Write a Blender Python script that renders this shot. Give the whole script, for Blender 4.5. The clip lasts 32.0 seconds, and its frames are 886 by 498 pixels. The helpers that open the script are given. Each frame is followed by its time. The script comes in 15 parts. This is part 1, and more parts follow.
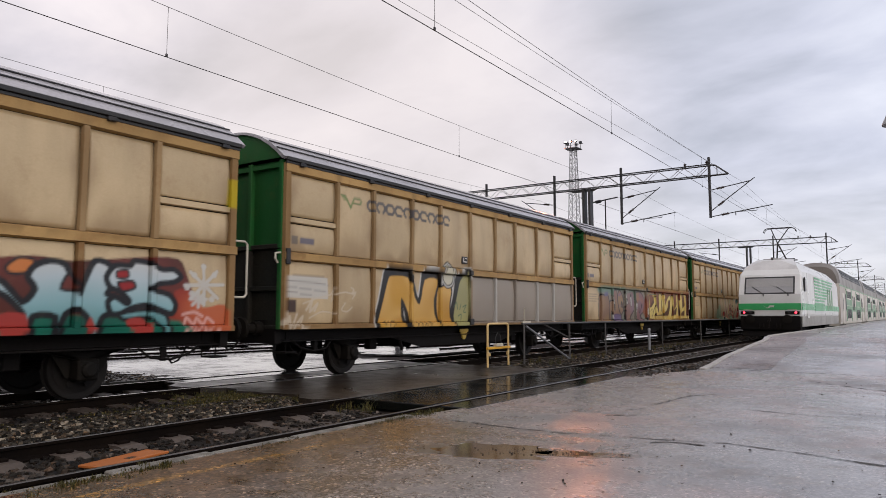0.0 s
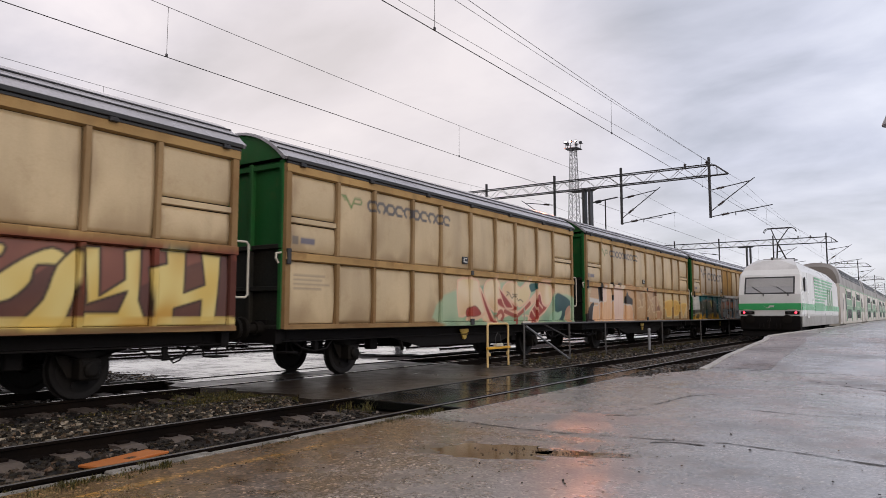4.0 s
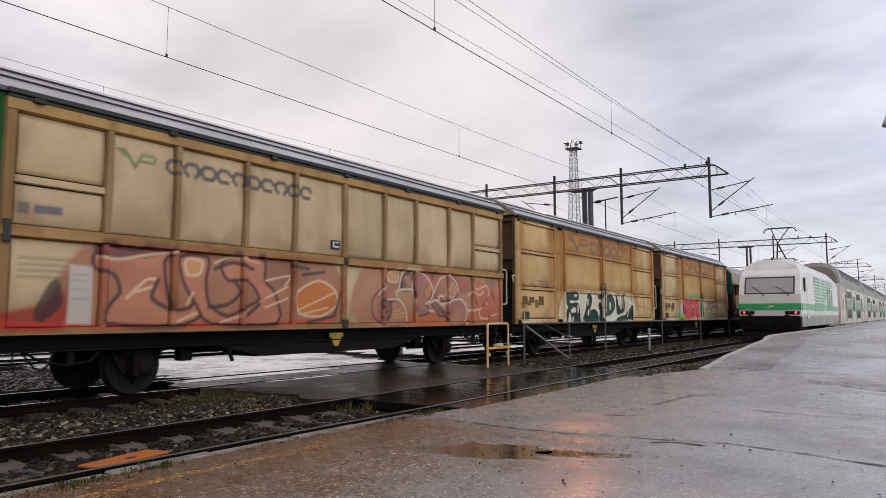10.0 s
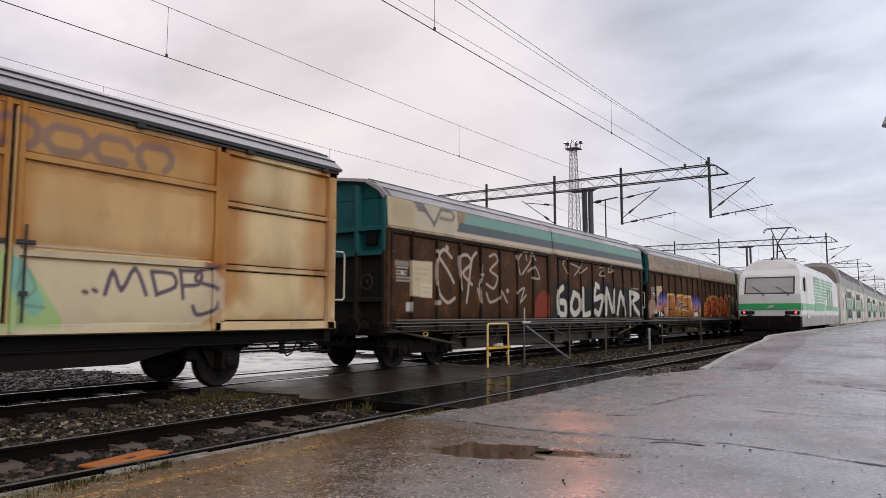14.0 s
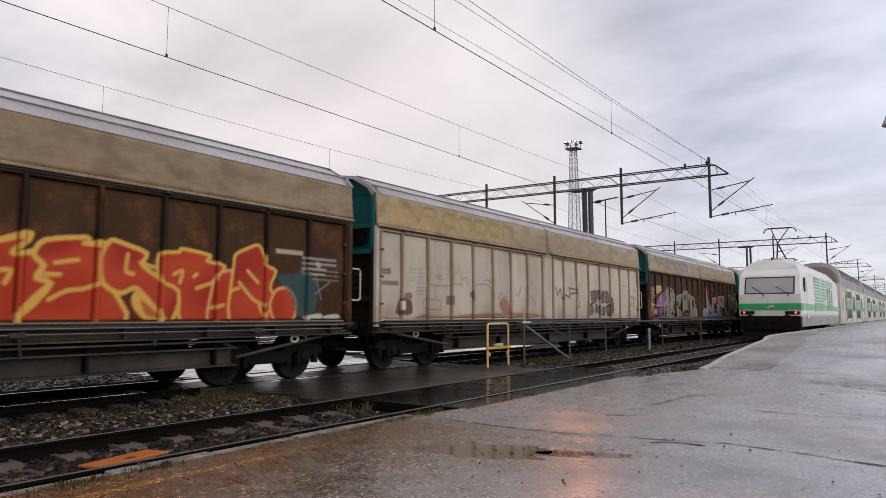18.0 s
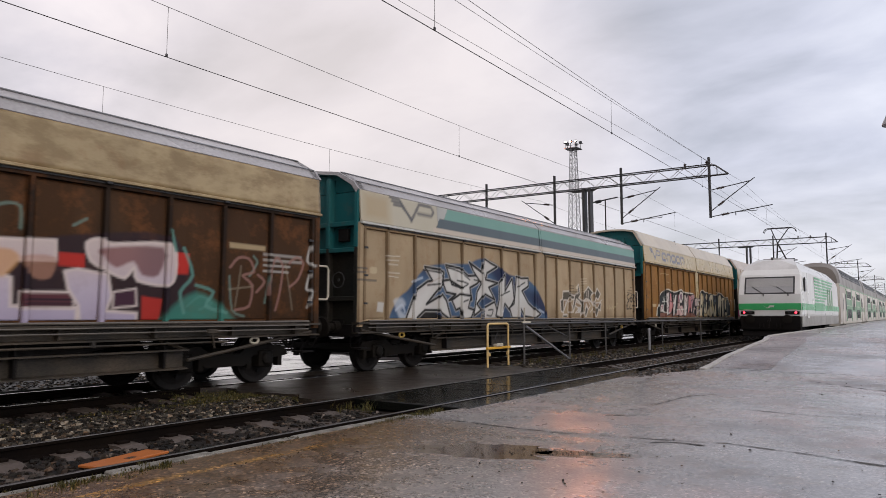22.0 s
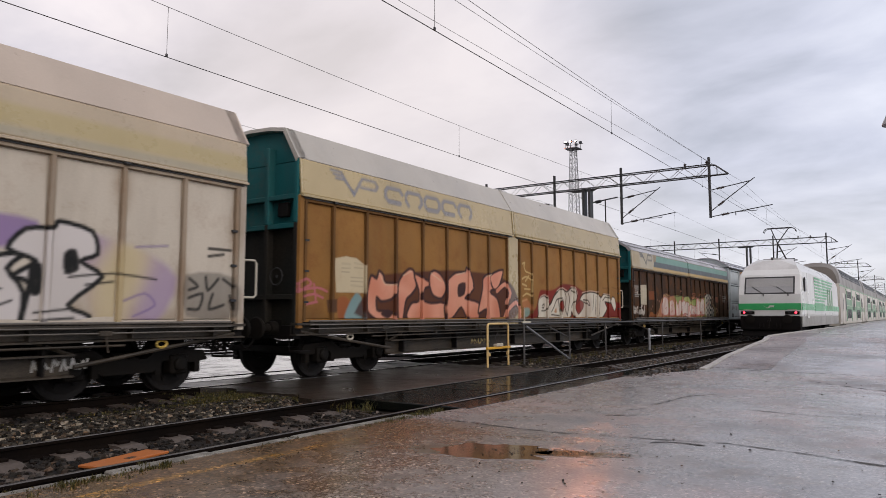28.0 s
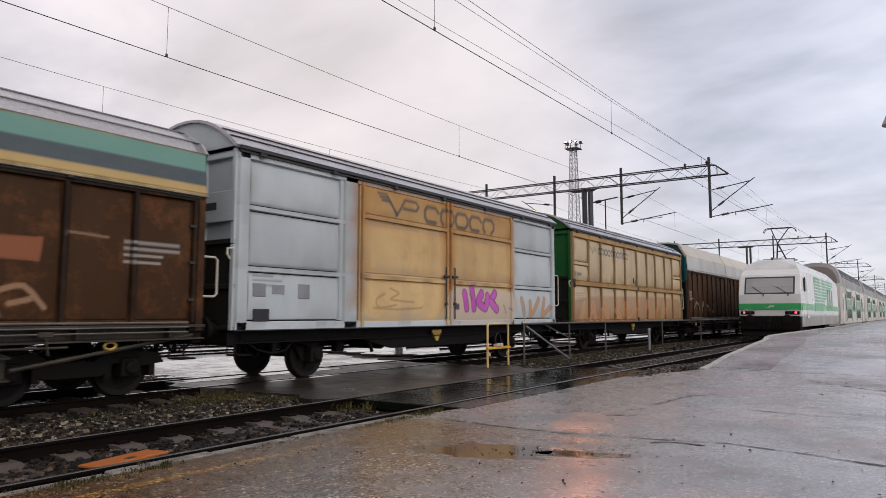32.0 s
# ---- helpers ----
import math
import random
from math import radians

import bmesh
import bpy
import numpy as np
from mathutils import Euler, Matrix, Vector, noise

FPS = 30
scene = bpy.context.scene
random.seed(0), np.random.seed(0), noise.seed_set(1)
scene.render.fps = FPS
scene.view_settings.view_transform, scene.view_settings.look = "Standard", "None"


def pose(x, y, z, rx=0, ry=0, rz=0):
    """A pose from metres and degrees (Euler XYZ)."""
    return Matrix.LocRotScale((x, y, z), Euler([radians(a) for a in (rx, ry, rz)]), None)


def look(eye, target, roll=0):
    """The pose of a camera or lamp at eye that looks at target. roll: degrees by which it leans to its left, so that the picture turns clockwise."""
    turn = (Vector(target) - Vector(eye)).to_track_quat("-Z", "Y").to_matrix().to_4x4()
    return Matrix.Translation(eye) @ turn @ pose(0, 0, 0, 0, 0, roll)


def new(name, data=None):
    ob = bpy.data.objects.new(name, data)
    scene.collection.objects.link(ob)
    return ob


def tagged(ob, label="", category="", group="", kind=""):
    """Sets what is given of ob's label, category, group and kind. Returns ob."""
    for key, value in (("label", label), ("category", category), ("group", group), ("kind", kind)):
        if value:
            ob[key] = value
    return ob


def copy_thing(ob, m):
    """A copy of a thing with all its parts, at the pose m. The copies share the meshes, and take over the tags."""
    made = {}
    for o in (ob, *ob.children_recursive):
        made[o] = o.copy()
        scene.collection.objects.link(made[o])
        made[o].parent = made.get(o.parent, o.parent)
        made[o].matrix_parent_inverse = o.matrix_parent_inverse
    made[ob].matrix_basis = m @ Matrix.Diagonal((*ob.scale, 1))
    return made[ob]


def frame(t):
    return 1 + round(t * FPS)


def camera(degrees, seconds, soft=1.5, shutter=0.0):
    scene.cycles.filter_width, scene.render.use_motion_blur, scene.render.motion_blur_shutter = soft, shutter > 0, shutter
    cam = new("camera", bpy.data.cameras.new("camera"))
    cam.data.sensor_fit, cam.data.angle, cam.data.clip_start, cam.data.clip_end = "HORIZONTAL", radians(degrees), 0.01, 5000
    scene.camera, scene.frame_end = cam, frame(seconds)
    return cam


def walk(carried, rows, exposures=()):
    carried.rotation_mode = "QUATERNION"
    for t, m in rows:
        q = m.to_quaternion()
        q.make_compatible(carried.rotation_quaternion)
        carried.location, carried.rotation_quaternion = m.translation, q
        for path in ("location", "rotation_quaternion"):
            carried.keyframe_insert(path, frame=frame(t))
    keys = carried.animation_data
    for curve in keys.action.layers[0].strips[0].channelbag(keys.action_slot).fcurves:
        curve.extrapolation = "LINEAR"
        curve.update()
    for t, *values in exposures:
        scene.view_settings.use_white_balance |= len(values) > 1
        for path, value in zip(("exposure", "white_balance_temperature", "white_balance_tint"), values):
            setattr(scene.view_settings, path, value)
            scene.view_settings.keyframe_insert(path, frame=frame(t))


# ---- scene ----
# World: x to the right of the tracks, y along them, z up from the top of the rails.
NEAR, FREIGHT = -6.473, -11.257          # centre lines of the platform track and the goods track
YAW, PITCH = radians(34.394), radians(5.396)
EYE = Vector((0, 0, 1.259))
AIM = EYE + Vector((-math.sin(YAW) * math.cos(PITCH), math.cos(YAW) * math.cos(PITCH), math.sin(PITCH)))
cam = camera(64.94, 32.0, soft=0.5, shutter=0.12)
walk(cam, [(0.0, look(EYE, AIM, 0.06)), (32.0, look(EYE, AIM, 0.06))])


# slack in the couplings lets the train run a little ahead or behind, in metres at whole seconds
SLACK = {2: -0.02, 3: 0.01, 6: 0.02, 7: -0.14, 8: -0.03, 9: 0.08, 10: -0.09, 11: 0.04, 12: 0.11, 13: 0.05, 18: 0.27, 20: -0.09,
         21: 0.03, 22: 0.15, 23: -0.1, 25: 0.03, 29: 0.03, 30: -0.05, 31: 0.05}


def travelled(t):
    """How far the goods train has rolled, in metres, against its place at 16 s; it gathers speed."""
    x = (t - 16) / 16
    i = int(t)
    jolt = SLACK.get(i, 0) + (SLACK.get(i + 1, 0) - SLACK.get(i, 0)) * (t - i)
    return jolt + 16 * (9.1004 * x + 0.80462 * x ** 2 - 0.33394 * x ** 3 - 0.07333 * x ** 4)


# ---- world and light ----
def overcast():
    world = bpy.data.worlds.new("evening_sky")
    scene.world = world
    world.use_nodes = True
    nt = world.node_tree
    nt.nodes.clear()
    N = lambda kind: nt.nodes.new(kind)
    out, bg = N("ShaderNodeOutputWorld"), N("ShaderNodeBackground")
    sky = N("ShaderNodeTexSky")
    sky.sky_type, sky.sun_disc = "NISHITA", False
    sky.sun_elevation, sky.sun_rotation = radians(31), radians(108)
    gain = N("ShaderNodeVectorMath"); gain.operation = "SCALE"; gain.inputs["Scale"].default_value = 0.085
    nt.links.new(sky.outputs[0], gain.inputs[0])
    tc = N("ShaderNodeTexCoord")
    sep = N("ShaderNodeSeparateXYZ"); nt.links.new(tc.outputs["Generated"], sep.inputs[0])
    up = N("ShaderNodeMath"); up.operation = "MAXIMUM"; up.inputs[1].default_value = 0.0
    nt.links.new(sep.outputs["Z"], up.inputs[0])
    lift = N("ShaderNodeMath"); lift.operation = "ADD"; lift.inputs[1].default_value = 0.26
    nt.links.new(up.outputs[0], lift.inputs[0])
    flat = N("ShaderNodeCombineXYZ")
    for axis in "XY":
        div = N("ShaderNodeMath"); div.operation = "DIVIDE"
        nt.links.new(sep.outputs[axis], div.inputs[0]); nt.links.new(lift.outputs[0], div.inputs[1])
        nt.links.new(div.outputs[0], flat.inputs[axis])
    mp = N("ShaderNodeMapping"); mp.inputs["Rotation"].default_value = (0, 0, radians(28)); mp.inputs["Scale"].default_value = (0.85, 1.05, 1)
    nt.links.new(flat.outputs[0], mp.inputs["Vector"])
    cloud = N("ShaderNodeTexNoise"); cloud.inputs["Scale"].default_value = 1.9; cloud.inputs["Detail"].default_value = 6; cloud.inputs["Roughness"].default_value = 0.52
    cloud.inputs["Distortion"].default_value = 0.25
    nt.links.new(mp.outputs[0], cloud.inputs["Vector"])
    ramp = N("ShaderNodeValToRGB")
    el = ramp.color_ramp.elements
    el[0].position, el[0].color = 0.34, (0.52, 0.52, 0.55, 1)
    el[1].position, el[1].color = 0.66, (0.96, 0.92, 0.93, 1)
    mid = el.new(0.50); mid.color = (0.75, 0.73, 0.77, 1)
    nt.links.new(cloud.outputs["Fac"], ramp.inputs[0])
    # colour drifts from rose in the west to blue in the north
    tone = N("ShaderNodeVectorMath"); tone.operation = "DOT_PRODUCT"; tone.inputs[1].default_value = (0.80, 0.60, 0.1)
    nt.links.new(tc.outputs["Generated"], tone.inputs[0])
    side = N("ShaderNodeMapRange"); side.inputs["From Min"].default_value = -0.35; side.inputs["From Max"].default_value = 0.75
    nt.links.new(tone.outputs["Value"], side.inputs["Value"])
    hue = N("ShaderNodeMix"); hue.data_type = "RGBA"
    hue.inputs["A"].default_value, hue.inputs["B"].default_value = (1.04, 0.995, 1.0, 1), (0.88, 0.96, 1.10, 1)
    nt.links.new(side.outputs[0], hue.inputs["Factor"])
    tint = N("ShaderNodeMix"); tint.data_type, tint.blend_type = "RGBA", "MULTIPLY"; tint.inputs["Factor"].default_value = 1
    nt.links.new(ramp.outputs[0], tint.inputs["A"]); nt.links.new(hue.outputs["Result"], tint.inputs["B"])
    # the bright, warm place where the sun stands behind the cloud, low down
    toward = N("ShaderNodeVectorMath"); toward.operation = "DOT_PRODUCT"
    toward.inputs[1].default_value = Vector((-0.62, 0.75, 0.22)).normalized()
    nt.links.new(tc.outputs["Generated"], toward.inputs[0])
    glow = N("ShaderNodeMapRange"); glow.interpolation_type = "SMOOTHSTEP"
    glow.inputs["From Min"].default_value = 0.90; glow.inputs["From Max"].default_value = 1.0; glow.inputs["To Max"].default_value = 0.6
    nt.links.new(toward.outputs["Value"], glow.inputs["Value"])
    warm = N("ShaderNodeMix"); warm.data_type = "RGBA"; warm.inputs["B"].default_value = (0.93, 0.82, 0.78, 1)
    nt.links.new(glow.outputs[0], warm.inputs["Factor"]); nt.links.new(tint.outputs["Result"], warm.inputs["A"])
    low = N("ShaderNodeMapRange"); low.inputs["From Min"].default_value = 0.0; low.inputs["From Max"].default_value = 0.20
    low.inputs["To Min"].default_value = 0.62; low.inputs["To Max"].default_value = 0.0
    nt.links.new(sep.outputs["Z"], low.inputs["Value"])
    rim = N("ShaderNodeMix"); rim.data_type = "RGBA"; rim.inputs["B"].default_value = (0.93, 0.90, 0.90, 1)
    nt.links.new(low.outputs[0], rim.inputs["Factor"]); nt.links.new(warm.outputs["Result"], rim.inputs["A"])
    both = N("ShaderNodeMix"); both.data_type = "RGBA"; both.inputs["Factor"].default_value = 0.90
    nt.links.new(gain.outputs[0], both.inputs["A"]); nt.links.new(rim.outputs["Result"], both.inputs["B"])
    nt.links.new(both.outputs["Result"], bg.inputs["Color"])
    bg.inputs["Strength"].default_value = 1.05
    nt.links.new(bg.outputs[0], out.inputs[0])
    sun = new("sun", bpy.data.lights.new("sun", "SUN"))
    sun.data.energy, sun.data.angle, sun.data.color = 1.12, radians(45), (1.0, 0.90, 0.78)
    sun.matrix_world = look((0, 0, 30), (-0.86 * 30, 0.28 * 30, 30 - 0.55 * 30))
    scene.view_settings.exposure = 0.0


overcast()


# ---- materials ----
def nodes_of(name):
    m = bpy.data.materials.new(name)
    m.use_nodes = True
    nt = m.node_tree
    return m, nt, nt.nodes["Principled BSDF"]


def noise_node(nt, scale, detail=4, rough=0.6, stretch=(1, 1, 1), space="Object", w=0.0):
    tc, mp, n = nt.nodes.new("ShaderNodeTexCoord"), nt.nodes.new("ShaderNodeMapping"), nt.nodes.new("ShaderNodeTexNoise")
    mp.inputs["Scale"].default_value = stretch
    mp.inputs["Location"].default_value = (w, w * 1.7, w * 0.6)
    n.inputs["Scale"].default_value, n.inputs["Detail"].default_value, n.inputs["Roughness"].default_value = scale, detail, rough
    if space == "World":
        geo = nt.nodes.new("ShaderNodeNewGeometry")
        nt.links.new(geo.outputs["Position"], mp.inputs["Vector"])
    else:
        nt.links.new(tc.outputs[space], mp.inputs["Vector"])
    nt.links.new(mp.outputs[0], n.inputs["Vector"])
    return n.outputs["Fac"]


def ramp_node(nt, fac, stops):
    r = nt.nodes.new("ShaderNodeValToRGB")
    el = r.color_ramp.elements
    el[0].position, el[1].position = stops[0][0], stops[-1][0]
    for i, (p, c) in enumerate(stops):
        e = el[0] if i == 0 else el[len(el) - 1] if i == len(stops) - 1 else el.new(p)
        e.color = (*c, 1) if len(c) == 3 else c
    nt.links.new(fac, r.inputs[0])
    return r.outputs["Color"]


def mix_node(nt, fac, a, b, blend="MIX"):
    m = nt.nodes.new("ShaderNodeMix")
    m.data_type, m.blend_type = "RGBA", blend
    for key, v in (("Factor", fac), ("A", a), ("B", b)):
        if hasattr(v, "is_linked"):
            nt.links.new(v, m.inputs[key])
        else:
            m.inputs[key].default_value = (*v, 1) if isinstance(v, tuple) and len(v) == 3 else v
    return m.outputs["Result"]


def math_node(nt, op, a, b=0.0, clamp=False):
    m = nt.nodes.new("ShaderNodeMath")
    m.operation, m.use_clamp = op, clamp
    for i, v in enumerate((a, b)):
        if hasattr(v, "is_linked"):
            nt.links.new(v, m.inputs[i])
        else:
            m.inputs[i].default_value = v
    return m.outputs[0]


def bump_node(nt, bsdf, height, strength=0.3, distance=0.01):
    b = nt.nodes.new("ShaderNodeBump")
    b.inputs["Strength"].default_value, b.inputs["Distance"].default_value = strength, distance
    nt.links.new(height, b.inputs["Height"])
    nt.links.new(b.outputs[0], bsdf.inputs["Normal"])


def plain(name, colour, rough=0.6, metal=0.0, wear=0.25, scale=6.0, dirt=(0.06, 0.05, 0.04), bump=0.0, space="Object", gloss=0.5):
    """A surface with broad dirt and fine grain."""
    m, nt, b = nodes_of(name)
    broad = noise_node(nt, scale * 0.22, 3, 0.55, space=space)
    fine = noise_node(nt, scale * 6, 3, 0.7, space=space, w=3)
    c = mix_node(nt, math_node(nt, "MULTIPLY", ramp_node(nt, broad, [(0.35, (0, 0, 0)), (0.75, (1, 1, 1))]), wear), colour, dirt)
    c = mix_node(nt, 0.5 * wear, c, ramp_node(nt, fine, [(0.3, (0.0, 0.0, 0.0)), (0.7, (1, 1, 1))]), "SOFT_LIGHT")
    nt.links.new(c, b.inputs["Base Color"])
    r = math_node(nt, "ADD", math_node(nt, "MULTIPLY", math_node(nt, "SUBTRACT", broad, 0.5), 0.4), rough, True)
    nt.links.new(r, b.inputs["Roughness"])
    b.inputs["Metallic"].default_value = metal
    b.inputs["Specular IOR Level"].default_value = gloss
    if bump:
        bump_node(nt, b, fine, bump, 0.004)
    return m


def rolling_stock(name, colour, rust=0.35, rough=0.42, stain=(0.10, 0.06, 0.035), mottle=0.0, gloss=0.14):
    """Old vehicle paint: faded, streaked by rain, rust breaking through; painted-over patches come from the attribute 'paint'."""
    m, nt, b = nodes_of(name)
    info = nt.nodes.new("ShaderNodeObjectInfo")
    streak = noise_node(nt, 0.9, 4, 0.55, (1, 1.6, 0.30))
    broad = noise_node(nt, 0.55, 3, 0.5, w=5)
    fine = noise_node(nt, 34, 4, 0.7, w=9)
    blot = noise_node(nt, 2.1, 6, 0.72, w=2)
    tone = math_node(nt, "ADD", math_node(nt, "MULTIPLY", info.outputs["Random"], 0.16), 0.92)
    c = mix_node(nt, 1.0, colour, tone, "MULTIPLY")
    c = mix_node(nt, math_node(nt, "MULTIPLY", ramp_node(nt, streak, [(0.48, (0, 0, 0)), (0.75, (1, 1, 1))]), 0.30), c, stain)
    c = mix_node(nt, math_node(nt, "MULTIPLY", ramp_node(nt, broad, [(0.40, (0, 0, 0)), (0.70, (1, 1, 1))]), 0.3), c, tuple(v * 0.55 for v in colour))
    if mottle:                                        # soot and lichen in lengthwise clouds
        soot = noise_node(nt, 2.9, 5, 0.62, (1, 0.65, 1.3), w=14)
        c = mix_node(nt, math_node(nt, "MULTIPLY", ramp_node(nt, soot, [(0.42, (0, 0, 0)), (0.62, (1, 1, 1))]), mottle), c, tuple(v * k for v, k in zip(colour, (0.42, 0.36, 0.28))))
    rusty = math_node(nt, "MULTIPLY", ramp_node(nt, blot, [(0.54 - 0.1 * rust, (0, 0, 0)), (0.70 - 0.1 * rust, (1, 1, 1))]), rust)
    c = mix_node(nt, rusty, c, (0.20, 0.075, 0.025))
    c = mix_node(nt, 0.10, c, ramp_node(nt, fine, [(0.3, (0.1, 0.1, 0.1)), (0.7, (0.9, 0.9, 0.9))]), "SOFT_LIGHT")
    att = nt.nodes.new("ShaderNodeAttribute")
    att.attribute_name = "paint"
    cover = nt.nodes.new("ShaderNodeAttribute")
    cover.attribute_name = "cover"
    worn = math_node(nt, "MULTIPLY", cover.outputs["Fac"], math_node(nt, "SUBTRACT", 1.0, math_node(nt, "MULTIPLY", rusty, 0.25)))
    c = mix_node(nt, worn, c, att.outputs["Color"])
    nt.links.new(c, b.inputs["Base Color"])
    nt.links.new(math_node(nt, "ADD", math_node(nt, "MULTIPLY", blot, 0.35), rough, True), b.inputs["Roughness"])
    b.inputs["Specular IOR Level"].default_value = gloss
    bump_node(nt, b, blot, 0.06, 0.01)
    return m


def wet_asphalt(name, colour=(0.055, 0.053, 0.056), wet=0.55, grain=1.0, grit=None):
    """Asphalt after rain: stone grain, soaked patches that shine, films of standing water."""
    m, nt, b = nodes_of(name)
    stones = nt.nodes.new("ShaderNodeTexVoronoi")
    geo = nt.nodes.new("ShaderNodeNewGeometry")
    nt.links.new(geo.outputs["Position"], stones.inputs["Vector"])
    stones.inputs["Scale"].default_value = 52
    broad = noise_node(nt, 0.45, 4, 0.55, space="World")
    mid = noise_node(nt, 2.6, 5, 0.65, space="World", w=4)
    fine = noise_node(nt, 60, 3, 0.7, space="World", w=7)
    c = mix_node(nt, ramp_node(nt, broad, [(0.35, (0, 0, 0)), (0.65, (1, 1, 1))]), colour, tuple(v * 0.55 for v in colour))
    c = mix_node(nt, math_node(nt, "MULTIPLY", ramp_node(nt, mid, [(0.5, (0, 0, 0)), (0.75, (1, 1, 1))]), 0.45), c, tuple(v * k for v, k in zip(colour, (0.80, 0.66, 0.52))))
    speckle = 1.0
    if grit:
        sand = noise_node(nt, 0.33, 4, 0.6, space="World", w=21)                                      # reddish sand trodden flat
        c = mix_node(nt, math_node(nt, "MULTIPLY", ramp_node(nt, sand, [(0.50, (0, 0, 0)), (0.66, (1, 1, 1))]), 0.6), c, (0.36, 0.25, 0.225))
    if grit:                                          # brown grit trodden in along the track
        pos = nt.nodes.new("ShaderNodeSeparateXYZ")
        nt.links.new(geo.outputs["Position"], pos.inputs[0])
        across = math_node(nt, "ADD", pos.outputs["X"], math_node(nt, "MULTIPLY", math_node(nt, "SUBTRACT", mid, 0.5), 3.2))
        near = math_node(nt, "MULTIPLY", math_node(nt, "SUBTRACT", math_node(nt, "ADD", 7.3, math_node(nt, "MULTIPLY", math_node(nt, "SUBTRACT", mid, 0.5), 1.6)), pos.outputs["Y"]), 1.5, True)
        trodden = math_node(nt, "MULTIPLY", ramp_node(nt, math_node(nt, "MULTIPLY", math_node(nt, "ADD", across, 6.0), 0.2), [(0.25, (1, 1, 1)), (0.80, (0, 0, 0))]), math_node(nt, "ADD", math_node(nt, "MULTIPLY", near, 0.85), 0.15))
        c = mix_node(nt, trodden, c, grit)
        # what is left of the yellow safety line
        off = math_node(nt, "ABSOLUTE", math_node(nt, "ADD", math_node(nt, "ADD", pos.outputs["X"], 4.90), math_node(nt, "MULTIPLY", math_node(nt, "SUBTRACT", mid, 0.5), 0.10)))
        worn = noise_node(nt, 9.0, 5, 0.75, space="World", w=31)
        left = math_node(nt, "MULTIPLY", ramp_node(nt, off, [(0.035, (1, 1, 1)), (0.085, (0, 0, 0))]), ramp_node(nt, worn, [(0.36, (0, 0, 0)), (0.58, (1, 1, 1))]))
        left = math_node(nt, "MULTIPLY", left, math_node(nt, "MULTIPLY", math_node(nt, "SUBTRACT", 6.0, pos.outputs["Y"]), 0.8, True))
        c = mix_node(nt, math_node(nt, "MULTIPLY", left, 0.8), c, (0.36, 0.19, 0.045))
        speckle = math_node(nt, "ADD", trodden, 0.42, True)
    c = mix_node(nt, speckle, c, ramp_node(nt, stones.outputs["Color"], [(0.12, (0.22, 0.21, 0.20)), (0.55, (0.85, 0.85, 0.85)), (0.80, (1.35, 1.32, 1.28)), (0.95, (3.4, 3.2, 2.9))]), "MULTIPLY")
    nt.links.new(c, b.inputs["Base Color"])
    film = math_node(nt, "ADD", math_node(nt, "MULTIPLY", broad, 0.55), math_node(nt, "MULTIPLY", mid, 0.45))
    rough = ramp_node(nt, film, [(0.38, (0.62 - 0.5 * wet,) * 3), (0.52, (0.66 - 0.42 * wet,) * 3), (0.66, (0.78 - 0.3 * wet,) * 3)])
    nt.links.new(rough, b.inputs["Roughness"])
    b.inputs["Specular IOR Level"].default_value = 0.5
    h = math_node(nt, "ADD", math_node(nt, "MULTIPLY", stones.outputs["Distance"], 0.6), math_node(nt, "MULTIPLY", fine, 0.4))
    bump_node(nt, b, h, 0.28 * grain, 0.005)
    return m


def stones_mat(name, c0, c1):
    m, nt, b = nodes_of(name)
    geo = nt.nodes.new("ShaderNodeNewGeometry")
    fine = noise_node(nt, 40, 3, 0.7)
    at = lambda k: tuple(a * (1 - k) + d * k for a, d in zip(c0, c1))
    c = ramp_node(nt, geo.outputs["Random Per Island"], [(0.0, c0), (0.45, at(0.05)), (0.78, at(0.15)), (0.93, at(0.42)), (1.0, c1)])
    hue = math_node(nt, "FRACT", math_node(nt, "MULTIPLY", geo.outputs["Random Per Island"], 17.0))
    c = mix_node(nt, 0.8, c, ramp_node(nt, hue, [(0.0, (1.05, 0.72, 0.48)), (0.45, (1.0, 0.95, 0.88)), (1.0, (0.88, 0.95, 1.0))]), "MULTIPLY")
    c = mix_node(nt, 0.5, c, ramp_node(nt, fine, [(0.3, (0.1, 0.1, 0.1)), (0.7, (0.9, 0.9, 0.9))]), "SOFT_LIGHT")
    nt.links.new(c, b.inputs["Base Color"])
    b.inputs["Roughness"].default_value = 0.42
    b.inputs["Specular IOR Level"].default_value = 0.13
    return m


def glowing(name, colour, strength):
    m, nt, b = nodes_of(name)
    b.inputs["Base Color"].default_value = (*colour, 1)
    b.inputs["Emission Color"].default_value = (*colour, 1)
    b.inputs["Emission Strength"].default_value = strength
    return m


def glassy(name, colour=(0.02, 0.025, 0.03), rough=0.06):
    m, nt, b = nodes_of(name)
    b.inputs["Base Color"].default_value = (*colour, 1)
    nt.links.new(math_node(nt, "ADD", math_node(nt, "MULTIPLY", noise_node(nt, 3, 3), 0.1), rough), b.inputs["Roughness"])
    b.inputs["Specular IOR Level"].default_value = 0.7
    return m


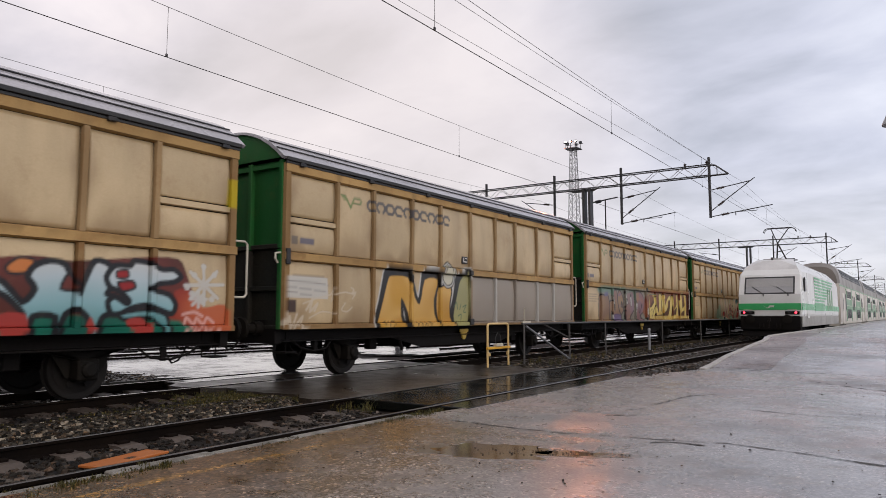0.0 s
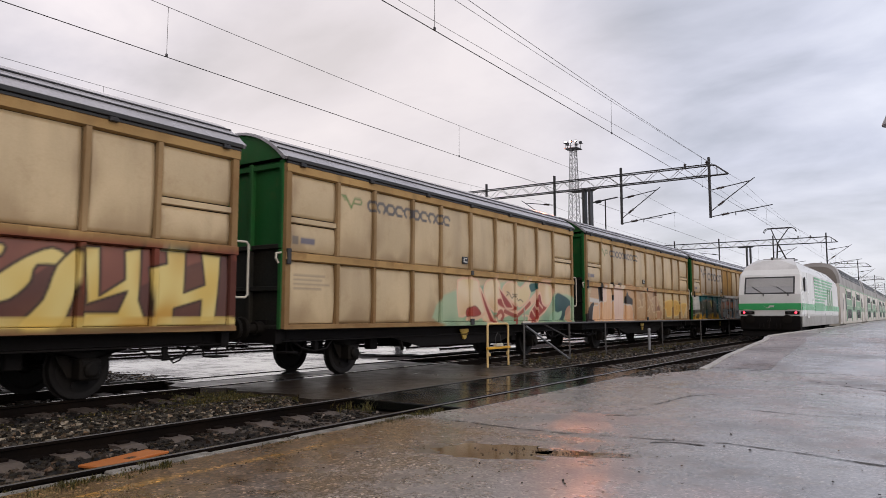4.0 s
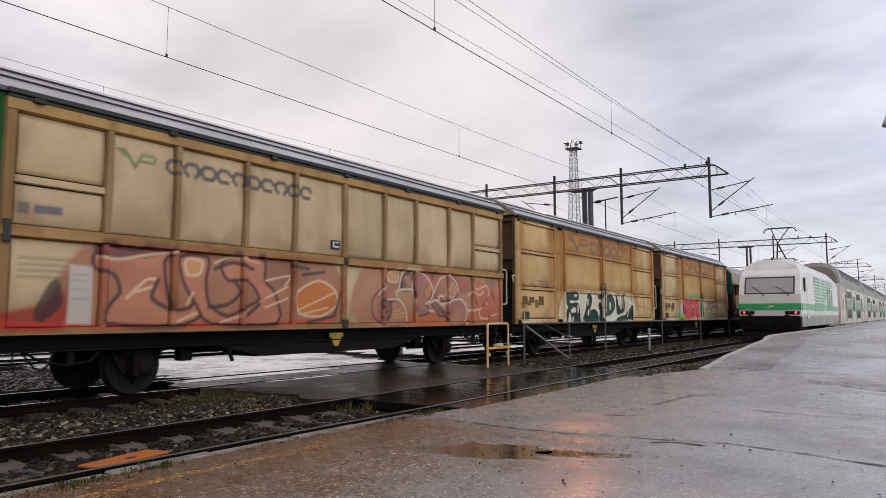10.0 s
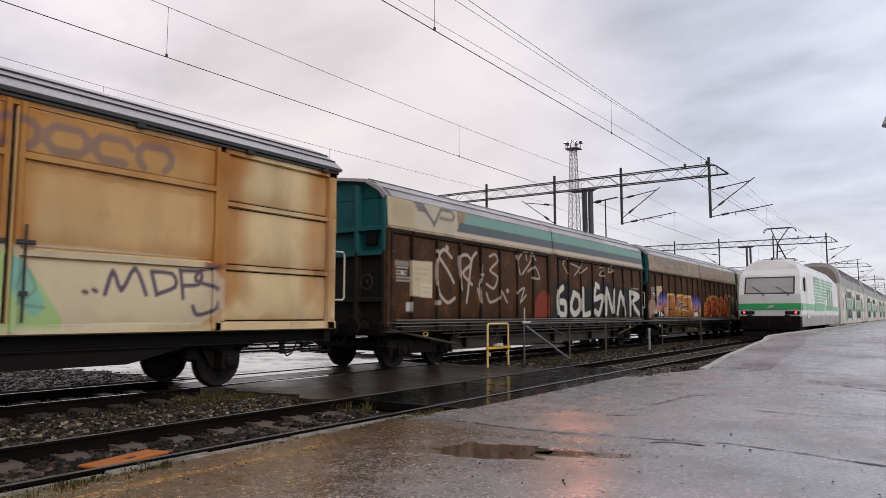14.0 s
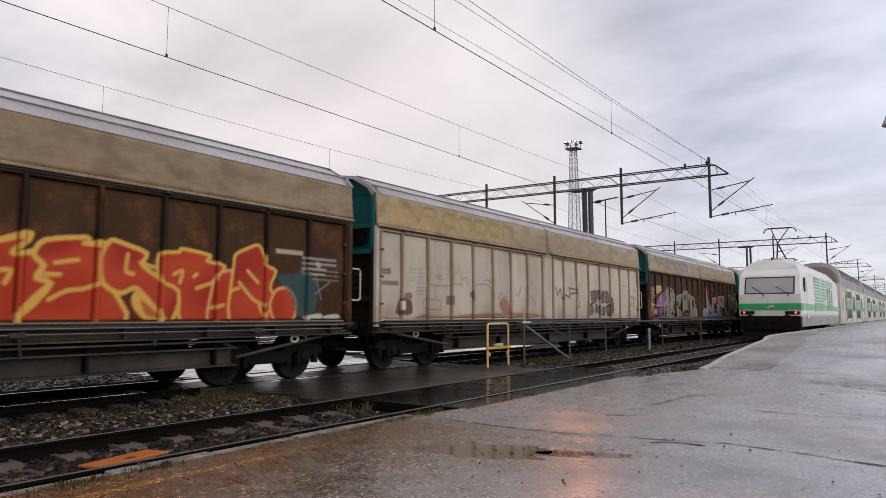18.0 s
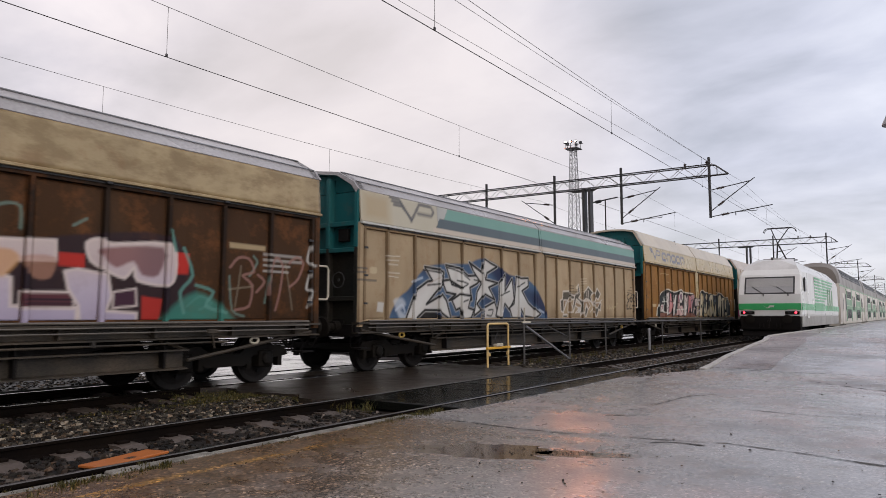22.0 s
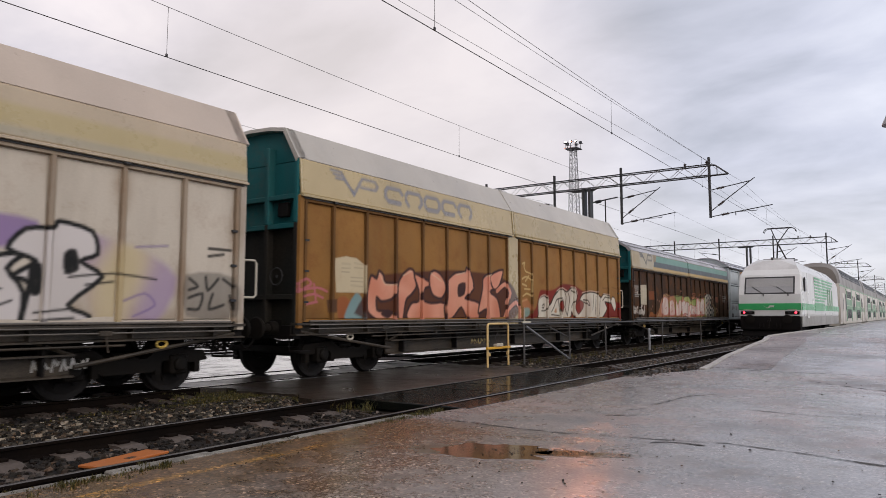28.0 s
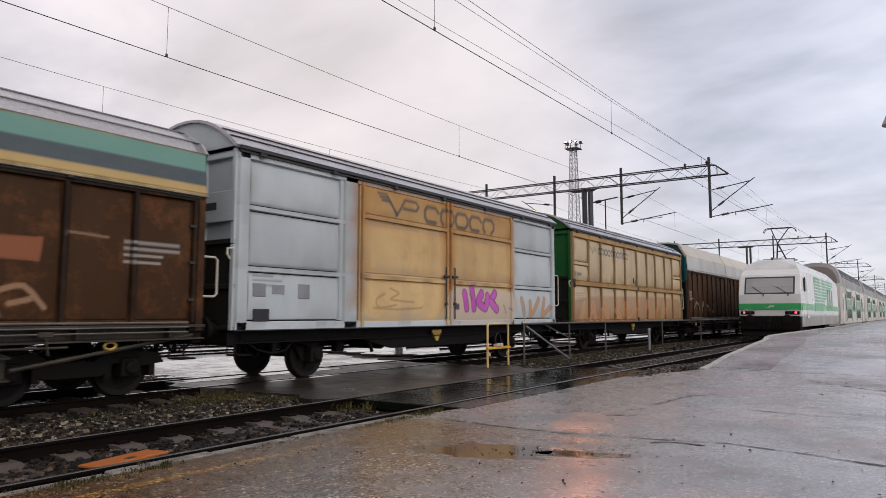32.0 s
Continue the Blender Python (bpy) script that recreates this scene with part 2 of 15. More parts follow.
TAN = rolling_stock("tan_paint", (0.55, 0.415, 0.245), 0.16, 0.20, gloss=0.42)
TAN_FRAME = rolling_stock("tan_frame_paint", (0.29, 0.178, 0.078), 0.40)
TAN_RAIL = rolling_stock("tan_rail_paint", (0.44, 0.275, 0.112), 0.30)
TAN_POST = rolling_stock("tan_post_paint", (0.37, 0.25, 0.128), 0.30)
YELLOW = rolling_stock("rusty_yellow_paint", (0.62, 0.43, 0.21), 0.18)
CREAM = rolling_stock("cream_paint", (0.63, 0.48, 0.275), 0.15)
PALE_BLUE = rolling_stock("pale_blue_paint", (0.49, 0.53, 0.55), 0.05, stain=(0.30, 0.30, 0.29))
BROWN = rolling_stock("brown_door_paint", (0.050, 0.0225, 0.0085), 0.42)
OCHRE = rolling_stock("ochre_door_paint", (0.29, 0.142, 0.040), 0.40)
BEIGE = rolling_stock("beige_door_paint", (0.385, 0.29, 0.182), 0.25)
WHITE_DOOR = rolling_stock("white_door_paint", (0.54, 0.475, 0.395), 0.18)
SAND_TOP = rolling_stock("sand_fascia_paint", (0.40, 0.305, 0.17), 0.22, 0.22, mottle=0.65, gloss=0.4)
CLEAN_TOP = rolling_stock("clean_sand_fascia_paint", (0.48, 0.37, 0.19), 0.06, 0.12, stain=(0.36, 0.26, 0.12), gloss=0.75)
ROOF_SAND = rolling_stock("grey_beige_roof_paint", (0.50, 0.425, 0.32), 0.06, 0.15, gloss=0.6, stain=(0.36, 0.30, 0.22))
ROOF_ROSE = rolling_stock("rosy_beige_roof_paint", (0.50, 0.405, 0.325), 0.06, 0.15, gloss=0.6, stain=(0.36, 0.29, 0.23))
ROOF_ASH = rolling_stock("ash_grey_roof_paint", (0.48, 0.435, 0.375), 0.06, 0.15, gloss=0.6, stain=(0.32, 0.29, 0.26))
ROSE_TOP = rolling_stock("rosy_beige_fascia_paint", (0.48, 0.38, 0.26), 0.06, 0.12, stain=(0.36, 0.27, 0.15), gloss=0.75)
PALE_PANEL = rolling_stock("faded_rosy_panel_paint", (0.52, 0.425, 0.315), 0.12, 0.22, gloss=0.35)
AMBER = rolling_stock("amber_panel_paint", (0.42, 0.235, 0.065), 0.25)
GREY_TOP = rolling_stock("dirty_grey_fascia_paint", (0.30, 0.22, 0.13), 0.35, 0.22, mottle=0.6, gloss=0.4)
PALE_TOP = rolling_stock("pale_fascia_paint", (0.50, 0.50, 0.47), 0.15, 0.22, gloss=0.4)
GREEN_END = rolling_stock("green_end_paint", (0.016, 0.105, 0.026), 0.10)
TEAL_END = rolling_stock("teal_end_paint", (0.015, 0.112, 0.118), 0.2)
ROOF_METAL = plain("wet_roof_sheet", (0.40, 0.38, 0.40), 0.24, 0.15, 0.4, 3.0, (0.12, 0.12, 0.12))
BLACK_RUNNER = plain("black_door_runner", (0.018, 0.017, 0.017), 0.5, 0.0, 0.4)
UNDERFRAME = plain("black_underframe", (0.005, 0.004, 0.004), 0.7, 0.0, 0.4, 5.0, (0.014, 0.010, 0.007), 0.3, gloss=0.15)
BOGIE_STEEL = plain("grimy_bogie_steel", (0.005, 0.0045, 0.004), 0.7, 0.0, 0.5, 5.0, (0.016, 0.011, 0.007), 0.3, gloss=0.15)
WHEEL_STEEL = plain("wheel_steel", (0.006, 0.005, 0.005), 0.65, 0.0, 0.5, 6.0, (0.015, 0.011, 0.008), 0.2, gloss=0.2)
PALE_STEEL = plain("painted_pale_steel", (0.52, 0.47, 0.38), 0.45, 0.0, 0.4, 6.0)
LABEL_DARK = plain("dark_stencil", (0.03, 0.03, 0.035), 0.6, 0, 0.1)
CHALK_SPRAY = plain("white_spray", (0.46, 0.45, 0.43), 0.6, 0, 0.7, 20.0)
YELLOW_SPRAY = plain("yellow_spray", (0.50, 0.38, 0.14), 0.6, 0, 0.7, 20.0)
LABEL_WHITE = plain("white_label", (0.62, 0.60, 0.56), 0.6, 0, 0.3)
YELLOW_MARK = plain("yellow_mark", (0.58, 0.38, 0.06), 0.5, 0, 0.6, 14.0)
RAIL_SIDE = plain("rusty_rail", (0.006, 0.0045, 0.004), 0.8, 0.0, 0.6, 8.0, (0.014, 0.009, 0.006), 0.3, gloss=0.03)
DULL_HEAD = plain("dull_rail_head", (0.20, 0.185, 0.17), 0.34, 1.0, 0.5, 6.0, (0.05, 0.035, 0.025))
RAIL_TOP = plain("polished_rail_head", (0.50, 0.47, 0.44), 0.24, 1.0, 0.4, 6.0, (0.12, 0.09, 0.07))
CONCRETE_SLEEPER = plain("wet_concrete_sleeper", (0.085, 0.064, 0.052), 0.5, 0, 0.6, 6.0, (0.04, 0.032, 0.026), 0.4)
KERB = plain("weathered_kerb_concrete", (0.27, 0.25, 0.22), 0.6, 0, 1.0, 12.0, (0.025, 0.022, 0.014), 0.8, gloss=0.3)
RAMP_KERB = plain("pale_kerb_concrete", (0.42, 0.39, 0.36), 0.5, 0, 0.5, 9.0, (0.10, 0.09, 0.08), 0.5)
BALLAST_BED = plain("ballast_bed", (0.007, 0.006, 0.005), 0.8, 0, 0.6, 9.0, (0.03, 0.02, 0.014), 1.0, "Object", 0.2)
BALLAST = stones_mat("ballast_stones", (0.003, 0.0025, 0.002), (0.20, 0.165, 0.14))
PALE_STONES = stones_mat("pale_gravel", (0.03, 0.026, 0.023), (0.28, 0.25, 0.22))
ASPHALT = wet_asphalt("wet_platform_asphalt", (0.315, 0.302, 0.304), 0.90, 0.8, (0.135, 0.083, 0.045))
CROSSING_ASPHALT = wet_asphalt("wet_crossing_asphalt", (0.034, 0.024, 0.017), 0.70, 1.5)
YARD_WET = wet_asphalt("flooded_yard", (0.10, 0.10, 0.105), 1.18, 0.03)
YARD_DARK = wet_asphalt("dark_yard", (0.032, 0.028, 0.026), 0.35, 1.4)
GALV = plain("galvanised_steel", (0.33, 0.33, 0.34), 0.45, 0.7, 0.4, 6.0, (0.12, 0.11, 0.10))
LATTICE = plain("pale_lattice_steel", (0.42, 0.41, 0.42), 0.5, 0.3, 0.3, 6.0)
DARK_STEEL = plain("dark_gantry_steel", (0.022, 0.022, 0.025), 0.5, 0.2, 0.4, 5.0)
WIRE = plain("copper_wire", (0.045, 0.04, 0.04), 0.45, 0.6, 0.2)
PORCELAIN = plain("brown_insulator", (0.035, 0.022, 0.018), 0.25, 0, 0.2)
YELLOW_PIPE = plain("yellow_pipe", (0.64, 0.45, 0.19), 0.38, 0, 0.35, 8.0, (0.25, 0.14, 0.05))
ORANGE_BOARD = plain("orange_board", (0.48, 0.14, 0.03), 0.4, 0, 0.35, 9.0, (0.3, 0.12, 0.04))
RUBBER = plain("wet_rubber", (0.005, 0.006, 0.005), 0.16, 0, 0.4, 2.0, (0.012, 0.011, 0.009), 0.2, gloss=0.22)
GRAVEL = plain("wet_grey_gravel", (0.11, 0.108, 0.10), 0.7, 0, 0.7, 14.0, (0.02, 0.018, 0.016), 1.0, "Object", 0.25)
PAVING = wet_asphalt("pinkish_paving", (0.27, 0.215, 0.205), 0.72, 0.5)
SILT = plain("wet_brown_silt", (0.070, 0.048, 0.028), 0.30, 0, 0.8, 16.0, (0.12, 0.09, 0.06), 0.3)
PUDDLE = glassy("puddle_water", (0.085, 0.052, 0.030), 0.05)
CRACK = plain("crack_dirt", (0.030, 0.025, 0.020), 0.6, 0, 0.3)
LOCO_WHITE = plain("loco_white", (0.70, 0.70, 0.69), 0.32, 0, 0.25, 3.0, (0.40, 0.37, 0.33))
LOCO_GREEN = plain("loco_green", (0.03, 0.36, 0.11), 0.30, 0, 0.15, 3.0)
LOCO_GREY = plain("loco_roof_grey", (0.47, 0.455, 0.45), 0.5, 0, 0.3, 3.0)
# pale grey that paints reflected sky on the upper windscreen
SCREEN_SHEEN = plain("grey_screen_sheen", (0.34, 0.335, 0.33), 0.7, 0, 0.2, 3.0)
LOCO_PALE = plain("pale_grey_fairing_paint", (0.64, 0.63, 0.62), 0.4, 0, 0.3, 3.0)
COACH_GREY = plain("coach_roof_grey", (0.32, 0.295, 0.275), 0.5, 0, 0.3, 3.0)
COACH_WHITE = plain("coach_white", (0.63, 0.575, 0.50), 0.35, 0, 0.25, 3.0, (0.38, 0.34, 0.29))
COACH_GREEN = plain("coach_green", (0.16, 0.33, 0.17), 0.4, 0, 0.2, 3.0)
DUSTY_GLASS = plain("dusty_coach_glass", (0.035, 0.037, 0.04), 0.45, 0, 0.4, 3.0, (0.06, 0.06, 0.055), gloss=0.15)
ROOF_END = plain("dark_roof_end_grey", (0.195, 0.168, 0.145), 0.5, 0, 0.3, 3.0)
SKIRT_GREY = plain("skirt_grey", (0.36, 0.345, 0.325), 0.5, 0, 0.4, 3.0)
GLASS = glassy("window_glass", (0.025, 0.028, 0.03), 0.05)
# glass colour kept light, with some of the sky's reflection in it
CAB_GLASS = glassy("cab_glass", (0.30, 0.30, 0.305), 0.08)
RED_LAMP = glowing("red_tail_lamp", (1.0, 0.04, 0.07), 4.0)
FLOOD_LAMP = glowing("floodlight_glass", (1.0, 0.28, 0.10), 2600.0)
LAMP_GLASS = glowing("lamp_glass", (1.0, 0.93, 0.80), 0.4)
GRASS = stones_mat("grass_blades", (0.035, 0.036, 0.012), (0.26, 0.20, 0.07))
DRY_LEAF = stones_mat("dead_leaves", (0.015, 0.012, 0.010), (0.10, 0.055, 0.02))
SHOULDER = stones_mat("shoulder_stones", (0.003, 0.0025, 0.002), (0.36, 0.30, 0.23))
FENCE_STEEL = plain("grey_fence_pipe", (0.085, 0.080, 0.078), 0.5, 0.4, 0.4, 6.0)
ORANGE_YELLOW = plain("bright_yellow_bar", (0.72, 0.38, 0.02), 0.4, 0, 0.25, 8.0)
# near black for lower wagon ends: shade of the gap put into the colour
END_SHADE = plain("shade_darkened_end", (0.013, 0.014, 0.012), 0.7, 0, 0.6, 4.0, (0.035, 0.024, 0.016), 0.2, gloss=0.2)
RUST_END = rolling_stock("rust_brown_end", (0.13, 0.085, 0.05), 0.5)
SILL_STEEL = plain("grimy_sill_steel", (0.025, 0.021, 0.016), 0.5, 0, 0.9, 7.0, (0.075, 0.056, 0.039), 0.3, gloss=0.3)
PALE_GRIME = plain("worn_pale_tube", (0.13, 0.113, 0.095), 0.4, 0, 0.6, 6.0, (0.05, 0.04, 0.03))
PALE_ROOF = plain("lilac_grey_roof_sheet", (0.40, 0.38, 0.385), 0.34, 0.1, 0.5, 3.0, (0.20, 0.18, 0.17))
RIB_OF = {BROWN: rolling_stock("soot_dark_rib_paint", (0.022, 0.012, 0.007), 0.35), OCHRE: rolling_stock("ochre_rib_paint", (0.17, 0.085, 0.028), 0.35),
          WHITE_DOOR: rolling_stock("grimy_white_rib_paint", (0.36, 0.29, 0.22), 0.35), BEIGE: rolling_stock("grimy_beige_rib_paint", (0.24, 0.17, 0.10), 0.30)}
COACH_BEIGE = plain("coach_beige", (0.45, 0.39, 0.345), 0.4, 0, 0.25, 3.0, (0.3, 0.26, 0.22))
GRIME_OF = {BROWN: (0.018, 0.012, 0.008), OCHRE: (0.12, 0.06, 0.022), WHITE_DOOR: (0.30, 0.20, 0.12), BEIGE: (0.19, 0.125, 0.07)}   # what the rain leaves along the ribs


# ---- building helpers ----
class Build:
    """Gathers simple solids into one mesh."""

    def __init__(self):
        self.v, self.f = [], []

    def add(self, verts, faces):
        n = len(self.v)
        self.v += [tuple(p) for p in verts]
        self.f += [tuple(i + n for i in q) for q in faces]
        return self

    def box(self, x0, x1, y0, y1, z0, z1, b=0.0):
        if b <= 0:
            v = [(x, y, z) for x in (x0, x1) for y in (y0, y1) for z in (z0, z1)]
            return self.add(v, [(0, 1, 3, 2), (4, 6, 7, 5), (0, 4, 5, 1), (2, 3, 7, 6), (0, 2, 6, 4), (1, 5, 7, 3)])
        lo, hi = Vector((x0, y0, z0)), Vector((x1, y1, z1))
        v, index = [], {}
        for sx in (0, 1):
            for sy in (0, 1):
                for sz in (0, 1):
                    c = [hi[i] if s else lo[i] for i, s in enumerate((sx, sy, sz))]
                    for ax in range(3):
                        q = [c[i] if i == ax else c[i] + (-b if (sx, sy, sz)[i] else b) for i in range(3)]
                        index[sx, sy, sz, ax] = len(v)
                        v.append(q)
        I, f = index, []
        for ax in range(3):
            o = [i for i in range(3) if i != ax]
            for s in (0, 1):
                ring = []
                for a, c in ((0, 0), (1, 0), (1, 1), (0, 1)):
                    k = [0, 0, 0]; k[ax], k[o[0]], k[o[1]] = s, a, c
                    ring.append(I[(*k, ax)])
                f.append(ring)
            for a in (0, 1):
                for c in (0, 1):
                    k0 = [0, 0, 0]; k0[o[0]], k0[o[1]] = a, c
                    k1 = list(k0); k1[ax] = 1
                    f.append([I[(*k0, o[0])], I[(*k1, o[0])], I[(*k1, o[1])], I[(*k0, o[1])]])
        for sx in (0, 1):
            for sy in (0, 1):
                for sz in (0, 1):
                    f.append([I[sx, sy, sz, ax] for ax in range(3)])
        return self.add(v, f)

    def tube(self, a, b, r, n=8, r2=None, caps=True):
        a, b = Vector(a), Vector(b)
        d = (b - a).normalized()
        s = d.cross(Vector((0, 0, 1)) if abs(d.z) < 0.9 else Vector((1, 0, 0))).normalized()
        u = d.cross(s)
        r2 = r if r2 is None else r2
        v = [p + (s * math.cos(k * math.tau / n) + u * math.sin(k * math.tau / n)) * q for p, q in ((a, r), (b, r2)) for k in range(n)]
        f = [(k, (k + 1) % n, n + (k + 1) % n, n + k) for k in range(n)]
        if caps:
            f += [tuple(range(n))[::-1], tuple(range(n, 2 * n))]
        return self.add(v, f)

    def pipe(self, pts, r, n=6):
        """A round bar bent along a line of points."""
        pts = [Vector(p) for p in pts]
        v = []
        for i, p in enumerate(pts):
            d = (pts[min(i + 1, len(pts) - 1)] - pts[max(i - 1, 0)]).normalized()
            s = d.cross(Vector((0, 0, 1)) if abs(d.z) < 0.9 else Vector((1, 0, 0))).normalized()
            u = d.cross(s)
            if i:                                      # keep the rings in step along the bend
                q = max(range(n), key=lambda k: (s * math.cos(k * math.tau / n) + u * math.sin(k * math.tau / n)).dot(last))
                a = q * math.tau / n
                s, u = s * math.cos(a) + u * math.sin(a), u * math.cos(a) - s * math.sin(a)
            last = s
            v += [p + (s * math.cos(k * math.tau / n) + u * math.sin(k * math.tau / n)) * r for k in range(n)]
        m = len(pts)
        f = [(i * n + k, i * n + (k + 1) % n, (i + 1) * n + (k + 1) % n, (i + 1) * n + k) for i in range(m - 1) for k in range(n)]
        return self.add(v, f + [tuple(range(n))[::-1], tuple(range((m - 1) * n, m * n))])

    def sweep_y(self, profile, y0, y1, closed=True, caps=True):
        """An (x, z) outline drawn out along y."""
        n = len(profile)
        v = [(x, y, z) for y in (y0, y1) for x, z in profile]
        m = n if closed else n - 1
        f = [(i, (i + 1) % n, n + (i + 1) % n, n + i) for i in range(m)]
        if closed and caps:
            f += [tuple(range(n))[::-1], tuple(range(n, 2 * n))]
        return self.add(v, f)

    def sweep_x(self, profile, x0, x1):
        """A (y, z) outline drawn out along x."""
        n = len(profile)
        v = [(x, y, z) for x in (x0, x1) for y, z in profile]
        f = [(i, (i + 1) % n, n + (i + 1) % n, n + i) for i in range(n)] + [tuple(range(n))[::-1], tuple(range(n, 2 * n))]
        return self.add(v, f)

    def lathe(self, a, axis, rings, n=20):
        """Rings of (distance along the axis, radius) turned round it."""
        a, d = Vector(a), Vector(axis).normalized()
        s = d.cross(Vector((0, 0, 1)) if abs(d.z) < 0.9 else Vector((1, 0, 0))).normalized()
        u = d.cross(s)
        v = [a + d * t + (s * math.cos(k * math.tau / n) + u * math.sin(k * math.tau / n)) * r for t, r in rings for k in range(n)]
        f = [(i * n + k, i * n + (k + 1) % n, (i + 1) * n + (k + 1) % n, (i + 1) * n + k) for i in range(len(rings) - 1) for k in range(n)]
        f += [tuple(range(n))[::-1], tuple(range((len(rings) - 1) * n, len(rings) * n))]
        return self.add(v, f)

    def mesh(self, name, material, smooth=False):
        me = bpy.data.meshes.new(name)
        me.from_pydata(self.v, [], self.f)
        if smooth:
            me.polygons.foreach_set("use_smooth", [True] * len(me.polygons))
            me.set_sharp_from_angle(angle=radians(40))
        me.materials.append(material)
        me.update()
        return me


def part(name, b, material, parent=None, label="", at=None, smooth=False):
    """Links a Build, or a mesh, as one object under its thing."""
    data = b.mesh(name, material, smooth) if isinstance(b, Build) else b
    ob = new(name, data)
    ob.parent = parent
    if at is not None:
        ob.matrix_basis = at if isinstance(at, Matrix) else Matrix.Translation(at)
    if label:
        ob["label"] = label
    return ob


def thing(name, label, category, group="", at=None, kind=""):
    ob = tagged(new(name), label, category, group, kind)
    ob.empty_display_size = 0.3
    if at is not None:
        ob.matrix_basis = at if isinstance(at, Matrix) else Matrix.Translation(at)
    return ob


def structure(name, b, material, label, category, smooth=False):
    return tagged(part(name, b, material, smooth=smooth), label, category, kind="structure")


def B():
    return Build()


# ---- ground, tracks, platform ----
RAMP0, RAMP1, EDGE_HIGH = 17.4, 25.6, -4.25
RISE = ((RAMP0, 0.0), (19.6, 0.18), (25.0, 0.43), (RAMP1, 0.55))
EDGE_LOW = -5.37
TRACK3, TRACK4, TRACK5, TRACK6 = -15.9, -20.4, -25.2, -29.8
XING = (8.0, 16.1)                       # the boarded crossing, along y


def grade(y):
    """The platform's height along the track: flush at the crossing, then a ramp."""
    for (a, p), (c, q) in zip(RISE, RISE[1:]):
        if y <= c:
            return p + (q - p) * max(0, y - a) / (c - a)
    return 0.55


def ragged(x0, x1, y0, y1, z, step=0.5, rough=0.25, depth=0.2, seed=3, skew=0.0):
    """A thin slab whose ends wander; skew shifts its far end with x."""
    r = random.Random(seed)
    n = max(2, int(abs(x1 - x0) / step))
    near = [(x0 + (x1 - x0) * k / n, y0 + r.uniform(-rough, rough)) for k in range(n + 1)]
    far = [(x0 + (x1 - x0) * k / n, y1 + r.uniform(-rough, rough) + skew * (x1 - x0 - (x1 - x0) * k / n)) for k in range(n + 1)]
    v = [(x, y, z) for x, y in near] + [(x, y, z) for x, y in far] + [(x, y, z - depth) for x, y in near] + [(x, y, z - depth) for x, y in far]
    m = n + 1
    f = [(k, k + 1, m + k + 1, m + k) for k in range(n)] + [(2 * m + k, k, k + 1, 2 * m + k + 1) for k in range(n)] + [(m + k, 3 * m + k, 3 * m + k + 1, m + k + 1) for k in range(n)]
    f += [(0, 2 * m, 3 * m, m), (n, 2 * m - 1, 4 * m - 1, 3 * m - 1)]
    return B().add(v, f)


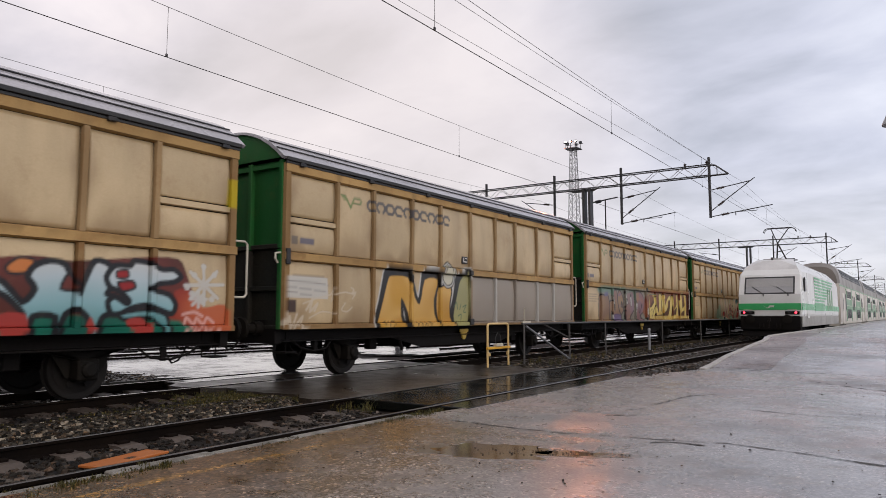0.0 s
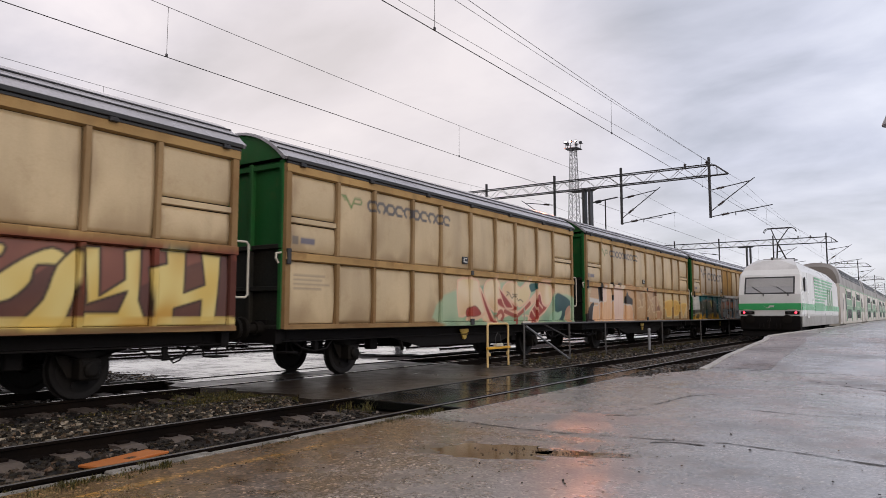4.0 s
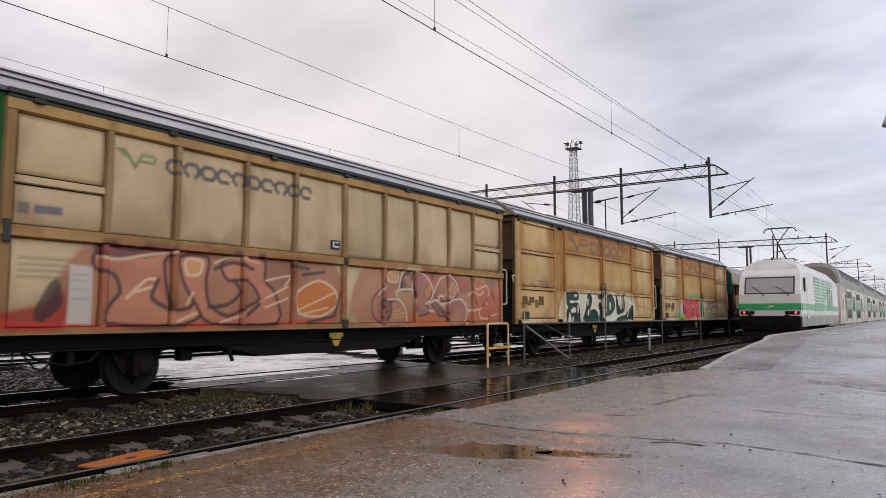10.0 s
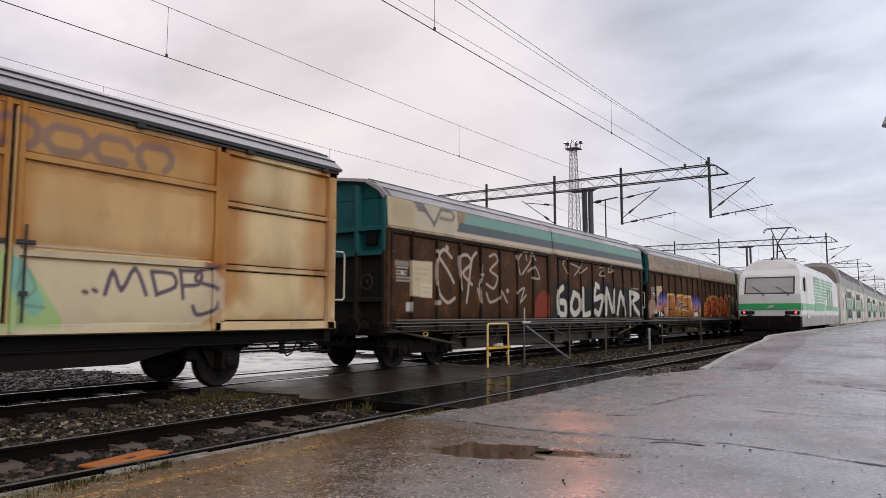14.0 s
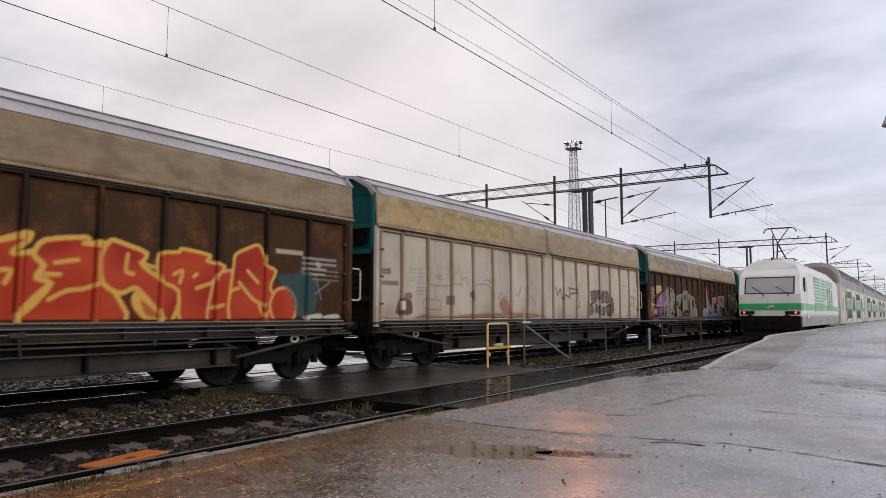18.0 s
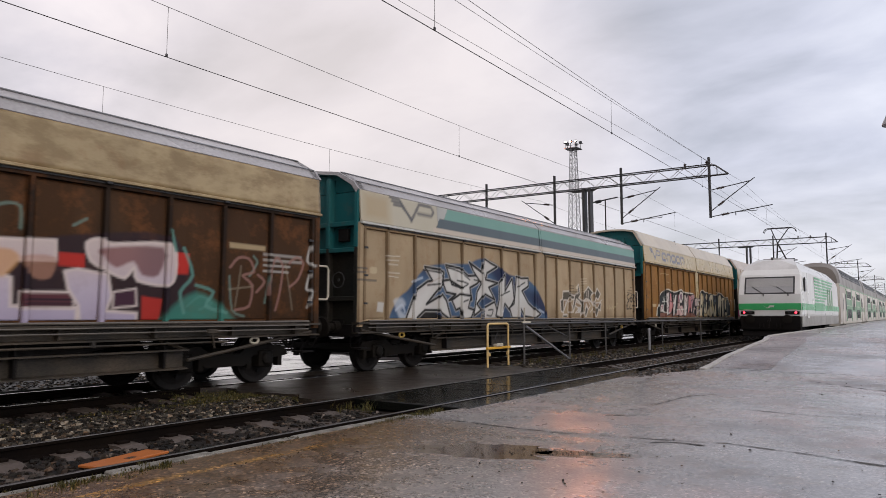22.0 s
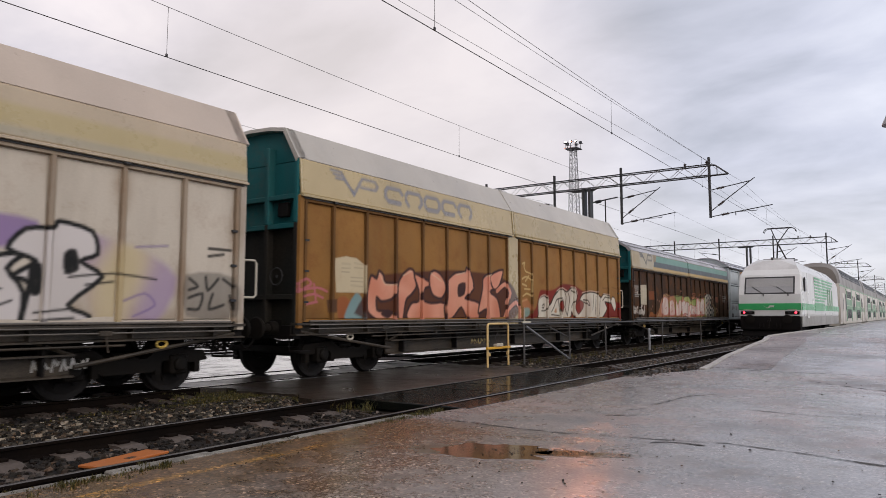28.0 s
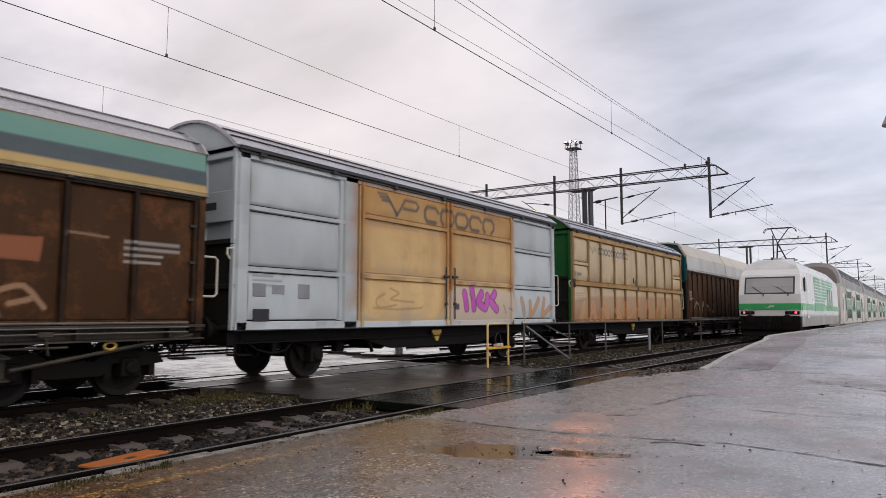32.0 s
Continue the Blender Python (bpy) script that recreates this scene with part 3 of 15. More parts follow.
def ground():
    b = B().box(-900, 900, -300, 1500, -2.0, -0.34)
    structure("ground", b, YARD_DARK, "dark wet gravel ground of a railway yard", "ground")
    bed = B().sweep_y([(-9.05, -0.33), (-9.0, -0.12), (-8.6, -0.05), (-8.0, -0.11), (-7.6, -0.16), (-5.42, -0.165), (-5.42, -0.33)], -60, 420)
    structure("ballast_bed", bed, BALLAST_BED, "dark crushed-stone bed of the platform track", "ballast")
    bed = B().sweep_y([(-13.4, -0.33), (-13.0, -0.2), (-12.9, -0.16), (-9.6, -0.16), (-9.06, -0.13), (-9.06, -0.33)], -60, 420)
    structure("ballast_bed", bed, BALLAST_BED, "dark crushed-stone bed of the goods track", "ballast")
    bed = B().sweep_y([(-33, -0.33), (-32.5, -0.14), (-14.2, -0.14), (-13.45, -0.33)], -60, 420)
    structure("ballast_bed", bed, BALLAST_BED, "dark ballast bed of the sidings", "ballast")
    # standing water over the yard behind the goods track
    structure("flooded_yard", ragged(-34, -12.15, 9.0, 15.6, -0.055, 0.35, 0.35, 0.05, 5, 0.38), YARD_WET, "flooded yard surface mirroring the sky", "water")
    structure("flooded_yard", ragged(-34, -13.7, 18.5, 27.0, -0.055, 0.5, 0.5, 0.05, 15, 0.3), YARD_WET, "shallow water standing between the sidings", "water")
    structure("flooded_yard", ragged(-34, -13.7, 31.5, 46.0, -0.055, 0.5, 0.6, 0.05, 17, 0.3), YARD_WET, "shallow water standing between the sidings", "water")
    structure("gravel_patch", ragged(-34, -13.2, -30, 9.35, -0.075, 0.4, 0.3, 0.2, 9), GRAVEL, "grey gravel beside the sidings", "gravel")
    # asphalt of the crossing: between the two tracks, inside the goods track and beyond it
    for x0, x1, z, k in ((-10.40, -7.36, -0.012, 1), (-11.98, -10.53, -0.02, 2)):
        structure("crossing_asphalt", ragged(x0, x1, 7.9, 15.3, z, 0.3, 0.22, 0.2, k), CROSSING_ASPHALT, "dark wet asphalt of the track crossing", "road")
    structure("crossing_puddle", ragged(-11.97, -11.42, 8.35, 12.6, -0.013, 0.06, 0.35, 0.01, 23), YARD_WET, "rainwater standing along the goods rail", "water")
    structure("crossing_puddle", ragged(-10.36, -10.2, 9.2, 11.0, -0.006, 0.04, 0.3, 0.01, 29), YARD_WET, "narrow puddle beside the goods rail", "water")
    # rubber panels between and beside the rails of the platform track
    deck = thing("crossing_deck", "wet black rubber panels laid between the platform track's rails", "crossing", kind="structure")
    pan = B().box(-0.70, 0.70, 0.01, 0.99, -0.14, -0.008, 0.012).mesh("rubber_panel", RUBBER)
    rim = B().box(-0.37, 0.10, 0.01, 0.99, -0.14, -0.004, 0.012)
    rim = rim.mesh("rubber_panel", RUBBER)
    for k in range(8):
        y = 8.1 + k
        part("rubber_panel", pan, None, deck, "", pose(NEAR, y, random.uniform(-0.004, 0.004)))
        part("rubber_panel", rim, None, deck, "edge panel", pose(-5.20 - 0.02, y, random.uniform(-0.004, 0.004)))


def rail_mesh(y0, y1, wide=0.026):
    foot = [(-0.075, -0.155), (0.075, -0.155), (0.075, -0.14), (0.012, -0.115), (0.010, -0.042), (0.036, -0.032), (0.036, -0.006), (-0.036, -0.006), (-0.036, -0.032), (-0.010, -0.042), (-0.012, -0.115), (-0.075, -0.14)]
    return B().sweep_y(foot, y0, y1), B().sweep_y([(-wide - 0.008, -0.006), (wide + 0.008, -0.006), (wide, 0.0), (-wide, 0.0)], y0, y1)


def railway(x, label, sleepers=(-6, 120), step=0.61, start=-60):
    t = thing("railway_track", label, "track", "yard tracks", (x, 0, 0), "structure")
    a, c = rail_mesh(start, 420, 0.013 if x > -8 else 0.024)
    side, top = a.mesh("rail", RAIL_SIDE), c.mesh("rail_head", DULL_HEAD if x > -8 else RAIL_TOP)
    for s in (-0.797, 0.797):
        r = part("rail", side, None, t, "rusty steel rail", (s, 0, 0))
        part("rail_head", top, None, r, "polished rail head")
    prof = [(-1.3, -0.27), (-1.3, -0.15), (-0.95, -0.125), (-0.55, -0.125), (-0.4, -0.165), (0.4, -0.165), (0.55, -0.125), (0.95, -0.125), (1.3, -0.15), (1.3, -0.27)]
    sl = B().sweep_y(prof, -0.13, 0.13).mesh("sleeper", CONCRETE_SLEEPER)
    pad = B()
    for s in (-0.797, 0.797):
        pad.box(s - 0.14, s - 0.05, -0.07, 0.07, -0.14, -0.095, 0.01).box(s + 0.05, s + 0.14, -0.07, 0.07, -0.14, -0.095, 0.01)
    pad = pad.mesh("fastening", RAIL_SIDE)
    y = sleepers[0]
    n = 0
    while y < sleepers[1] and n < 200:
        if not (x > -14 and XING[0] - 0.2 < y < XING[1] + 0.2):
            o = part("sleeper", sl, None, t, "", pose(0, y + random.uniform(-0.02, 0.02), random.uniform(-0.01, 0.01), 0, 0, random.uniform(-0.8, 0.8)))
            if x > -8 and y < 30:
                part("fastening", pad, None, o)
            n += 1
        y += step
    return t


def platform():
    xs = [EDGE_LOW, -4.4, -3.0, -1.5, 0, 2, 5, 9, 14, 22, 40]
    rows = [-30, -12, -4, 0, 2, 4, 5.5, 7, 9, 12, 14, 16, RAMP0, 19.6, 21.2, 23, 25.0, RAMP1, 27, 40, 90, 200, 420]
    b = B()
    v, f = [], []
    for y in rows:
        for i, x in enumerate(xs):
            k = 0
            if i == 0:
                x = EDGE_LOW if y < 14 else EDGE_LOW + (EDGE_HIGH - EDGE_LOW) * min(1, (y - 14) / 2.8)
                x = -5.12 if 8 < y < 14 else x
            z = grade(y) - 0.008 + (0.003 * noise.noise(Vector((x * 0.6, y * 0.6, 0))) if 0 < i < len(xs) - 1 else 0)
            v.append((x, y, z))
    n = len(xs)
    for j in range(len(rows) - 1):
        for i in range(n - 1):
            f.append((j * n + i, j * n + i + 1, (j + 1) * n + i + 1, (j + 1) * n + i))
    # skirt down along the track side and round the outside
    m = len(v)
    for j in range(len(rows)):
        x, y, z = v[j * n]
        v.append((x, y, -0.33))
    for j in range(len(rows) - 1):
        f.append((j * n, (j + 1) * n, m + j + 1, m + j))
    b.add(v, f)
    # pinkish paving along the ramp's kerb
    ys = [17.6, 19.6, 21.2, 23, 25.0, RAMP1, 34, 60]
    w = [1.15, 1.12, 1.1, 1.05, 1.0, 0.95, 0.5, 0.3]
    pv = [(EDGE_HIGH + 0.03, y, grade(y) - 0.0035) for y in ys] + [(EDGE_HIGH + 0.16 + q, y, grade(y) - 0.0035) for y, q in zip(ys, w)]
    structure("edge_paving", B().add(pv, [(i, len(ys) + i, len(ys) + i + 1, i + 1) for i in range(len(ys) - 1)]), PAVING, "pinkish paving beside the kerb", "paving")
    structure("platform", b, ASPHALT, "worn grey platform asphalt, soaked by rain", "platform")
    # concrete kerb stones along the low edge and up the ramp
    lo = B().box(-0.07, 0.06, 0.0, 0.985, -0.30, 0.0, 0.012).mesh("kerb_stone", KERB)
    kerb = thing("platform_kerb", "weathered concrete kerb stones along the platform edge", "kerb", kind="structure")
    for i in range(-6, 7):
        part("kerb_stone", lo, None, kerb, "", pose(EDGE_LOW - 0.06, i * 1.0 + 0.2, random.uniform(-0.012, 0.006), 0, random.uniform(-1.5, 1.5), random.uniform(-0.4, 0.4)))
    hi = B().box(-0.12, 0.03, 0.0, 0.985, -0.85, 0.035, 0.015).mesh("kerb_stone", RAMP_KERB)
    for i in range(90):
        y = 17.0 + i
        tilt = math.degrees(math.atan2(grade(y + 1) - grade(y), 1))
        part("kerb_stone", hi, None, kerb, "", pose(EDGE_HIGH, y, grade(y) + random.uniform(-0.006, 0.006), tilt, 0, random.uniform(-0.3, 0.3)))


ground()
railway(NEAR, "platform track of dark rusty rails on concrete sleepers", (-6, 110))
railway(FREIGHT, "goods track with wet black rails", (-6, 60))
for x in (-16.0, -20.4, -24.8, -29.2):
    railway(x, "yard siding with dark rails standing in water", (22, 46), 1.22, 22 if x > -17 else -60)
platform()


# ---- sprayed and stencilled paint on the wagons ----
def ripple(y, z, seed, scale):
    """Smooth numbers from -1 to 1 over a wall."""
    r = np.random.RandomState(seed)
    out = np.zeros_like(y)
    for k in range(5):
        a, f = r.uniform(0, math.tau), scale * r.uniform(0.6, 1.7)
        out += np.sin(f * (y * math.cos(a) + z * math.sin(a)) + r.uniform(0, math.tau))
    return out / 5


def tone_of(colour, y, z, seed):
    """One colour, or a mottle of several."""
    if isinstance(colour, dict):                      # a fade from the foot of the letters to their head
        c = np.array(colour["fade"])
        k = ((z - colour["z"][0]) / (colour["z"][1] - colour["z"][0]) + 0.12 * ripple(y, z, seed, 5)).clip(0, 0.999) * (len(c) - 1)
        i = k.astype(int)
        f = (k - i)[..., None]
        return c[i] * (1 - f) + c[i + 1] * f
    if len(colour) == 1:
        colour = colour[0]
    if isinstance(colour, tuple):
        return np.broadcast_to(np.array(colour), (*y.shape, 3))
    k = (ripple(y, z, seed, 3.2) * 0.9 + 0.5).clip(0, 0.999) * (len(colour) - 1)
    i = k.astype(int)
    f = (k - i)[..., None]
    c = np.array(colour)
    f = f * f * (3 - 2 * f)
    return c[i] * (1 - f) + c[i + 1] * f


def reach(y, z, segs):
    """Distance to the nearest of some segments."""
    d = np.full(y.shape, 9.0)
    for (ay, az), (by, bz) in segs:
        vy, vz = by - ay, bz - az
        t = (((y - ay) * vy + (z - az) * vz) / max(1e-6, vy * vy + vz * vz)).clip(0, 1)
        d = np.minimum(d, np.hypot(y - ay - t * vy, z - az - t * vz))
    return d


def curled(pts, closed=False, n=3):
    """A smooth line through a few points."""
    if len(pts) < 3:
        return list(pts)
    q = [pts[-1], *pts, pts[0], pts[1]] if closed else [pts[0], *pts, pts[-1]]
    out = []
    for a, b, c, d in zip(q, q[1:], q[2:], q[3:]):
        for k in range(n):
            t = k / n
            out.append(tuple(b[i] + 0.5 * t * (c[i] - a[i] + t * (2 * a[i] - 5 * b[i] + 4 * c[i] - d[i] + t * (3 * (b[i] - c[i]) + d[i] - a[i]))) * 0.8 + 0.2 * t * (c[i] - b[i]) for i in (0, 1)))
    return out if closed else out + [pts[-1]]


def edge(d, w, soft=0.02):
    return ((w - d) / soft + 0.5).clip(0, 1)


class Skin:
    """Layers of paint over a wagon's side, in metres along it and above the rail."""

    def __init__(self):
        self.layers, self.seed, self.dirt = [], 1, 0

    def put(self, f, colour, strength=1.0, box=(-9, 99, -9, 99)):
        self.seed += 7
        self.layers.append((f, colour, strength, self.seed, box))
        return self

    def rect(self, y0, y1, z0, z1, colour, strength=1.0, soft=0.03, rough=0.0):
        s = self.seed
        return self.put(lambda y, z: edge(np.maximum(np.abs(y - (y0 + y1) / 2) - (y1 - y0) / 2, np.abs(z - (z0 + z1) / 2) - (z1 - z0) / 2) + rough * ripple(y, z, s, 6), 0, soft), colour, strength)

    def cloud(self, y0, y1, z0, z1, colour, strength=1.0, lobes=6, soft=0.05):
        """A ragged sprayed patch, rounded along its top."""
        s, n = self.seed, lobes
        def f(y, z):
            d = np.full(y.shape, 9.0)
            r = np.random.RandomState(s)
            for k in range(n):
                cy, h = y0 + (y1 - y0) * (k + 0.5) / n, (z1 - z0) * r.uniform(0.75, 1.05)
                ry = (y1 - y0) / n * r.uniform(0.75, 1.0)
                q = np.hypot((y - cy) / ry, (z - z0) / h)
                d = np.minimum(d, (q - 1) * min(ry, h))
            return edge(d + 0.03 * ripple(y, z, s, 9), 0, soft) * (z > z0 - 0.2)
        return self.put(f, colour, strength)

    def strokes(self, chains, w, colour, strength=1.0, soft=0.024):
        segs = [s for c in chains for s in (zip(c, c[1:]) if len(c) > 1 and c[0] != c[-1] or len(c) > 2 else [(c[0], c[0])])]
        ys, zs = [p[0] for s in segs for p in s], [p[1] for s in segs for p in s]
        return self.put(lambda y, z: edge(reach(y, z, segs), w, soft), colour, strength, (min(ys) - 1.5 * w, max(ys) + 1.5 * w, min(zs) - 1.5 * w, max(zs) + 1.5 * w))

    def fill(self, pts, colour, line=None, rim=0.03, strength=1.0, curl=1, soft=0.03):
        """A closed patch of spray, rounded through its corners, with a line drawn round it."""
        pts = curled(pts, True) if curl else pts
        segs = list(zip(pts, pts[1:] + pts[:1]))
        box = (min(p[0] for p in pts) - 0.1 - rim, max(p[0] for p in pts) + 0.1 + rim, min(p[1] for p in pts) - 0.1 - rim, max(p[1] for p in pts) + 0.1 + rim)
        def depth(y, z):
            inside = np.zeros(y.shape, dtype=bool)
            for (ay, az), (by, bz) in segs:
                if az != bz:
                    inside ^= ((az > z) != (bz > z)) & (y < (by - ay) * (z - az) / (bz - az) + ay)
            d = reach(y, z, segs)
            return np.where(inside, -d, d)
        self.put(lambda y, z: edge(depth(y, z), 0, soft), colour, strength, box)
        if line:
            self.put(lambda y, z: edge(reach(y, z, segs), rim, 0.03), line, strength, box)
        return self

    def brush(self, chains, w, colour, strength=0.9, curl=1):
        """Free strokes of one can."""
        return self.strokes([curled(c) if curl else c for c in chains], w, colour, strength)

    def fat(self, chains, w, colour, line, rim, halo=None, strength=1.0):
        """One fat letter: a light halo, a dark line and the fill."""
        chains = [curled(c) for c in chains]
        if halo:
            self.strokes(chains, w + rim * 2.2, halo, strength)
        return self.strokes(chains, w + rim, line, strength).strokes(chains, w, colour, strength)

    def emblem(self, y0, y1, z0, z1, colour, strength=0.85):
        """The owner's mark as a plain winged shape: three slanting bands."""
        h, w = z1 - z0, y1 - y0
        for k in range(3):
            o = k * 0.16 * h
            a = [(y0 + 0.02 * w + o * 0.9, z1 - o), (y0 + 0.22 * w + o * 0.5, z1 - o), (y0 + 0.46 * w + o * 0.2, z0 + 0.06 * h + o * 0.2)]
            self.strokes([a], 0.07 * h, colour, strength)
        self.strokes([[(y0 + 0.46 * w, z0 + 0.06 * h), (y0 + 0.66 * w, z1 - 0.08 * h), (y1 - 0.06 * w, z1 - 0.08 * h), (y1, z1 - 0.3 * h), (y1 - 0.06 * w, z0 + 0.48 * h), (y0 + 0.62 * w, z0 + 0.48 * h)]], 0.08 * h, colour, strength)
        return self

    def owner(self, y0, y1, z0, z1, colour, n=5, strength=0.85, thin=0.09):
        """The owner's name as plain rounded shapes in its colour and size."""
        h, wide = z1 - z0, (y1 - y0) / n
        w = thin * h
        for k in range(n):
            a, c, e = y0 + wide * k + 0.09 * wide, y0 + wide * (k + 1) - 0.09 * wide, 0.22 * h
            lo, hi = z0 + w, z1 - w
            ring = [(a + e, lo), (c - e, lo), (c, lo + e), (c, hi - e), (c - e, hi), (a + e, hi), (a, hi - e), (a, lo + e), (a + e, lo)]
            cut = k % 3
            self.strokes([ring if cut == 2 else ring[1:] if cut == 1 else ring[3:] + [(a + e, lo), (c - e, lo)]], w, colour, strength)
        return self

    def lines(self, y0, y1, z0, z1, n, colour, strength=0.6):
        """Small unreadable stencilling as bars."""
        r = random.Random(int(y0 * 100) + n)
        for k in range(n):
            z = z1 - (z1 - z0) * (k + 0.5) / n
            h = (z1 - z0) / n * 0.26
            self.rect(y0, y0 + (y1 - y0) * r.uniform(0.6, 1), z - h, z + h, colour, strength, 0.02)
        return self

    def at(self, y, z, first=0):
        cover, rgb = np.zeros(y.shape), np.zeros((*y.shape, 3))
        y0, y1, z0, z1 = y.min() - 0.05, y.max() + 0.05, z.min() - 0.05, z.max() + 0.05
        for f, colour, strength, seed, box in self.layers[first:]:
            if box[0] > y1 or box[1] < y0 or box[2] > z1 or box[3] < z0:
                continue
            a = f(y, z) * strength
            if not a.any():
                continue
            keep = a[..., None]
            rgb = rgb * (1 - keep) + tone_of(colour, y, z, seed) * keep
            cover = 1 - (1 - cover) * (1 - a)
        return cover, 0.82 * rgb / np.maximum(cover, 1e-3)[..., None]   # sprayed colours, dulled by years of dust


def grimed(skin, posts, sills, colour, k, reach_y=0.13, reach_z=0.28, top=9.0):
    """Dirt that rain has washed out of the joints, under everything sprayed later."""
    def f(y, z):
        a = np.zeros(y.shape)
        for p in posts:
            a = np.maximum(a, np.exp(-(np.abs(y - p) / (reach_y * (1 + 0.5 * np.sin(z * 5 + p * 7)))) ** 2) * (0.75 + 0.5 * np.sin(z * 2.3 + p * 3)))
        for h in sills:
            up = (z - h) / (reach_z * (1 + 0.6 * np.sin(y * 2.7 + h) + 0.3 * np.sin(y * 9 + 2 * h)).clip(0.25, 2))
            a = np.maximum(a, np.where(up > -0.15, np.exp(-up.clip(0, 9) ** 2), 0) * (0.8 + 0.3 * np.sin(y * 4.1)))
        return (a + 0.25 * a * ripple(y, z, 5, 12)).clip(0, 1) * (z < top)
    skin.layers.insert(0, (f, colour, k, 3, (-9, 99, -9, 99)))
    skin.dirt = 1
    return skin


def sheet(name, P, material, skin=None, flat="all"):
    """A mesh from a grid of points, with the paint of a skin on it."""
    n, m = P.shape[:2]
    me = bpy.data.meshes.new(name)
    me.vertices.add(n * m)
    me.vertices.foreach_set("co", P.reshape(-1).astype(np.float32))
    i = np.arange(n * m).reshape(n, m)
    q = np.stack([i[:-1, :-1], i[1:, :-1], i[1:, 1:], i[:-1, 1:]], -1).reshape(-1, 4)
    me.loops.add(q.size)
    me.loops.foreach_set("vertex_index", q.reshape(-1).astype(np.int32))
    me.polygons.add(len(q))
    me.polygons.foreach_set("loop_start", np.arange(0, q.size, 4, dtype=np.int32))
    hard = np.ones((n - 1, m - 1), dtype=bool)
    if flat == "rim":
        hard[1:-1, 1:-1] = False
    me.polygons.foreach_set("use_smooth", ~hard.reshape(-1))
    me.update(calc_edges=True)
    me.materials.append(material)
    if skin:
        cover, rgb = skin.at(P[..., 1], P[..., 2])
        if cover.any():
            col = np.concatenate([rgb, np.ones((n, m, 1))], -1).clip(0, 1)
            me.attributes.new("paint", "FLOAT_COLOR", "POINT").data.foreach_set("color", col.reshape(-1).astype(np.float32))
            me.attributes.new("cover", "FLOAT", "POINT").data.foreach_set("value", cover.reshape(-1).astype(np.float32))
    return me


CELL = 0.026                                         # finest mesh that carries sprayed lines


def steps(a, b, fine, cell=CELL):
    return np.linspace(a, b, max(2, int(round((b - a) / (0.25, 0.075, cell)[fine])) + 1))


def painted(skin, y0, y1, z0, z1):
    """2 where something is sprayed, 1 where there is but washed-out dirt, else 0."""
    if not skin:
        return 0
    y, z = np.meshgrid(np.linspace(y0, y1, 16), np.linspace(z0, z1, 24), indexing="ij")
    return 2 if skin.at(y, z, skin.dirt)[0].max() > 0.05 else 1 if skin.dirt else 0


def panel(name, parent, material, skin, y0, y1, z0, z1, x, dent=0.006, seed=0, lean=None, label=""):
    """One pressed sheet of a wagon's side, a little dented, its rim turned in. lean: x at its top, if it slopes."""
    if name == "panel":                              # a dark slot stays open round each pressing
        y0, y1, z0, z1 = y0 + 0.018, y1 - 0.018, z0 + 0.016, z1 - 0.016
    fine = painted(skin, y0, y1, z0, z1)
    cell = 0.042 if name == "fascia" else 0.034 if z1 > 3.6 else CELL
    ys, zs = steps(y0, y1, fine, cell), steps(z0, z1, fine, cell)
    ys, zs = np.concatenate([[y0], ys, [y1]]), np.concatenate([[z0], zs, [z1]])
    Y, Z = np.meshgrid(ys, zs, indexing="ij")
    rim = np.zeros(Y.shape)
    rim[0, :] = rim[-1, :] = rim[:, 0] = rim[:, -1] = 0.035
    X = x + dent * ripple(Y, Z, seed + 11, 2.5) - rim
    if name == "panel":                              # pressed slightly outwards
        X = X + 0.03 * (1 - (2 * (Z - z0) / (z1 - z0) - 1) ** 2) - 0.012
    if lean is not None:
        X = X + (lean - x) * (Z - z0) / (z1 - z0)
    return part(name, sheet(name, np.stack([X, Y, Z], -1), material, skin, "rim"), None, parent, label)


def rib(name, parent, material, skin, y0, y1, z0, z1, x, depth, taper=0.13):
    """An upright pressed stiffener, its flanks sloping."""
    e = (y1 - y0) * taper
    fine = painted(skin, y0 - 0.05, y1 + 0.05, z0, z1)
    zs = steps(z0, z1, fine)
    prof = [(y0, x - 0.02), (y0 + e * 0.3, x + depth * 0.1), (y0 + e, x + depth), (y1 - e, x + depth), (y1 - e * 0.3, x + depth * 0.1), (y1, x - 0.02)]
    if fine == 2 and y1 - y0 > 0.2:                        # broad posts carry paint too
        prof = prof[:3] + [(y, x + depth) for y in np.linspace(y0 + e, y1 - e, int((y1 - y0) / CELL))[1:-1]] + prof[3:]
    Y = np.array([p[0] for p in prof])[:, None] * np.ones(len(zs))
    X = np.array([p[1] for p in prof])[:, None] * np.ones(len(zs))
    Z = np.ones(len(prof))[:, None] * zs
    return part(name, sheet(name, np.stack([X, Y, Z], -1), material, skin), None, parent)


def rail_strip(name, parent, material, skin, y0, y1, z0, z1, x, depth):
    """A lengthwise pressed rail on a wagon's side."""
    fine = painted(skin, y0, y1, z0 - 0.05, z1 + 0.05)
    ys = steps(y0, y1, fine)
    e = (z1 - z0) * 0.13
    prof = [(z0, x - 0.02), (z0 + e * 0.3, x + depth * 0.2), (z0 + e, x + depth), (z1 - e, x + depth), (z1 - e * 0.3, x + depth * 0.2), (z1, x - 0.02)]
    Z = np.ones(len(ys))[:, None] * np.array([p[0] for p in prof])
    X = np.ones(len(ys))[:, None] * np.array([p[1] for p in prof])
    Y = ys[:, None] * np.ones(len(prof))
    return part(name, sheet(name, np.stack([X, Y, Z], -1), material, skin), None, parent)


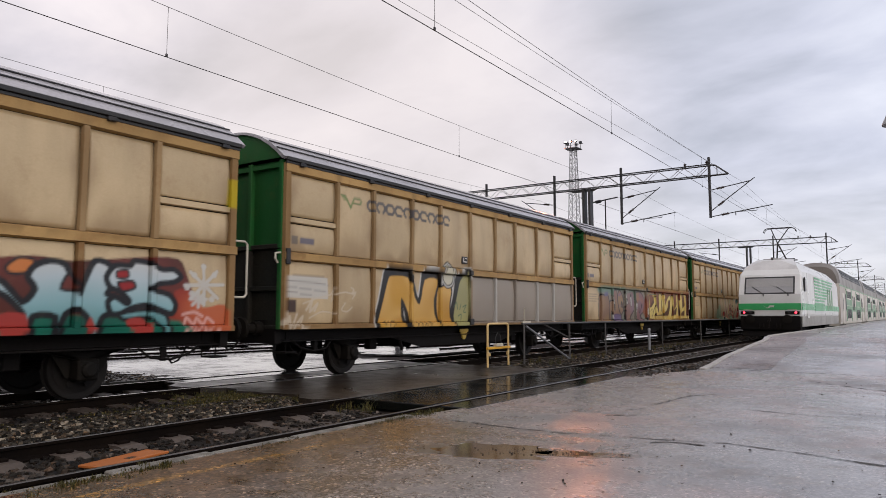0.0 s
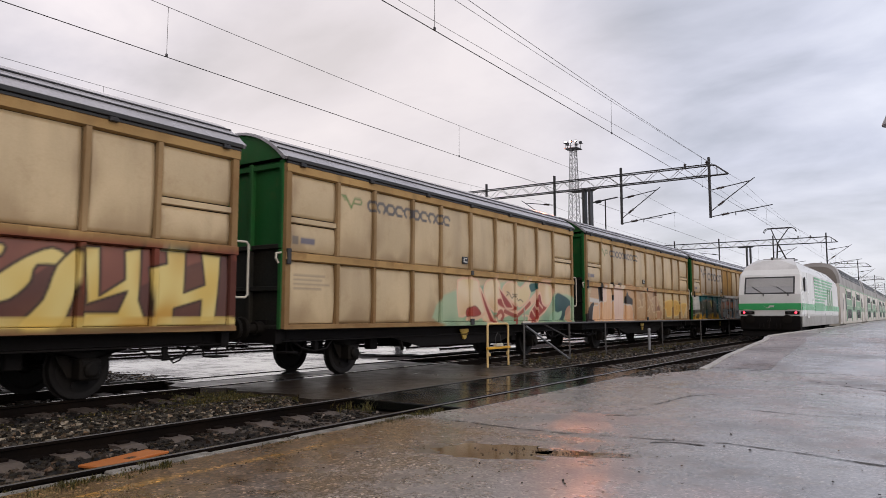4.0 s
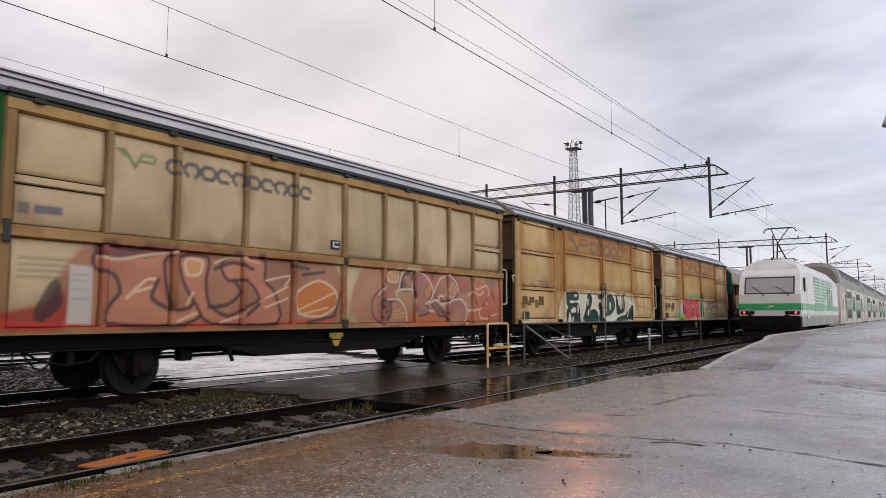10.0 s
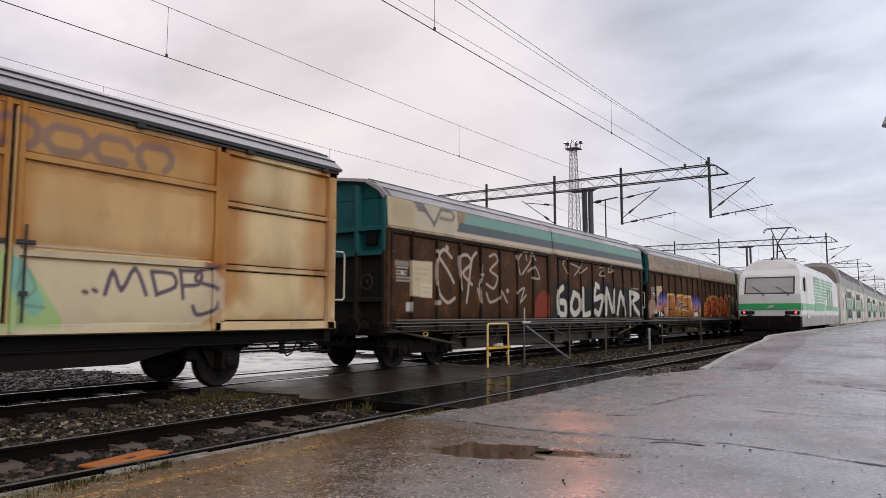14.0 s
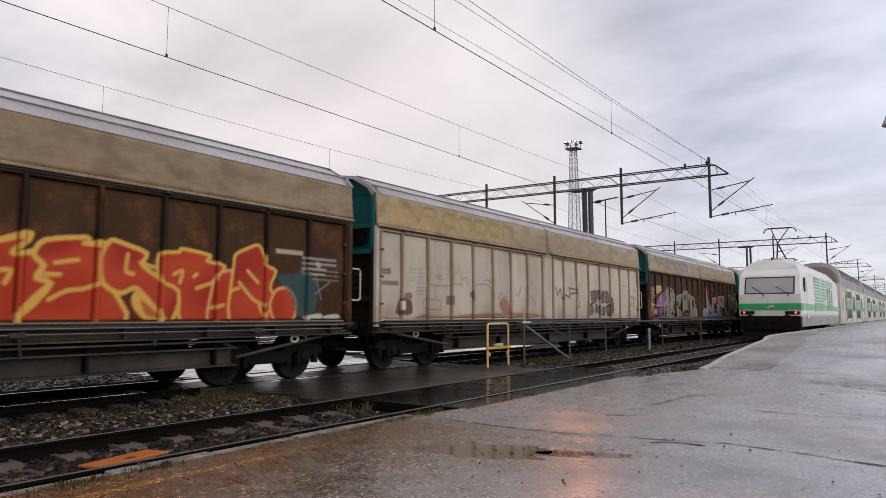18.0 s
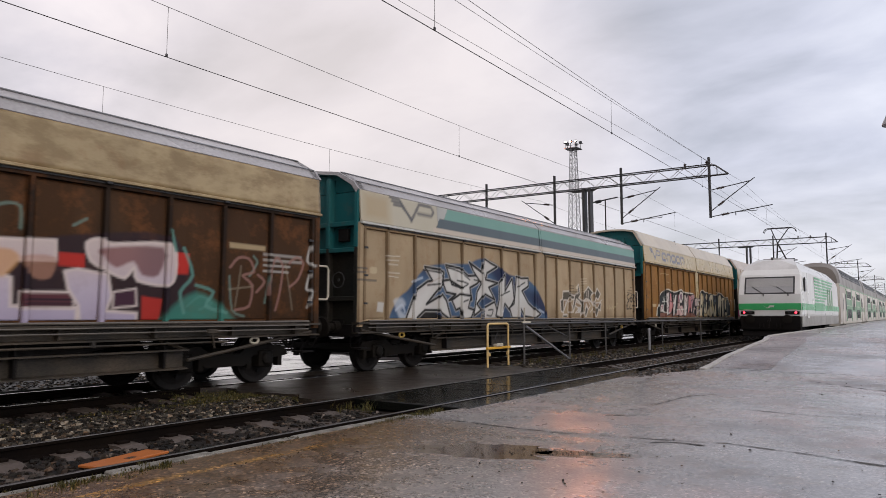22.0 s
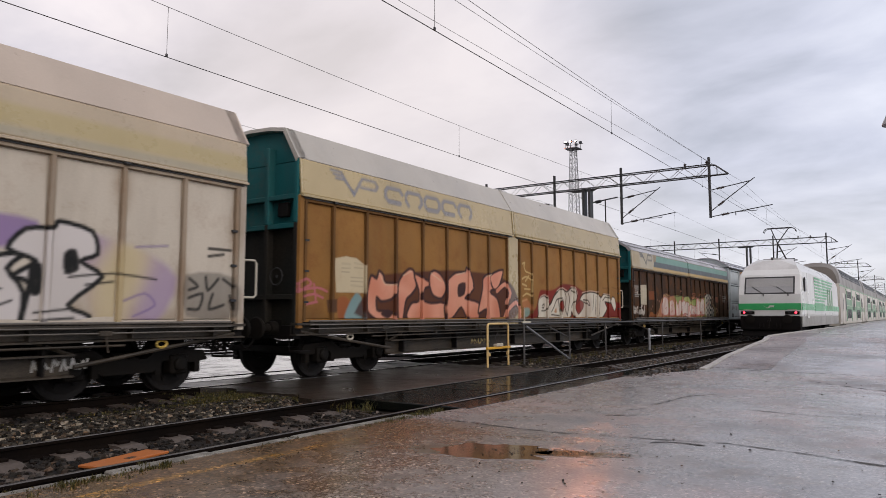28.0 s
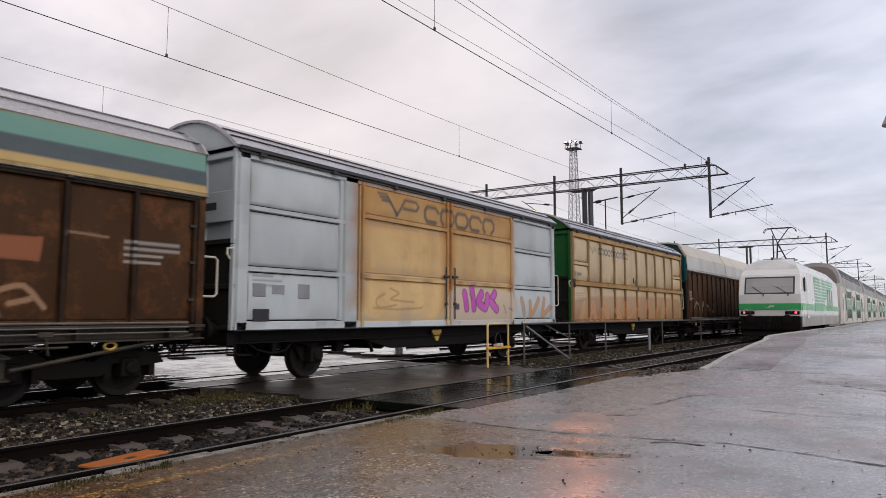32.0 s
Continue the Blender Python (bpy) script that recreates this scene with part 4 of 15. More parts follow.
# ---- goods wagons ----
def wheelset_mesh():
    b = B()
    for s in (-1, 1):
        rings = [(0.0, 0.12), (0.005, 0.20), (0.02, 0.36), (0.0, 0.385), (0.0, 0.455), (0.11, 0.46), (0.115, 0.485), (0.14, 0.485), (0.14, 0.40), (0.10, 0.37), (0.09, 0.16), (0.16, 0.13), (0.18, 0.09)]
        b.lathe((s * 0.865, 0, 0), (-s, 0, 0), rings, 28)
    b.tube((-1.08, 0, 0), (1.08, 0, 0), 0.075, 12)
    for k in range(6):                                # web holes read as pressed bosses
        a = k * math.tau / 6
        for s in (-1, 1):
            b.tube((s * 0.875, 0.26 * math.cos(a), 0.26 * math.sin(a)), (s * 0.888, 0.26 * math.cos(a), 0.26 * math.sin(a)), 0.045, 8)
    return b.mesh("wheelset", WHEEL_STEEL, True)


def axlebox_mesh():
    b = B()
    b.box(-0.13, 0.13, -0.16, 0.16, -0.17, 0.15, 0.03).lathe((0.12, 0, -0.01), (1, 0, 0), [(0, 0.12), (0.05, 0.115), (0.075, 0.08)], 14)
    return b.mesh("axlebox", BOGIE_STEEL)


def axle_guard_mesh():
    """The plate and leaf spring over a single axle."""
    b = B()
    b.add([(0, y, z) for y, z in ((-0.62, 0.5), (-0.24, -0.12), (-0.18, -0.12), (-0.18, 0.22), (0.18, 0.22), (0.18, -0.12), (0.24, -0.12), (0.62, 0.5))] +
          [(0.03, y, z) for y, z in ((-0.62, 0.5), (-0.24, -0.12), (-0.18, -0.12), (-0.18, 0.22), (0.18, 0.22), (0.18, -0.12), (0.24, -0.12), (0.62, 0.5))],
          [(0, 1, 2, 3), (0, 3, 4, 7), (4, 5, 6, 7), (11, 10, 9, 8), (15, 12, 11, 8), (15, 14, 13, 12)] + [(i, (i + 1) % 8, 8 + (i + 1) % 8, 8 + i) for i in range(8)])
    for k in range(6):
        w = 0.72 - 0.11 * k
        b.sweep_x([(-w, 0.30 - 0.025 * k), (0, 0.215 - 0.025 * k + 0.03 * (k == 0)), (w, 0.30 - 0.025 * k), (w, 0.278 - 0.025 * k), (0, 0.19 - 0.025 * k), (-w, 0.278 - 0.025 * k)], 0.03, 0.12)
    for s in (-0.72, 0.72):
        b.tube((0.075, s, 0.28), (0.075, s * 1.03, 0.46), 0.025, 6)
    return b.mesh("axle_guard", BOGIE_STEEL)


def buffer_mesh():
    return B().lathe((0, 0, 0), (0, -1, 0), [(0.0, 0.13), (0.18, 0.125), (0.18, 0.085), (0.42, 0.08), (0.43, 0.20), (0.47, 0.225), (0.5, 0.20), (0.51, 0.0)], 16).box(-0.16, 0.16, -0.01, 0.02, -0.16, 0.16).mesh("buffer", BOGIE_STEEL, True)


def coupling_mesh():
    b = B().box(-0.05, 0.05, -0.30, 0.05, -0.06, 0.06, 0.01)
    b.pipe([(0.05, -0.2, 0), (0.05, -0.5, -0.1), (-0.05, -0.5, -0.1), (-0.05, -0.2, 0)], 0.022)
    b.pipe([(0.03, -0.5, -0.1), (0.03, -0.52, -0.4), (-0.03, -0.52, -0.4), (-0.03, -0.5, -0.1)], 0.02)
    return b.mesh("coupling", BOGIE_STEEL)


def hose_mesh():
    pts = [(0, 0, 0), (0.01, -0.1, -0.12), (0.03, -0.24, -0.24), (0.06, -0.38, -0.25), (0.09, -0.48, -0.15)]
    return B().pipe(pts, 0.022, 6).box(-0.03, 0.03, -0.03, 0.03, -0.02, 0.06).mesh("brake_hose", UNDERFRAME)


def handrail_mesh(h=0.98):
    return B().pipe([(0, 0, 0), (0, 0.22, 0), (0, 0.27, 0.05), (0, 0.27, h - 0.05), (0, 0.22, h), (0, 0, h)], 0.02, 8).mesh("handrail", PALE_STEEL, True)


def step_mesh():
    return B().box(-0.16, 0.16, -0.15, 0.15, -0.015, 0.015, 0.004).box(-0.16, -0.14, -0.15, -0.13, 0, 0.4).box(-0.16, -0.14, 0.13, 0.15, 0, 0.4).mesh("step", UNDERFRAME)


def bogie_frame_mesh():
    b = B()
    for s in (-1, 1):
        x0, x1 = sorted((s * 0.98, s * 1.10))
        b.sweep_x([(-1.45, 0.50), (-1.35, 0.66), (-0.55, 0.72), (-0.30, 0.56), (0.30, 0.56), (0.55, 0.72), (1.35, 0.66), (1.45, 0.50), (1.12, 0.46), (0.62, 0.52), (0.42, 0.34), (-0.42, 0.34), (-0.62, 0.52), (-1.12, 0.46)], x0, x1)
        for y in (-0.13, 0.13):
            for k in range(5):
                b.tube((s * 1.0, y, 0.36 + k * 0.05), (s * 1.0, y, 0.385 + k * 0.05), 0.085, 10)
        for y in (-1.25, -0.52, 0.52, 1.25):
            b.box(x0, x1, y - 0.05, y + 0.05, 0.30, 0.56)
    b.box(-0.98, 0.98, -0.18, 0.18, 0.42, 0.66, 0.02).box(-0.98, 0.98, -1.42, -1.34, 0.5, 0.62).box(-0.98, 0.98, 1.34, 1.42, 0.5, 0.62)
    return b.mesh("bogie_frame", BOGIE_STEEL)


WHEELSET, AXLEBOX, GUARD, BUFFER, COUPLING, HOSE, HANDRAIL, SHORT_RAIL, STEP, BOGIE = (wheelset_mesh(), axlebox_mesh(), axle_guard_mesh(), buffer_mesh(), coupling_mesh(), hose_mesh(),
                                                                           handrail_mesh(), handrail_mesh(0.66), step_mesh(), bogie_frame_mesh())
TRAIN, WHEELS = [], []


def put_wheels(w, parent, y, guards):
    ws = part("wheelset", WHEELSET, None, parent, "steel wheels on their axle", (0, y, 0.46))
    WHEELS.append((ws, (0, y, 0.46)))
    for s in (-1, 1):
        m = Matrix.Translation((s * 1.04, y, 0.46)) @ (Matrix.Identity(4) if s > 0 else Matrix.Rotation(math.pi, 4, "Z"))
        part("axlebox", AXLEBOX, None, parent, "", m)
        if guards:
            part("axle_guard", GUARD, None, parent, "plate and leaf spring over the axle", Matrix.Translation((s * 0.93, y, 0.46)) @ (Matrix.Identity(4) if s > 0 else Matrix.Rotation(math.pi, 4, "Z")))


def ends_gear(w, L, rail=None, foot=1.56):
    for y, s in ((0, 1), (L, -1)):
        turn = Matrix.Identity(4) if s > 0 else Matrix.Rotation(math.pi, 4, "Z")
        for x in (-0.875, 0.875):
            part("buffer", BUFFER, None, w, "round steel buffer", Matrix.Translation((x, y, 1.0)) @ turn)
        part("coupling", COUPLING, None, w, "screw coupling", Matrix.Translation((0, y, 0.98)) @ turn)
        part("brake_hose", HOSE, None, w, "", Matrix.Translation((0.35, y, 0.85)) @ turn)
        part("brake_hose", HOSE, None, w, "", Matrix.Translation((-0.35, y, 0.85)) @ turn)
        for x in (-1.3, 1.3):
            part("step", STEP, None, w, "", Matrix.Translation((x, y + s * 0.25, 0.55)))
    part("handrail", rail or HANDRAIL, None, w, "pale tubular handrail", Matrix.Translation((1.46, L - 0.01, foot)))
    part("handrail", rail or HANDRAIL, None, w, "pale tubular handrail", Matrix.Translation((-1.46, 0.01, foot)) @ Matrix.Rotation(math.pi, 4, "Z"))


def arch(x, z0, z1, n=14):
    """A shallow roof curve, from one eave to the other."""
    return [(x * (1 - 2 * k / n), z0 + (z1 - z0) * (1 - abs(1 - 2 * k / n) ** 2.2)) for k in range(n + 1)]


def two_axle_gear(w, L, seed):
    r = random.Random(seed)
    for s in (-1, 1):
        x0, x1 = sorted((s * 1.12, s * 1.22))
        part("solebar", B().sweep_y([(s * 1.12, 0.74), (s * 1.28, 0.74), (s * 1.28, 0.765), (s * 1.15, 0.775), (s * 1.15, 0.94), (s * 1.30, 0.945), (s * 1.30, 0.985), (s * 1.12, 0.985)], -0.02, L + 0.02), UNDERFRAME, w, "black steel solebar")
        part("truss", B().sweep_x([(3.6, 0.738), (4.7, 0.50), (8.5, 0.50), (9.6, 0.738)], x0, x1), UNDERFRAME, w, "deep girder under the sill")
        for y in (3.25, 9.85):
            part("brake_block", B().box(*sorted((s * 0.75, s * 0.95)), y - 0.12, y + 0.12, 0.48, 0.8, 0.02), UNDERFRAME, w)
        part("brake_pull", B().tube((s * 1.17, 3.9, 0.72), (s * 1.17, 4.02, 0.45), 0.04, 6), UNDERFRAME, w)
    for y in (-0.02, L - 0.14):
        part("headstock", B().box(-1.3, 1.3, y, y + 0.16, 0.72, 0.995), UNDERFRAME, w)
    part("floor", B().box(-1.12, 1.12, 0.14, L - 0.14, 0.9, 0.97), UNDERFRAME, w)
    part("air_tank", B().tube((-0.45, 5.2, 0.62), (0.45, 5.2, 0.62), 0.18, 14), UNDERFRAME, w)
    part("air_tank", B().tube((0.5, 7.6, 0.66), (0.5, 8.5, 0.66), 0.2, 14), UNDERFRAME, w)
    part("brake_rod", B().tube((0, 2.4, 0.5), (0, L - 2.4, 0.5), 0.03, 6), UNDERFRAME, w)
    hook = B().box(1.23, 1.27, L / 2 - 0.20, L / 2 + 0.20, 0.80, 0.89, 0.01).box(1.23, 1.27, L / 2 - 0.14, L / 2 + 0.14, 0.72, 0.80, 0.01)
    hook.lathe((1.23, L / 2, 0.70), (1, 0, 0), [(0, 0.09), (0.04, 0.085)], 12)
    part("lashing_bracket", hook, YELLOW_MARK if r.random() < 0.85 else PALE_STEEL, w, "painted lashing bracket under the sill")
    for y, s in ((0.45, 1), (L - 0.45, -1)):          # air pipes and hanging cables by the ends
        part("air_pipe", B().pipe([(1.22, y, 0.78), (1.24, y + s * 0.25, 0.62), (1.24, y + s * 0.6, 0.54), (1.24, y + s * 0.95, 0.58), (1.20, y + s * 1.15, 0.74)], 0.02, 6), UNDERFRAME, w, "black hose hanging in a loop")
        part("air_pipe", B().pipe([(1.0, y + s * 0.1, 0.76), (1.02, y + s * 0.3, 0.50), (1.02, y + s * 0.42, 0.46), (1.0, y + s * 0.6, 0.72)], 0.016, 6), UNDERFRAME, w)
        part("hanger", B().box(1.16, 1.22, y + s * 0.7 - 0.05, y + s * 0.7 + 0.05, 0.52, 0.76, 0.01), UNDERFRAME, w)
    for y in (2.33, L - 2.33):
        put_wheels(w, w, y, True)
    ends_gear(w, L)


def arched_roof(w, L, gable, eave=1.53, z0=4.24, z1=4.88, runner=True):
    pr = arch(eave, z0, z1)
    inner = [(x * 0.97, z - 0.05) for x, z in pr][::-1]
    part("roof", B().sweep_y(pr + inner, -0.10, L + 0.10), ROOF_METAL, w, "wet grey sheet-metal roof, arched", smooth=True)
    for k in (1, 2, 12, 13):
        x, z = pr[k]
        part("roof_seam", B().tube((x, -0.09, z + 0.008), (x, L + 0.09, z + 0.008), 0.018, 6), DARK_STEEL, w)
    if runner:
        part("door_runner", B().box(1.49, 1.555, -0.02, L + 0.02, 4.17, 4.245, 0.01).box(1.47, 1.52, 0.0, L, 4.125, 4.165), BLACK_RUNNER, w, "black door runner under the eave")
        r = random.Random(int(L * 100))
        for k in range(7):
            y = 0.4 + (L - 0.8) * k / 6 + r.uniform(-0.1, 0.1)
            part("runner_clip", B().box(1.50, 1.57, y - 0.07, y + 0.07, 4.10, 4.168, 0.01), DARK_STEEL, w)
    for y in (-0.02, L + 0.02):
        g = [(x * 0.985, z) for x, z in pr]
        n = len(g)
        part("gable", B().add([(x, y - 0.02, z) for x, z in g] + [(x, y + 0.02, z) for x, z in g], [tuple(range(n))[::-1], tuple(range(n, 2 * n))] + [(i, i + 1, n + i + 1, n + i) for i in range(n - 1)]),
             gable, w)


def end_wall(w, L, mat, z1, boards=False, gap=0.16):
    """Both ends: a plate set back between posts, with cross rails."""
    for y, s in ((0, 1), (L, -1)):
        part("end_wall", B().box(-1.42, 1.42, *sorted((y + s * 0.06, y + s * gap)), 2.55, z1), mat, w, "upper end plate")
        # the lower half is painted as dark as the gap between wagons
        part("end_wall", B().box(-1.42, 1.42, *sorted((y + s * 0.06, y + s * gap)), 1.0, 2.55), END_SHADE, w, "near-black lower end plate, shade of the gap in its colour")
        for x in (-1.37, -0.5, 0.5, 1.37):
            part("end_post", B().box(x - 0.05, x + 0.05, *sorted((y - s * 0.03, y + s * gap)), 2.5, z1, 0.012), mat, w)
            part("end_post", B().box(x - 0.05, x + 0.05, *sorted((y - s * 0.03, y + s * gap)), 0.98, 2.49, 0.012), END_SHADE if abs(x) < 1 else mat, w)
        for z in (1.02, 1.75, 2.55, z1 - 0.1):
            part("end_rail", B().box(-1.42, 1.42, *sorted((y - s * 0.015, y + s * gap)), z - 0.045, z + 0.045, 0.01), mat if z > 2.6 else END_SHADE, w)
        if boards:
            part("end_board", B().box(-1.44, 1.44, *sorted((y - s * 0.05, y - s * 0.02)), 2.9, 3.45, 0.01), mat, w, "rust-stained board across the end")
            part("owner_mark", B().add([(x, y - s * 0.055, z) for x, z in ((0.55, 3.12), (0.95, 3.12), (0.95, 3.26), (0.55, 3.26))], [(0, 1, 2, 3)]), LABEL_DARK, w)
    part("lamp_bracket", B().pipe([(1.40, -0.02, 2.42), (1.40, -0.14, 2.40), (1.42, -0.16, 2.30), (1.42, -0.10, 2.22)], 0.022, 6), PALE_STEEL, w, "pale lamp bracket")


def far_side(w, L, mat, z0, z1):
    b = B().box(-1.47, -1.42, 0.02, L - 0.02, z0, z1)
    for k in range(13):
        y = 0.06 + (L - 0.12) * k / 12
        b.box(-1.50, -1.47, y - 0.04, y + 0.04, z0, z1)
    part("side_wall", b, mat, w)


def wagon_a(label, u, skin, end, upper=None, seed=1):
    """Two axles, sliding sides of ribbed panels in two rows, arched roof."""
    L = 13.15
    w = thing("covered_wagon", label, "freight wagon", "wagons of the goods train")
    grimed(skin, (0.15, 1.44, 2.60, 4.0, 5.18, 6.56, 7.88, 9.05, 10.44, 11.60, 13.0), (1.08, 2.45), [(0.20, 0.115, 0.05), (0.27, 0.165, 0.075)], 0.55)
    ribs = [0.0, 1.44, 2.60, 4.0, 5.18, 6.56, 7.88, 9.05, 10.44, 11.60, 13.15]
    half = 0.055
    part("body", B().box(-1.40, 1.40, 0.15, L - 0.15, 0.97, 4.22), UNDERFRAME, w)
    far_side(w, L, TAN, 1.0, 4.2)
    r = random.Random(seed)
    for i in range(10):
        a, c = ribs[i] + half, ribs[i + 1] - half
        if i == 0: a = 0.15
        if i == 9: c = L - 0.15
        up = upper(i) if upper else None
        if i in (0, 9):
            panel("panel", w, up or TAN, skin, a, c, 3.12, 3.96, 1.44, seed=i)
            panel("panel", w, up or TAN, skin, a, c, 2.44, 3.00, 1.44, seed=i + 20)
            rail_strip("side_rail", w, TAN, skin, a, c, 3.0, 3.12, 1.44, 0.035)
        else:
            panel("panel", w, up or TAN, skin, a, c, 2.44, 3.96, 1.44, 0.009, seed=i)
        panel("panel", w, TAN, skin, a, c, 1.07, 2.28, 1.44, seed=i + 40)
        if i:
            wide = 0.075 if i == 5 else half
            rib("rib", w, TAN_POST, skin, ribs[i] - wide, ribs[i] + wide, 2.44, 3.97, 1.44, 0.06)
            rib("rib", w, TAN_FRAME, skin, ribs[i] - wide, ribs[i] + wide, 1.07, 2.28, 1.44, 0.06)
    for a, c in ((0.0, 0.15), (L - 0.15, L)):
        rib("corner_post", w, TAN_FRAME, skin, a, c, 0.99, 4.14, 1.44, 0.05, 0.1)
    rail_strip("side_rail", w, TAN_RAIL, skin, 0.0, L, 2.27, 2.45, 1.445, 0.07)
    rail_strip("top_rail", w, TAN_RAIL, skin, 0.0, L, 3.95, 4.15, 1.445, 0.06)
    rail_strip("bottom_rail", w, TAN_FRAME, skin, 0.0, L, 0.97, 1.08, 1.445, 0.06)
    end_wall(w, L, end, 4.2)
    arched_roof(w, L, end)
    for y0, y1, z0, z1 in ((0.02, 0.12, 2.2, 2.5), (6.48, 6.64, 1.0, 1.16), (6.50, 6.62, 2.3, 2.42)):
        part("door_latch", B().box(1.49, 1.545, y0, y1, z0, z1, 0.01), DARK_STEEL, w)
    plate = part("label_plate", B().box(1.44, 1.478, 6.16, 6.41, 2.59, 2.77, 0.006), LABEL_DARK, w, "small dark load plate")
    part("load_mark", B().box(1.479, 1.483, 6.20, 6.235, 2.62, 2.74).box(1.479, 1.483, 6.235, 6.37, 2.62, 2.65).box(1.479, 1.483, 6.27, 6.37, 2.71, 2.735), LABEL_WHITE, plate)
    two_axle_gear(w, L, seed)
    TRAIN.append((w, u))
    return w


def wagon_b(label, u, skin, sides, doors, seed=1):
    """Two axles, fixed ends and a pair of sliding doors, arched roof with a pale gable."""
    L = 12.8
    grimed(skin, (0.28, 2.72, 3.26, 6.6, 9.9, 12.55), (1.15, 2.12, 3.22), [(0.36, 0.37, 0.37), (0.30, 0.30, 0.29)] if sides is PALE_BLUE else [(0.30, 0.13, 0.04), (0.22, 0.10, 0.04)], 0.45, 0.12, 0.16)
    w = thing("covered_wagon", label, "freight wagon", "wagons of the goods train")
    part("body", B().box(-1.40, 1.40, 0.15, L - 0.15, 0.97, 4.22), UNDERFRAME, w)
    far_side(w, L, sides, 1.0, 4.2)
    for k, (a, c) in enumerate(((0.28, 2.72), (9.98, 12.55))):
        for z0, z1 in ((1.15, 2.02), (2.12, 3.12), (3.22, 4.05)):
            panel("panel", w, sides, skin, a, c, z0, z1, 1.42, 0.008, seed=int(z0 * 10) + k)
        for z0 in (2.02, 3.12):
            rail_strip("side_rail", w, sides, skin, a - 0.05, c + 0.05, z0, z0 + 0.10, 1.42, 0.05)
        rib("brace", w, sides, skin, a if k else c - 0.12, a + 0.12 if k else c, 1.15, 4.05, 1.42, 0.05)
    for a, c in ((0.0, 0.28), (2.72, 3.2), (9.88, 10.02), (12.55, 12.8)):
        rib("corner_post" if a in (0.0, 12.55) else "door_post", w, sides, skin, a, c, 0.99, 4.14, 1.42, 0.06, 0.12)
    for a, c in ((3.26, 6.56), (6.66, 9.88)):
        d = part("sliding_door", B().box(1.40, 1.455, a - 0.02, c + 0.02, 1.0, 4.1), doors, w, "weather-stained sliding door")
        for z0, z1 in ((1.06, 2.02), (2.14, 3.32), (3.42, 4.04)):
            panel("panel", d, doors, skin, a + 0.07, c - 0.07, z0, z1, 1.475, 0.008, seed=int(a * 10 + z0))
        for z0 in (2.02, 3.32):
            rail_strip("door_rail", d, doors, skin, a, c, z0, z0 + 0.11, 1.46, 0.06)
        for p in (a, c - 0.09):
            rib("door_stile", d, doors, skin, p, p + 0.09, 1.02, 4.1, 1.46, 0.06)
    bars = B()
    for y in (6.42, 6.80):
        bars.tube((1.54, y, 1.15), (1.54, y, 2.45), 0.018, 6).box(1.52, 1.57, y - 0.12, y + 0.12, 2.18, 2.24, 0.008).box(1.52, 1.56, y - 0.05, y + 0.05, 1.5, 1.56)
    part("door_bolt", bars, DARK_STEEL, w, "rusty locking bars between the doors")
    rail_strip("bottom_rail", w, sides, skin, 0.0, L, 0.97, 1.14, 1.43, 0.05)
    rail_strip("top_rail", w, sides, skin, 0.0, L, 4.03, 4.15, 1.43, 0.05)
    for y, z, h in ((0.55, 1.72, 0.2), (1.0, 1.74, 0.13), (1.65, 1.72, 0.24)):
        part("vent_plate", B().box(1.42, 1.455, y - 0.15, y + 0.15, z - h / 2 - 0.04, z + h / 2, 0.008), GALV if sides is PALE_BLUE else RUST_END, w, "small grille low on the side")
    part("label_holder", B().box(1.43, 1.47, 0.42, 0.78, 1.14, 1.36, 0.01), DARK_STEEL, w)
    end_wall(w, L, sides if sides is PALE_BLUE else RUST_END, 4.2, True)
    arched_roof(w, L, sides if sides is not YELLOW else CREAM)
    two_axle_gear(w, L, seed)
    TRAIN.append((w, u))
    return w


# each door has one narrow panel and seven wide ones
DOOR_RIBS = [[0.18] + [0.97 + 1.0329 * k for k in range(8)], [8.95] + [9.76 + 1.0514 * k for k in range(8)]]


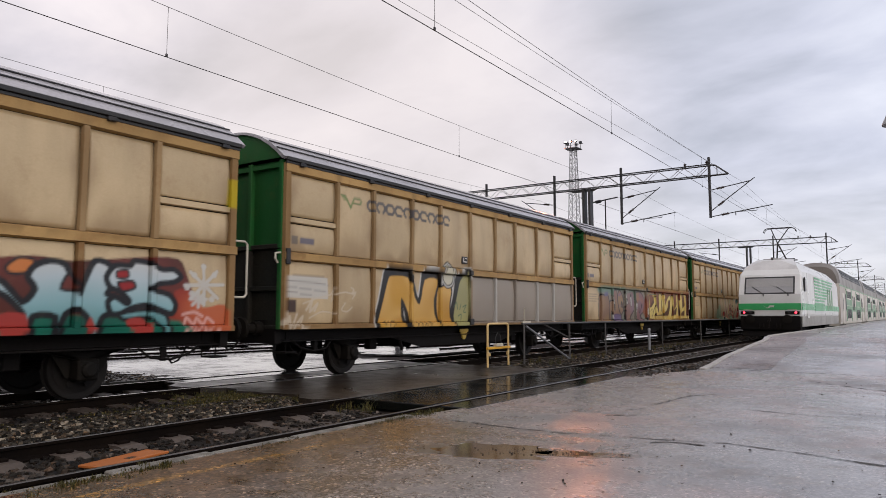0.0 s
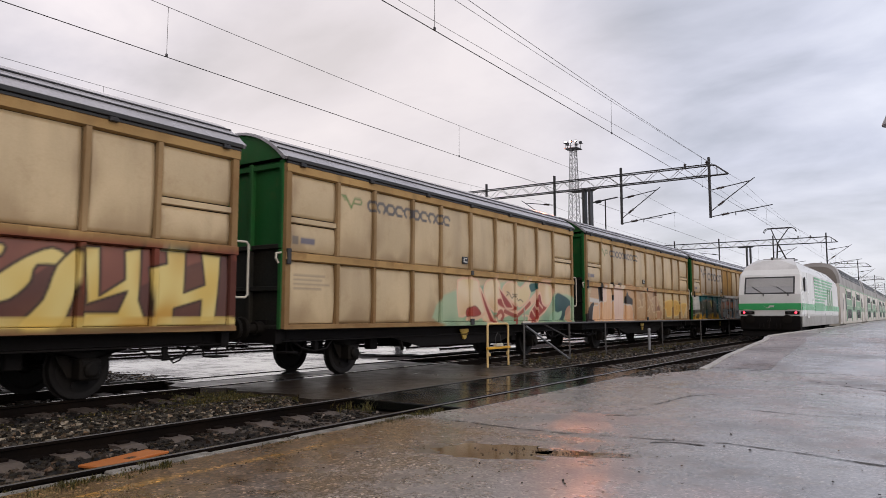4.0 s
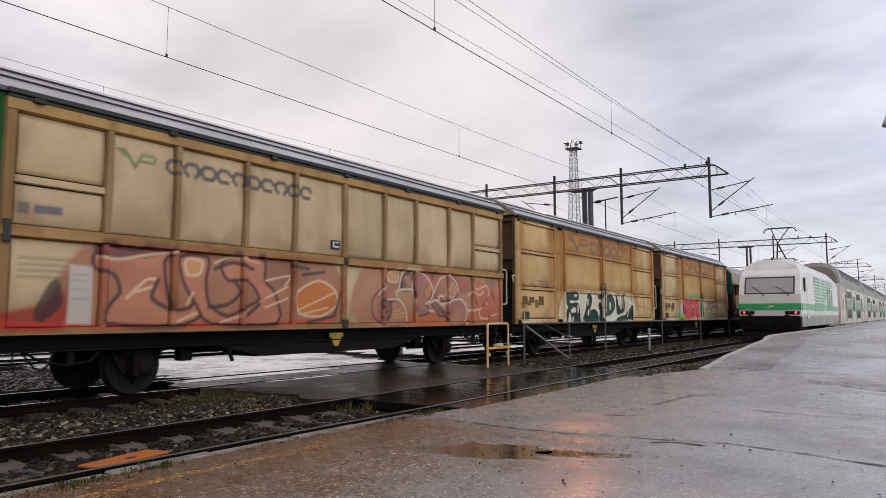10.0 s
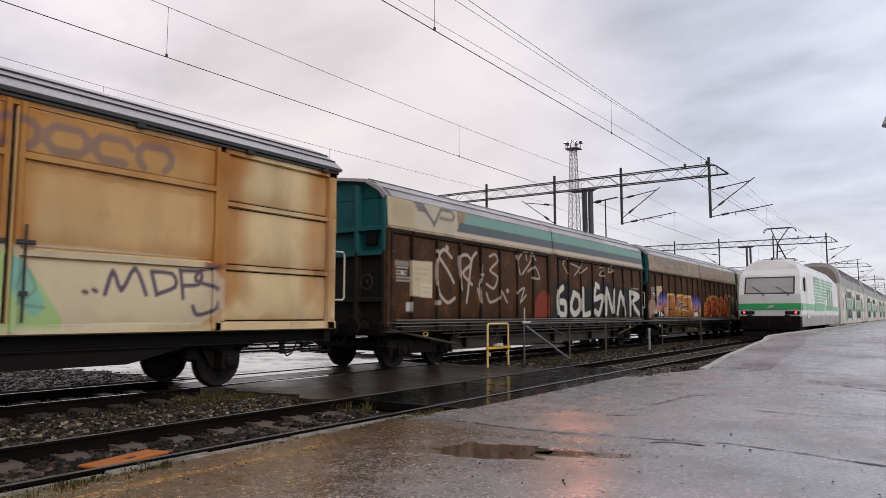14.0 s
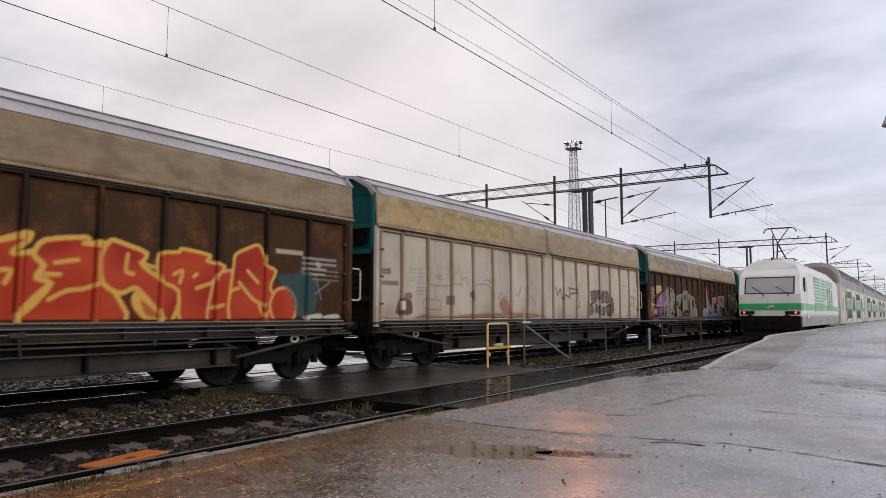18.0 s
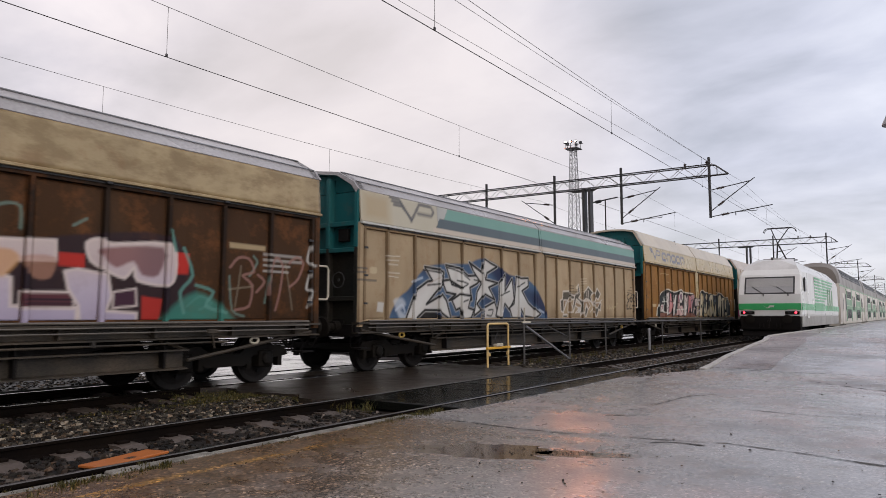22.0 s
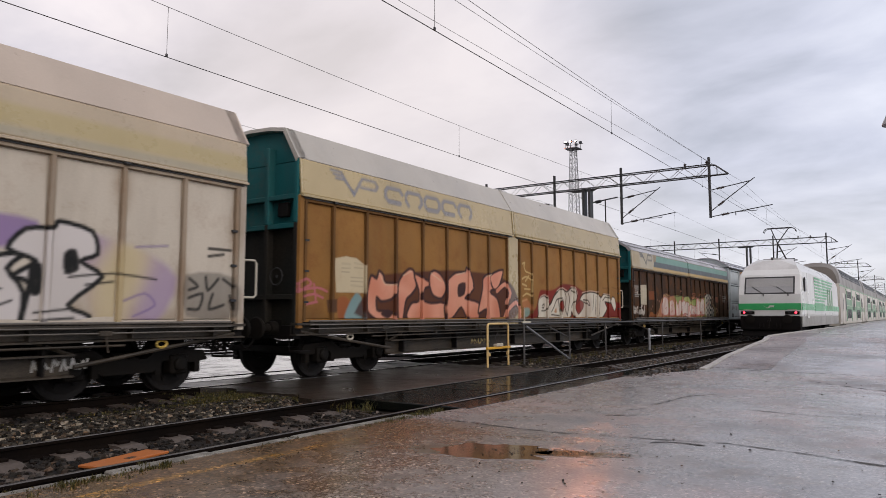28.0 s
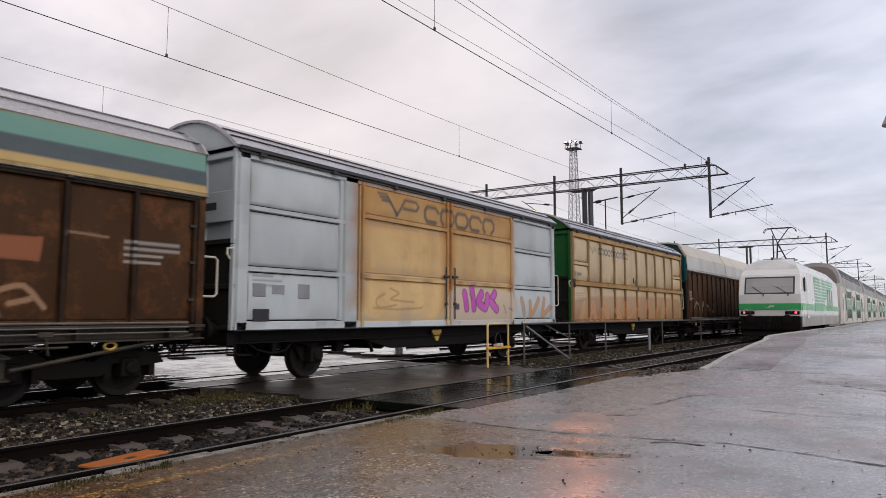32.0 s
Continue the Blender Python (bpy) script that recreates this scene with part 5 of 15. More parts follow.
def wagon_c(label, u, skin, doors, fascia, high=False, seed=1, roof=None):
    """Four axles, two long sliding walls of narrow ribbed panels under a tall fascia, teal ends."""
    L = 17.32
    w = thing("sliding_wall_wagon", label, "freight wagon", "wagons of the goods train")
    grimed(skin, DOOR_RIBS[0] + DOOR_RIBS[1], (1.14,), GRIME_OF[doors], 0.5, 0.10, 0.22, 3.55 if high else 3.21)
    top, kink, crown = (3.56, 4.30, 5.02) if high else (3.22, 3.95, 4.50)
    part("body", B().box(-1.40, 1.40, 0.2, L - 0.2, 1.05, kink), UNDERFRAME, w)
    far_side(w, L, doors, 1.1, top)
    part("far_fascia", B().box(-1.46, -1.40, 0.1, L - 0.1, top, kink), fascia, w)
    mid = (8.18, 8.95)
    edges = DOOR_RIBS
    for h in (0, 1):
        d = part("sliding_wall", B().box(1.38, 1.415, edges[h][0] - 0.06, edges[h][-1] + 0.06, 1.12, top - 0.02), doors, w, "long sliding wall")
        for k in range(8):
            panel("panel", d, doors, skin, edges[h][k] + 0.04, edges[h][k + 1] - 0.04, 1.16, top - 0.1, 1.43, 0.007, seed=k + 9 * h + seed)
        for k in range(9):
            rib("rib", d, RIB_OF[doors], skin, edges[h][k] - 0.04, edges[h][k] + 0.04, 1.14, top - 0.07, 1.43, 0.055)
        rail_strip("door_rail", d, RIB_OF[doors], skin, edges[h][0] - 0.05, edges[h][-1] + 0.05, top - 0.11, top - 0.01, 1.43, 0.05)
        f0, f1 = (0.0, 8.50) if h == 0 else (8.60, L)
        panel("fascia", w, fascia, skin, f0 + 0.02, f1 - 0.02, top + 0.03, kink, 1.50, 0.005, seed=60 + h, lean=1.44, label="painted fascia above the doors")
        part("fascia_lip", B().box(1.40, 1.545, f0 + 0.02, f1 - 0.02, top - 0.02, top + 0.028, 0.008), fascia, w)
        part("door_runner", B().box(1.44, 1.50, f0 + 0.1, f1 - 0.1, top - 0.05, top - 0.022), BLACK_RUNNER, w)
        for k in (1, 4, 6):
            part("hinge", B().box(1.47, 1.545, edges[h][k] - 0.05, edges[h][k] + 0.05, top - 0.06, top - 0.014, 0.008), DARK_STEEL, d)
        for z in (1.5, 2.1, 2.7):
            part("hinge", B().box(1.46, 1.5, (edges[0][0] - 0.03 if h == 0 else L - 0.31), (edges[0][0] + 0.08 if h == 0 else L - 0.2), z - 0.02, z + 0.02), DARK_STEEL, d)
    for a, c in ((0.0, 0.14), (mid[0] + 0.06, mid[1] - 0.06), (L - 0.16, L)):
        rib("door_post" if 1 < a < L - 1 else "corner_post", w, fascia if 1 < a < L - 1 and doors is OCHRE else doors, skin, a, c, 1.0, top, 1.43, 0.05, 0.12)
    panel("fascia_joint", w, fascia, skin, 8.505, 8.595, top + 0.03, kink, 1.508, 0.002, seed=66, lean=1.448)
    # roof
    rm = roof or (ROOF_SAND if high else PALE_ROOF)
    if high:
        half_prof = [(1.45, kink), (1.05, crown - 0.07), (0.6, crown), (0, crown + 0.03)]
    else:
        half_prof = [(1.45, kink), (1.30, kink + 0.18), (0.85, crown - 0.12), (0, crown)]
    prof = half_prof + [(-x, z) for x, z in half_prof[-2::-1]]
    under = [(x * 0.97, z - 0.05) for x, z in prof][::-1]
    for y0, y1 in ((0.0, 8.52), (8.58, L)):
        part("roof", B().sweep_y(prof + under, y0 + 0.01, y1 - 0.01), rm, w, "pale roof of folded sheet")
    part("roof_joint", B().sweep_y([(x * 1.008, z + 0.012) for x, z in prof] + under, 8.48, 8.62), rm, w)
    if not high:
        part("roof_edge", B().tube((1.31, 0.05, kink + 0.195), (1.31, L - 0.05, kink + 0.195), 0.014, 6).tube((0.86, 0.05, crown - 0.11), (0.86, L - 0.05, crown - 0.11), 0.014, 6), GALV, w)
    n = len(prof)
    for y, s in ((0.0, 1), (L, -1)):
        g = [(x, z) for x, z in prof]
        part("gable", B().add([(x, y + s * 0.16, z) for x, z in g] + [(x, y + s * 0.20, z) for x, z in g], [tuple(range(n))[::-1], tuple(range(n, 2 * n)), (0, n - 1, 2 * n - 1, n)]), TEAL_END, w)
        rim = B()
        for (xa, za), (xb, zb) in zip(prof, prof[1:]):
            rim.add([(xa, y - s * 0.03, za), (xb, y - s * 0.03, zb), (xb, y + s * 0.2, zb), (xa, y + s * 0.2, za), (xa * 0.95, y - s * 0.03, za - 0.07), (xb * 0.95, y - s * 0.03, zb - 0.07), (xb * 0.95, y + s * 0.2, zb - 0.07), (xa * 0.95, y + s * 0.2, za - 0.07)],
                    [(0, 1, 2, 3), (4, 7, 6, 5), (0, 4, 5, 1), (3, 2, 6, 7)])
        part("gable_rim", rim, rm, w, "roof edge over the end")
        low = top - 0.52
        part("end_wall", B().box(-1.41, 1.41, *sorted((y + s * 0.14, y + s * 0.22)), low, kink - 0.02), TEAL_END, w)
        # below the teal, the gap's shade is painted onto plate, posts and rails
        part("end_wall", B().box(-1.41, 1.41, *sorted((y + s * 0.14, y + s * 0.22)), 1.0, low), END_SHADE, w, "near-black lower end plate, shade of the gap in its colour")
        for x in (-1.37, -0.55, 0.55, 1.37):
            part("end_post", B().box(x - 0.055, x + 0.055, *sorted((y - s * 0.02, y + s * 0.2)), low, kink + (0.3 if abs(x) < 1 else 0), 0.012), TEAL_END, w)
            part("end_post", B().box(x - 0.05, x + 0.05, *sorted((y - s * 0.015, y + s * 0.2)), 0.98, low - 0.002, 0.012), END_SHADE, w)
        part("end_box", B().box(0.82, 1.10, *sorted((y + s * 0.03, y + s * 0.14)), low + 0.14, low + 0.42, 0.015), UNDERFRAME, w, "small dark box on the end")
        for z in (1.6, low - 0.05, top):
            part("end_rail", B().box(-1.42, 1.42, *sorted((y - s * 0.01, y + s * 0.2)), z - 0.05, z + 0.05, 0.01), TEAL_END if z > 2.5 else END_SHADE, w)
    part("brake_wheel", B().lathe((0.95, -0.06, 2.0), (0, -1, 0), [(0, 0.03), (0.02, 0.03)], 8).pipe([(0.95 + 0.17 * math.cos(k * math.tau / 12), -0.08, 2.0 + 0.17 * math.sin(k * math.tau / 12)) for k in range(13)], 0.013, 5), DARK_STEEL, w)
    # sill and underframe
    for s in (-1, 1):
        part("solebar", B().sweep_y([(s * 1.30, 0.86), (s * 1.48, 0.86), (s * 1.48, 0.885), (s * 1.34, 0.90), (s * 1.34, 1.05), (s * 1.50, 1.058), (s * 1.50, 1.10), (s * 1.30, 1.10)], -0.02, L + 0.02), SILL_STEEL, w, "grimy steel sill")
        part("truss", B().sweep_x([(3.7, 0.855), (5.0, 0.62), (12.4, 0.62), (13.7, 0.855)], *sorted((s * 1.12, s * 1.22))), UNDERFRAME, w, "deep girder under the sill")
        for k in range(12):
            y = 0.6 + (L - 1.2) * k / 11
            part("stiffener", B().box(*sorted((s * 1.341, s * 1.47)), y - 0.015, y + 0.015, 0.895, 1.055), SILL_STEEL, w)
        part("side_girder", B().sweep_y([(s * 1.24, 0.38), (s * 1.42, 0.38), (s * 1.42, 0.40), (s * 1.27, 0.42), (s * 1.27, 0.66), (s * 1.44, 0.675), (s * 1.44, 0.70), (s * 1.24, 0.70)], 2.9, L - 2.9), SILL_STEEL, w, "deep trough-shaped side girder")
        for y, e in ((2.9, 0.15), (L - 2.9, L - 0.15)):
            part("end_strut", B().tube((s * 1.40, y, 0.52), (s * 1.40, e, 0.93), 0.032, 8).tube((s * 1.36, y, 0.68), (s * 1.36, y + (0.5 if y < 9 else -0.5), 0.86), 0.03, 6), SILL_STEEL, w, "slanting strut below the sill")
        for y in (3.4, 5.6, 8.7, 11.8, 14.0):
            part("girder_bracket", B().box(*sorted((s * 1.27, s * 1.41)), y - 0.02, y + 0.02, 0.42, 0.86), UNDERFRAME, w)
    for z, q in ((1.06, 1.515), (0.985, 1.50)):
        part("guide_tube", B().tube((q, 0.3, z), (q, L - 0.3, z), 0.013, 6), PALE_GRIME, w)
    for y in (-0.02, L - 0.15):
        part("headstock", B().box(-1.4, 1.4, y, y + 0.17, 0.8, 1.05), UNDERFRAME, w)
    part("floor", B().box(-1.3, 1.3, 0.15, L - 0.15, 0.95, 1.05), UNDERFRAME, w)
    part("guide_tube", B().tube((1.50, 0.3, 1.13), (1.50, L - 0.3, 1.13), 0.02, 8), PALE_GRIME, w, "worn guide tube along the doors")
    part("guide_tube", B().tube((1.47, 2.2, 0.80), (1.47, L - 2.2, 0.80), 0.018, 8), SILL_STEEL, w)
    for y in (4.6, 8.7, 12.8):
        part("tube_bracket", B().box(1.43, 1.49, y - 0.03, y + 0.03, 0.78, 0.87), SILL_STEEL, w)
    for k, y in enumerate((2.6, 6.6, 10.8, 14.8)):
        part("door_lever", B().box(1.48, 1.53, y - 0.10, y + 0.10, 0.94, 1.02, 0.01).tube((1.51, y, 0.98), (1.51, y + 0.05, 0.70), 0.016, 6), SILL_STEEL, w)
    for y in (1.55, L - 1.55):
        part("towing_eye", B().pipe([(1.42, y + 0.09 * math.cos(k * math.tau / 10), 0.80 + 0.055 * math.sin(k * math.tau / 10)) for k in range(11)], 0.022, 6), YELLOW_MARK if seed % 2 else PALE_STEEL, w, "painted towing eye")
    part("air_tank", B().tube((-0.5, 6.2, 0.72), (0.5, 6.2, 0.72), 0.2, 14), UNDERFRAME, w)
    part("air_tank", B().tube((0.6, 10, 0.72), (0.6, 11.2, 0.72), 0.2, 14), UNDERFRAME, w)
    for y in (1.9, L - 1.9):
        bg = part("bogie", BOGIE, None, w, "grimy two-axle bogie", (0, y, 0))
        for d in (-0.87, 0.87):
            put_wheels(w, bg, d, False)
    ends_gear(w, L, SHORT_RAIL)
    TRAIN.append((w, u))
    return w



def girder_tag(w, y0, y1, material, seed, n):
    """Quick sprayed strokes along the web of the side girder, too hasty to read."""
    r = random.Random(seed)
    b, step, x = B(), (y1 - y0) / n, 1.2735
    for k in range(n):
        if seed == 4 and k in (4, 8, 12):
            continue
        a = y0 + step * k
        pts = [(a + step * r.uniform(0.0, 0.2), r.uniform(0.45, 0.50)), (a + step * r.uniform(0.2, 0.4), r.uniform(0.60, 0.645)), (a + step * r.uniform(0.5, 0.7), r.uniform(0.47, 0.56)), (a + step * r.uniform(0.8, 0.95), r.uniform(0.5, 0.64))]
        for (ya, za), (yb, zb) in zip(pts, pts[1:]):
            m = math.hypot(yb - ya, zb - za)
            p, q = -(zb - za) / m * 0.017, (yb - ya) / m * 0.017
            x += 0.00002
            b.add([(x, ya + p, za + q), (x, yb + p, zb + q), (x, yb - p, zb - q), (x, ya - p, za - q)], [(3, 2, 1, 0)])
    return part("sprayed_tag", b, material, w, "hasty sprayed tag on the girder")


# ---- the goods train, wagon by wagon ----
GREEN_MARK, SLATE, NAVY = (0.10, 0.22, 0.05), (0.10, 0.095, 0.10), (0.08, 0.09, 0.17)
INK, CHALK = (0.012, 0.012, 0.014), (0.62, 0.60, 0.56)


def stencils_a(s, cargo=False):
    if cargo:
        s.emblem(1.56, 2.85, 3.28, 3.80, SLATE).owner(3.1, 6.45, 3.2, 3.62, SLATE, 5, 0.95, 0.12)
    else:
        s.emblem(1.55, 2.2, 3.48, 3.74, GREEN_MARK).owner(2.38, 5.62, 3.49, 3.75, SLATE, 10, 0.95, 0.13)
    s.rect(0.20, 0.36, 2.60, 2.76, SLATE, 0.7).rect(0.42, 0.80, 2.62, 2.74, NAVY, 0.8).lines(0.25, 1.3, 1.72, 2.05, 4, SLATE, 0.45)
    return s


def stencils_c(s, white=True):
    c = CHALK if white else SLATE
    s.rect(0.32, 0.85, 2.38, 2.50, c, 0.35).lines(0.36, 0.98, 2.0, 2.38, 5, c, 0.6).lines(15.9, 16.9, 2.0, 2.4, 4, c, 0.5)
    return s


def mark_c(s, dz=0.0, colour=SLATE, strength=0.8):
    return s.emblem(0.85, 2.35, 3.42 + dz, 3.88 + dz, colour, strength).owner(2.55, 6.3, 3.42 + dz, 3.84 + dz, colour, 5, strength, 0.125)


def stripes(s, edge_colour=(0.60, 0.50, 0.40)):
    """The livery of slanting sea-green and slate bands."""
    pale = (0.55, 0.49, 0.36)
    s.rect(0.0, 2.9, 3.26, 3.95, pale, 0.8)
    s.rect(0.1, 1.0, 3.3, 3.92, (0.42, 0.27, 0.10), 0.5, 0.3)
    s.put(lambda y, z: edge(np.maximum(2.95 + (z - 3.3) * 0.7 - y, np.abs(z - 3.78) - 0.14), 0), (0.16, 0.36, 0.30), 0.92)
    s.put(lambda y, z: edge(np.maximum(2.75 + (z - 3.3) * 0.7 - y, np.abs(z - 3.52) - 0.125), 0), (0.055, 0.085, 0.105), 0.92)
    s.rect(2.7, 17.4, 3.25, 3.385, edge_colour, 0.85)
    return s.emblem(1.0, 2.75, 3.42, 3.92, SLATE)


def rust_edges(s, y0, y1, k):
    """Orange rust that has run from the rails and stiles of a door."""
    rust = [(0.34, 0.11, 0.022), (0.46, 0.20, 0.045), (0.26, 0.075, 0.018)]
    s.rect(y0, y1, 3.42, 4.2, (0.50, 0.27, 0.085), 0.75 * k, 0.35, 0.12).rect(y0, y1, 3.75, 4.2, rust, 0.8 * k, 0.5, 0.12).rect(y0, y1, 3.2, 3.45, rust, 0.7 * k, 0.3, 0.10)
    for y in (y0, y1):
        s.rect(y - 0.20, y + 0.20, 1.5, 4.1, rust, k, 0.45, 0.14)
    s.rect(y0, y1, 2.7, 3.3, (0.54, 0.31, 0.11), 0.6 * k, 0.8, 0.2).rect(y0, y1, 2.1, 2.3, rust, 0.5 * k, 0.3, 0.1)
    s.rect(y0, y1, 2.04, 2.10, (0.20, 0.08, 0.03), 0.8 * k, 0.04, 0.05)


# ---- what is sprayed on each wagon, in metres along it and above the rails ----

def spray_turquoise(s):
    s.fill([(9.02,1.86),(9.82,2.05),(10.35,2.01),(11.86,2.17),(12.18,1.96),(12.28,.87),(9.08,.93)], [(.16,.03,.02), (.07,.02,.01)])
    s.fill([(11.99,1.63),(12.36,1.6),(12.53,1.37),(12.98,1.42),(13.02,.87),(11.97,.86)], [(.49,.05,.03), (.34,.04,.02), (.58,.13,.05)], strength=0.95)
    s.fill([(9.06,1.22),(10.08,1.26),(10.97,1.22),(12.11,1.16),(12.14,.86),(9.08,.93)], [(.01,.16,.1), (.01,.1,.07)], soft=0.06)
    s.fill([(9.49,1.89),(9.64,2.01),(9.83,1.99),(9.83,1.84),(9.62,1.79),(9.51,1.81)], (.65,.21,.05), INK, 0.02)
    s.fill([(9.15,1.8),(9.47,1.67),(9.71,1.42),(9.86,1.6),(9.76,1.76),(9.84,1.91),(10.04,1.99),(10.26,1.94),(10.45,1.55),(10.52,1.71),(10.67,2.03),(10.9,1.98),(10.99,1.73),(10.87,1.56),(11.09,1.48),(11.07,1.33),(10.84,1.23),(10.79,1.11),(10.71,.91),(10.61,.9),(10.63,1.17),(10.46,1.33),(10.29,1.26),(10.2,1),(10.11,.94),(10.16,1.22),(9.86,1.23),(9.82,.92),(9.74,.92),(9.73,1.26),(9.48,1.51),(9.16,1.62)], {'fade': [(0.10, 0.30, 0.30), (0.30, 0.52, 0.56), (0.52, 0.62, 0.66), (0.66, 0.66, 0.65)], 'z': (1.1, 2.05)}, INK, 0.045)
    s.fill([(10.2,1.61),(10.3,1.83),(10.43,1.61)], (.16,.03,.02), INK, 0.02)
    s.fill([(10.85,1.81),(10.98,1.98),(11.22,1.99),(11.29,2.07),(11.57,2.05),(11.62,2.02),(11.77,1.96),(11.97,1.97),(12.1,1.86),(11.96,1.77),(11.73,1.74),(11.57,1.65),(11.89,1.57),(12.02,1.41),(11.96,1.27),(11.72,1.34),(11.49,1.4),(11.25,1.35),(11.1,1.27),(10.95,1.27),(10.89,1.44),(11,1.52),(11.18,1.42),(11.22,1.47),(11.06,1.6),(10.91,1.66)], {'fade': [(0.10, 0.30, 0.30), (0.30, 0.52, 0.56), (0.52, 0.62, 0.66), (0.66, 0.66, 0.65)], 'z': (1.1, 2.05)}, INK, 0.045)
    s.fill([(11.03,1.73),(11.26,1.76),(11.31,1.66),(11.11,1.6)], (.34,.02,.02), INK, 0.02)
    s.fill([(11.01,1.9),(11.18,1.92),(11.19,1.81),(11.02,1.8)], (.34,.02,.02), INK, 0.015)
    s.fill([(11.1,1.27),(11.49,1.33),(11.86,1.25),(11.93,.97),(11.78,.9),(11.79,1.06),(11.53,1.21),(11.16,1.18)], {'fade': [(0.10, 0.30, 0.30), (0.30, 0.52, 0.56), (0.52, 0.62, 0.66), (0.66, 0.66, 0.65)], 'z': (1.1, 2.05)}, INK, 0.03)
    s.fill([(11.19,1.16),(11.42,1.21),(11.62,1.06),(11.55,.89),(11.39,.89)], (.42,.05,.04))
    s.fill([(9.44,1.26),(9.77,1.26),(9.79,1.01),(9.46,.95)], (.42,.05,.04))
    s.fill([(10.58,.99),(10.65,1.23),(10.74,1.03)], (.42,.05,.04))
    s.brush([[(12.17,1.73),(12.92,1.76)], [(12.52,2.06),(12.55,1.43)], [(12.27,1.95),(12.81,1.53)], [(12.29,1.52),(12.79,1.98)]], 0.03, CHALK, 0.9, 0)
    s.brush([[(12.28,1.51),(12.59,1.51)], [(12.43,1.64),(12.44,1.38)], [(12.33,1.6),(12.55,1.42)], [(12.33,1.42),(12.54,1.6)]], 0.03, CHALK, 0.9, 0)
    s.brush([[(12.52,2.05),(12.53,2.05)]], 0.05, CHALK)
    s.brush([[(12.73,1.92),(12.74,1.92)]], 0.05, CHALK)
    s.brush([[(12.34,1.9),(12.35,1.9)]], 0.05, CHALK)
    s.brush([[(12.3,1.6),(12.31,1.6)]], 0.05, CHALK)
    s.brush([[(12.69,1.51),(12.7,1.51)]], 0.05, CHALK)
    s.brush([[(12.21,1.7),(12.22,1.7)]], 0.05, CHALK)
    s.brush([[(12.2,1.1),(12.23,1.21),(12.38,1.09),(12.42,1.2),(12.56,1.09),(12.62,1.21),(12.76,1.12)], [(12.18,.96),(12.3,1.05),(12.38,.94),(12.49,1.05),(12.61,.95),(12.72,1.04),(12.86,.96)], [(12.16,1.26),(12.37,1.3),(12.53,1.23)]], 0.025, (.8,.45,.39))


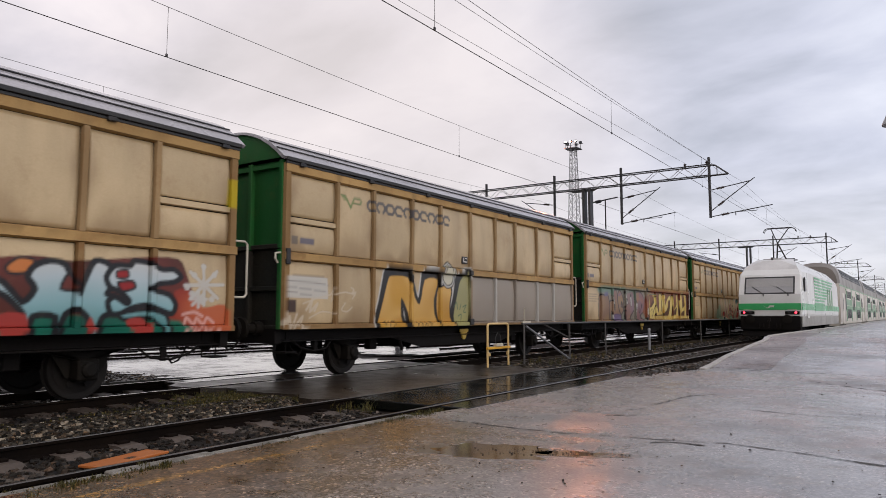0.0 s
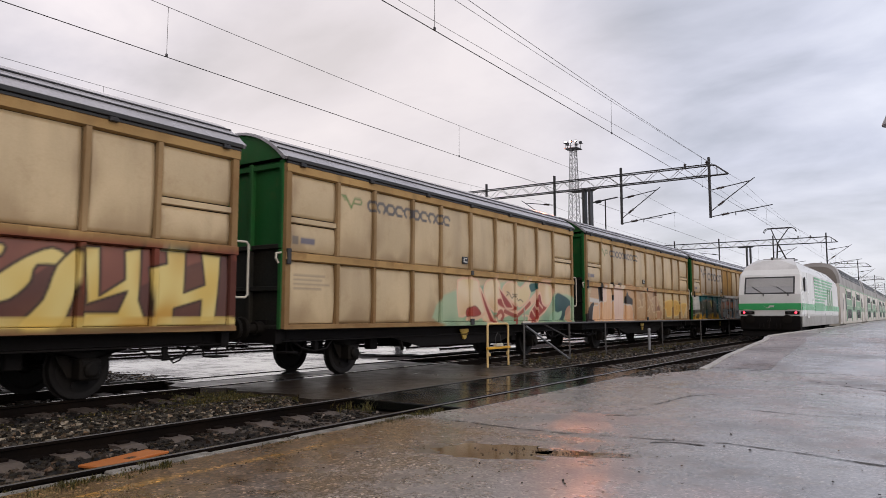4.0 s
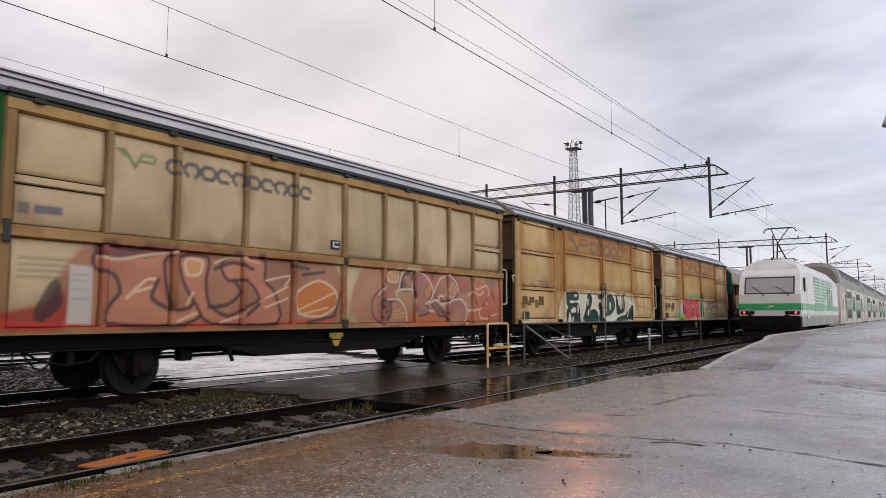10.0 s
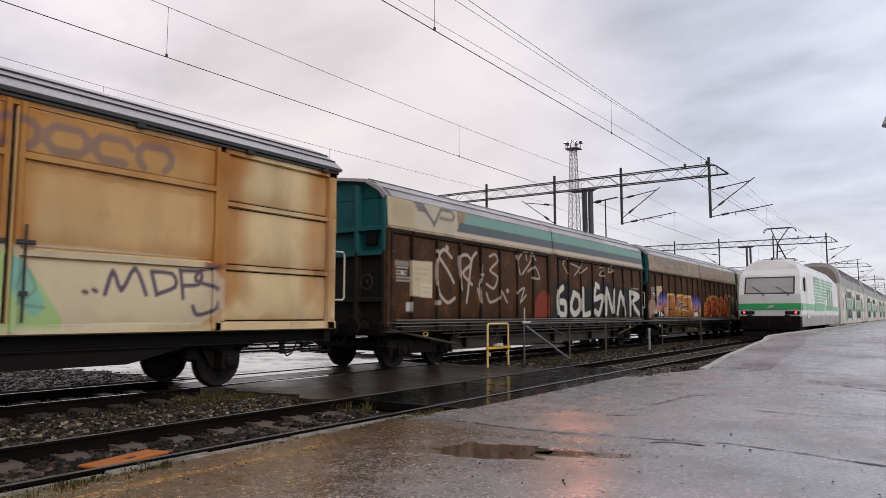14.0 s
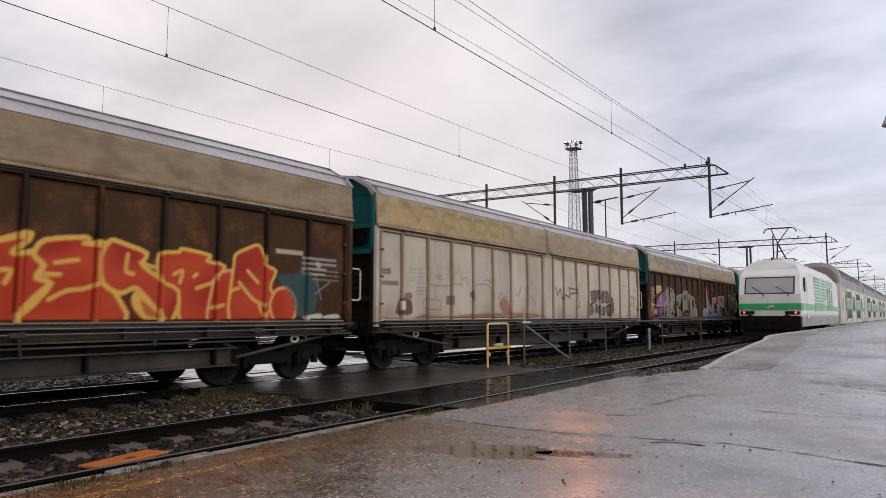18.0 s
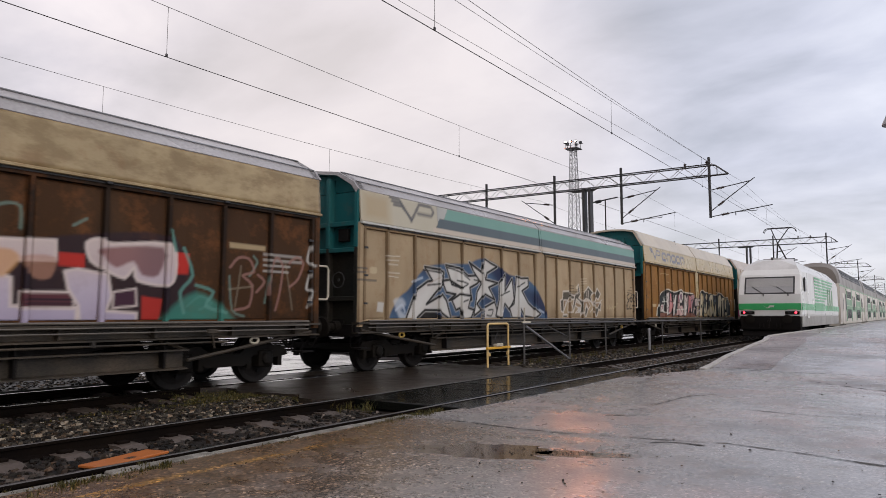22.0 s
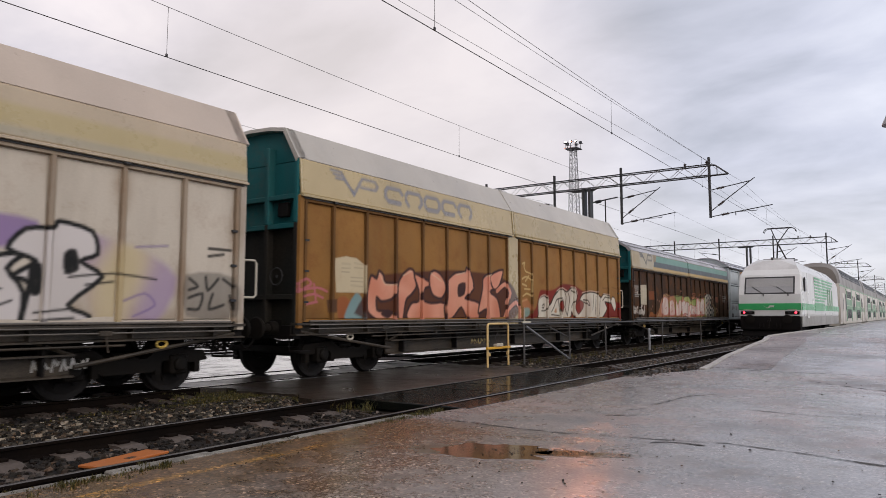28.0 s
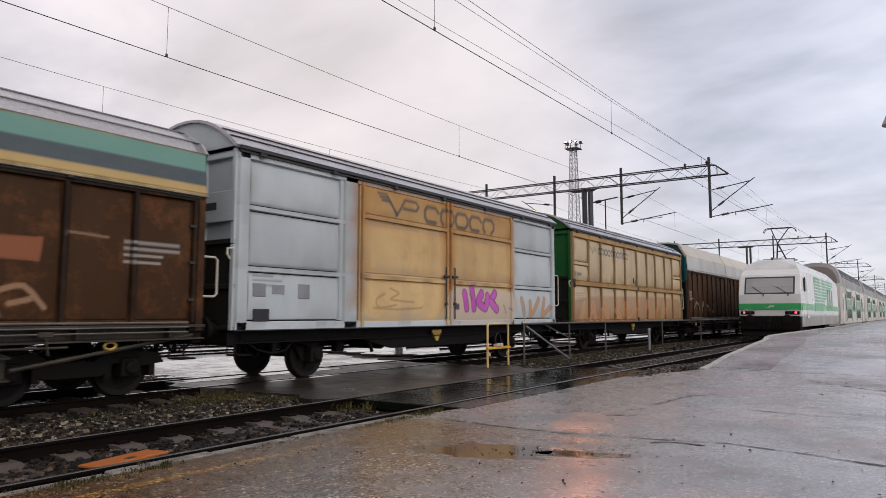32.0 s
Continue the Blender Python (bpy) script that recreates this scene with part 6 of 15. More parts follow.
def spray_tall_yellow(s):
    s.fill([(2.75,.93),(2.84,1.52),(3.03,2.13),(3.18,2.27),(3.88,2.24),(4.09,1.8),(4.29,1.59),(4.45,2.13),(4.56,2.33),(5.18,2.28),(4.98,1.67),(5.02,1.32),(5.28,.89),(4.03,.9),(3.8,1.31),(3.64,1.57),(3.67,1.23),(3.82,.9)], CHALK, CHALK, 0.1)
    s.fill([(5.13,1.92),(5.65,1.94),(5.59,1.57),(5.63,1.2),(5.91,.88),(5.34,.89),(5.08,1.23),(5.02,1.56)], CHALK, CHALK, 0.1)
    s.fill([(5.99,2.26),(6.53,2.41),(6.46,1.95),(6.44,.84),(5.88,.88),(5.66,1.23),(5.82,1.81)], CHALK, CHALK, 0.1)
    s.fill([(2.75,.93),(2.84,1.52),(3.03,2.13),(3.18,2.27),(3.88,2.24),(4.09,1.8),(4.29,1.59),(4.45,2.13),(4.56,2.33),(5.18,2.28),(4.98,1.67),(5.02,1.32),(5.28,.89),(4.03,.9),(3.8,1.31),(3.64,1.57),(3.67,1.23),(3.82,.9)], (0.02, 0.017, 0.015), (0.02, 0.017, 0.015), 0.055)
    s.fill([(5.13,1.92),(5.65,1.94),(5.59,1.57),(5.63,1.2),(5.91,.88),(5.34,.89),(5.08,1.23),(5.02,1.56)], (0.02, 0.017, 0.015), (0.02, 0.017, 0.015), 0.055)
    s.fill([(5.99,2.26),(6.53,2.41),(6.46,1.95),(6.44,.84),(5.88,.88),(5.66,1.23),(5.82,1.81)], (0.02, 0.017, 0.015), (0.02, 0.017, 0.015), 0.055)
    s.brush([[(3.02,1.91),(3.13,2.22),(3.88,2.27),(4.12,1.7)], [(4.52,1.87),(4.56,2.29),(5.18,2.33)], [(5.9,1.46),(6.06,2.24),(6.49,2.36)]], 0.09, (0.02, 0.017, 0.015))
    s.fill([(2.84,.92),(2.94,1.52),(3.14,2.04),(3.28,2.13),(3.86,2.12),(4.06,1.75),(4.32,1.5),(4.54,2.09),(5.09,2.12),(4.91,1.65),(4.95,1.27),(5.18,.87),(4.12,.9),(3.88,1.31),(3.61,1.65),(3.62,1.23),(3.76,.9)], [(.62,.33,.05), (.71,.42,.12), (.56,.29,.05)])
    s.fill([(5.13,1.92),(5.65,1.94),(5.59,1.57),(5.63,1.2),(5.91,.88),(5.34,.89),(5.08,1.23),(5.02,1.56)], [(.62,.33,.05), (.71,.42,.12), (.56,.29,.05)])
    s.fill([(6.13,2.15),(6.49,2.24),(6.44,.84),(5.98,.88),(5.8,1.25),(5.93,1.74)], [(.34,.32,.15), (.42,.39,.17)])
    s.fill([(5.53,2.55),(5.77,2.41),(5.83,2.22),(5.71,2.01),(5.48,1.96),(5.31,2.09),(5.31,2.31),(5.4,2.48)], (.62,.58,.45), (0.02, 0.017, 0.015), 0.05)
    s.brush([[(5.53,2.55),(5.77,2.41),(5.83,2.22),(5.71,2.01),(5.48,1.96),(5.31,2.09),(5.31,2.31),(5.4,2.48),(5.53,2.55)]], 0.02, CHALK)
    s.brush([[(2.98,1.08),(3.07,1.11),(2.98,1.02),(3.12,1.01)], [(3.17,1.11),(3.17,.99)], [(3.27,1.11),(3.39,1.11),(3.3,.99)], [(4.22,.98),(4.22,1.08),(4.31,1),(4.39,1.08),(4.4,.97)], [(4.48,.97),(4.54,1.08),(4.6,.97)], [(4.69,1.08),(4.81,1.08)], [(4.75,1.08),(4.75,.97)]], 0.012, (0.03,0.025,0.02))
    s.brush([[(5.79,1.46),(5.9,1.58),(5.97,1.4)], [(6.07,1.4),(6.11,1.52)], [(6.21,1.46),(6.36,1.51),(6.25,1.34),(6.36,1.32)], [(6.01,1.23),(6.15,1.27),(6.15,1.13)]], 0.014, (.05,.13,.08))
    s.fill([(.05,2),(1.2,1.99),(1.22,1.57),(.07,1.58)], CHALK, strength=0.85, curl=0)
    s.brush([[(.09,1.9),(.91,1.88)], [(.09,1.78),(.36,1.78)], [(.44,1.76),(.74,1.75)], [(.82,1.88),(1.14,1.86)], [(.83,1.73),(1.14,1.72)], [(.1,1.69),(.37,1.68)], [(.45,1.65),(.75,1.64)]], 0.012, SLATE, 0.5, 0)
    s.fill([(.04,1.54),(.35,1.54),(.36,1.3),(.05,1.3)], (.07,.04,.03), curl=0)
    s.brush([[(.01,1.08),(.11,1.31),(.18,1),(.21,1.23),(.28,1),(.39,1.27)], [(.36,1.03),(.55,1.23),(.48,.99),(.69,1.03)], [(.63,1.35),(.79,1.56),(.72,1.31),(.93,1.48),(.85,1.33)]], 0.028, (.68,.58,.45), 0.75)
    s.brush([[(.53,1.47),(.88,1.57),(1.29,1.66),(1.38,1.8),(1.32,1.53)], [(1.35,1.66),(1.72,1.72),(2.03,1.67)], [(1.9,1.82),(1.99,1.78),(1.93,1.7),(2.05,1.73),(1.95,1.59)], [(1.73,1.5),(1.62,1.36),(1.79,1.32),(1.94,1.41)], [(.72,1.19),(1.07,1.32),(1.45,1.27)]], 0.018, (.68,.58,.45), 0.7)


def spray_mauve_and_yellow(s):
    s.fill([(1.24,2.29),(2.39,2.34),(2.97,2.36),(3.84,2.33),(5.01,2.34),(6.47,2.35),(6.52,.95),(1.32,.92)], [(.2,.21,.17), (.24,.22,.19), (.14,.2,.17)], strength=0.88, curl=0, soft=0.05)
    s.fill([(1.24,2.29),(2.39,2.34),(2.98,2.34),(3.84,2.32),(3.81,2.24),(2.98,2.21),(2.76,2.16),(2.59,1.99),(2.37,2.1),(1.25,2.09)], [(.11,.27,.2), (.15,.32,.26)], strength=0.6, soft=0.1)
    s.fill([(1.26,1.96),(1.91,2),(2.17,2.02),(2.27,1.76),(2.27,1.37),(2.34,1.13),(2.38,.96),(1.32,.95)], [(.32,.2,.1), (.26,.15,.1), (.36,.23,.12)], (.04,.03,.03), 0.03)
    s.fill([(1.85,2.09),(2.14,2.14),(2.21,2.09),(2.2,2),(1.86,1.96)], (.15,.14,.29), strength=0.8, soft=0.05)
    s.fill([(2.3,1.76),(2.66,1.79),(2.87,1.4),(2.85,1.88),(2.8,2.15),(3.01,2.23),(3.13,2.16),(3.18,1.71),(3.38,1.38),(3.57,1.28),(3.58,.99),(2.76,.96),(2.53,1.37),(2.47,1.34),(2.48,.97),(2.37,.96),(2.27,1.37)], [(.32,.2,.13), (.28,.16,.1), (.34,.23,.13)], (.04,.03,.03), 0.028)
    s.fill([(2.8,2.15),(3.01,2.21),(3.12,2.15),(3.13,1.88),(2.83,1.88)], (.28,.14,.12), strength=0.8, soft=0.06)
    s.fill([(2.76,1.21),(2.93,1.28),(3.49,1.25),(3.55,1.15),(3.5,1.04),(2.82,1.04),(2.74,1.13)], [(.2,.15,.26), (.17,.12,.22)], (.09,.06,.16), 0.02)
    s.fill([(3.19,2.03),(3.34,2.2),(3.51,2.22),(3.66,2.09),(3.79,1.9),(3.8,1.62),(3.76,1.41),(3.59,1.27),(3.42,1.37),(3.24,1.6),(3.18,1.83)], [(.36,.23,.12), (.3,.18,.12), (.34,.2,.14)], (.04,.03,.03), 0.03)
    s.fill([(3.28,2.06),(3.48,2.13),(3.6,2.06),(3.32,1.99)], (.22,.14,.28), strength=0.7, soft=0.05)
    s.fill([(3.3,1.64),(3.51,1.69),(3.58,1.61),(3.34,1.57)], (.22,.14,.25), strength=0.5, soft=0.08)
    s.fill([(3.95,1.56),(4.09,1.66),(4.32,1.75),(4.62,1.68),(4.75,1.32),(4.51,.96),(4.01,.97),(3.94,1.38)], [(.31,.17,.14), (.27,.15,.14), (.34,.2,.12)], (.04,.03,.03), 0.02)
    s.fill([(4.27,2.1),(4.64,2.16),(4.99,2.17),(5.01,1.4),(4.76,1.29),(4.55,1.32),(4.58,1.64),(4.32,1.81)], [(.27,.17,.25), (.3,.18,.18)], strength=0.9, soft=0.04)
    s.fill([(5.31,2.17),(5.81,2.24),(6.18,2.1),(6.4,1.79),(6.26,1.41),(5.85,1.24),(6.16,.96),(5.48,1.01),(5.27,1.32),(5.45,1.67),(5.3,1.94)], [(.29,.15,.15), (.26,.15,.19), (.32,.18,.12)], (.04,.03,.03), 0.028)
    s.fill([(5.44,1.95),(5.77,2),(6.13,1.86),(6.08,1.78),(5.73,1.88),(5.45,1.83)], (.55,.25,.1), strength=0.35, soft=0.1)
    s.fill([(3.5,1.74),(3.6,1.81),(3.73,1.69),(3.68,1.6),(3.54,1.65)], (.03,.02,.02), strength=0.9)
    s.fill([(2.64,2.02),(2.77,2.02),(2.78,1.96),(2.64,1.96)], (.03,.02,.02), strength=0.9)
    s.fill([(4.64,2.09),(4.77,2.11),(4.78,2.01),(4.63,1.99)], (.03,.02,.02), strength=0.9)
    s.fill([(5.19,1.84),(5.34,1.9),(5.33,1.75),(5.19,1.75)], (.03,.02,.02), strength=0.9)
    s.fill([(4.51,.96),(4.59,1.21),(4.77,1.29),(4.64,1.11)], (.03,.02,.02), strength=0.9)
    s.fill([(5.13,1.02),(5.27,1.31),(5.47,1.02)], (.03,.02,.02), strength=0.9)
    s.fill([(2.74,1.66),(2.84,1.68),(2.89,1.41)], (.03,.02,.02), strength=0.9)
    s.fill([(2.55,1.1),(2.71,1.1),(2.76,1.02),(2.55,1.02)], (.03,.02,.02), strength=0.9)
    s.fill([(5.92,1.68),(6.04,1.74),(6.06,1.61),(5.94,1.52)], (.03,.02,.02), strength=0.9)
    s.fill([(3.92,2.15),(4.01,2.2),(4.01,2.16),(3.91,2.08)], (.03,.02,.02), strength=0.9)
    s.brush([[(3.84,1.88),(3.81,2.12),(3.99,2.19)], [(3.58,1.59),(3.88,1.56),(4.15,1.71)], [(3.76,1.41),(3.96,1.44),(4.15,1.38),(4.11,1.23)], [(5.66,1.6),(5.66,1.39),(5.8,1.37),(5.79,1.51)], [(4.12,1.9),(4.28,1.88)], [(5.8,1.25),(6.21,1)], [(5.32,2.13),(5.3,1.82)], [(5,1.43),(4.76,1.28)]], 0.036, (.04,.03,.03))
    s.fill([(2.63,1.95),(2.8,1.97),(2.84,1.67),(2.72,1.69)], CHALK, (.03,.02,.02), 0.012, strength=0.95, curl=0)
    s.fill([(2.53,1.28),(2.64,1.29),(2.71,1.1),(2.54,1.11)], CHALK, (.03,.02,.02), 0.012, strength=0.95, curl=0)
    s.fill([(4.09,2.09),(4.23,2.1),(4.27,1.92),(4.12,1.92)], CHALK, (.03,.02,.02), 0.012, strength=0.95, curl=0)
    s.fill([(4.17,1.79),(4.32,1.82),(4.31,1.69),(4.19,1.7)], CHALK, (.03,.02,.02), 0.012, strength=0.95, curl=0)
    s.fill([(4.62,1.99),(4.78,2.02),(4.79,1.77),(4.76,1.61),(4.64,1.63)], CHALK, (.03,.02,.02), 0.012, strength=0.95, curl=0)
    s.fill([(5.19,1.75),(5.52,1.75),(5.41,1.34),(5.25,1.35)], CHALK, (.03,.02,.02), 0.012, strength=0.95, curl=0)
    s.brush([[(2.57,2.27),(2.66,2.24),(2.75,2.29)], [(3.27,2.33),(3.37,2.29),(3.47,2.35)], [(3.99,2.26),(4.15,2.23),(4.3,2.28)], [(5.62,2.29),(5.81,2.26),(6.01,2.29)], [(6.27,2.11),(6.33,1.83),(6.29,1.49)], [(6.15,1.21),(6.3,1.09),(6.41,1.01)]], 0.012, (.58,.69,.62), 0.5)
    s.fill([(6.52,2.14),(7.02,2.31),(7.5,2.38),(9.19,2.39),(12.12,2.4),(13.51,2.34),(13.51,1.14),(6.61,1.06)], [(.23,.06,.04), (.18,.04,.03), (.28,.08,.04)], strength=0.9, soft=0.06)
    s.fill([(6.47,2.34),(7.02,2.33),(6.79,2.08),(6.53,1.97)], [(.25,.34,.27), (.2,.21,.17)], strength=0.7, soft=0.1)
    s.fill([(7.1,1.62),(7.9,2.05),(8.33,1.39),(8.74,2.2),(9.21,1.39),(10.54,2.3),(10.55,1.4),(13.02,2.31),(13.03,1.06),(7.12,1.06)], (.03,.02,.02), strength=0.55, soft=0.04)
    s.fill([(6.98,2.19),(7.93,2.15),(7.93,2.07),(7.51,2.05),(7.51,2.17),(7.07,2.14),(7.09,1.6),(7.28,1.62),(7.67,1.83),(7.62,2.05),(7.9,2.09),(7.91,1.74),(7.66,1.53),(7.4,1.13),(7.16,1.09),(7.01,1.28)], [(.72,.49,.12), (.8,.63,.23), (.62,.35,.07)], (.05,.03,.02), 0.02, curl=0)
    s.fill([(7.54,1.33),(7.81,1.63),(8.05,1.72),(8.33,1.39),(8.38,2.12),(8.77,2.2),(8.76,1.44),(9.21,1.39),(8.99,1.28),(8.06,1.23),(7.92,1.38),(7.67,1.15),(7.5,1.11)], [(.72,.49,.12), (.8,.63,.23), (.62,.35,.07)], (.05,.03,.02), 0.02)
    s.fill([(8.8,2.15),(9.41,2.18),(9.39,2.01),(9.14,1.89),(9.28,1.67),(9.21,1.39),(8.91,1.34),(8.84,1.66)], [(.72,.49,.12), (.8,.63,.23), (.62,.35,.07)], (.05,.03,.02), 0.02)
    s.fill([(9.24,1.67),(9.68,2.02),(10.04,2.18),(10.29,2.05),(10.27,1.93),(9.85,1.92),(9.77,1.68),(9.53,1.45),(9.21,1.39)], [(.72,.49,.12), (.8,.63,.23), (.62,.35,.07)], (.05,.03,.02), 0.02)
    s.fill([(9.62,1.06),(9.94,1.46),(10.1,1.93),(10.39,2.2),(10.44,1.82),(10.29,1.23),(10.12,1.05)], [(.72,.49,.12), (.8,.63,.23), (.62,.35,.07)], (.05,.03,.02), 0.02)
    s.fill([(10.47,2.23),(10.72,2.24),(10.73,1.53),(11.11,1.78),(11.1,2.21),(11.38,2.28),(11.35,1.47),(11.51,1.1),(10.49,1.08),(10.52,1.29),(11.02,1.29),(11.15,1.6),(10.55,1.4)], [(.72,.49,.12), (.8,.63,.23), (.62,.35,.07)], (.05,.03,.02), 0.02, curl=0)
    s.fill([(11.5,1.98),(11.81,2.06),(11.8,2.31),(12.16,2.29),(12.13,1.61),(12.52,1.75),(12.45,2.28),(12.84,2.25),(12.75,1.14),(12.46,1.12),(12.46,1.49),(11.96,1.35),(11.96,1.1),(11.59,1.1)], [(.72,.49,.12), (.8,.63,.23), (.62,.35,.07)], (.05,.03,.02), 0.02, curl=0)
    s.fill([(7.54,1.21),(11.71,1.22),(13.03,1.22),(13.03,1.09),(7.55,1.07)], [(.72,.49,.12), (.8,.63,.23), (.62,.35,.07)], strength=0.8)
    s.brush([[(7.17,1.42),(7.41,1.52),(7.36,1.23)], [(8.97,1.99),(8.98,1.45)], [(8.33,1.39),(8.11,1.69),(7.85,1.58)]], 0.014, (.05,.03,.02))
    s.fill([(6.77,1.53),(6.93,1.55),(6.96,1.28),(6.8,1.28)], CHALK, (.05,.03,.02), 0.012, strength=0.85)
    s.brush([[(7.02,2.19),(7.9,2.17)], [(11.7,2.27),(12.12,2.27)]], 0.02, (.58,.65,.45), 0.5)


def spray_cream_scrolls(s):
    s.fill([(5.32,1.75),(7.21,2.05),(9.26,2.25),(10.29,2.21),(11.62,1.95),(13.08,1.87),(13.1,.88),(5.37,.95)], [(.29,.45,.29), (.39,.52,.34), (.21,.37,.25)], strength=0.85, soft=0.08)
    s.fill([(5.98,2.14),(6.94,2.2),(7.03,1.92),(7.32,1.35),(7.66,.99),(7.5,1),(7.1,1.23),(6.67,1.34),(6.03,1.23)], [(.75,.58,.32), (.8,.63,.42), (.69,.46,.25)], (.8,.5,.34), 0.03)
    s.fill([(6.4,1.41),(6.8,1.49),(7.1,1.31),(6.96,1.23),(6.41,1.22)], [(.34,.05,.04), (.43,.08,.05)], (.25,.05,.04), 0.015)
    s.brush([[(6.41,1.15),(6.96,1.17),(7.32,1.31)]], 0.05, (.8,.5,.34))
    s.fill([(7.25,1.93),(7.44,2.18),(7.93,2.27),(8.15,2.11),(8.12,1.82),(8.41,1.4),(7.8,1.35),(7.39,1.62)], [(.75,.58,.32), (.8,.63,.42), (.69,.46,.25)], (.8,.5,.34), 0.025)
    s.fill([(7.08,1.98),(7.3,1.7),(7.56,1.39),(7.99,.99),(8.26,.9),(7.74,.94),(7.32,1.39),(7.11,1.77)], [(.34,.05,.04), (.43,.08,.05)], (.8,.5,.34), 0.03)
    s.fill([(7.91,1.68),(8.26,1.74),(8.78,1.63),(9.04,1.5),(8.99,1.36),(8.51,1.4),(8.05,1.52)], [(.34,.05,.04), (.43,.08,.05)], (.8,.5,.34), 0.02)
    s.fill([(8.29,1.99),(8.57,2.18),(8.95,2.23),(9.38,2.06),(9.93,2.33),(10,2),(9.83,1.7),(9.29,1.5),(8.78,1.67),(8.49,1.75)], [(.75,.58,.32), (.8,.63,.42), (.69,.46,.25)], (.8,.5,.34), 0.025)
    s.brush([[(8.53,1.92),(8.67,1.88),(8.83,1.74),(8.97,1.81),(9.16,1.68),(9.34,1.71),(9.5,1.65)], [(8.87,1.85),(9.07,1.84)], [(8.4,1.76),(8.6,1.85)]], 0.02, INK, 0.7)
    s.fill([(8.07,2.02),(8.39,1.83),(8.78,1.58),(8.89,1.45),(8.5,1.45),(8.27,1.65)], [(.34,.05,.04), (.43,.08,.05)], (.8,.5,.34), 0.025)
    s.fill([(8.05,1.44),(8.6,1.36),(9.3,1.41),(10.06,1.81),(10.54,2.08),(10.67,1.93),(10.07,1.52),(9.41,1.28),(8.61,1.23),(8.07,1.11)], (.8,.5,.34))
    s.brush([[(7.89,1.23),(8.19,1.36),(8.35,1.23),(8.25,1.11)], [(9.01,.97),(9.1,1.19),(9.41,1.32),(9.95,1.61)], [(8.42,1.36),(9,1.23)]], 0.06, [(.34,.05,.04), (.43,.08,.05)])
    s.fill([(10.42,1.92),(10.67,2.03),(11.34,1.8),(11.08,1.43),(10.57,1.18),(10.09,.94),(9.86,.95),(9.96,1.33),(10.31,1.62)], [(.34,.05,.04), (.43,.08,.05)], (.8,.5,.34), 0.03)
    s.fill([(10.36,1.92),(10.53,2.21),(11.05,2.3),(11.47,2.18),(11.51,1.86),(11.21,1.54),(10.81,1.63),(10.67,1.93)], [(.75,.58,.32), (.8,.63,.42), (.69,.46,.25)], (.8,.5,.34), 0.04)
    s.brush([[(10.08,1.42),(10.32,1.23)], [(10.25,1.57),(10.56,1.33)], [(10.55,1.63),(10.81,1.48)], [(9.85,1.23),(10.09,1.09)], [(9.52,1.23),(9.85,1.23),(9.97,1.04)]], 0.03, (.8,.5,.34))
    s.fill([(9.95,2.17),(10.41,2.24),(10.44,2.07),(10.06,1.95)], (.02,.1,.09))
    s.fill([(11.63,1.74),(11.92,1.97),(12.38,1.9),(12.87,1.74),(12.88,1.4),(12.48,1.23),(12.32,1.06),(11.72,1.23)], [(.01,.09,.08), (.01,.06,.06)], soft=0.05)
    s.fill([(11.36,1.23),(11.64,1.39),(11.93,1.34),(12.24,1.39),(12.17,1.17),(11.94,1.1),(11.37,1.07)], (.34,.51,.34))
    s.fill([(12.52,1.4),(12.88,1.57),(12.92,.97),(12.53,.95)], (.58,.29,.17), strength=0.8)


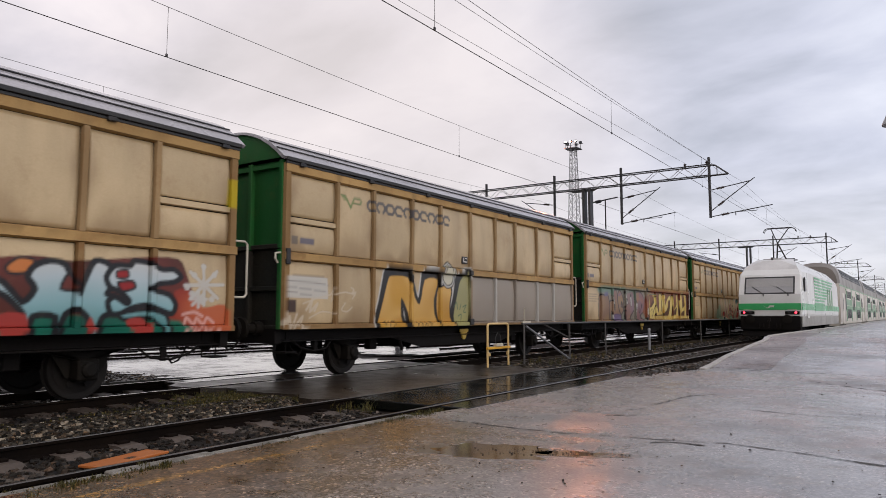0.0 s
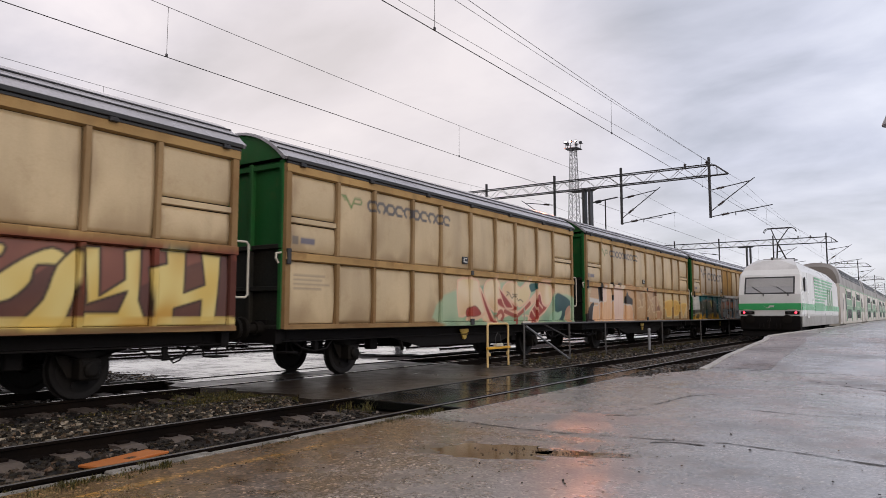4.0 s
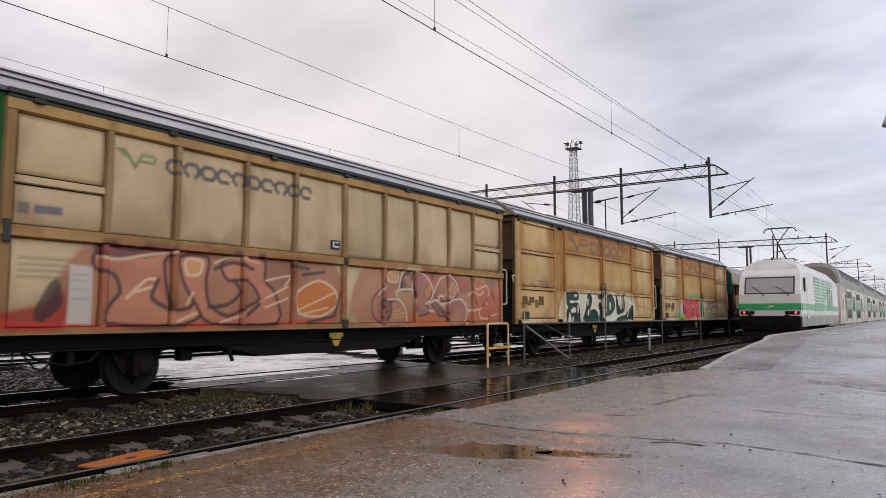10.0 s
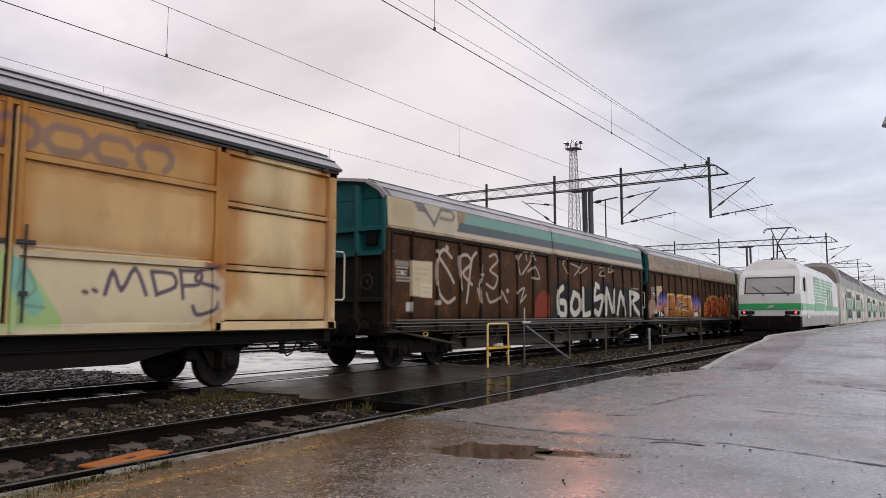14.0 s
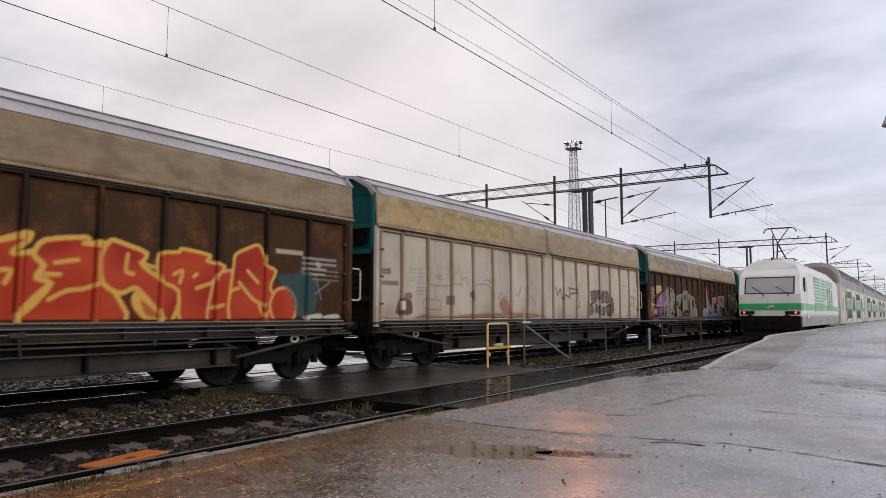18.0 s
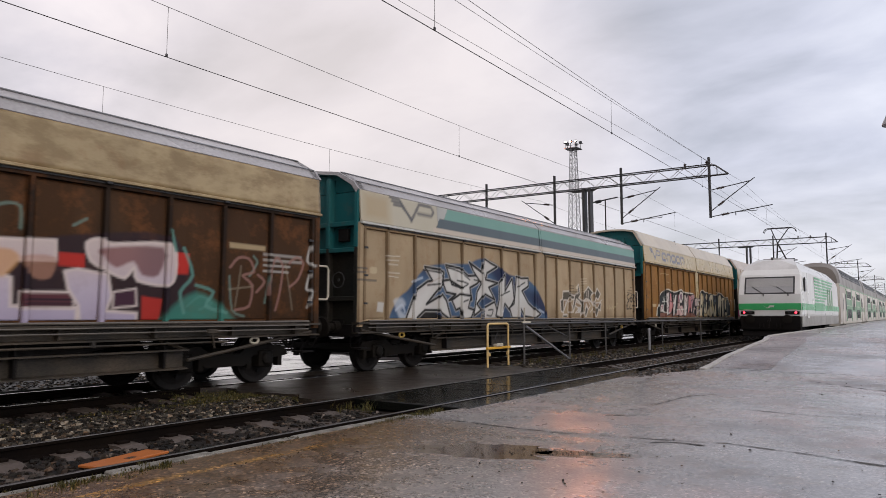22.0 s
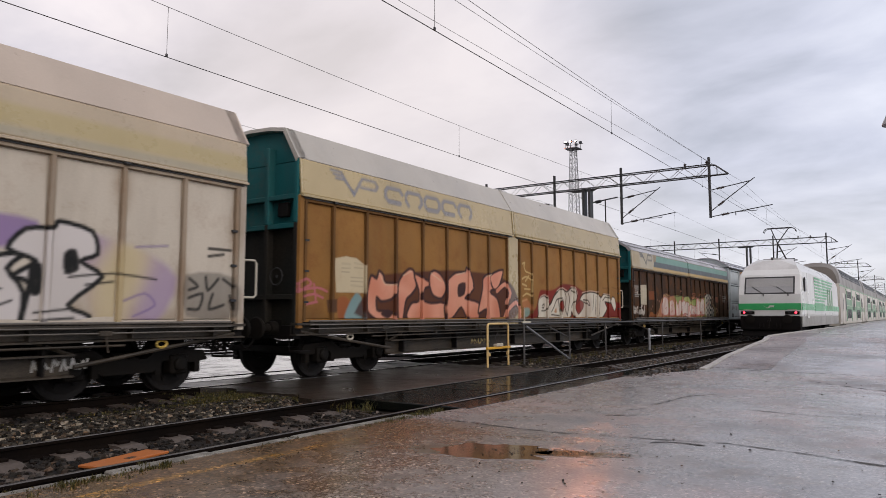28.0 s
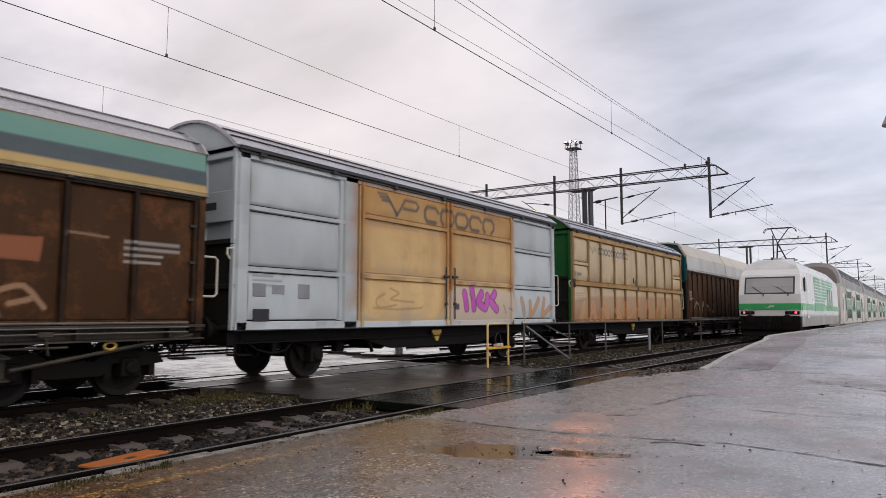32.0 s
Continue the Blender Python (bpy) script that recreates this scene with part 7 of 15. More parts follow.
def spray_peach_blocks(s):
    s.fill([(.64,2.31),(3.99,2.49),(5.11,2.41),(5.07,.85),(.7,.92)], [(.5,.28,.14), (.58,.34,.18)], strength=0.8, soft=0.05)
    s.fill([(-.36,.93),(-.15,1.16),(.1,1.39),(.41,1.64),(.71,1.75),(.74,1.4),(.66,.94),(-.36,.92)], [(.03,.02,.02), (.02,.02,.02)], curl=0)
    s.fill([(.32,1.89),(1.2,1.83),(1.21,1.7),(.75,1.71),(.33,1.73)], CHALK, strength=0.85, curl=0)
    s.fill([(1.24,2.38),(1.46,2.47),(1.57,2.3),(1.56,1.76),(1.27,1.71),(1.19,2.01)], [(.03,.02,.02), (.02,.02,.02)])
    s.fill([(2.45,2.51),(2.7,2.5),(2.73,2.34),(2.47,2.37)], [(.03,.02,.02), (.02,.02,.02)])
    s.fill([(3.32,2.52),(3.65,2.51),(3.72,2.42),(3.32,2.39)], [(.03,.02,.02), (.02,.02,.02)])
    s.fill([(3.79,1.74),(4,2.07),(4.21,2.29),(4.43,2.04),(4.89,1.89),(4.82,1.67),(4.3,1.7),(4.01,1.71)], [(.03,.02,.02), (.02,.02,.02)])
    s.fill([(2.43,1.99),(2.66,2.02),(2.71,1.79),(2.43,1.78)], [(.03,.02,.02), (.02,.02,.02)])
    s.fill([(.67,1.56),(1.07,1.61),(1.21,1.71),(1.27,.99),(.66,.94)], [(.75,.43,.23), (.8,.49,.28), (.69,.35,.18)], CHALK, 0.016)
    s.fill([(1.22,1.68),(1.54,1.69),(1.59,.98),(1.29,.97)], [(.75,.43,.23), (.8,.49,.28), (.69,.35,.18)], CHALK, 0.02)
    s.fill([(1.64,2.26),(2.02,2.24),(2.01,1.78),(1.64,1.72)], [(.77,.54,.45), (.8,.58,.44)], CHALK, 0.012)
    s.fill([(1.64,1.72),(1.95,1.78),(2.04,2.24),(2.45,2.29),(2.52,1.89),(2.44,1.04),(1.58,.97)], [(.75,.43,.23), (.8,.49,.28), (.69,.35,.18)], (.8,.68,.51), 0.016)
    s.fill([(2.41,1.72),(2.67,1.75),(2.7,1.04),(2.44,1.02)], [(.75,.43,.23), (.8,.49,.28), (.69,.35,.18)], CHALK, 0.02)
    s.fill([(2.69,2.31),(3.07,2.42),(3.59,2.3),(3.75,2.26),(3.73,1.85),(3.73,1.02),(2.73,1)], [(.77,.54,.45), (.8,.58,.44)], (.8,.69,.55), 0.016)
    s.fill([(3.77,1.68),(4.08,1.65),(4.67,1.66),(4.9,1.34),(4.84,1.01),(3.79,1)], [(.75,.43,.23), (.8,.49,.28), (.69,.35,.18)], CHALK, 0.022)
    s.brush([[(3.32,2.39),(3.71,2.45),(3.92,2.38)], [(1.93,2.33),(2.36,2.44),(2.59,2.33)], [(.76,2.36),(1.13,2.37),(1.27,2.32)]], 0.025, (.8,.68,.51))
    s.brush([[(1.95,1.78),(1.98,1.14)], [(2.18,1.88),(2.19,1.14)], [(3.2,2.13),(3.23,1.23)], [(4.3,1.55),(4.31,1.12)], [(1.03,1.49),(1.06,1.06)]], 0.01, (.51,.17,.09), 0.5)
    s.fill([(5,2.32),(5.8,2.43),(6.33,2.46),(7.37,2.51),(7.57,2.28),(8.19,1.96),(8.52,1.79),(8.57,1.06),(5.08,1.03)], [(.45,.26,.13), (.51,.3,.15), (.39,.22,.11)], strength=0.75, soft=0.05)
    s.fill([(6.75,2.3),(7,2.47),(7.28,2.5),(7.52,2.36),(7.5,2.1),(7.39,1.92),(7.08,1.92),(6.93,2.14)], [(.49,.3,.17), (.55,.35,.21)], (.69,.54,.34), 0.018, strength=0.9)
    s.fill([(7.57,2.28),(7.86,2.37),(7.95,2.17),(7.78,2.03),(7.5,2.03)], (.21,.1,.06), strength=0.8, soft=0.05)
    s.fill([(7.08,1.9),(7.39,1.92),(7.72,2.07),(8.03,2.04),(8.24,1.87),(8.09,1.68),(7.9,1.41),(7.42,1.4),(7.52,1.71)], [(.46,.29,.18), (.52,.34,.22)], (.69,.54,.34), 0.018, strength=0.95)
    s.fill([(7.95,1.41),(8.1,1.64),(8.36,1.69),(8.48,1.42),(8.21,1.45)], (.18,.06,.03), strength=0.85)
    s.fill([(7.85,1.34),(8.11,1.43),(8.48,1.4),(8.48,1.09),(7.9,1.07)], [(.49,.25,.13)], (.69,.54,.34), 0.016, strength=0.9)
    s.fill([(5.82,2.06),(6,2.19),(6.16,2.09),(6.2,1.78),(6.11,1.63),(5.92,1.65)], [(.34,.2,.1), (.29,.16,.09)], strength=0.5, soft=0.06)
    s.fill([(6.51,2.11),(6.76,2.15),(6.98,1.98),(7,1.65),(6.79,1.48),(6.58,1.63)], [(.34,.2,.1), (.29,.16,.09)], strength=0.45, soft=0.06)
    s.brush([[(5.46,2.35),(5.73,2.45),(5.91,2.42),(6.03,2.31)], [(6.03,2.33),(6.26,2.45),(6.5,2.42)], [(5.96,2.19),(6.19,2.23),(6.43,2.23),(6.76,2.21)], [(5.62,1.9),(5.69,1.87),(5.83,1.85)], [(5.8,1.83),(5.85,1.65),(6,1.58),(6.22,1.66),(6.22,1.94),(6.11,1.89)], [(5.54,1.53),(5.64,1.57),(5.88,1.61)], [(5.64,1.49),(5.62,1.34)], [(6.54,1.47),(6.79,1.46),(7,1.65)], [(6.88,1.36),(7.01,1.4),(6.98,1.6)], [(7.24,1.7),(7.52,1.68),(7.32,1.49),(7.24,1.67)], [(6.61,1.88),(6.73,1.84),(6.65,1.8)], [(6.24,1.27),(6.32,1.23),(6.28,1.12)], [(8.35,1.88),(8.49,1.96),(8.68,1.94),(8.65,1.84),(8.52,1.68),(8.35,1.83)]], 0.022, (.69,.54,.34), 0.85)
    s.brush([[(5.83,1.85),(6.22,1.61)], [(5.43,1.67),(5.71,1.61)], [(6.8,1.27),(7.01,1.36)], [(7.37,1.36),(7.43,1.15)]], 0.012, (.21,.1,.05), 0.5)
    s.fill([(9.21,1.84),(10.33,1.97),(10.37,1.65),(10.21,1.58),(10.27,1.23),(9.61,1.19),(9.47,1.38),(9.44,1.58),(9.27,1.52)], [(.62,.34,.07), (.69,.39,.1)], (.77,.55,.18), 0.024)
    s.fill([(10.54,1.87),(10.9,1.97),(11.37,1.9),(11.59,1.68),(11.5,1.36),(11.15,1.23),(10.77,1.25),(10.6,1.55)], [(.62,.34,.07), (.69,.39,.1)], (.77,.55,.18), 0.024)
    s.fill([(10.96,1.75),(11.22,1.76),(11.27,1.51),(10.99,1.47)], [(.55,.29,.07)], (.77,.55,.18), 0.016)
    s.fill([(11.89,1.8),(12.85,1.81),(12.63,1.59),(12.31,1.2),(12.14,1.34)], [(.62,.34,.07), (.69,.39,.1)], (.77,.55,.18), 0.024)
    s.fill([(12.23,1.67),(12.52,1.7),(12.34,1.52)], (.49,.27,.09), (.77,.55,.18), 0.014)
    s.brush([[(9.18,2.01),(9.21,2.01)]], 0.035, (.69,.49,.21), 0.7)
    s.brush([[(9.39,2),(9.42,2)]], 0.035, (.69,.49,.21), 0.7)
    s.brush([[(9.64,2.06),(9.67,2.06)]], 0.035, (.69,.49,.21), 0.7)
    s.brush([[(9.84,2),(9.87,2.01)]], 0.035, (.69,.49,.21), 0.7)
    s.brush([[(10.11,2.04),(10.14,2.04)]], 0.035, (.69,.49,.21), 0.7)
    s.brush([[(9.03,1.86),(9.05,1.86)]], 0.035, (.69,.49,.21), 0.7)
    s.brush([[(9.01,1.57),(9.03,1.57)]], 0.035, (.69,.49,.21), 0.7)
    s.brush([[(9.17,1.38),(9.19,1.38)]], 0.035, (.69,.49,.21), 0.7)
    s.brush([[(9.11,1.33),(9.13,1.33)]], 0.035, (.69,.49,.21), 0.7)
    s.brush([[(10.75,2.07),(10.78,2.07)]], 0.035, (.69,.49,.21), 0.7)
    s.brush([[(10.98,2.06),(11.01,2.06)]], 0.035, (.69,.49,.21), 0.7)
    s.brush([[(11.29,2.1),(11.32,2.1)]], 0.035, (.69,.49,.21), 0.7)
    s.brush([[(11.53,1.93),(11.57,1.93)]], 0.035, (.69,.49,.21), 0.7)
    s.brush([[(11.95,1.95),(11.99,1.95)]], 0.035, (.69,.49,.21), 0.7)
    s.brush([[(12.27,1.93),(12.3,1.94)]], 0.035, (.69,.49,.21), 0.7)
    s.brush([[(12.57,2),(12.61,2)]], 0.035, (.69,.49,.21), 0.7)
    s.brush([[(10.56,1.23),(10.58,1.23)]], 0.035, (.69,.49,.21), 0.7)
    s.brush([[(11.82,1.63),(11.86,1.63)]], 0.035, (.69,.49,.21), 0.7)
    s.brush([[(8.77,1.68),(8.82,1.69)], [(8.67,2.22),(8.62,2.15)]], 0.05, (.69,.54,.34), 0.7)
    s.fill([(8.51,1.42),(8.76,1.37),(8.68,1.09),(8.52,1.09)], (.34,.14,.07), strength=0.6, soft=0.06)


def spray_teal_and_silver(s):
    s.fill([(1.31,2.28),(3.81,2.35),(6.54,2.33),(6.55,1.95),(4.23,1.96),(2.71,1.91),(1.33,1.87)], [(.01,.1,.11), (.02,.13,.14)], soft=0.05)
    s.fill([(-.14,1.69),(1.32,2),(2.71,2.08),(4.51,2.1),(5.11,1.89),(5.29,1.23),(3.85,1.08),(2.2,1.05),(.29,1.23),(-.11,1.12)], [(.05,.05,.04), (.07,.07,.05), (.03,.04,.03)], soft=0.08)
    s.fill([(4.87,2.21),(6.54,2.31),(6.57,.93),(5.62,.91),(5.2,1.39),(4.81,1.77)], [(.01,.08,.1), (.02,.1,.11)], soft=0.06)
    s.fill([(-.17,.92),(-.08,1.12),(.18,1.25),(.95,1.33),(1.35,1.36),(1.46,.97),(-.14,.9)], [(.46,.24,.03), (.55,.3,.04), (.39,.2,.02)], soft=0.05)
    s.fill([(1.8,.97),(1.89,1.23),(2.4,1.34),(2.62,1.37),(2.75,.95)], [(.46,.24,.03), (.52,.28,.04)], soft=0.05)
    s.fill([(3.04,.94),(3.21,1.28),(3.84,1.35),(4.9,1.39),(5.37,1.23),(5.61,.98),(4.26,.94)], [(.44,.23,.03), (.51,.28,.04)], soft=0.05)
    s.brush([[(-.16,1.26),(.21,1.3),(.95,1.36),(1.4,1.36)], [(1.88,1.36),(2.51,1.42),(3.09,1.35)], [(3.21,1.38),(4.24,1.39),(5.13,1.32)]], 0.03, (.34,.32,.25), 0.7)
    s.fill([(.54,1.15),(.74,1.27),(1.08,1.3),(1.22,1.22),(1.05,1.11),(.66,1.09)], [(.05,.04,.03), (.03,.03,.02)], INK, 0.02)
    s.fill([(1.56,1.93),(1.86,1.94),(2.17,1.78),(2.29,1.41),(1.89,1.23),(1.63,1.49)], [(.09,.08,.06), (.04,.04,.04)], INK, 0.02)
    s.fill([(2.94,2),(3.56,2.05),(3.82,1.84),(3.77,1.48),(3.2,1.42),(3.01,1.71)], [(.09,.08,.07), (.05,.05,.04)], INK, 0.02)
    s.fill([(3.95,1.95),(4.51,1.97),(4.89,1.77),(4.82,1.44),(4.24,1.39),(3.99,1.64)], [(.07,.06,.05), (.05,.04,.04)], INK, 0.02)
    s.fill([(2.45,1.51),(2.9,1.56),(2.95,1.13),(2.52,1.09)], [(.01,.06,.08), (.01,.04,.05)], INK, 0.02)
    s.fill([(1.58,1.45),(1.87,1.5),(1.87,1.23),(1.61,1.19)], [(.01,.06,.08)], INK, 0.015)
    s.fill([(4.24,1.39),(4.82,1.34),(4.95,1.17),(4.32,1.21)], (.07,.05,.04), INK, 0.015)
    s.brush([[(1.39,1.49),(1.88,1.41),(2.09,1.23)], [(3.28,.94),(3.33,1.23),(3.51,1.38),(3.97,1.43)], [(1.51,.97),(1.51,1.32)], [(3.84,1.23),(3.89,1.84)], [(2.21,.96),(2.35,1.37)]], 0.02, INK)
    s.brush([[(1.49,1.75),(1.62,1.71)], [(1.97,1.66),(2.07,1.66)], [(3.57,1.63),(3.73,1.57)], [(4.09,1.85),(4.37,1.81),(4.23,1.73)], [(2.6,1.89),(2.77,1.88)], [(3.44,1.58),(3.54,1.65)]], 0.02, (.58,.52,.39), 0.8)
    s.fill([(3.56,2.03),(3.79,2.1),(3.89,1.76),(3.72,1.72)], (.58,.45,.09))
    s.brush([[(1.96,1.95),(2.16,2.05),(2.38,2.01),(2.59,2.11)], [(3.06,1.99),(3.3,2.06),(3.56,2.01),(3.81,2.15)]], 0.016, (.62,.25,.17), 0.8)
    s.brush([[(4.44,2.02),(4.8,1.99),(4.88,1.83),(5.27,1.9),(5.43,1.73),(5.93,1.81),(6.46,1.7)], [(5.12,1.67),(5.6,1.57),(5.77,1.34),(6.47,1.29)], [(5.43,2.02),(5.76,1.92),(6.28,1.88)]], 0.014, (.58,.65,.65), 0.8)
    s.brush([[(5.51,1.79),(5.63,1.63),(5.52,1.51),(5.73,1.51)], [(5.77,1.63),(5.8,1.4),(5.97,1.52)], [(5.85,1.4),(6.11,1.34),(5.98,1.23)], [(5.52,1.4),(5.41,1.23),(5.61,1.23),(5.48,1.09),(5.64,1.09)]], 0.024, (.76,.74,.68))
    s.fill([(-.32,2.25),(1.21,2.3),(1.25,1.55),(-.3,1.53)], CHALK, strength=0.9, curl=0)
    s.brush([[(-.27,2.04),(.01,2.06)], [(.1,2.06),(.49,2.07)], [(.61,2.08),(1.13,2.1)]], 0.009, SLATE, 0.5, 0)
    s.brush([[(-.26,1.82),(.02,1.82)], [(.11,1.83),(.5,1.83)], [(.63,1.84),(1.14,1.85)]], 0.009, SLATE, 0.5, 0)
    s.brush([[(-.25,1.74),(.02,1.75)], [(.11,1.75),(.51,1.75)], [(.63,1.76),(1.15,1.76)]], 0.009, SLATE, 0.5, 0)
    s.brush([[(-.25,1.67),(.03,1.67)], [(.12,1.67),(.51,1.67)], [(.63,1.68),(1.15,1.68)]], 0.009, SLATE, 0.5, 0)
    s.brush([[(-.25,1.59),(.03,1.59)], [(.12,1.6),(.51,1.59)], [(.64,1.6),(1.16,1.59)]], 0.009, SLATE, 0.5, 0)
    s.fill([(1.65,2.46),(2.06,2.48),(2.04,2.36),(1.66,2.35)], CHALK, strength=0.7, curl=0)
    s.fill([(5.26,2.46),(5.66,2.45),(5.65,2.35),(5.26,2.35)], CHALK, strength=0.6, curl=0)
    s.fill([(5.16,2.32),(5.29,2.3),(5.3,2.12),(5.17,2.12)], CHALK, strength=0.6, curl=0)
    s.fill([(6.6,2.43),(12.87,2.49),(12.87,2.36),(6.6,2.31)], CHALK, strength=0.7)
    s.fill([(6.29,2.17),(7.83,2.31),(9.58,2.33),(13.01,2.46),(13.08,1.11),(6.36,1.03)], [(.42,.23,.16), (.49,.3,.22), (.33,.15,.1)], strength=0.92, soft=0.05)
    s.fill([(6.41,2.32),(7.82,2.43),(13.01,2.48),(13.01,2.39),(6.41,2.23)], CHALK, strength=0.7)
    s.fill([(7.49,2.04),(8.35,2.02),(8.27,1.89),(7.5,1.89)], [(.43,.07,.04), (.51,.12,.06)], strength=0.8, soft=0.06)
    s.fill([(10.62,1.87),(13.03,1.85),(13.03,1.68),(10.87,1.68)], [(.39,.09,.05)], strength=0.6, soft=0.06)
    s.fill([(7.22,1.01),(7.35,1.16),(7.47,1)], (.34,.05,.04), strength=0.8)
    s.fill([(12.33,1.25),(12.87,1.32),(13.04,1.14),(12.41,1.1)], (.65,.39,.12), strength=0.7, soft=0.05)
    s.fill([(6.41,2.25),(7.83,2.35),(7.95,2.26),(7.92,2.13),(7.3,2.11),(7.36,1.23),(7.18,1.01),(6.49,1.01),(6.46,1.48),(7.12,1.53),(7.12,2.06),(6.43,2.04)], [(.43,.46,.47), (.5,.52,.52), (.37,.41,.43)], (.03,.03,.03), 0.025, curl=0)
    s.fill([(6.45,1.62),(7.55,1.62),(7.57,1.5),(6.46,1.51)], [(.43,.46,.47), (.5,.52,.52), (.37,.41,.43)], (.03,.03,.03), 0.02, curl=0)
    s.brush([[(7.42,1.92),(7.36,1.77)], [(7.44,2.08),(7.39,1.92)]], 0.02, (.69,.58,.25), 0.6)
    s.fill([(7.4,1.46),(7.63,1.61),(7.95,1.59),(7.97,1.51),(7.79,1.47),(7.84,1.33),(8.28,1.15),(8.26,1.05),(7.58,1.04),(7.42,1.27)], [(.43,.46,.47), (.5,.52,.52), (.37,.41,.43)], (.03,.03,.03), 0.025, curl=0)
    s.brush([[(7.59,1.58),(7.63,1.23)], [(7.72,1.35),(7.84,1.33)], [(7.58,1.12),(7.69,1.16)], [(7.41,1.5),(7.95,1.54)]], 0.018, (.03,.03,.03))
    s.fill([(8.01,1.14),(8.27,1.81),(8.44,2.24),(9.58,2.33),(9.75,2.2),(9.5,1.77),(9.3,1.59),(9.18,1.06),(8.86,1.06),(8.93,1.49),(8.41,1.55),(8.3,1.23),(8.26,1.07)], [(.1,.13,.16), (.13,.17,.2), (.08,.1,.13)], (.58,.6,.6), 0.035, curl=0)
    s.fill([(8.61,2.08),(9.18,2.06),(9.08,1.67),(8.49,1.72)], [(.45,.17,.1), (.51,.25,.15)], (.03,.03,.03), 0.015, curl=0)
    s.fill([(8.37,1.48),(8.92,1.49),(8.85,1.23),(8.34,1.23)], (.46,.2,.12), (.03,.03,.03), 0.012, curl=0)
    s.brush([[(9.19,1.81),(9.39,1.86)], [(9.21,1.89),(9.41,1.97)], [(9.23,1.99),(9.38,2.04)]], 0.022, (.62,.62,.39))
    s.brush([[(8.41,1.69),(9.1,1.65)], [(8.44,2.24),(9.58,2.34)]], 0.02, (.03,.03,.03))
    s.fill([(9.12,1.19),(9.71,1.74),(9.64,1.41),(9.32,1.23)], [(.1,.13,.16), (.13,.17,.2), (.08,.1,.13)], (.03,.03,.03), 0.02)
    s.fill([(9.85,2.25),(10.25,2.26),(10.16,1.51),(10.12,1.04),(9.79,1.03),(9.85,1.6)], [(.43,.46,.47), (.5,.52,.52), (.37,.41,.43)], (.03,.03,.03), 0.024, curl=0)
    s.fill([(10.13,1.7),(10.37,2.24),(10.54,2.3),(10.98,2.28),(10.96,2.18),(10.55,2.13),(10.44,1.81),(10.87,1.75),(11.07,1.63),(10.88,1.53),(10.22,1.51)], [(.43,.46,.47), (.5,.52,.52), (.37,.41,.43)], (.03,.03,.03), 0.022, curl=0)
    s.fill([(10.22,1.42),(10.88,1.53),(10.98,1.38),(10.89,1.23),(11.27,1.28),(11.61,1.23),(11.62,1.02),(10.18,1.02),(10.08,1.23)], [(.43,.46,.47), (.5,.52,.52), (.37,.41,.43)], (.03,.03,.03), 0.022, curl=0)
    s.brush([[(10.22,1.47),(10.51,1.42),(10.28,1.28),(10.64,1.23)], [(10.76,1.48),(10.7,1.23)]], 0.018, (.03,.03,.03))
    s.fill([(11.27,1.23),(11.65,2.28),(12.61,2.32),(12.7,2.12),(12.31,1.88),(12.19,1.07),(11.9,1.07),(12.06,2.03),(11.73,1.97),(11.55,1.13)], [(.43,.46,.47), (.5,.52,.52), (.37,.41,.43)], (.03,.03,.03), 0.024, curl=0)
    s.fill([(11.37,1.59),(11.65,2.17),(11.94,2.17),(11.67,1.65)], [(.1,.13,.16), (.13,.17,.2), (.08,.1,.13)], (.03,.03,.03), 0.015, curl=0)
    s.brush([[(11.07,1.58),(11.6,1.59)], [(11.27,1.23),(12.11,1.25)]], 0.02, (.03,.03,.03))
    s.brush([[(11.14,2.24),(11.15,2.23)]], 0.05, (.76,.76,.72))
    s.brush([[(11.32,2.26),(11.33,2.25)]], 0.05, (.76,.76,.72))
    s.brush([[(11.54,2.27),(11.55,2.26)]], 0.05, (.76,.76,.72))
    s.brush([[(6.54,2.24),(7.83,2.32)], [(8.47,2.25),(9.53,2.34)], [(9.85,2.27),(10.22,2.28)], [(11.72,2.3),(12.56,2.34)], [(10.36,2.27),(10.95,2.28)]], 0.02, (.75,.77,.75), 0.7)
    s.brush([[(9.56,1.64),(9.71,1.74)], [(9.66,1.71),(9.76,1.76)]], 0.03, (.62,.34,.29), 0.8)


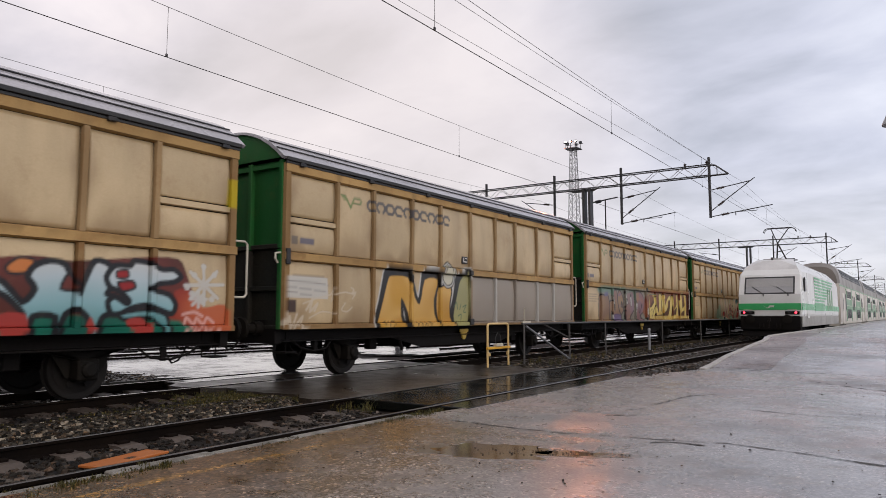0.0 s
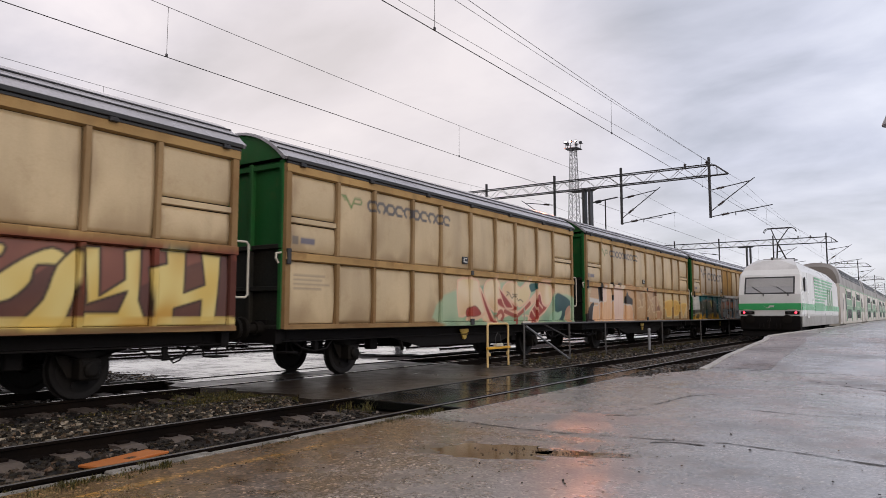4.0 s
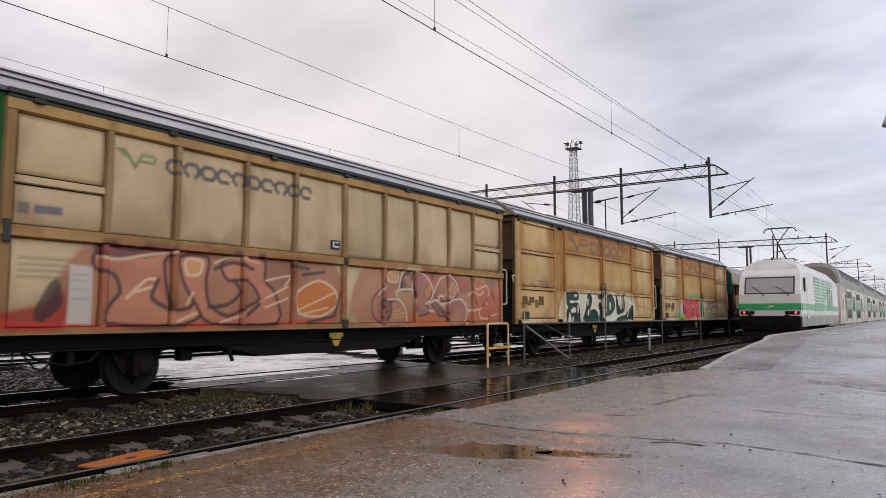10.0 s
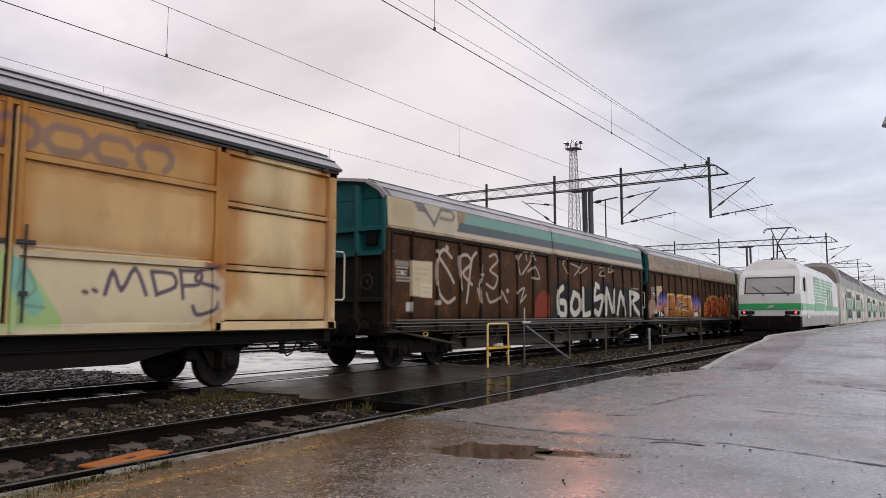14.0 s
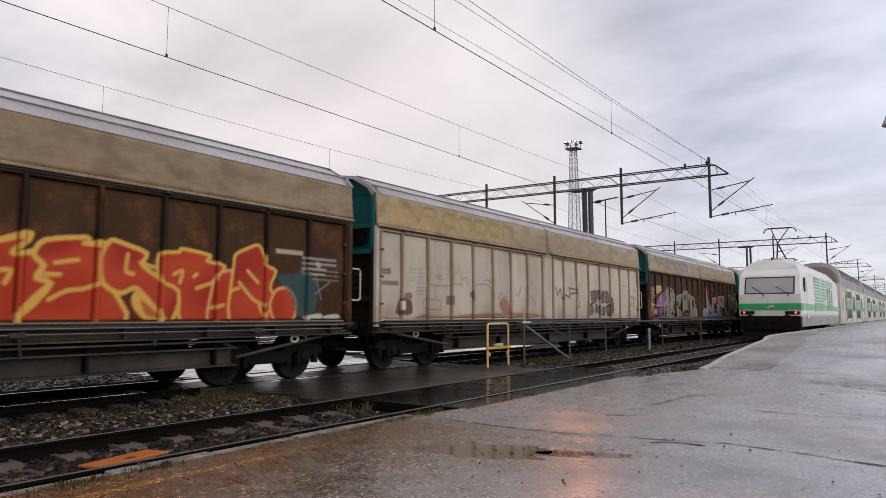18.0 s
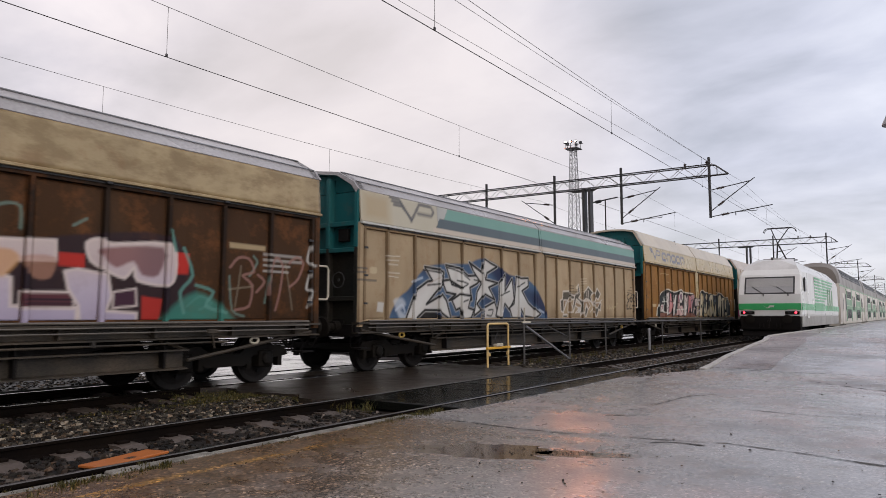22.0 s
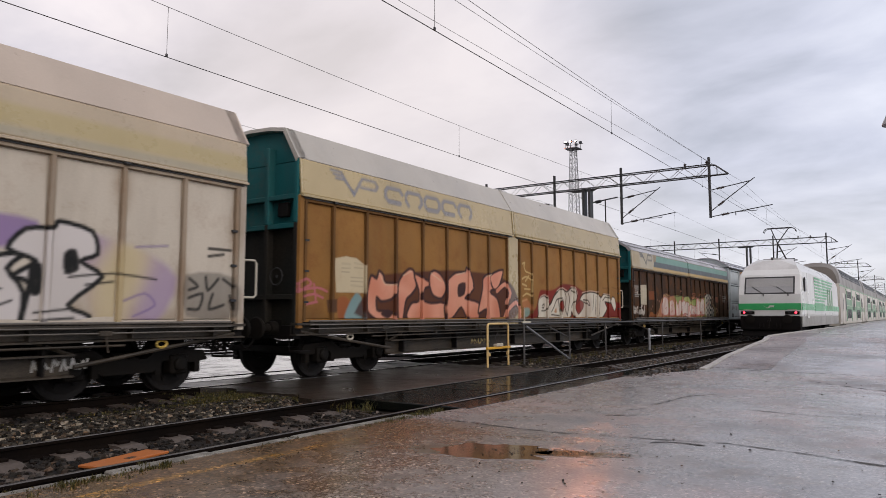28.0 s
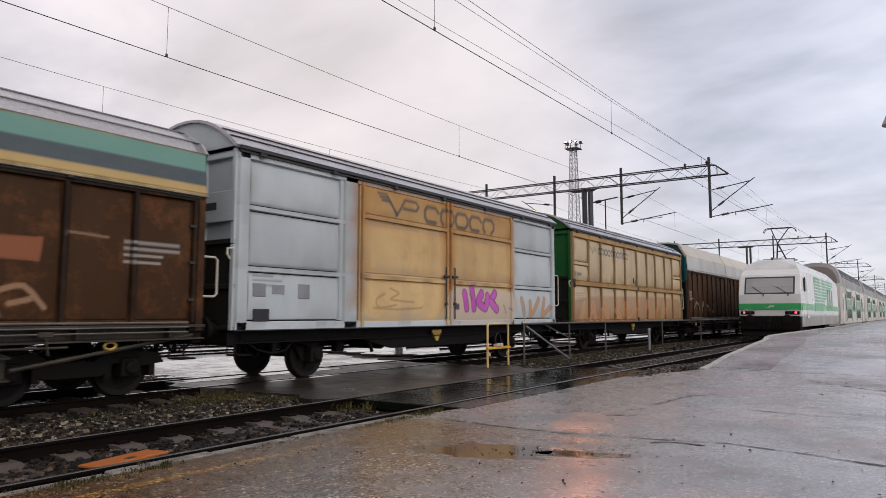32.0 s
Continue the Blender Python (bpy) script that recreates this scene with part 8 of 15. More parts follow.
def spray_rose_and_orange(s):
    s.fill([(.52,1.23),(.92,1.99),(1.28,2.27),(2.52,2.37),(4.47,2.31),(6.28,2.3),(6.3,1.08),(.45,1.07)], [(.34,.12,.07), (.43,.16,.09), (.27,.09,.05)], strength=0.85, soft=0.1)
    s.fill([(-.11,1.23),(.6,1.4),(.89,1.57),(.87,1.05),(-.1,1.05)], [(.42,.04,.03), (.29,.03,.02)], strength=0.9, soft=0.08)
    s.brush([[(-.07,1.14),(1.72,1.09),(4.36,1.1),(6.3,1.15)]], 0.03, (.65,.05,.04), 0.6)
    s.fill([(.67,1.68),(.8,1.73),(.86,1.4),(.61,1.15),(.48,1.27)], (.03,.02,.02), strength=0.8)
    s.fill([(.94,1.96),(1.27,1.94),(1.29,1.11),(.94,1.13)], CHALK, strength=0.8, curl=0)
    s.brush([[(.98,1.82),(1.22,1.82)], [(.98,1.74),(1.22,1.73)], [(.99,1.61),(1.23,1.6)], [(1,1.48),(1.24,1.47)]], 0.01, SLATE, 0.35, 0)
    s.fill([(1.3,2.14),(1.67,2.1),(2.19,2.25),(2.64,2.26),(2.42,2.08),(2.56,1.37),(2.91,1.37),(3.03,1.52),(3.28,1.38),(2.8,1.09),(1.52,1.13),(1.56,1.41),(1.7,1.59),(1.59,1.85),(1.31,1.92)], [(.5,.2,.12), (.58,.24,.14), (.42,.14,.09)], (.1,.04,.04), 0.03)
    s.fill([(1.3,2.2),(1.47,2.3),(1.87,2.23),(2.41,2.4),(2.58,2.28),(2.09,2.15),(1.57,2.1)], [(.34,.09,.09), (.25,.07,.07)], (.1,.04,.04), 0.02)
    s.brush([[(1.36,2.1),(1.68,2.08),(2.2,2.19),(2.67,2.26)], [(1.8,1.5),(2.1,1.78),(2.27,1.81)], [(1.9,1.59),(2.24,1.69)], [(2.68,1.14),(3.03,1.28),(3.28,1.35)]], 0.022, (.8,.58,.39))
    s.fill([(2.7,2.19),(3.25,2.21),(3.2,1.82),(3.28,1.43),(3.67,1.23),(4.07,1.39),(4.35,1.55),(4.06,1.86),(3.65,1.84),(3.51,2.14),(4.04,2.36),(4.48,2.22),(4.46,1.87),(4.71,1.66),(4.81,1.1),(3.35,1.11),(3.03,1.42),(2.78,1.76)], [(.5,.2,.12), (.58,.24,.14), (.42,.14,.09)], (.1,.04,.04), 0.03)
    s.fill([(2.82,2.15),(3.13,2.14),(3.07,1.92),(2.83,1.91)], [(.69,.34,.15)], (.8,.58,.39), 0.02)
    s.brush([[(3.38,2.03),(3.77,2.16),(4.19,2.07)], [(3.28,1.38),(3.66,1.43),(3.92,1.64),(3.78,1.85)], [(4.07,1.23),(4.35,1.44)], [(2.32,1.79),(2.22,1.51),(2.54,1.34)]], 0.035, (.06,.04,.04))
    s.brush([[(3.38,2.13),(3.77,2.26),(4.33,2.19)], [(4.49,1.87),(5.09,1.99),(4.94,1.78)], [(4.49,1.55),(5.02,1.78)], [(4.5,1.39),(5.03,1.56)], [(3.54,1.13),(3.94,1.23)], [(2.85,1.42),(2.96,1.62)]], 0.018, (.8,.58,.39))
    s.fill([(5.26,1.68),(5.84,1.93),(6.29,1.76),(6.38,1.47),(5.94,1.23),(5.35,1.28)], [(.62,.21,.05), (.55,.16,.05)], (.8,.58,.39), 0.02)
    s.brush([[(5.35,1.36),(6.29,1.7)], [(5.43,1.27),(6.11,1.4)]], 0.016, (.8,.58,.39))
    s.brush([[(5.12,2.18),(5.58,2.15)], [(5.42,2.02),(6.01,2.11)], [(6.47,1.71),(6.3,1.23)], [(5.6,1.11),(6.3,1.23)]], 0.03, (.05,.04,.04))
    s.fill([(7.09,2.19),(8.43,2.4),(9.7,2.35),(10.83,2.26),(11.53,2.21),(13.23,2.21),(13.26,1.06),(7.17,1)], [(.43,.18,.11), (.51,.23,.12), (.34,.14,.09)], strength=0.88, soft=0.06)
    s.fill([(9.43,2.24),(10.5,2.28),(11.29,2.19),(11.3,1.81),(10.21,1.94),(9.54,1.99)], [(.39,.1,.07), (.49,.14,.09)], strength=0.75, soft=0.08)
    s.fill([(7.93,1.01),(8.2,1.23),(9.3,1.31),(11.32,1.28),(11.57,1.03),(10.25,.95)], [(.58,.18,.05), (.51,.15,.05)], strength=0.7, soft=0.1)
    s.fill([(7.5,1.62),(7.88,1.9),(8,2.2),(8.44,2.24),(8.42,2),(8.28,1.65),(7.9,1.62),(8.04,1.53),(8.47,1.6),(8.72,1.35),(8.74,1.04),(8,1.01),(7.52,1.23)], [(.46,.21,.14), (.39,.16,.12), (.54,.28,.17)], (.09,.04,.04), 0.02)
    s.fill([(8.04,2.19),(8.4,2.28),(8.36,2),(8.01,2.02)], (.62,.34,.13), (.8,.62,.45), 0.018, strength=0.8)
    s.brush([[(8.19,1.31),(8.52,1.39)], [(8.21,1.25),(8.63,1.3)], [(8.24,1.19),(8.65,1.22)], [(8.08,2.13),(8.37,2.19)], [(8.07,2.07),(8.34,2.11)]], 0.014, (.69,.39,.14))
    s.fill([(7.76,1.52),(7.93,1.6),(8.11,1.53),(8.16,1.31),(8.02,1.16),(7.91,1.34)], [(.27,.12,.1), (.21,.1,.08)], (.09,.04,.04), 0.02)
    s.brush([[(7.95,1.6),(8.44,1.6),(8.7,1.35),(8.75,1.11)], [(7.69,1.7),(7.88,1.86),(7.95,1.9)]], 0.022, (.8,.62,.45))
    s.fill([(8.43,1.81),(8.54,2.09),(8.6,2.18),(8.83,2.26),(8.96,2.16),(8.93,1.92),(8.98,1.84)], [(.27,.12,.1), (.21,.1,.08)], (.09,.04,.04), 0.02)
    s.fill([(8.45,1.87),(8.53,2.05),(8.6,1.86),(8.46,1.84)], (.05,.06,.04), strength=0.8)
    s.fill([(8.6,2.14),(8.84,2.19),(8.91,2),(8.73,1.88)], [(.44,.21,.14)], (.09,.04,.04), 0.012)
    s.brush([[(8.32,1.69),(8.37,1.81),(8.94,1.84),(9.03,1.56),(9.13,1.23)], [(8.4,1.85),(8.52,2.17),(8.75,2.31),(8.87,2.29),(8.96,2.12),(8.89,1.87)]], 0.026, (.8,.62,.45))
    s.fill([(8.96,2.24),(9.26,2.24),(9.62,2.08),(9.75,1.83),(9.56,1.57),(9.42,1.52),(9.66,1.36),(9.48,1.27),(9.13,1.27),(8.98,1.88)], [(.46,.21,.14), (.39,.16,.12), (.54,.28,.17)], (.09,.04,.04), 0.022)
    s.fill([(9.37,1.82),(9.67,2.04),(9.71,1.83),(9.51,1.61)], (.58,.25,.07), (.09,.04,.04), 0.012, strength=0.9)
    s.brush([[(8.92,2.28),(9.26,2.26),(9.58,2.12),(9.77,1.83),(9.65,1.61),(9.45,1.52)], [(9.61,1.36),(9.86,1.34),(9.94,1.27)]], 0.024, (.8,.62,.45))
    s.fill([(9.8,1.84),(10,2.11),(10.4,2.23),(10.75,2.06),(10.87,1.79),(10.64,1.64),(10.22,1.59),(10.07,1.65),(9.93,1.58)], [(.46,.21,.14), (.39,.16,.12), (.54,.28,.17)], (.09,.04,.04), 0.02)
    s.fill([(10.32,1.77),(10.52,2.01),(10.67,2.06),(10.79,1.88),(10.58,1.67)], (.54,.27,.12), (.8,.62,.45), 0.012, strength=0.8)
    s.fill([(9.65,1.57),(9.93,1.67),(10.23,1.45),(10.44,1.23),(10.04,1.23),(9.86,1.36)], [(.27,.12,.1), (.21,.1,.08)], (.09,.04,.04), 0.018)
    s.fill([(10.13,1.41),(10.23,1.54),(10.69,1.64),(11.08,1.61),(11.3,1.37),(11.27,1.04),(10.56,.96),(10.34,1.23)], [(.46,.21,.14), (.39,.16,.12), (.54,.28,.17)], (.09,.04,.04), 0.022)
    s.brush([[(9.78,1.79),(10.05,2.13),(10.45,2.25),(10.78,2.09),(10.9,1.84)], [(10,1.65),(10.08,1.54),(10.33,1.54),(10.69,1.64),(11.02,1.65),(11.26,1.47),(11.32,1.23),(11.22,.99)], [(9.98,1.62),(10.02,1.71),(10.22,1.72)], [(9.65,1.55),(9.88,1.62),(10.23,1.45)], [(11.32,1.37),(11.8,1.38)]], 0.026, (.8,.62,.45))
    s.brush([[(10.03,1.58),(10.22,1.59)], [(10.23,1.36),(10.44,1.28),(10.59,1.37)], [(7.78,1.23),(7.99,1.12),(8.13,1.23)], [(11.69,1.13),(11.51,1.04),(11.33,1.13)]], 0.02, (.09,.04,.04))
    s.fill([(11.65,2.12),(12.3,2.05),(12.87,1.87),(12.96,1.23),(11.81,1.13)], [(.51,.07,.04), (.58,.13,.05)], strength=0.7, soft=0.08)
    s.brush([[(11.36,1.76),(11.6,1.87),(11.92,1.78),(12.17,1.89)], [(11.59,2.07),(11.79,1.93),(12.3,2.05),(12.44,1.85),(12.18,1.64),(12.32,1.54)], [(11.93,1.38),(12,1.18),(12.47,1.15)], [(12.6,1.23),(12.88,1.28)], [(11.68,1.38),(12.06,1.43)]], 0.026, (.8,.51,.34))
    s.brush([[(12.31,1.74),(12.12,1.53)], [(12.58,1.86),(12.73,1.7)], [(11.66,1.82),(11.8,1.53)], [(12.46,1.23),(12.44,1.02)]], 0.03, (.06,.03,.03))
    s.brush([[(12.19,1.43),(12.59,1.49),(12.74,1.33)]], 0.03, (.65,.17,.05), 0.8)
    s.fill([(9.16,2.43),(9.52,2.42),(9.57,2.25),(9.21,2.31)], (.25,.04,.03), strength=0.6, soft=0.08)
    s.fill([(9.66,2.26),(9.78,2.36),(9.85,2.19),(9.72,2.09)], (.06,.05,.04), strength=0.6, soft=0.05)


def spray_dark_green(s):
    s.fill([(3.17,1.95),(3.25,2.02),(4.32,2.05),(6.12,2.01),(9.91,2.06),(9.89,.94),(3.21,.95)], [(.69,.62,.45), (.75,.69,.54)], strength=0.9, soft=0.04)
    s.fill([(3.4,.94),(3.47,1.42),(3.41,1.81),(3.5,2.03),(4.45,2.06),(4.6,1.86),(4.46,1.7),(4.61,1.44),(4.6,.92)], (.8,.8,.71))
    s.fill([(3.44,1.81),(3.5,1.99),(4.05,2.02),(4.43,1.98),(4.46,1.83),(4.19,1.76),(3.81,1.78),(3.62,1.7),(3.81,1.63),(4.33,1.66),(4.5,1.44),(4.57,.92),(3.96,.91),(3.82,1.23),(3.63,1.38),(3.56,1.08),(3.37,.94),(3.43,1.33),(3.57,1.52),(3.47,1.62)], [(.03,.05,.04), (.04,.08,.06), (.02,.03,.03)], (.02,.02,.02), 0.025)
    s.fill([(3.79,1.43),(4.07,1.53),(4.2,1.43),(4.14,1.35),(3.82,1.33)], (.8,.8,.71))
    s.fill([(4.3,1.59),(4.39,1.59),(4.41,1.35),(4.33,1.35)], (.8,.8,.71))
    s.fill([(4.12,1.96),(4.35,1.95),(4.32,1.89),(4.14,1.88)], (.8,.8,.71))
    s.fill([(3.93,1.18),(4.02,1.18),(3.96,.93),(3.86,.93)], (.8,.8,.71))
    s.fill([(4.83,1.02),(5.03,1.66),(5.25,2.01),(5.63,2.03),(5.8,1.85),(5.57,1.56),(6.14,1.46),(6.25,1)], (.8,.8,.71), (.8,.8,.71), 0.05)
    s.fill([(4.88,1.02),(5.04,1.44),(5.18,1.82),(5.29,1.97),(5.51,2),(5.64,1.84),(5.49,1.56),(5.37,1.39),(5.81,1.45),(6.14,1.32),(6.21,1)], [(.03,.05,.04), (.04,.08,.06), (.02,.03,.03)], (.02,.02,.02), 0.025)
    s.fill([(5.21,1.83),(5.3,1.83),(5.27,1.61),(5.18,1.61)], (.8,.8,.71))
    s.fill([(5.26,1.45),(5.37,1.39),(5.31,1.23),(5.22,1.28)], (.8,.8,.71))
    s.fat([[(6.34,1.6),(6.48,1.4),(6.45,1.04),(6.84,1.01)]], 0.12, [(.03,.05,.04), (.04,.08,.06), (.02,.03,.03)], (.02,.02,.02), 0.02, (.8,.8,.71))
    s.brush([[(6.33,1.95),(6.36,1.93),(6.56,1.96)]], 0.13, (.02,.02,.02))
    s.brush([[(6.22,2.08),(6.61,2.09)]], 0.05, (.8,.8,.71))
    s.brush([[(6.23,1.78),(6.61,1.79)]], 0.04, (.8,.8,.71))
    s.fill([(6.99,1.05),(7.04,1.95),(7.48,2.12),(7.98,1.99),(7.99,1.61),(7.79,1.04)], (.8,.8,.71), (.8,.8,.71), 0.03)
    s.fill([(7.05,1.41),(7.12,1.89),(7.35,2.03),(7.78,1.92),(7.89,1.6),(7.69,1.41),(7.3,1.23),(7.02,1.23)], [(.05,.07,.06), (.07,.11,.09)], (.02,.02,.02), 0.025)
    s.fill([(7.35,1.72),(7.47,1.72),(7.43,1.47),(7.32,1.47)], (.8,.8,.71))
    s.brush([[(7.02,1.17),(7.59,1.23),(8.09,1.42)], [(7.99,1.22),(8.85,1.38),(9.31,1.16)]], 0.05, (.8,.8,.71))
    s.fill([(8.09,1.99),(8.23,2.06),(8.32,1.61),(8.58,1.42),(8.73,2.02),(8.89,2.08),(8.96,1.62),(8.74,1.22),(8.41,1.16),(8.07,1.42)], [(.03,.05,.04), (.04,.08,.06), (.02,.03,.03)], (.02,.02,.02), 0.03)
    s.brush([[(8.23,2),(8.32,1.64)], [(8.8,1.95),(8.76,1.55)]], 0.028, (.8,.8,.71))
    s.fill([(8,1.07),(8.31,1.16),(8.96,1.22),(9.31,1.43),(9.55,1.63),(9.91,1.64),(9.89,1.08),(8,1)], [(.03,.05,.04), (.04,.08,.06), (.02,.03,.03)], (.02,.02,.02), 0.02)
    s.brush([[(7.79,1.1),(8.31,1.22),(8.96,1.33)], [(9.31,1.22),(9.4,1.5),(9.67,1.64)], [(9.54,1.77),(9.84,1.7)], [(9.03,1.96),(9.21,2.04)]], 0.05, (.8,.8,.71))
    s.brush([[(9.19,1.83),(9.42,1.88)]], 0.03, (.8,.8,.71))
    s.fill([(3.83,1.08),(4.62,1.12),(4.63,.9),(3.83,.91)], [(.02,.09,.06), (.04,.12,.08)], strength=0.7)
    s.fill([(5.2,1.12),(6.21,1.17),(6.21,.97),(5.2,.97)], [(.02,.1,.07)], strength=0.7)
    s.brush([[(10.82,1.95),(10.69,1.29),(11.09,1.22)], [(11.1,1.96),(11.04,1.52),(11.44,1.9),(11.38,1.37)], [(11.52,1.45),(11.67,2.01),(12.02,1.99),(11.84,1.37)], [(12.21,1.92),(12.14,1.53),(12.51,1.69),(12.58,1.93),(12.45,1.38),(12.14,1.22)], [(10.77,1.66),(12.57,1.46)]], 0.018, (.21,.11,.04), 0.7)
    s.brush([[(.82,.96),(.83,1.11)], [(.87,.96),(.91,1.11),(.98,.98)], [(1.03,1.11),(1.09,.97)], [(1.16,1.09),(1.12,.99),(1.26,.97)], [(1.37,1.08),(1.32,.94)], [(1.46,1.07),(1.44,.97),(1.6,.98),(1.69,1.05)]], 0.05, (.76,.68,.51), 0.75)
    s.fill([(.28,1.65),(.58,1.68),(.59,1.47),(.29,1.46)], (.21,.12,.05), strength=0.9, curl=0)
    s.fill([(.65,1.69),(.98,1.68),(.98,1.54),(.66,1.53)], (.21,.12,.05), strength=0.9, curl=0)
    s.fill([(1.21,1.73),(1.47,1.72),(1.48,1.47),(1.22,1.48)], (.21,.12,.05), strength=0.9, curl=0)
    s.brush([[(.54,2.17),(.85,2.15),(1.06,2.21)], [(1.1,2.2),(1.45,2.14)], [(1.36,2.32),(2.21,2.3)], [(2.01,2.24),(2.21,2.17)]], 0.014, (.09,.05,.02), 0.75)


def spray_red_bubbles(s):
    s.fill([(2.01,.97),(2.18,1.21),(2.51,1.37),(2.72,1.61),(3.18,1.76),(3.23,.92)], [(.17,.45,.58), (.21,.5,.45)])
    s.fill([(2.23,.96),(2.41,1.19),(2.73,1.34),(2.84,1.56),(3.21,1.7),(3.23,.92)], [(.25,.45,.04), (.34,.51,.07)])
    s.fill([(3.92,2.15),(4.33,2.3),(5.21,2.34),(5.86,2.36),(6.38,2.23),(5.22,2.09),(4.06,2.05)], [(.17,.45,.58), (.21,.5,.45)])
    s.fill([(4.06,2.07),(4.61,2.23),(5.86,2.31),(6.42,2.2),(5.22,2.05)], [(.25,.45,.04), (.34,.51,.07)], strength=0.9)
    s.fill([(3.29,2.01),(9.53,2.17),(9.53,1.06),(3.33,1.07)], [(.69,.65,.51)], strength=0.55, soft=0.05)
    s.fill([(6.21,2.05),(6.75,2.01),(7.17,1.47),(7.34,1.08),(6.58,1.06),(6.19,1.46)], [(.34,.58,.17), (.39,.58,.25)], strength=0.85)
    s.fill([(6.57,1.94),(6.79,1.98),(7.1,1.41),(6.95,1.23),(6.65,1.59)], [(.17,.45,.58), (.21,.5,.45)], strength=0.7)
    s.fill([(3.27,1.91),(3.93,2.05),(5.22,2.06),(6.12,2.02),(6.22,1.4),(6.05,1.16),(4.94,1.1),(3.38,1.11)], [(.58,.07,.09), (.68,.12,.13), (.51,.05,.07)], soft=0.06)
    s.fat([[(3.63,1.13),(3.53,1.63),(3.57,1.88),(3.93,1.92),(4.1,1.74),(4.05,1.43),(4.22,1.15)], [(3.75,1.43),(4.03,1.43)]], 0.17, [(.58,.07,.09), (.68,.12,.13), (.51,.05,.07)], (.8,.62,.58), 0.024, (.34,.02,.04))
    s.fat([[(4.99,1.88),(4.69,1.98),(4.48,1.76),(4.52,1.39),(4.86,1.23),(5.16,1.28),(5.11,1.5),(4.85,1.5)]], 0.17, [(.58,.07,.09), (.68,.12,.13), (.51,.05,.07)], (.8,.62,.58), 0.024, (.34,.02,.04))
    s.fat([[(5.95,1.92),(5.62,2),(5.42,1.73),(5.47,1.4),(5.8,1.2),(6.09,1.28)], [(5.51,1.59),(5.91,1.57),(5.87,1.74)]], 0.17, [(.58,.07,.09), (.68,.12,.13), (.51,.05,.07)], (.8,.62,.58), 0.024, (.34,.02,.04))
    s.brush([[(3.67,1.78),(3.87,1.82)], [(4.63,1.76),(4.77,1.82)], [(5.62,1.79),(5.74,1.85)], [(3.4,1.82),(3.33,1.62)], [(5.97,1.23),(6.22,1.4)]], 0.014, (.8,.62,.58))
    s.brush([[(3.42,1.77),(3.35,1.67)], [(5.32,1.17),(5.72,1.11)], [(3.41,1.38),(3.37,1.28)]], 0.03, (.8,.8,.76), 0.7)
    s.brush([[(7.63,1.58),(7.67,1.57)], [(7.77,1.61),(7.81,1.59)], [(7.94,1.55),(8.06,1.9),(8.19,1.61),(8.41,1.96),(8.59,1.56)], [(8.68,1.92),(8.77,1.56)], [(8.68,1.92),(9.05,1.9),(9.1,1.7),(8.77,1.57)], [(9.19,1.98),(9.24,1.52)], [(9.19,1.96),(9.58,1.95),(9.53,1.75),(9.24,1.72)], [(9.93,2.05),(9.58,1.99),(9.48,1.81),(9.93,1.68),(9.88,1.36),(9.53,1.25),(9.43,1.39)]], 0.034, (.06,.04,.1))
    s.brush([[(6.72,1.59),(6.84,1.89),(6.98,1.59),(6.76,1.41),(7.1,1.35)]], 0.02, (.12,.25,.17), 0.6)
    s.fill([(.44,1.67),(.67,1.69),(.68,1.47),(.45,1.47)], (.49,.17,.04), strength=0.5, curl=0)
    s.fill([(.38,1.66),(.66,1.7),(.67,1.46),(.39,1.43)], (.18,.1,.04), strength=0.9, curl=0)
    s.fill([(.74,1.67),(1.09,1.66),(1.06,1.55),(.75,1.54)], (.18,.1,.04), strength=0.9, curl=0)
    s.fill([(1.28,1.72),(1.58,1.73),(1.6,1.45),(1.3,1.44)], (.18,.1,.04), strength=0.9, curl=0)
    s.brush([[(.83,2.42),(1.05,2.44)], [(1.7,2.9),(1.77,2.89)], [(1.62,3.01),(2.02,3.04)], [(1.55,1.53),(1.88,1.58)], [(1.36,2.56),(1.64,2.56)]], 0.012, (.12,.04,.02), 0.6)


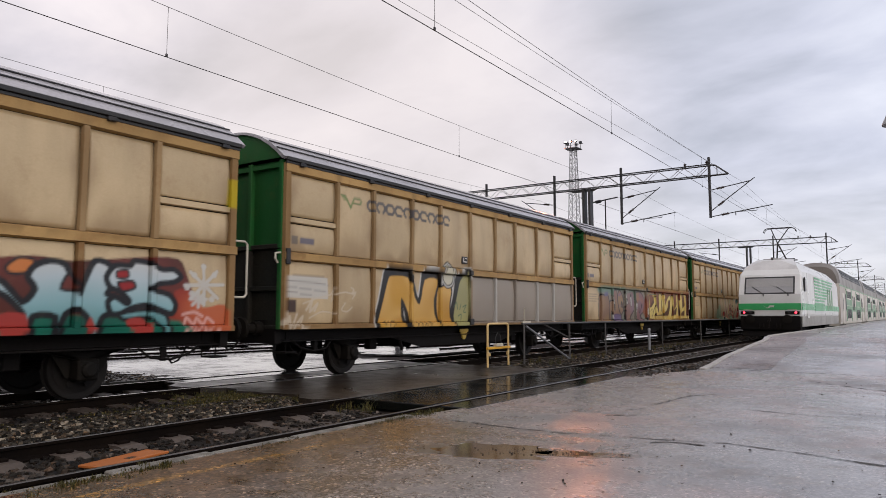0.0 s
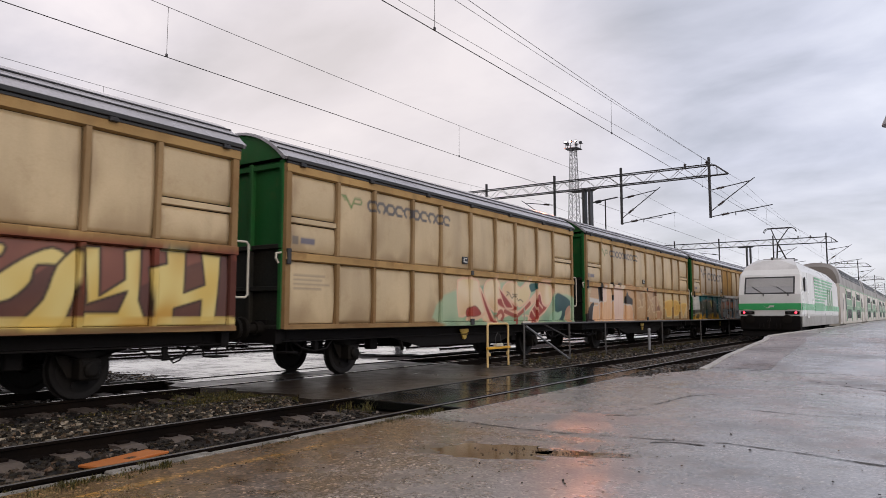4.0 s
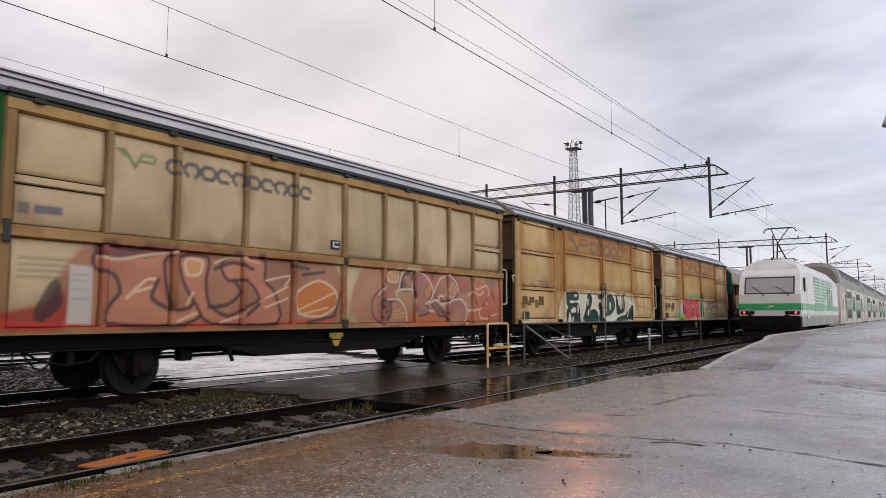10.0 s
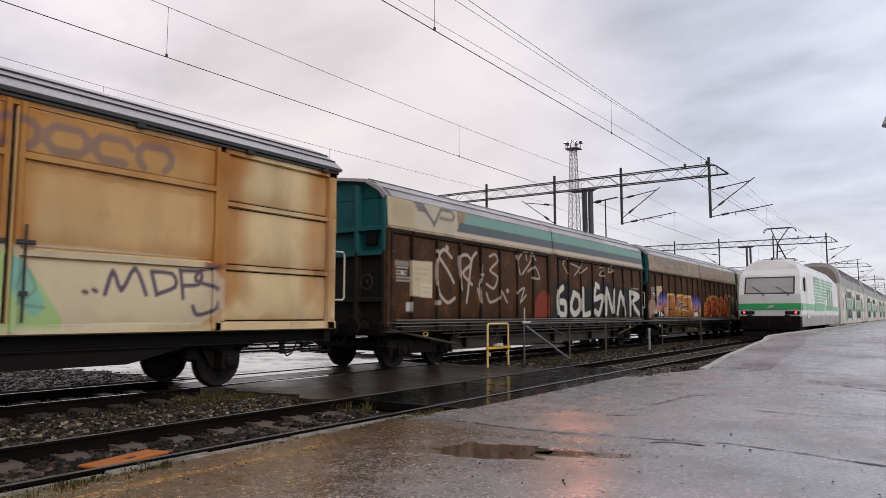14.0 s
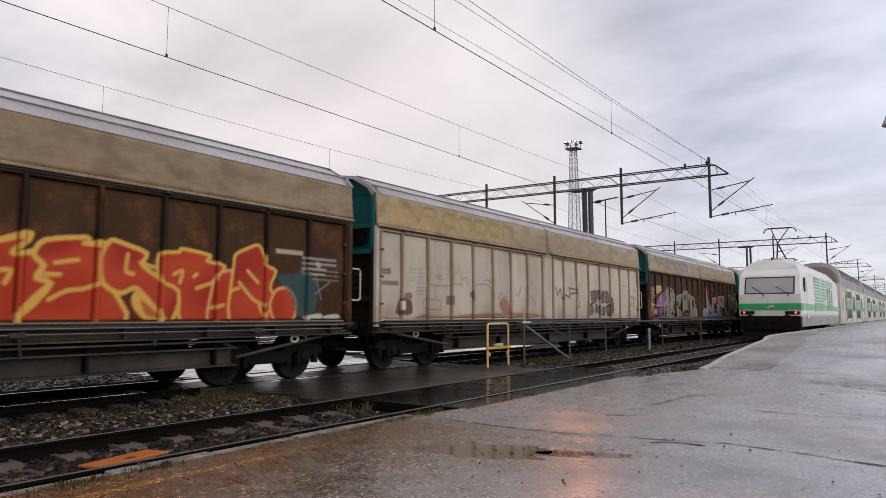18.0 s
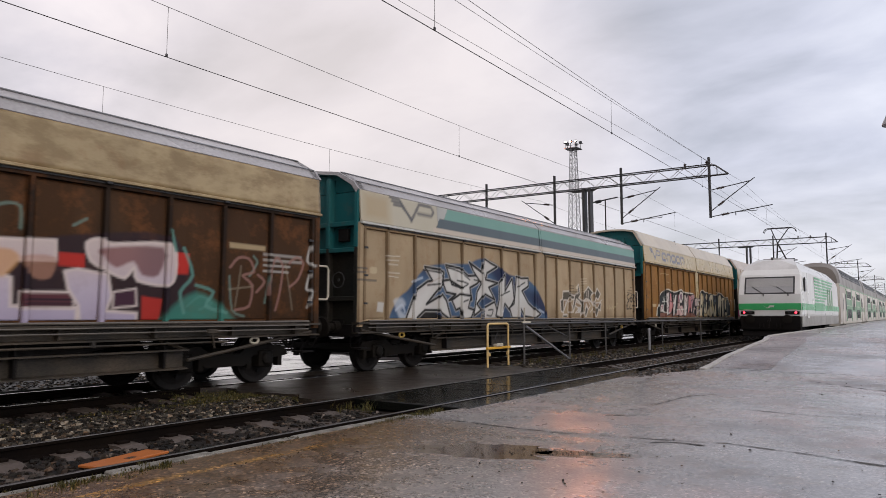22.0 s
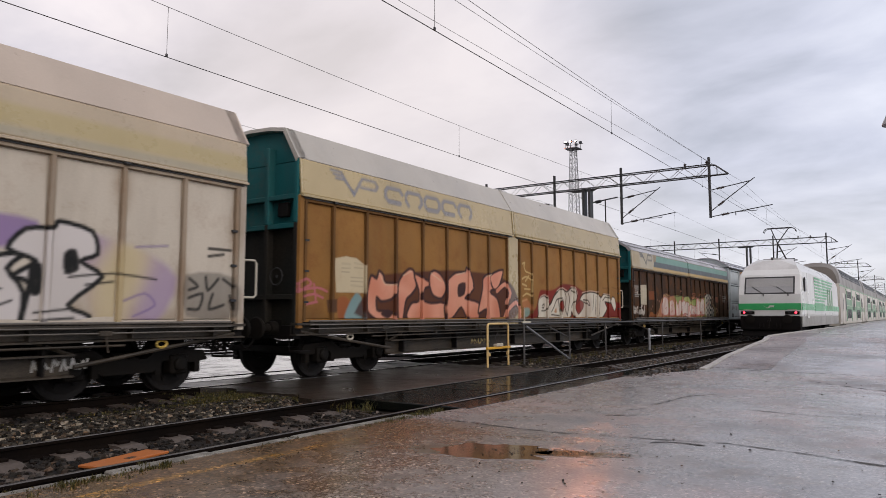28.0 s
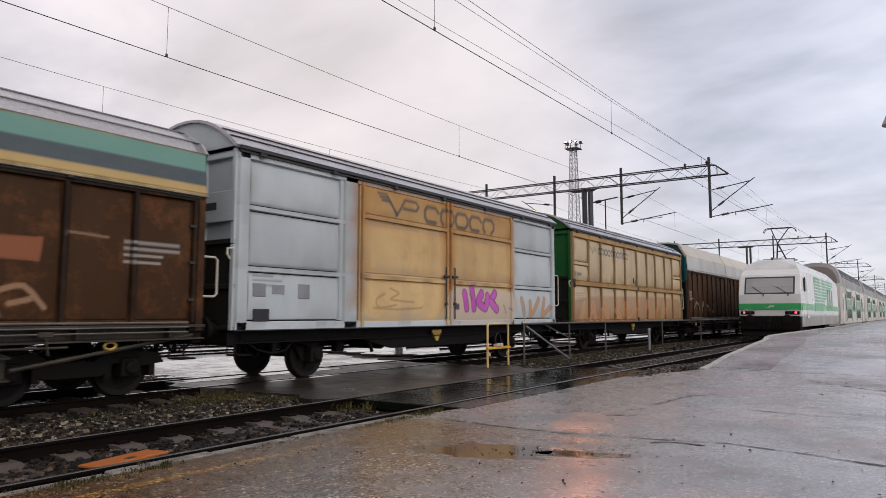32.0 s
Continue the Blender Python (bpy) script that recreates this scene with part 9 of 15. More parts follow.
def spray_chalk_tags(s):
    s.brush([[(2.65,2.71),(2.32,2.9),(2.02,2.65),(1.95,2.21),(2.12,1.78),(2.47,1.56),(2.79,1.68)], [(2.13,2.66),(2.49,2.35),(2.74,2.08)]], 0.045, (.62,.52,.43), 0.8)
    s.brush([[(2.98,2.62),(3.12,1.92),(3.04,2.27),(2.98,2.73),(3.42,2.83),(3.6,2.61),(3.16,2.34),(3.61,2.06)], [(3.87,2.93),(3.6,2.67),(3.35,1.58)]], 0.045, (.62,.52,.43), 0.75)
    s.brush([[(4.56,2.87),(4.87,2.96),(5.02,2.78),(4.56,2.49),(4.98,2.32),(4.77,1.99),(4.37,2.1)], [(4.07,2.33),(4.17,2.59)], [(3.89,1.95),(4.08,1.59),(3.98,2.08),(4.21,2.36)], [(4.37,1.85),(4.57,1.6),(5.09,1.74),(5.19,1.94),(5.53,1.62)]], 0.04, (.62,.52,.43), 0.7)
    s.brush([[(2.45,2.97),(2.48,2.94)], [(2.01,2.82),(2.09,2.75)], [(5.52,1.95),(5.57,1.94)], [(1.97,1.55),(2.15,1.56)]], 0.06, (.62,.52,.43), 0.75)
    s.brush([[(6.09,3),(6.33,2.46),(6.21,2.87),(6.7,3.2),(6.77,2.92)], [(6.45,2.47),(7.08,2.94),(6.95,3.22)], [(6.83,2.57),(7.34,2.74),(7.61,2.39),(7.08,2.39)], [(7.08,3.09),(7.4,2.97)], [(6.09,1.9),(6.58,2.06),(6.33,1.63),(6.7,1.85)]], 0.035, (.62,.52,.43), 0.7)
    s.fill([(.89,2.53),(1.8,2.55),(1.79,1.66),(.89,1.7)], (.69,.58,.39), strength=0.85, curl=0)
    s.fill([(1.31,2.01),(1.78,2),(1.79,1.66),(1.32,1.67)], (.75,.65,.47), strength=0.6, curl=0)
    s.brush([[(1.03,2.36),(1.66,2.35)], [(1.03,2.23),(1.59,2.23)], [(1,2.1),(1.31,2.1)], [(1.38,1.91),(1.7,1.9)], [(1.39,1.8),(1.7,1.79)]], 0.01, SLATE, 0.4, 0)
    s.fill([(.75,1.55),(.95,1.55),(.94,1.33),(.76,1.34)], CHALK, strength=0.9, curl=0)
    s.brush([[(.59,2.23),(.62,2.22)]], 0.05, (.62,.52,.43))
    s.fill([(7.21,1.22),(7.4,1.8),(7.89,2.03),(8.22,1.82),(8.16,1.15)], (.29,.05,.03), strength=0.8, soft=0.08)
    s.fill([(8.51,1.83),(8.82,2.33),(9.54,2.41),(10.19,2.12),(11.82,2.26),(13.25,2.5),(13.91,2.38),(18.01,2.18),(18.86,1.21),(17.95,1.08),(8.74,1.07),(8.45,1.37)], (.02,.02,.02), soft=0.04)
    s.fat([[(9.31,2.16),(8.87,1.91),(8.93,1.37),(9.52,1.25),(9.49,1.66),(9.12,1.69)]], 0.105, [(.69,.66,.59), (.62,.58,.51)], (.02,.02,.02), 0.03)
    s.fat([[(10.19,1.95),(9.95,1.54),(10.28,1.28),(10.7,1.47),(10.64,1.88),(10.19,2)]], 0.105, [(.69,.66,.59), (.62,.58,.51)], (.02,.02,.02), 0.03)
    s.fat([[(11,2.15),(11.05,1.28),(11.61,1.32)]], 0.105, [(.69,.66,.59), (.62,.58,.51)], (.02,.02,.02), 0.03)
    s.fat([[(12.13,2.19),(12,1.83),(12.81,1.94),(12.51,1.3),(12.11,1.39)], [(12.21,2.37),(12.45,2.29)]], 0.105, [(.69,.66,.59), (.62,.58,.51)], (.02,.02,.02), 0.03)
    s.fat([[(13.21,1.31),(13.24,2.23),(13.87,1.4),(14.03,2.2)]], 0.105, [(.69,.66,.59), (.62,.58,.51)], (.02,.02,.02), 0.03)
    s.fat([[(14.41,1.31),(14.73,2.14),(15.27,1.31)], [(15.82,2.18),(15.88,1.29)], [(15.92,2.18),(16.87,2.04),(16.05,1.78),(16.94,1.29)], [(17.55,2.16),(17.38,1.32),(18.28,1.64)]], 0.105, [(.69,.66,.59), (.62,.58,.51)], (.02,.02,.02), 0.03)
    s.brush([[(9.64,3.14),(9.38,2.96),(9.7,2.66)], [(10.04,3.01),(10.73,2.89),(10.3,2.62)], [(10.91,3.16),(10.72,2.72),(11.46,2.94)], [(12.64,3.02),(13.05,3.01),(12.55,2.74),(13.13,2.72)], [(13.71,3.18),(13.48,2.89),(13.93,2.95),(13.75,3.13)]], 0.03, (.62,.52,.43), 0.7)


def spray_sunset(s):
    s.fill([(.63,1.23),(1.01,1.74),(1.46,2.2),(1.96,2.33),(2.98,2.33),(3.76,2.16),(7.43,2.24),(8.4,2.16),(8.41,1.16),(5.59,1.06),(.68,1.11)], {'fade': [(0.46, 0.20, 0.09), (0.50, 0.26, 0.22), (0.26, 0.18, 0.42), (0.06, 0.05, 0.20), (0.02, 0.015, 0.03)], 'z': (1.3, 2.4)}, soft=0.05)
    s.fill([(.47,1.07),(.85,1.32),(1.11,1.36),(1.99,1.5),(2.16,1.41),(2.44,1.23),(2.47,1.12),(.52,.99)], (.02,.01,.02), curl=0)
    s.brush([[(1.43,1.76),(1.67,1.81),(1.53,1.67)], [(1.67,1.85),(1.57,1.76),(1.78,1.72)], [(2.09,1.74),(2.36,1.79),(2.31,1.65)], [(2.15,1.6),(2.31,1.7),(2.48,1.65)]], 0.03, (.03,.02,.03))
    s.brush([[(7.43,1.61),(7.74,1.81),(7.68,1.42),(8.18,1.62)], [(7.23,1.35),(7.85,1.48),(8.29,1.29)]], 0.03, (.03,.02,.03))
    s.fill([(1.69,1.5),(1.88,1.64),(2.15,1.6),(2.21,1.46),(1.89,1.41)], (.34,.09,.05), strength=0.7)
    s.fill([(1.46,1.42),(1.61,1.44),(1.64,1.25),(1.56,1.13),(1.5,1.23)], (.8,.8,.75))
    s.fill([(1.77,1.37),(1.87,1.39),(1.98,1.28),(1.91,1.12),(1.82,1.21)], (.8,.8,.75))
    s.fill([(2,1.3),(2.16,1.32),(2.2,1.16),(2.03,1.14)], (.8,.8,.75))
    s.fill([(.84,1.52),(1.05,1.52),(1.06,1.32),(.85,1.33)], (.8,.8,.72), curl=0)
    s.fill([(7.23,1.38),(8.07,1.38),(8.03,1.2),(7.28,1.2)], (.8,.8,.72), strength=0.9)
    s.fill([(1.01,2.55),(1.93,2.58),(1.94,2.36),(1.65,2.3),(1.36,2.1),(1.18,1.88),(1.02,1.82)], (.69,.55,.34), strength=0.9, curl=0)
    s.brush([[(1.11,2.43),(1.75,2.45)], [(1.12,2.3),(1.65,2.32)], [(1.12,2.17),(1.36,2.17)]], 0.01, SLATE, 0.35, 0)
    s.fill([(.03,1.86),(.64,1.97),(.96,1.74),(.89,1.4),(.34,1.27),(.03,1.12)], [(.62,.5,.39), (.51,.34,.25)], strength=0.75, soft=0.08)
    s.brush([[(.16,1.71),(.4,1.8),(.74,1.73),(.32,1.63),(.75,1.56),(.41,1.47)], [(.56,1.89),(.32,1.79)]], 0.02, (.45,.07,.06), 0.6)
    s.brush([[(.69,2.21),(.76,2.21)]], 0.06, (.8,.8,.76))
    s.fill([(2.65,1.09),(2.71,1.52),(2.75,2.1),(2.77,2.21),(3.75,2.24),(3.89,2.16),(4.06,1.07),(3.4,1.08),(3.36,1.53),(3.13,1.52),(3.09,1.08)], (.03,.01,.01), (.03,.01,.01), 0.075, curl=0)
    s.fill([(4.13,1.07),(4.14,2.16),(5.26,2.25),(5.24,1.9),(4.69,1.88),(4.7,1.55),(4.94,1.39),(5.09,1.56),(5.41,1.57),(5.39,1.06)], (.03,.01,.01), (.03,.01,.01), 0.075, curl=0)
    s.fill([(5.43,2.14),(6.79,2.19),(6.93,1.72),(6.8,1.66),(7.03,1.41),(6.88,1.04),(5.46,1.06),(5.41,1.57),(6.19,1.46),(6.27,1.7),(5.44,1.74)], (.03,.01,.01), (.03,.01,.01), 0.075, curl=0)
    s.fill([(2.65,1.09),(2.71,1.52),(2.75,2.1),(2.77,2.21),(3.75,2.24),(3.89,2.16),(4.06,1.07),(3.4,1.08),(3.36,1.53),(3.13,1.52),(3.09,1.08)], [(.46,.15,.04), (.55,.22,.06), (.34,.1,.03)], (.8,.62,.29), 0.026, curl=0)
    s.fill([(4.13,1.07),(4.14,2.16),(5.26,2.25),(5.24,1.9),(4.69,1.88),(4.7,1.55),(4.94,1.39),(5.09,1.56),(5.41,1.57),(5.39,1.06)], [(.46,.15,.04), (.55,.22,.06), (.34,.1,.03)], (.8,.62,.29), 0.026, curl=0)
    s.fill([(5.43,2.14),(6.79,2.19),(6.93,1.72),(6.8,1.66),(7.03,1.41),(6.88,1.04),(5.46,1.06),(5.41,1.57),(6.19,1.46),(6.27,1.7),(5.44,1.74)], [(.46,.15,.04), (.55,.22,.06), (.34,.1,.03)], (.8,.62,.29), 0.026, curl=0)
    s.fill([(3.02,1.92),(3.27,1.93),(3.28,1.71),(3.03,1.7)], (.03,.01,.01), (.8,.62,.29), 0.015, curl=0)
    s.fill([(4.54,1.98),(4.69,1.99),(4.75,1.64),(4.48,1.6)], (.03,.01,.01), (.8,.62,.29), 0.015, curl=0)
    s.brush([[(2.71,1.5),(3.78,1.54)], [(5.41,1.68),(6.36,1.73)], [(3.21,1.08),(3.21,1.48)]], 0.03, (.03,.01,.01))
    s.brush([[(2.74,2.24),(3.36,2.25),(3.75,2.24)], [(4.14,2.22),(5.23,2.27)], [(5.43,2.21),(6.79,2.24)]], 0.025, (.8,.65,.17))
    s.brush([[(6.54,2.2),(6.75,2.09),(6.87,1.72)], [(2.56,1.09),(2.68,1.52)]], 0.03, (.8,.68,.51))
    s.fill([(3.98,1.65),(4.16,1.7),(4.19,1.49),(4.02,1.49)], (.69,.43,.07))
    s.fill([(2.69,1.09),(2.73,1.37),(3.36,1.45),(4.05,1.42),(4.13,1.07)], (.1,.03,.01), strength=0.5, soft=0.12)
    s.fill([(4.18,1.07),(4.2,1.39),(5.41,1.45),(6.28,1.4),(6.95,1.41),(6.88,1.04)], (.1,.03,.01), strength=0.5, soft=0.12)
    s.fill([(3.26,1.53),(3.63,1.84),(3.88,1.85),(3.99,1.23),(3.46,1.13)], (.1,.03,.01), strength=0.35, soft=0.1)
    s.fill([(9.58,1.76),(10.83,1.9),(11.29,1.39),(14.85,1.84),(15.68,1.65),(15.69,1.14),(9.62,1.13)], [(.21,.03,.02), (.15,.02,.02)], strength=0.85, soft=0.05)
    s.fill([(9.57,1.14),(9.43,1.5),(9.52,1.83),(9.8,1.95),(9.82,2.15),(10.02,2.21),(10.15,2.08),(10.87,2.35),(10.89,2.25),(10.74,2.12),(10.73,2.06),(11.03,2.1),(11.1,1.92),(11.03,1.76),(11.2,1.69),(10.99,1.46),(10.79,1.23),(10.76,1.12)], [(.49,.05,.02), (.56,.07,.03), (.39,.03,.02)], (.8,.46,.1), 0.04)
    s.brush([[(9.64,1.7),(9.81,1.78),(10.05,1.68),(9.65,1.53)], [(9.63,1.37),(10.07,1.34),(10.37,1.66)], [(10.42,1.81),(10.69,1.84),(10.63,1.67)], [(10.53,2.22),(10.84,2.3)]], 0.034, (.8,.46,.1))
    s.fill([(10.83,1.12),(11,1.38),(11.22,1.68),(11.02,1.75),(11.11,1.92),(10.97,2.06),(11.1,2.27),(11.68,2.36),(11.72,2.28),(11.97,2.3),(11.89,1.97),(11.92,1.72),(12.09,1.65),(12.34,1.11)], [(.49,.05,.02), (.56,.07,.03), (.39,.03,.02)], (.8,.46,.1), 0.036)
    s.fill([(11.95,1.72),(11.9,2.09),(12.04,2.35),(12.28,2.31),(12.63,2.2),(12.57,2.01),(12.92,1.81),(13.21,1.77),(13.24,1.46),(13.1,1.12),(12.95,1.23),(12.59,1.58),(12.45,1.66),(12.23,1.57)], [(.49,.05,.02), (.56,.07,.03), (.39,.03,.02)], (.8,.46,.1), 0.036)
    s.fill([(12.41,1.53),(12.55,1.62),(12.97,1.23),(13.05,1.12),(12.76,1.1),(12.47,1.33)], (.8,.46,.1))
    s.fill([(12.57,1.49),(12.9,1.23),(12.67,1.25)], (.49,.07,.02), strength=0.8)
    s.fill([(12.87,1.8),(12.83,2.2),(13.19,2.26),(13.26,2.32),(13.8,2.25),(13.73,2.15),(14.1,2.08),(13.86,1.8),(13.85,1.14),(13.28,1.12),(13.21,1.64)], [(.49,.05,.02), (.56,.07,.03), (.39,.03,.02)], (.8,.46,.1), 0.03)
    s.fill([(13.79,1.12),(13.88,1.8),(14.05,1.98),(14.25,2.01),(14.3,1.77),(14.28,1.11)], [(.49,.05,.02), (.56,.07,.03), (.39,.03,.02)], (.8,.39,.15), 0.028)
    s.fill([(14.26,1.08),(14.28,2.11),(14.33,2.31),(14.58,2.43),(14.83,2.51),(14.97,2.3),(15,2.15),(15.25,2.06),(15.12,1.74),(15.4,1.44),(15.34,1.08)], [(.49,.05,.02), (.56,.07,.03), (.39,.03,.02)], (.8,.46,.1), 0.03)
    s.fill([(15.3,1.08),(15.13,1.43),(15.26,1.7),(15.53,1.76),(15.76,1.55),(15.76,1.23),(15.55,1.07)], [(.49,.05,.02), (.56,.07,.03), (.39,.03,.02)], (.8,.39,.15), 0.03)
    s.brush([[(11.2,1.46),(11.44,1.59),(11.67,1.62),(11.92,1.72)], [(11.26,1.97),(11.57,2.03)], [(11.03,1.8),(11.33,1.81)], [(13.12,1.9),(13.27,1.96),(13.23,1.77)], [(13.49,1.88),(13.54,1.92)], [(13.55,1.69),(13.88,1.8)], [(14.23,1.67),(14.41,1.72)], [(14.41,1.82),(14.73,1.53),(15,1.43)], [(14.59,2.03),(14.83,1.83)], [(13.84,1.37),(14.1,1.42)], [(14.87,1.43),(15,1.23),(15.13,1.33)], [(12.32,2.16),(12.3,1.91),(12.42,1.87)], [(12.53,2.05),(12.82,1.98)], [(11.64,2.27),(11.93,2.26)]], 0.032, (.8,.46,.1))
    s.fill([(15.25,1.96),(15.67,2.03),(16.04,2.1),(16.27,1.89),(16.29,1.34),(15.84,1.23),(15.61,1.65)], [(.05,.15,.15), (.04,.11,.11)], strength=0.7, soft=0.06)
    s.brush([[(15.89,2.09),(16.04,2.16)], [(16.67,1.91),(16.28,1.67)], [(16.27,2),(16.44,1.56)]], 0.02, (.21,.34,.34), 0.6)
    s.fill([(15.23,2.48),(15.92,2.48),(15.92,2.39),(15.24,2.39)], (.58,.49,.34), strength=0.85, curl=0)
    s.fill([(15.99,1.23),(16.45,1.28),(16.48,1.17),(16.06,1.15)], (.77,.74,.68), strength=0.8)
    s.fill([(16.53,1.23),(16.93,1.27),(17.02,1.16),(16.61,1.16)], (.77,.74,.68), strength=0.8)
    s.brush([[(16.19,2.13),(16.91,2.12)]], 0.01, (.65,.58,.51), 0.5, 0)
    s.brush([[(16.19,2.04),(16.92,2.03)]], 0.01, (.65,.58,.51), 0.5, 0)
    s.brush([[(16.19,1.95),(16.92,1.94)]], 0.01, (.65,.58,.51), 0.5, 0)
    s.brush([[(16.31,2.25),(16.36,2.23)]], 0.05, (.62,.51,.45), 0.7)


def spray_black_tags(s):
    s.fill([(.78,1.27),(.82,1.51),(.92,1.63),(1.13,1.63),(1.37,1.57),(1.38,1.27)], (.12,.05,.04), strength=0.9)
    s.fill([(1.09,1.72),(1.21,1.78),(1.36,1.75),(1.37,1.63),(1.11,1.62)], (.12,.05,.04), strength=0.7)
    s.fill([(.93,1.57),(1.14,1.58),(1.15,1.37),(.94,1.37)], (.77,.69,.6), curl=0)
    s.fill([(2.79,1.73),(3.19,1.76),(3.2,1.5),(2.8,1.51)], (.2,.13,.1), strength=0.85, curl=0)
    s.fill([(3.89,1.83),(4.15,1.9),(4.16,1.64),(4.05,1.63)], (.17,.1,.07), strength=0.85)
    s.fill([(5.45,1.56),(5.64,1.7),(5.93,1.68),(6.1,1.4),(6.24,1.34),(6.1,1.28),(5.69,1.32)], [(.45,.2,.13), (.39,.17,.12)], strength=0.9)
    s.fill([(1.82,1.27),(2.21,1.25),(3.3,1.23),(3.78,1.27),(6.1,1.32),(7.95,1.28),(7.96,1.15),(1.83,1.13)], [(.23,.07,.05), (.34,.14,.1)], strength=0.7, soft=0.05)
    s.brush([[(1.85,1.63),(2.45,1.62),(2.55,1.6)], [(1.85,1.63),(1.83,1.49)], [(2.55,1.6),(2.54,1.37)], [(2.03,1.98),(2.71,1.97),(3.27,2.04),(3.57,2.04)], [(2.28,1.99),(2.35,1.68)], [(2.28,2.17),(2.38,2.23),(2.54,2.22),(2.43,2.14),(2.65,2.13)], [(3.51,2.16),(3.63,2.22),(3.75,2.18),(3.86,2.03)], [(4.21,2.05),(4.55,2.09),(4.84,2.08)], [(4.62,2.18),(4.76,2.21),(4.98,2.18)], [(4.84,2.08),(5.06,1.88),(5.22,1.66)], [(1.86,1.4),(2.57,1.37)]], 0.012, (.1,.09,.07), 0.7)
    s.brush([[(1.26,2.31),(1.5,2.33)], [(1.57,2.33),(1.79,2.34)]], 0.008, (.1,.09,.07), 0.45, 0)
    s.brush([[(1.27,2.23),(1.5,2.24)], [(1.57,2.25),(1.8,2.25)]], 0.008, (.1,.09,.07), 0.45, 0)
    s.brush([[(1.27,2.15),(1.5,2.15)], [(1.58,2.16),(1.8,2.17)]], 0.008, (.1,.09,.07), 0.45, 0)
    s.brush([[(1.28,2.06),(1.51,2.07)], [(1.58,2.07),(1.81,2.08)]], 0.008, (.1,.09,.07), 0.45, 0)
    s.brush([[(1.55,2),(1.91,2)]], 0.009, (.1,.09,.07), 0.6, 0)
    s.brush([[(1.55,1.91),(1.91,1.91)]], 0.009, (.1,.09,.07), 0.6, 0)
    s.brush([[(1.56,1.83),(1.91,1.82)]], 0.009, (.1,.09,.07), 0.6, 0)
    s.brush([[(1.56,1.74),(1.92,1.74)]], 0.009, (.1,.09,.07), 0.6, 0)
    s.fill([(.18,2.28),(.55,2.3),(.56,2.17),(.18,2.16)], (.09,.07,.07), strength=0.8, curl=0)
    s.fill([(.2,2.01),(.84,2.02),(.83,1.92),(.21,1.92)], (.09,.06,.05), strength=0.8, curl=0)
    s.brush([[(.23,2.22),(.51,2.23)], [(.25,1.97),(.78,1.97)]], 0.008, (.51,.49,.45), 0.7)
    s.brush([[(5.36,1.89),(5.45,1.72),(5.6,1.9),(5.73,1.73),(5.92,1.93)], [(6.34,2.04),(6.52,1.81),(6.78,2.12),(6.64,1.79)], [(6.97,2.07),(7.16,1.96),(7.31,2.15),(7.25,1.9),(7.55,1.72),(7.75,1.6)], [(5.45,1.67),(5.92,1.77)]], 0.018, (.21,.18,.14), 0.7)
    s.brush([[(9.15,2.17),(9.31,1.9),(9.5,2.12),(9.63,1.78),(9.87,1.92),(10.2,1.86)], [(10.2,2.22),(10.25,1.79)], [(10.25,2.15),(10.92,2.13)], [(10.33,1.97),(10.92,2.03)], [(11.06,2.33),(11,1.81),(11.11,1.59),(10.95,1.51)]], 0.026, INK, 0.85)
    s.fill([(12.07,2.09),(12.36,2.11),(12.43,1.85),(12.47,1.66),(12.2,1.68),(12.12,1.83)], (.07,.05,.04), (.03,.02,.02), 0.012, strength=0.92)
    s.fill([(12.39,2.12),(12.54,2.17),(12.65,2.06),(12.64,1.78),(12.49,1.7),(12.43,1.92)], (.07,.05,.04), (.03,.02,.02), 0.012, strength=0.92)
    s.fill([(12.7,2.14),(12.82,2.17),(12.97,2.12),(12.96,1.88),(12.76,1.82),(12.68,1.98)], (.07,.05,.04), (.03,.02,.02), 0.012, strength=0.92)
    s.fill([(13.07,1.96),(13.15,2.12),(13.28,2.16),(13.37,2.02),(13.36,1.77),(13.21,1.68),(13.1,1.8)], (.07,.05,.04), (.03,.02,.02), 0.012, strength=0.92)
    s.fill([(13.41,2.11),(13.63,2.17),(13.83,2.05),(13.87,1.75),(13.66,1.7),(13.45,1.73),(13.38,1.9)], (.07,.05,.04), (.03,.02,.02), 0.012, strength=0.92)
    s.fill([(11.9,1.42),(11.96,1.6),(12.13,1.68),(12.33,1.54),(12.36,1.35),(12.18,1.27),(11.94,1.29)], (.07,.05,.04), (.03,.02,.02), 0.012, strength=0.92)
    s.fill([(12.46,1.5),(12.57,1.64),(12.73,1.63),(12.76,1.43),(12.63,1.31),(12.49,1.39)], (.07,.05,.04), (.03,.02,.02), 0.012, strength=0.92)
    s.fill([(12.77,1.51),(12.89,1.59),(13.03,1.51),(13.04,1.31),(12.86,1.27),(12.78,1.35)], (.07,.05,.04), (.03,.02,.02), 0.012, strength=0.92)
    s.fill([(13.12,1.44),(13.26,1.56),(13.48,1.55),(13.55,1.4),(13.41,1.23),(13.19,1.27)], (.07,.05,.04), (.03,.02,.02), 0.012, strength=0.92)
    s.fill([(13.57,1.57),(13.8,1.66),(14.08,1.63),(14.19,1.41),(14.05,1.25),(13.68,1.25)], (.07,.05,.04), (.03,.02,.02), 0.012, strength=0.92)
    s.fill([(13.96,1.84),(14.12,1.94),(14.27,1.85),(14.39,1.59),(14.34,1.36),(14.2,1.32),(14.13,1.63)], (.07,.05,.04), (.03,.02,.02), 0.012, strength=0.92)
    s.brush([[(12.11,2.04),(12.42,2.05)]], 0.009, (.49,.42,.32), 0.75, 0)
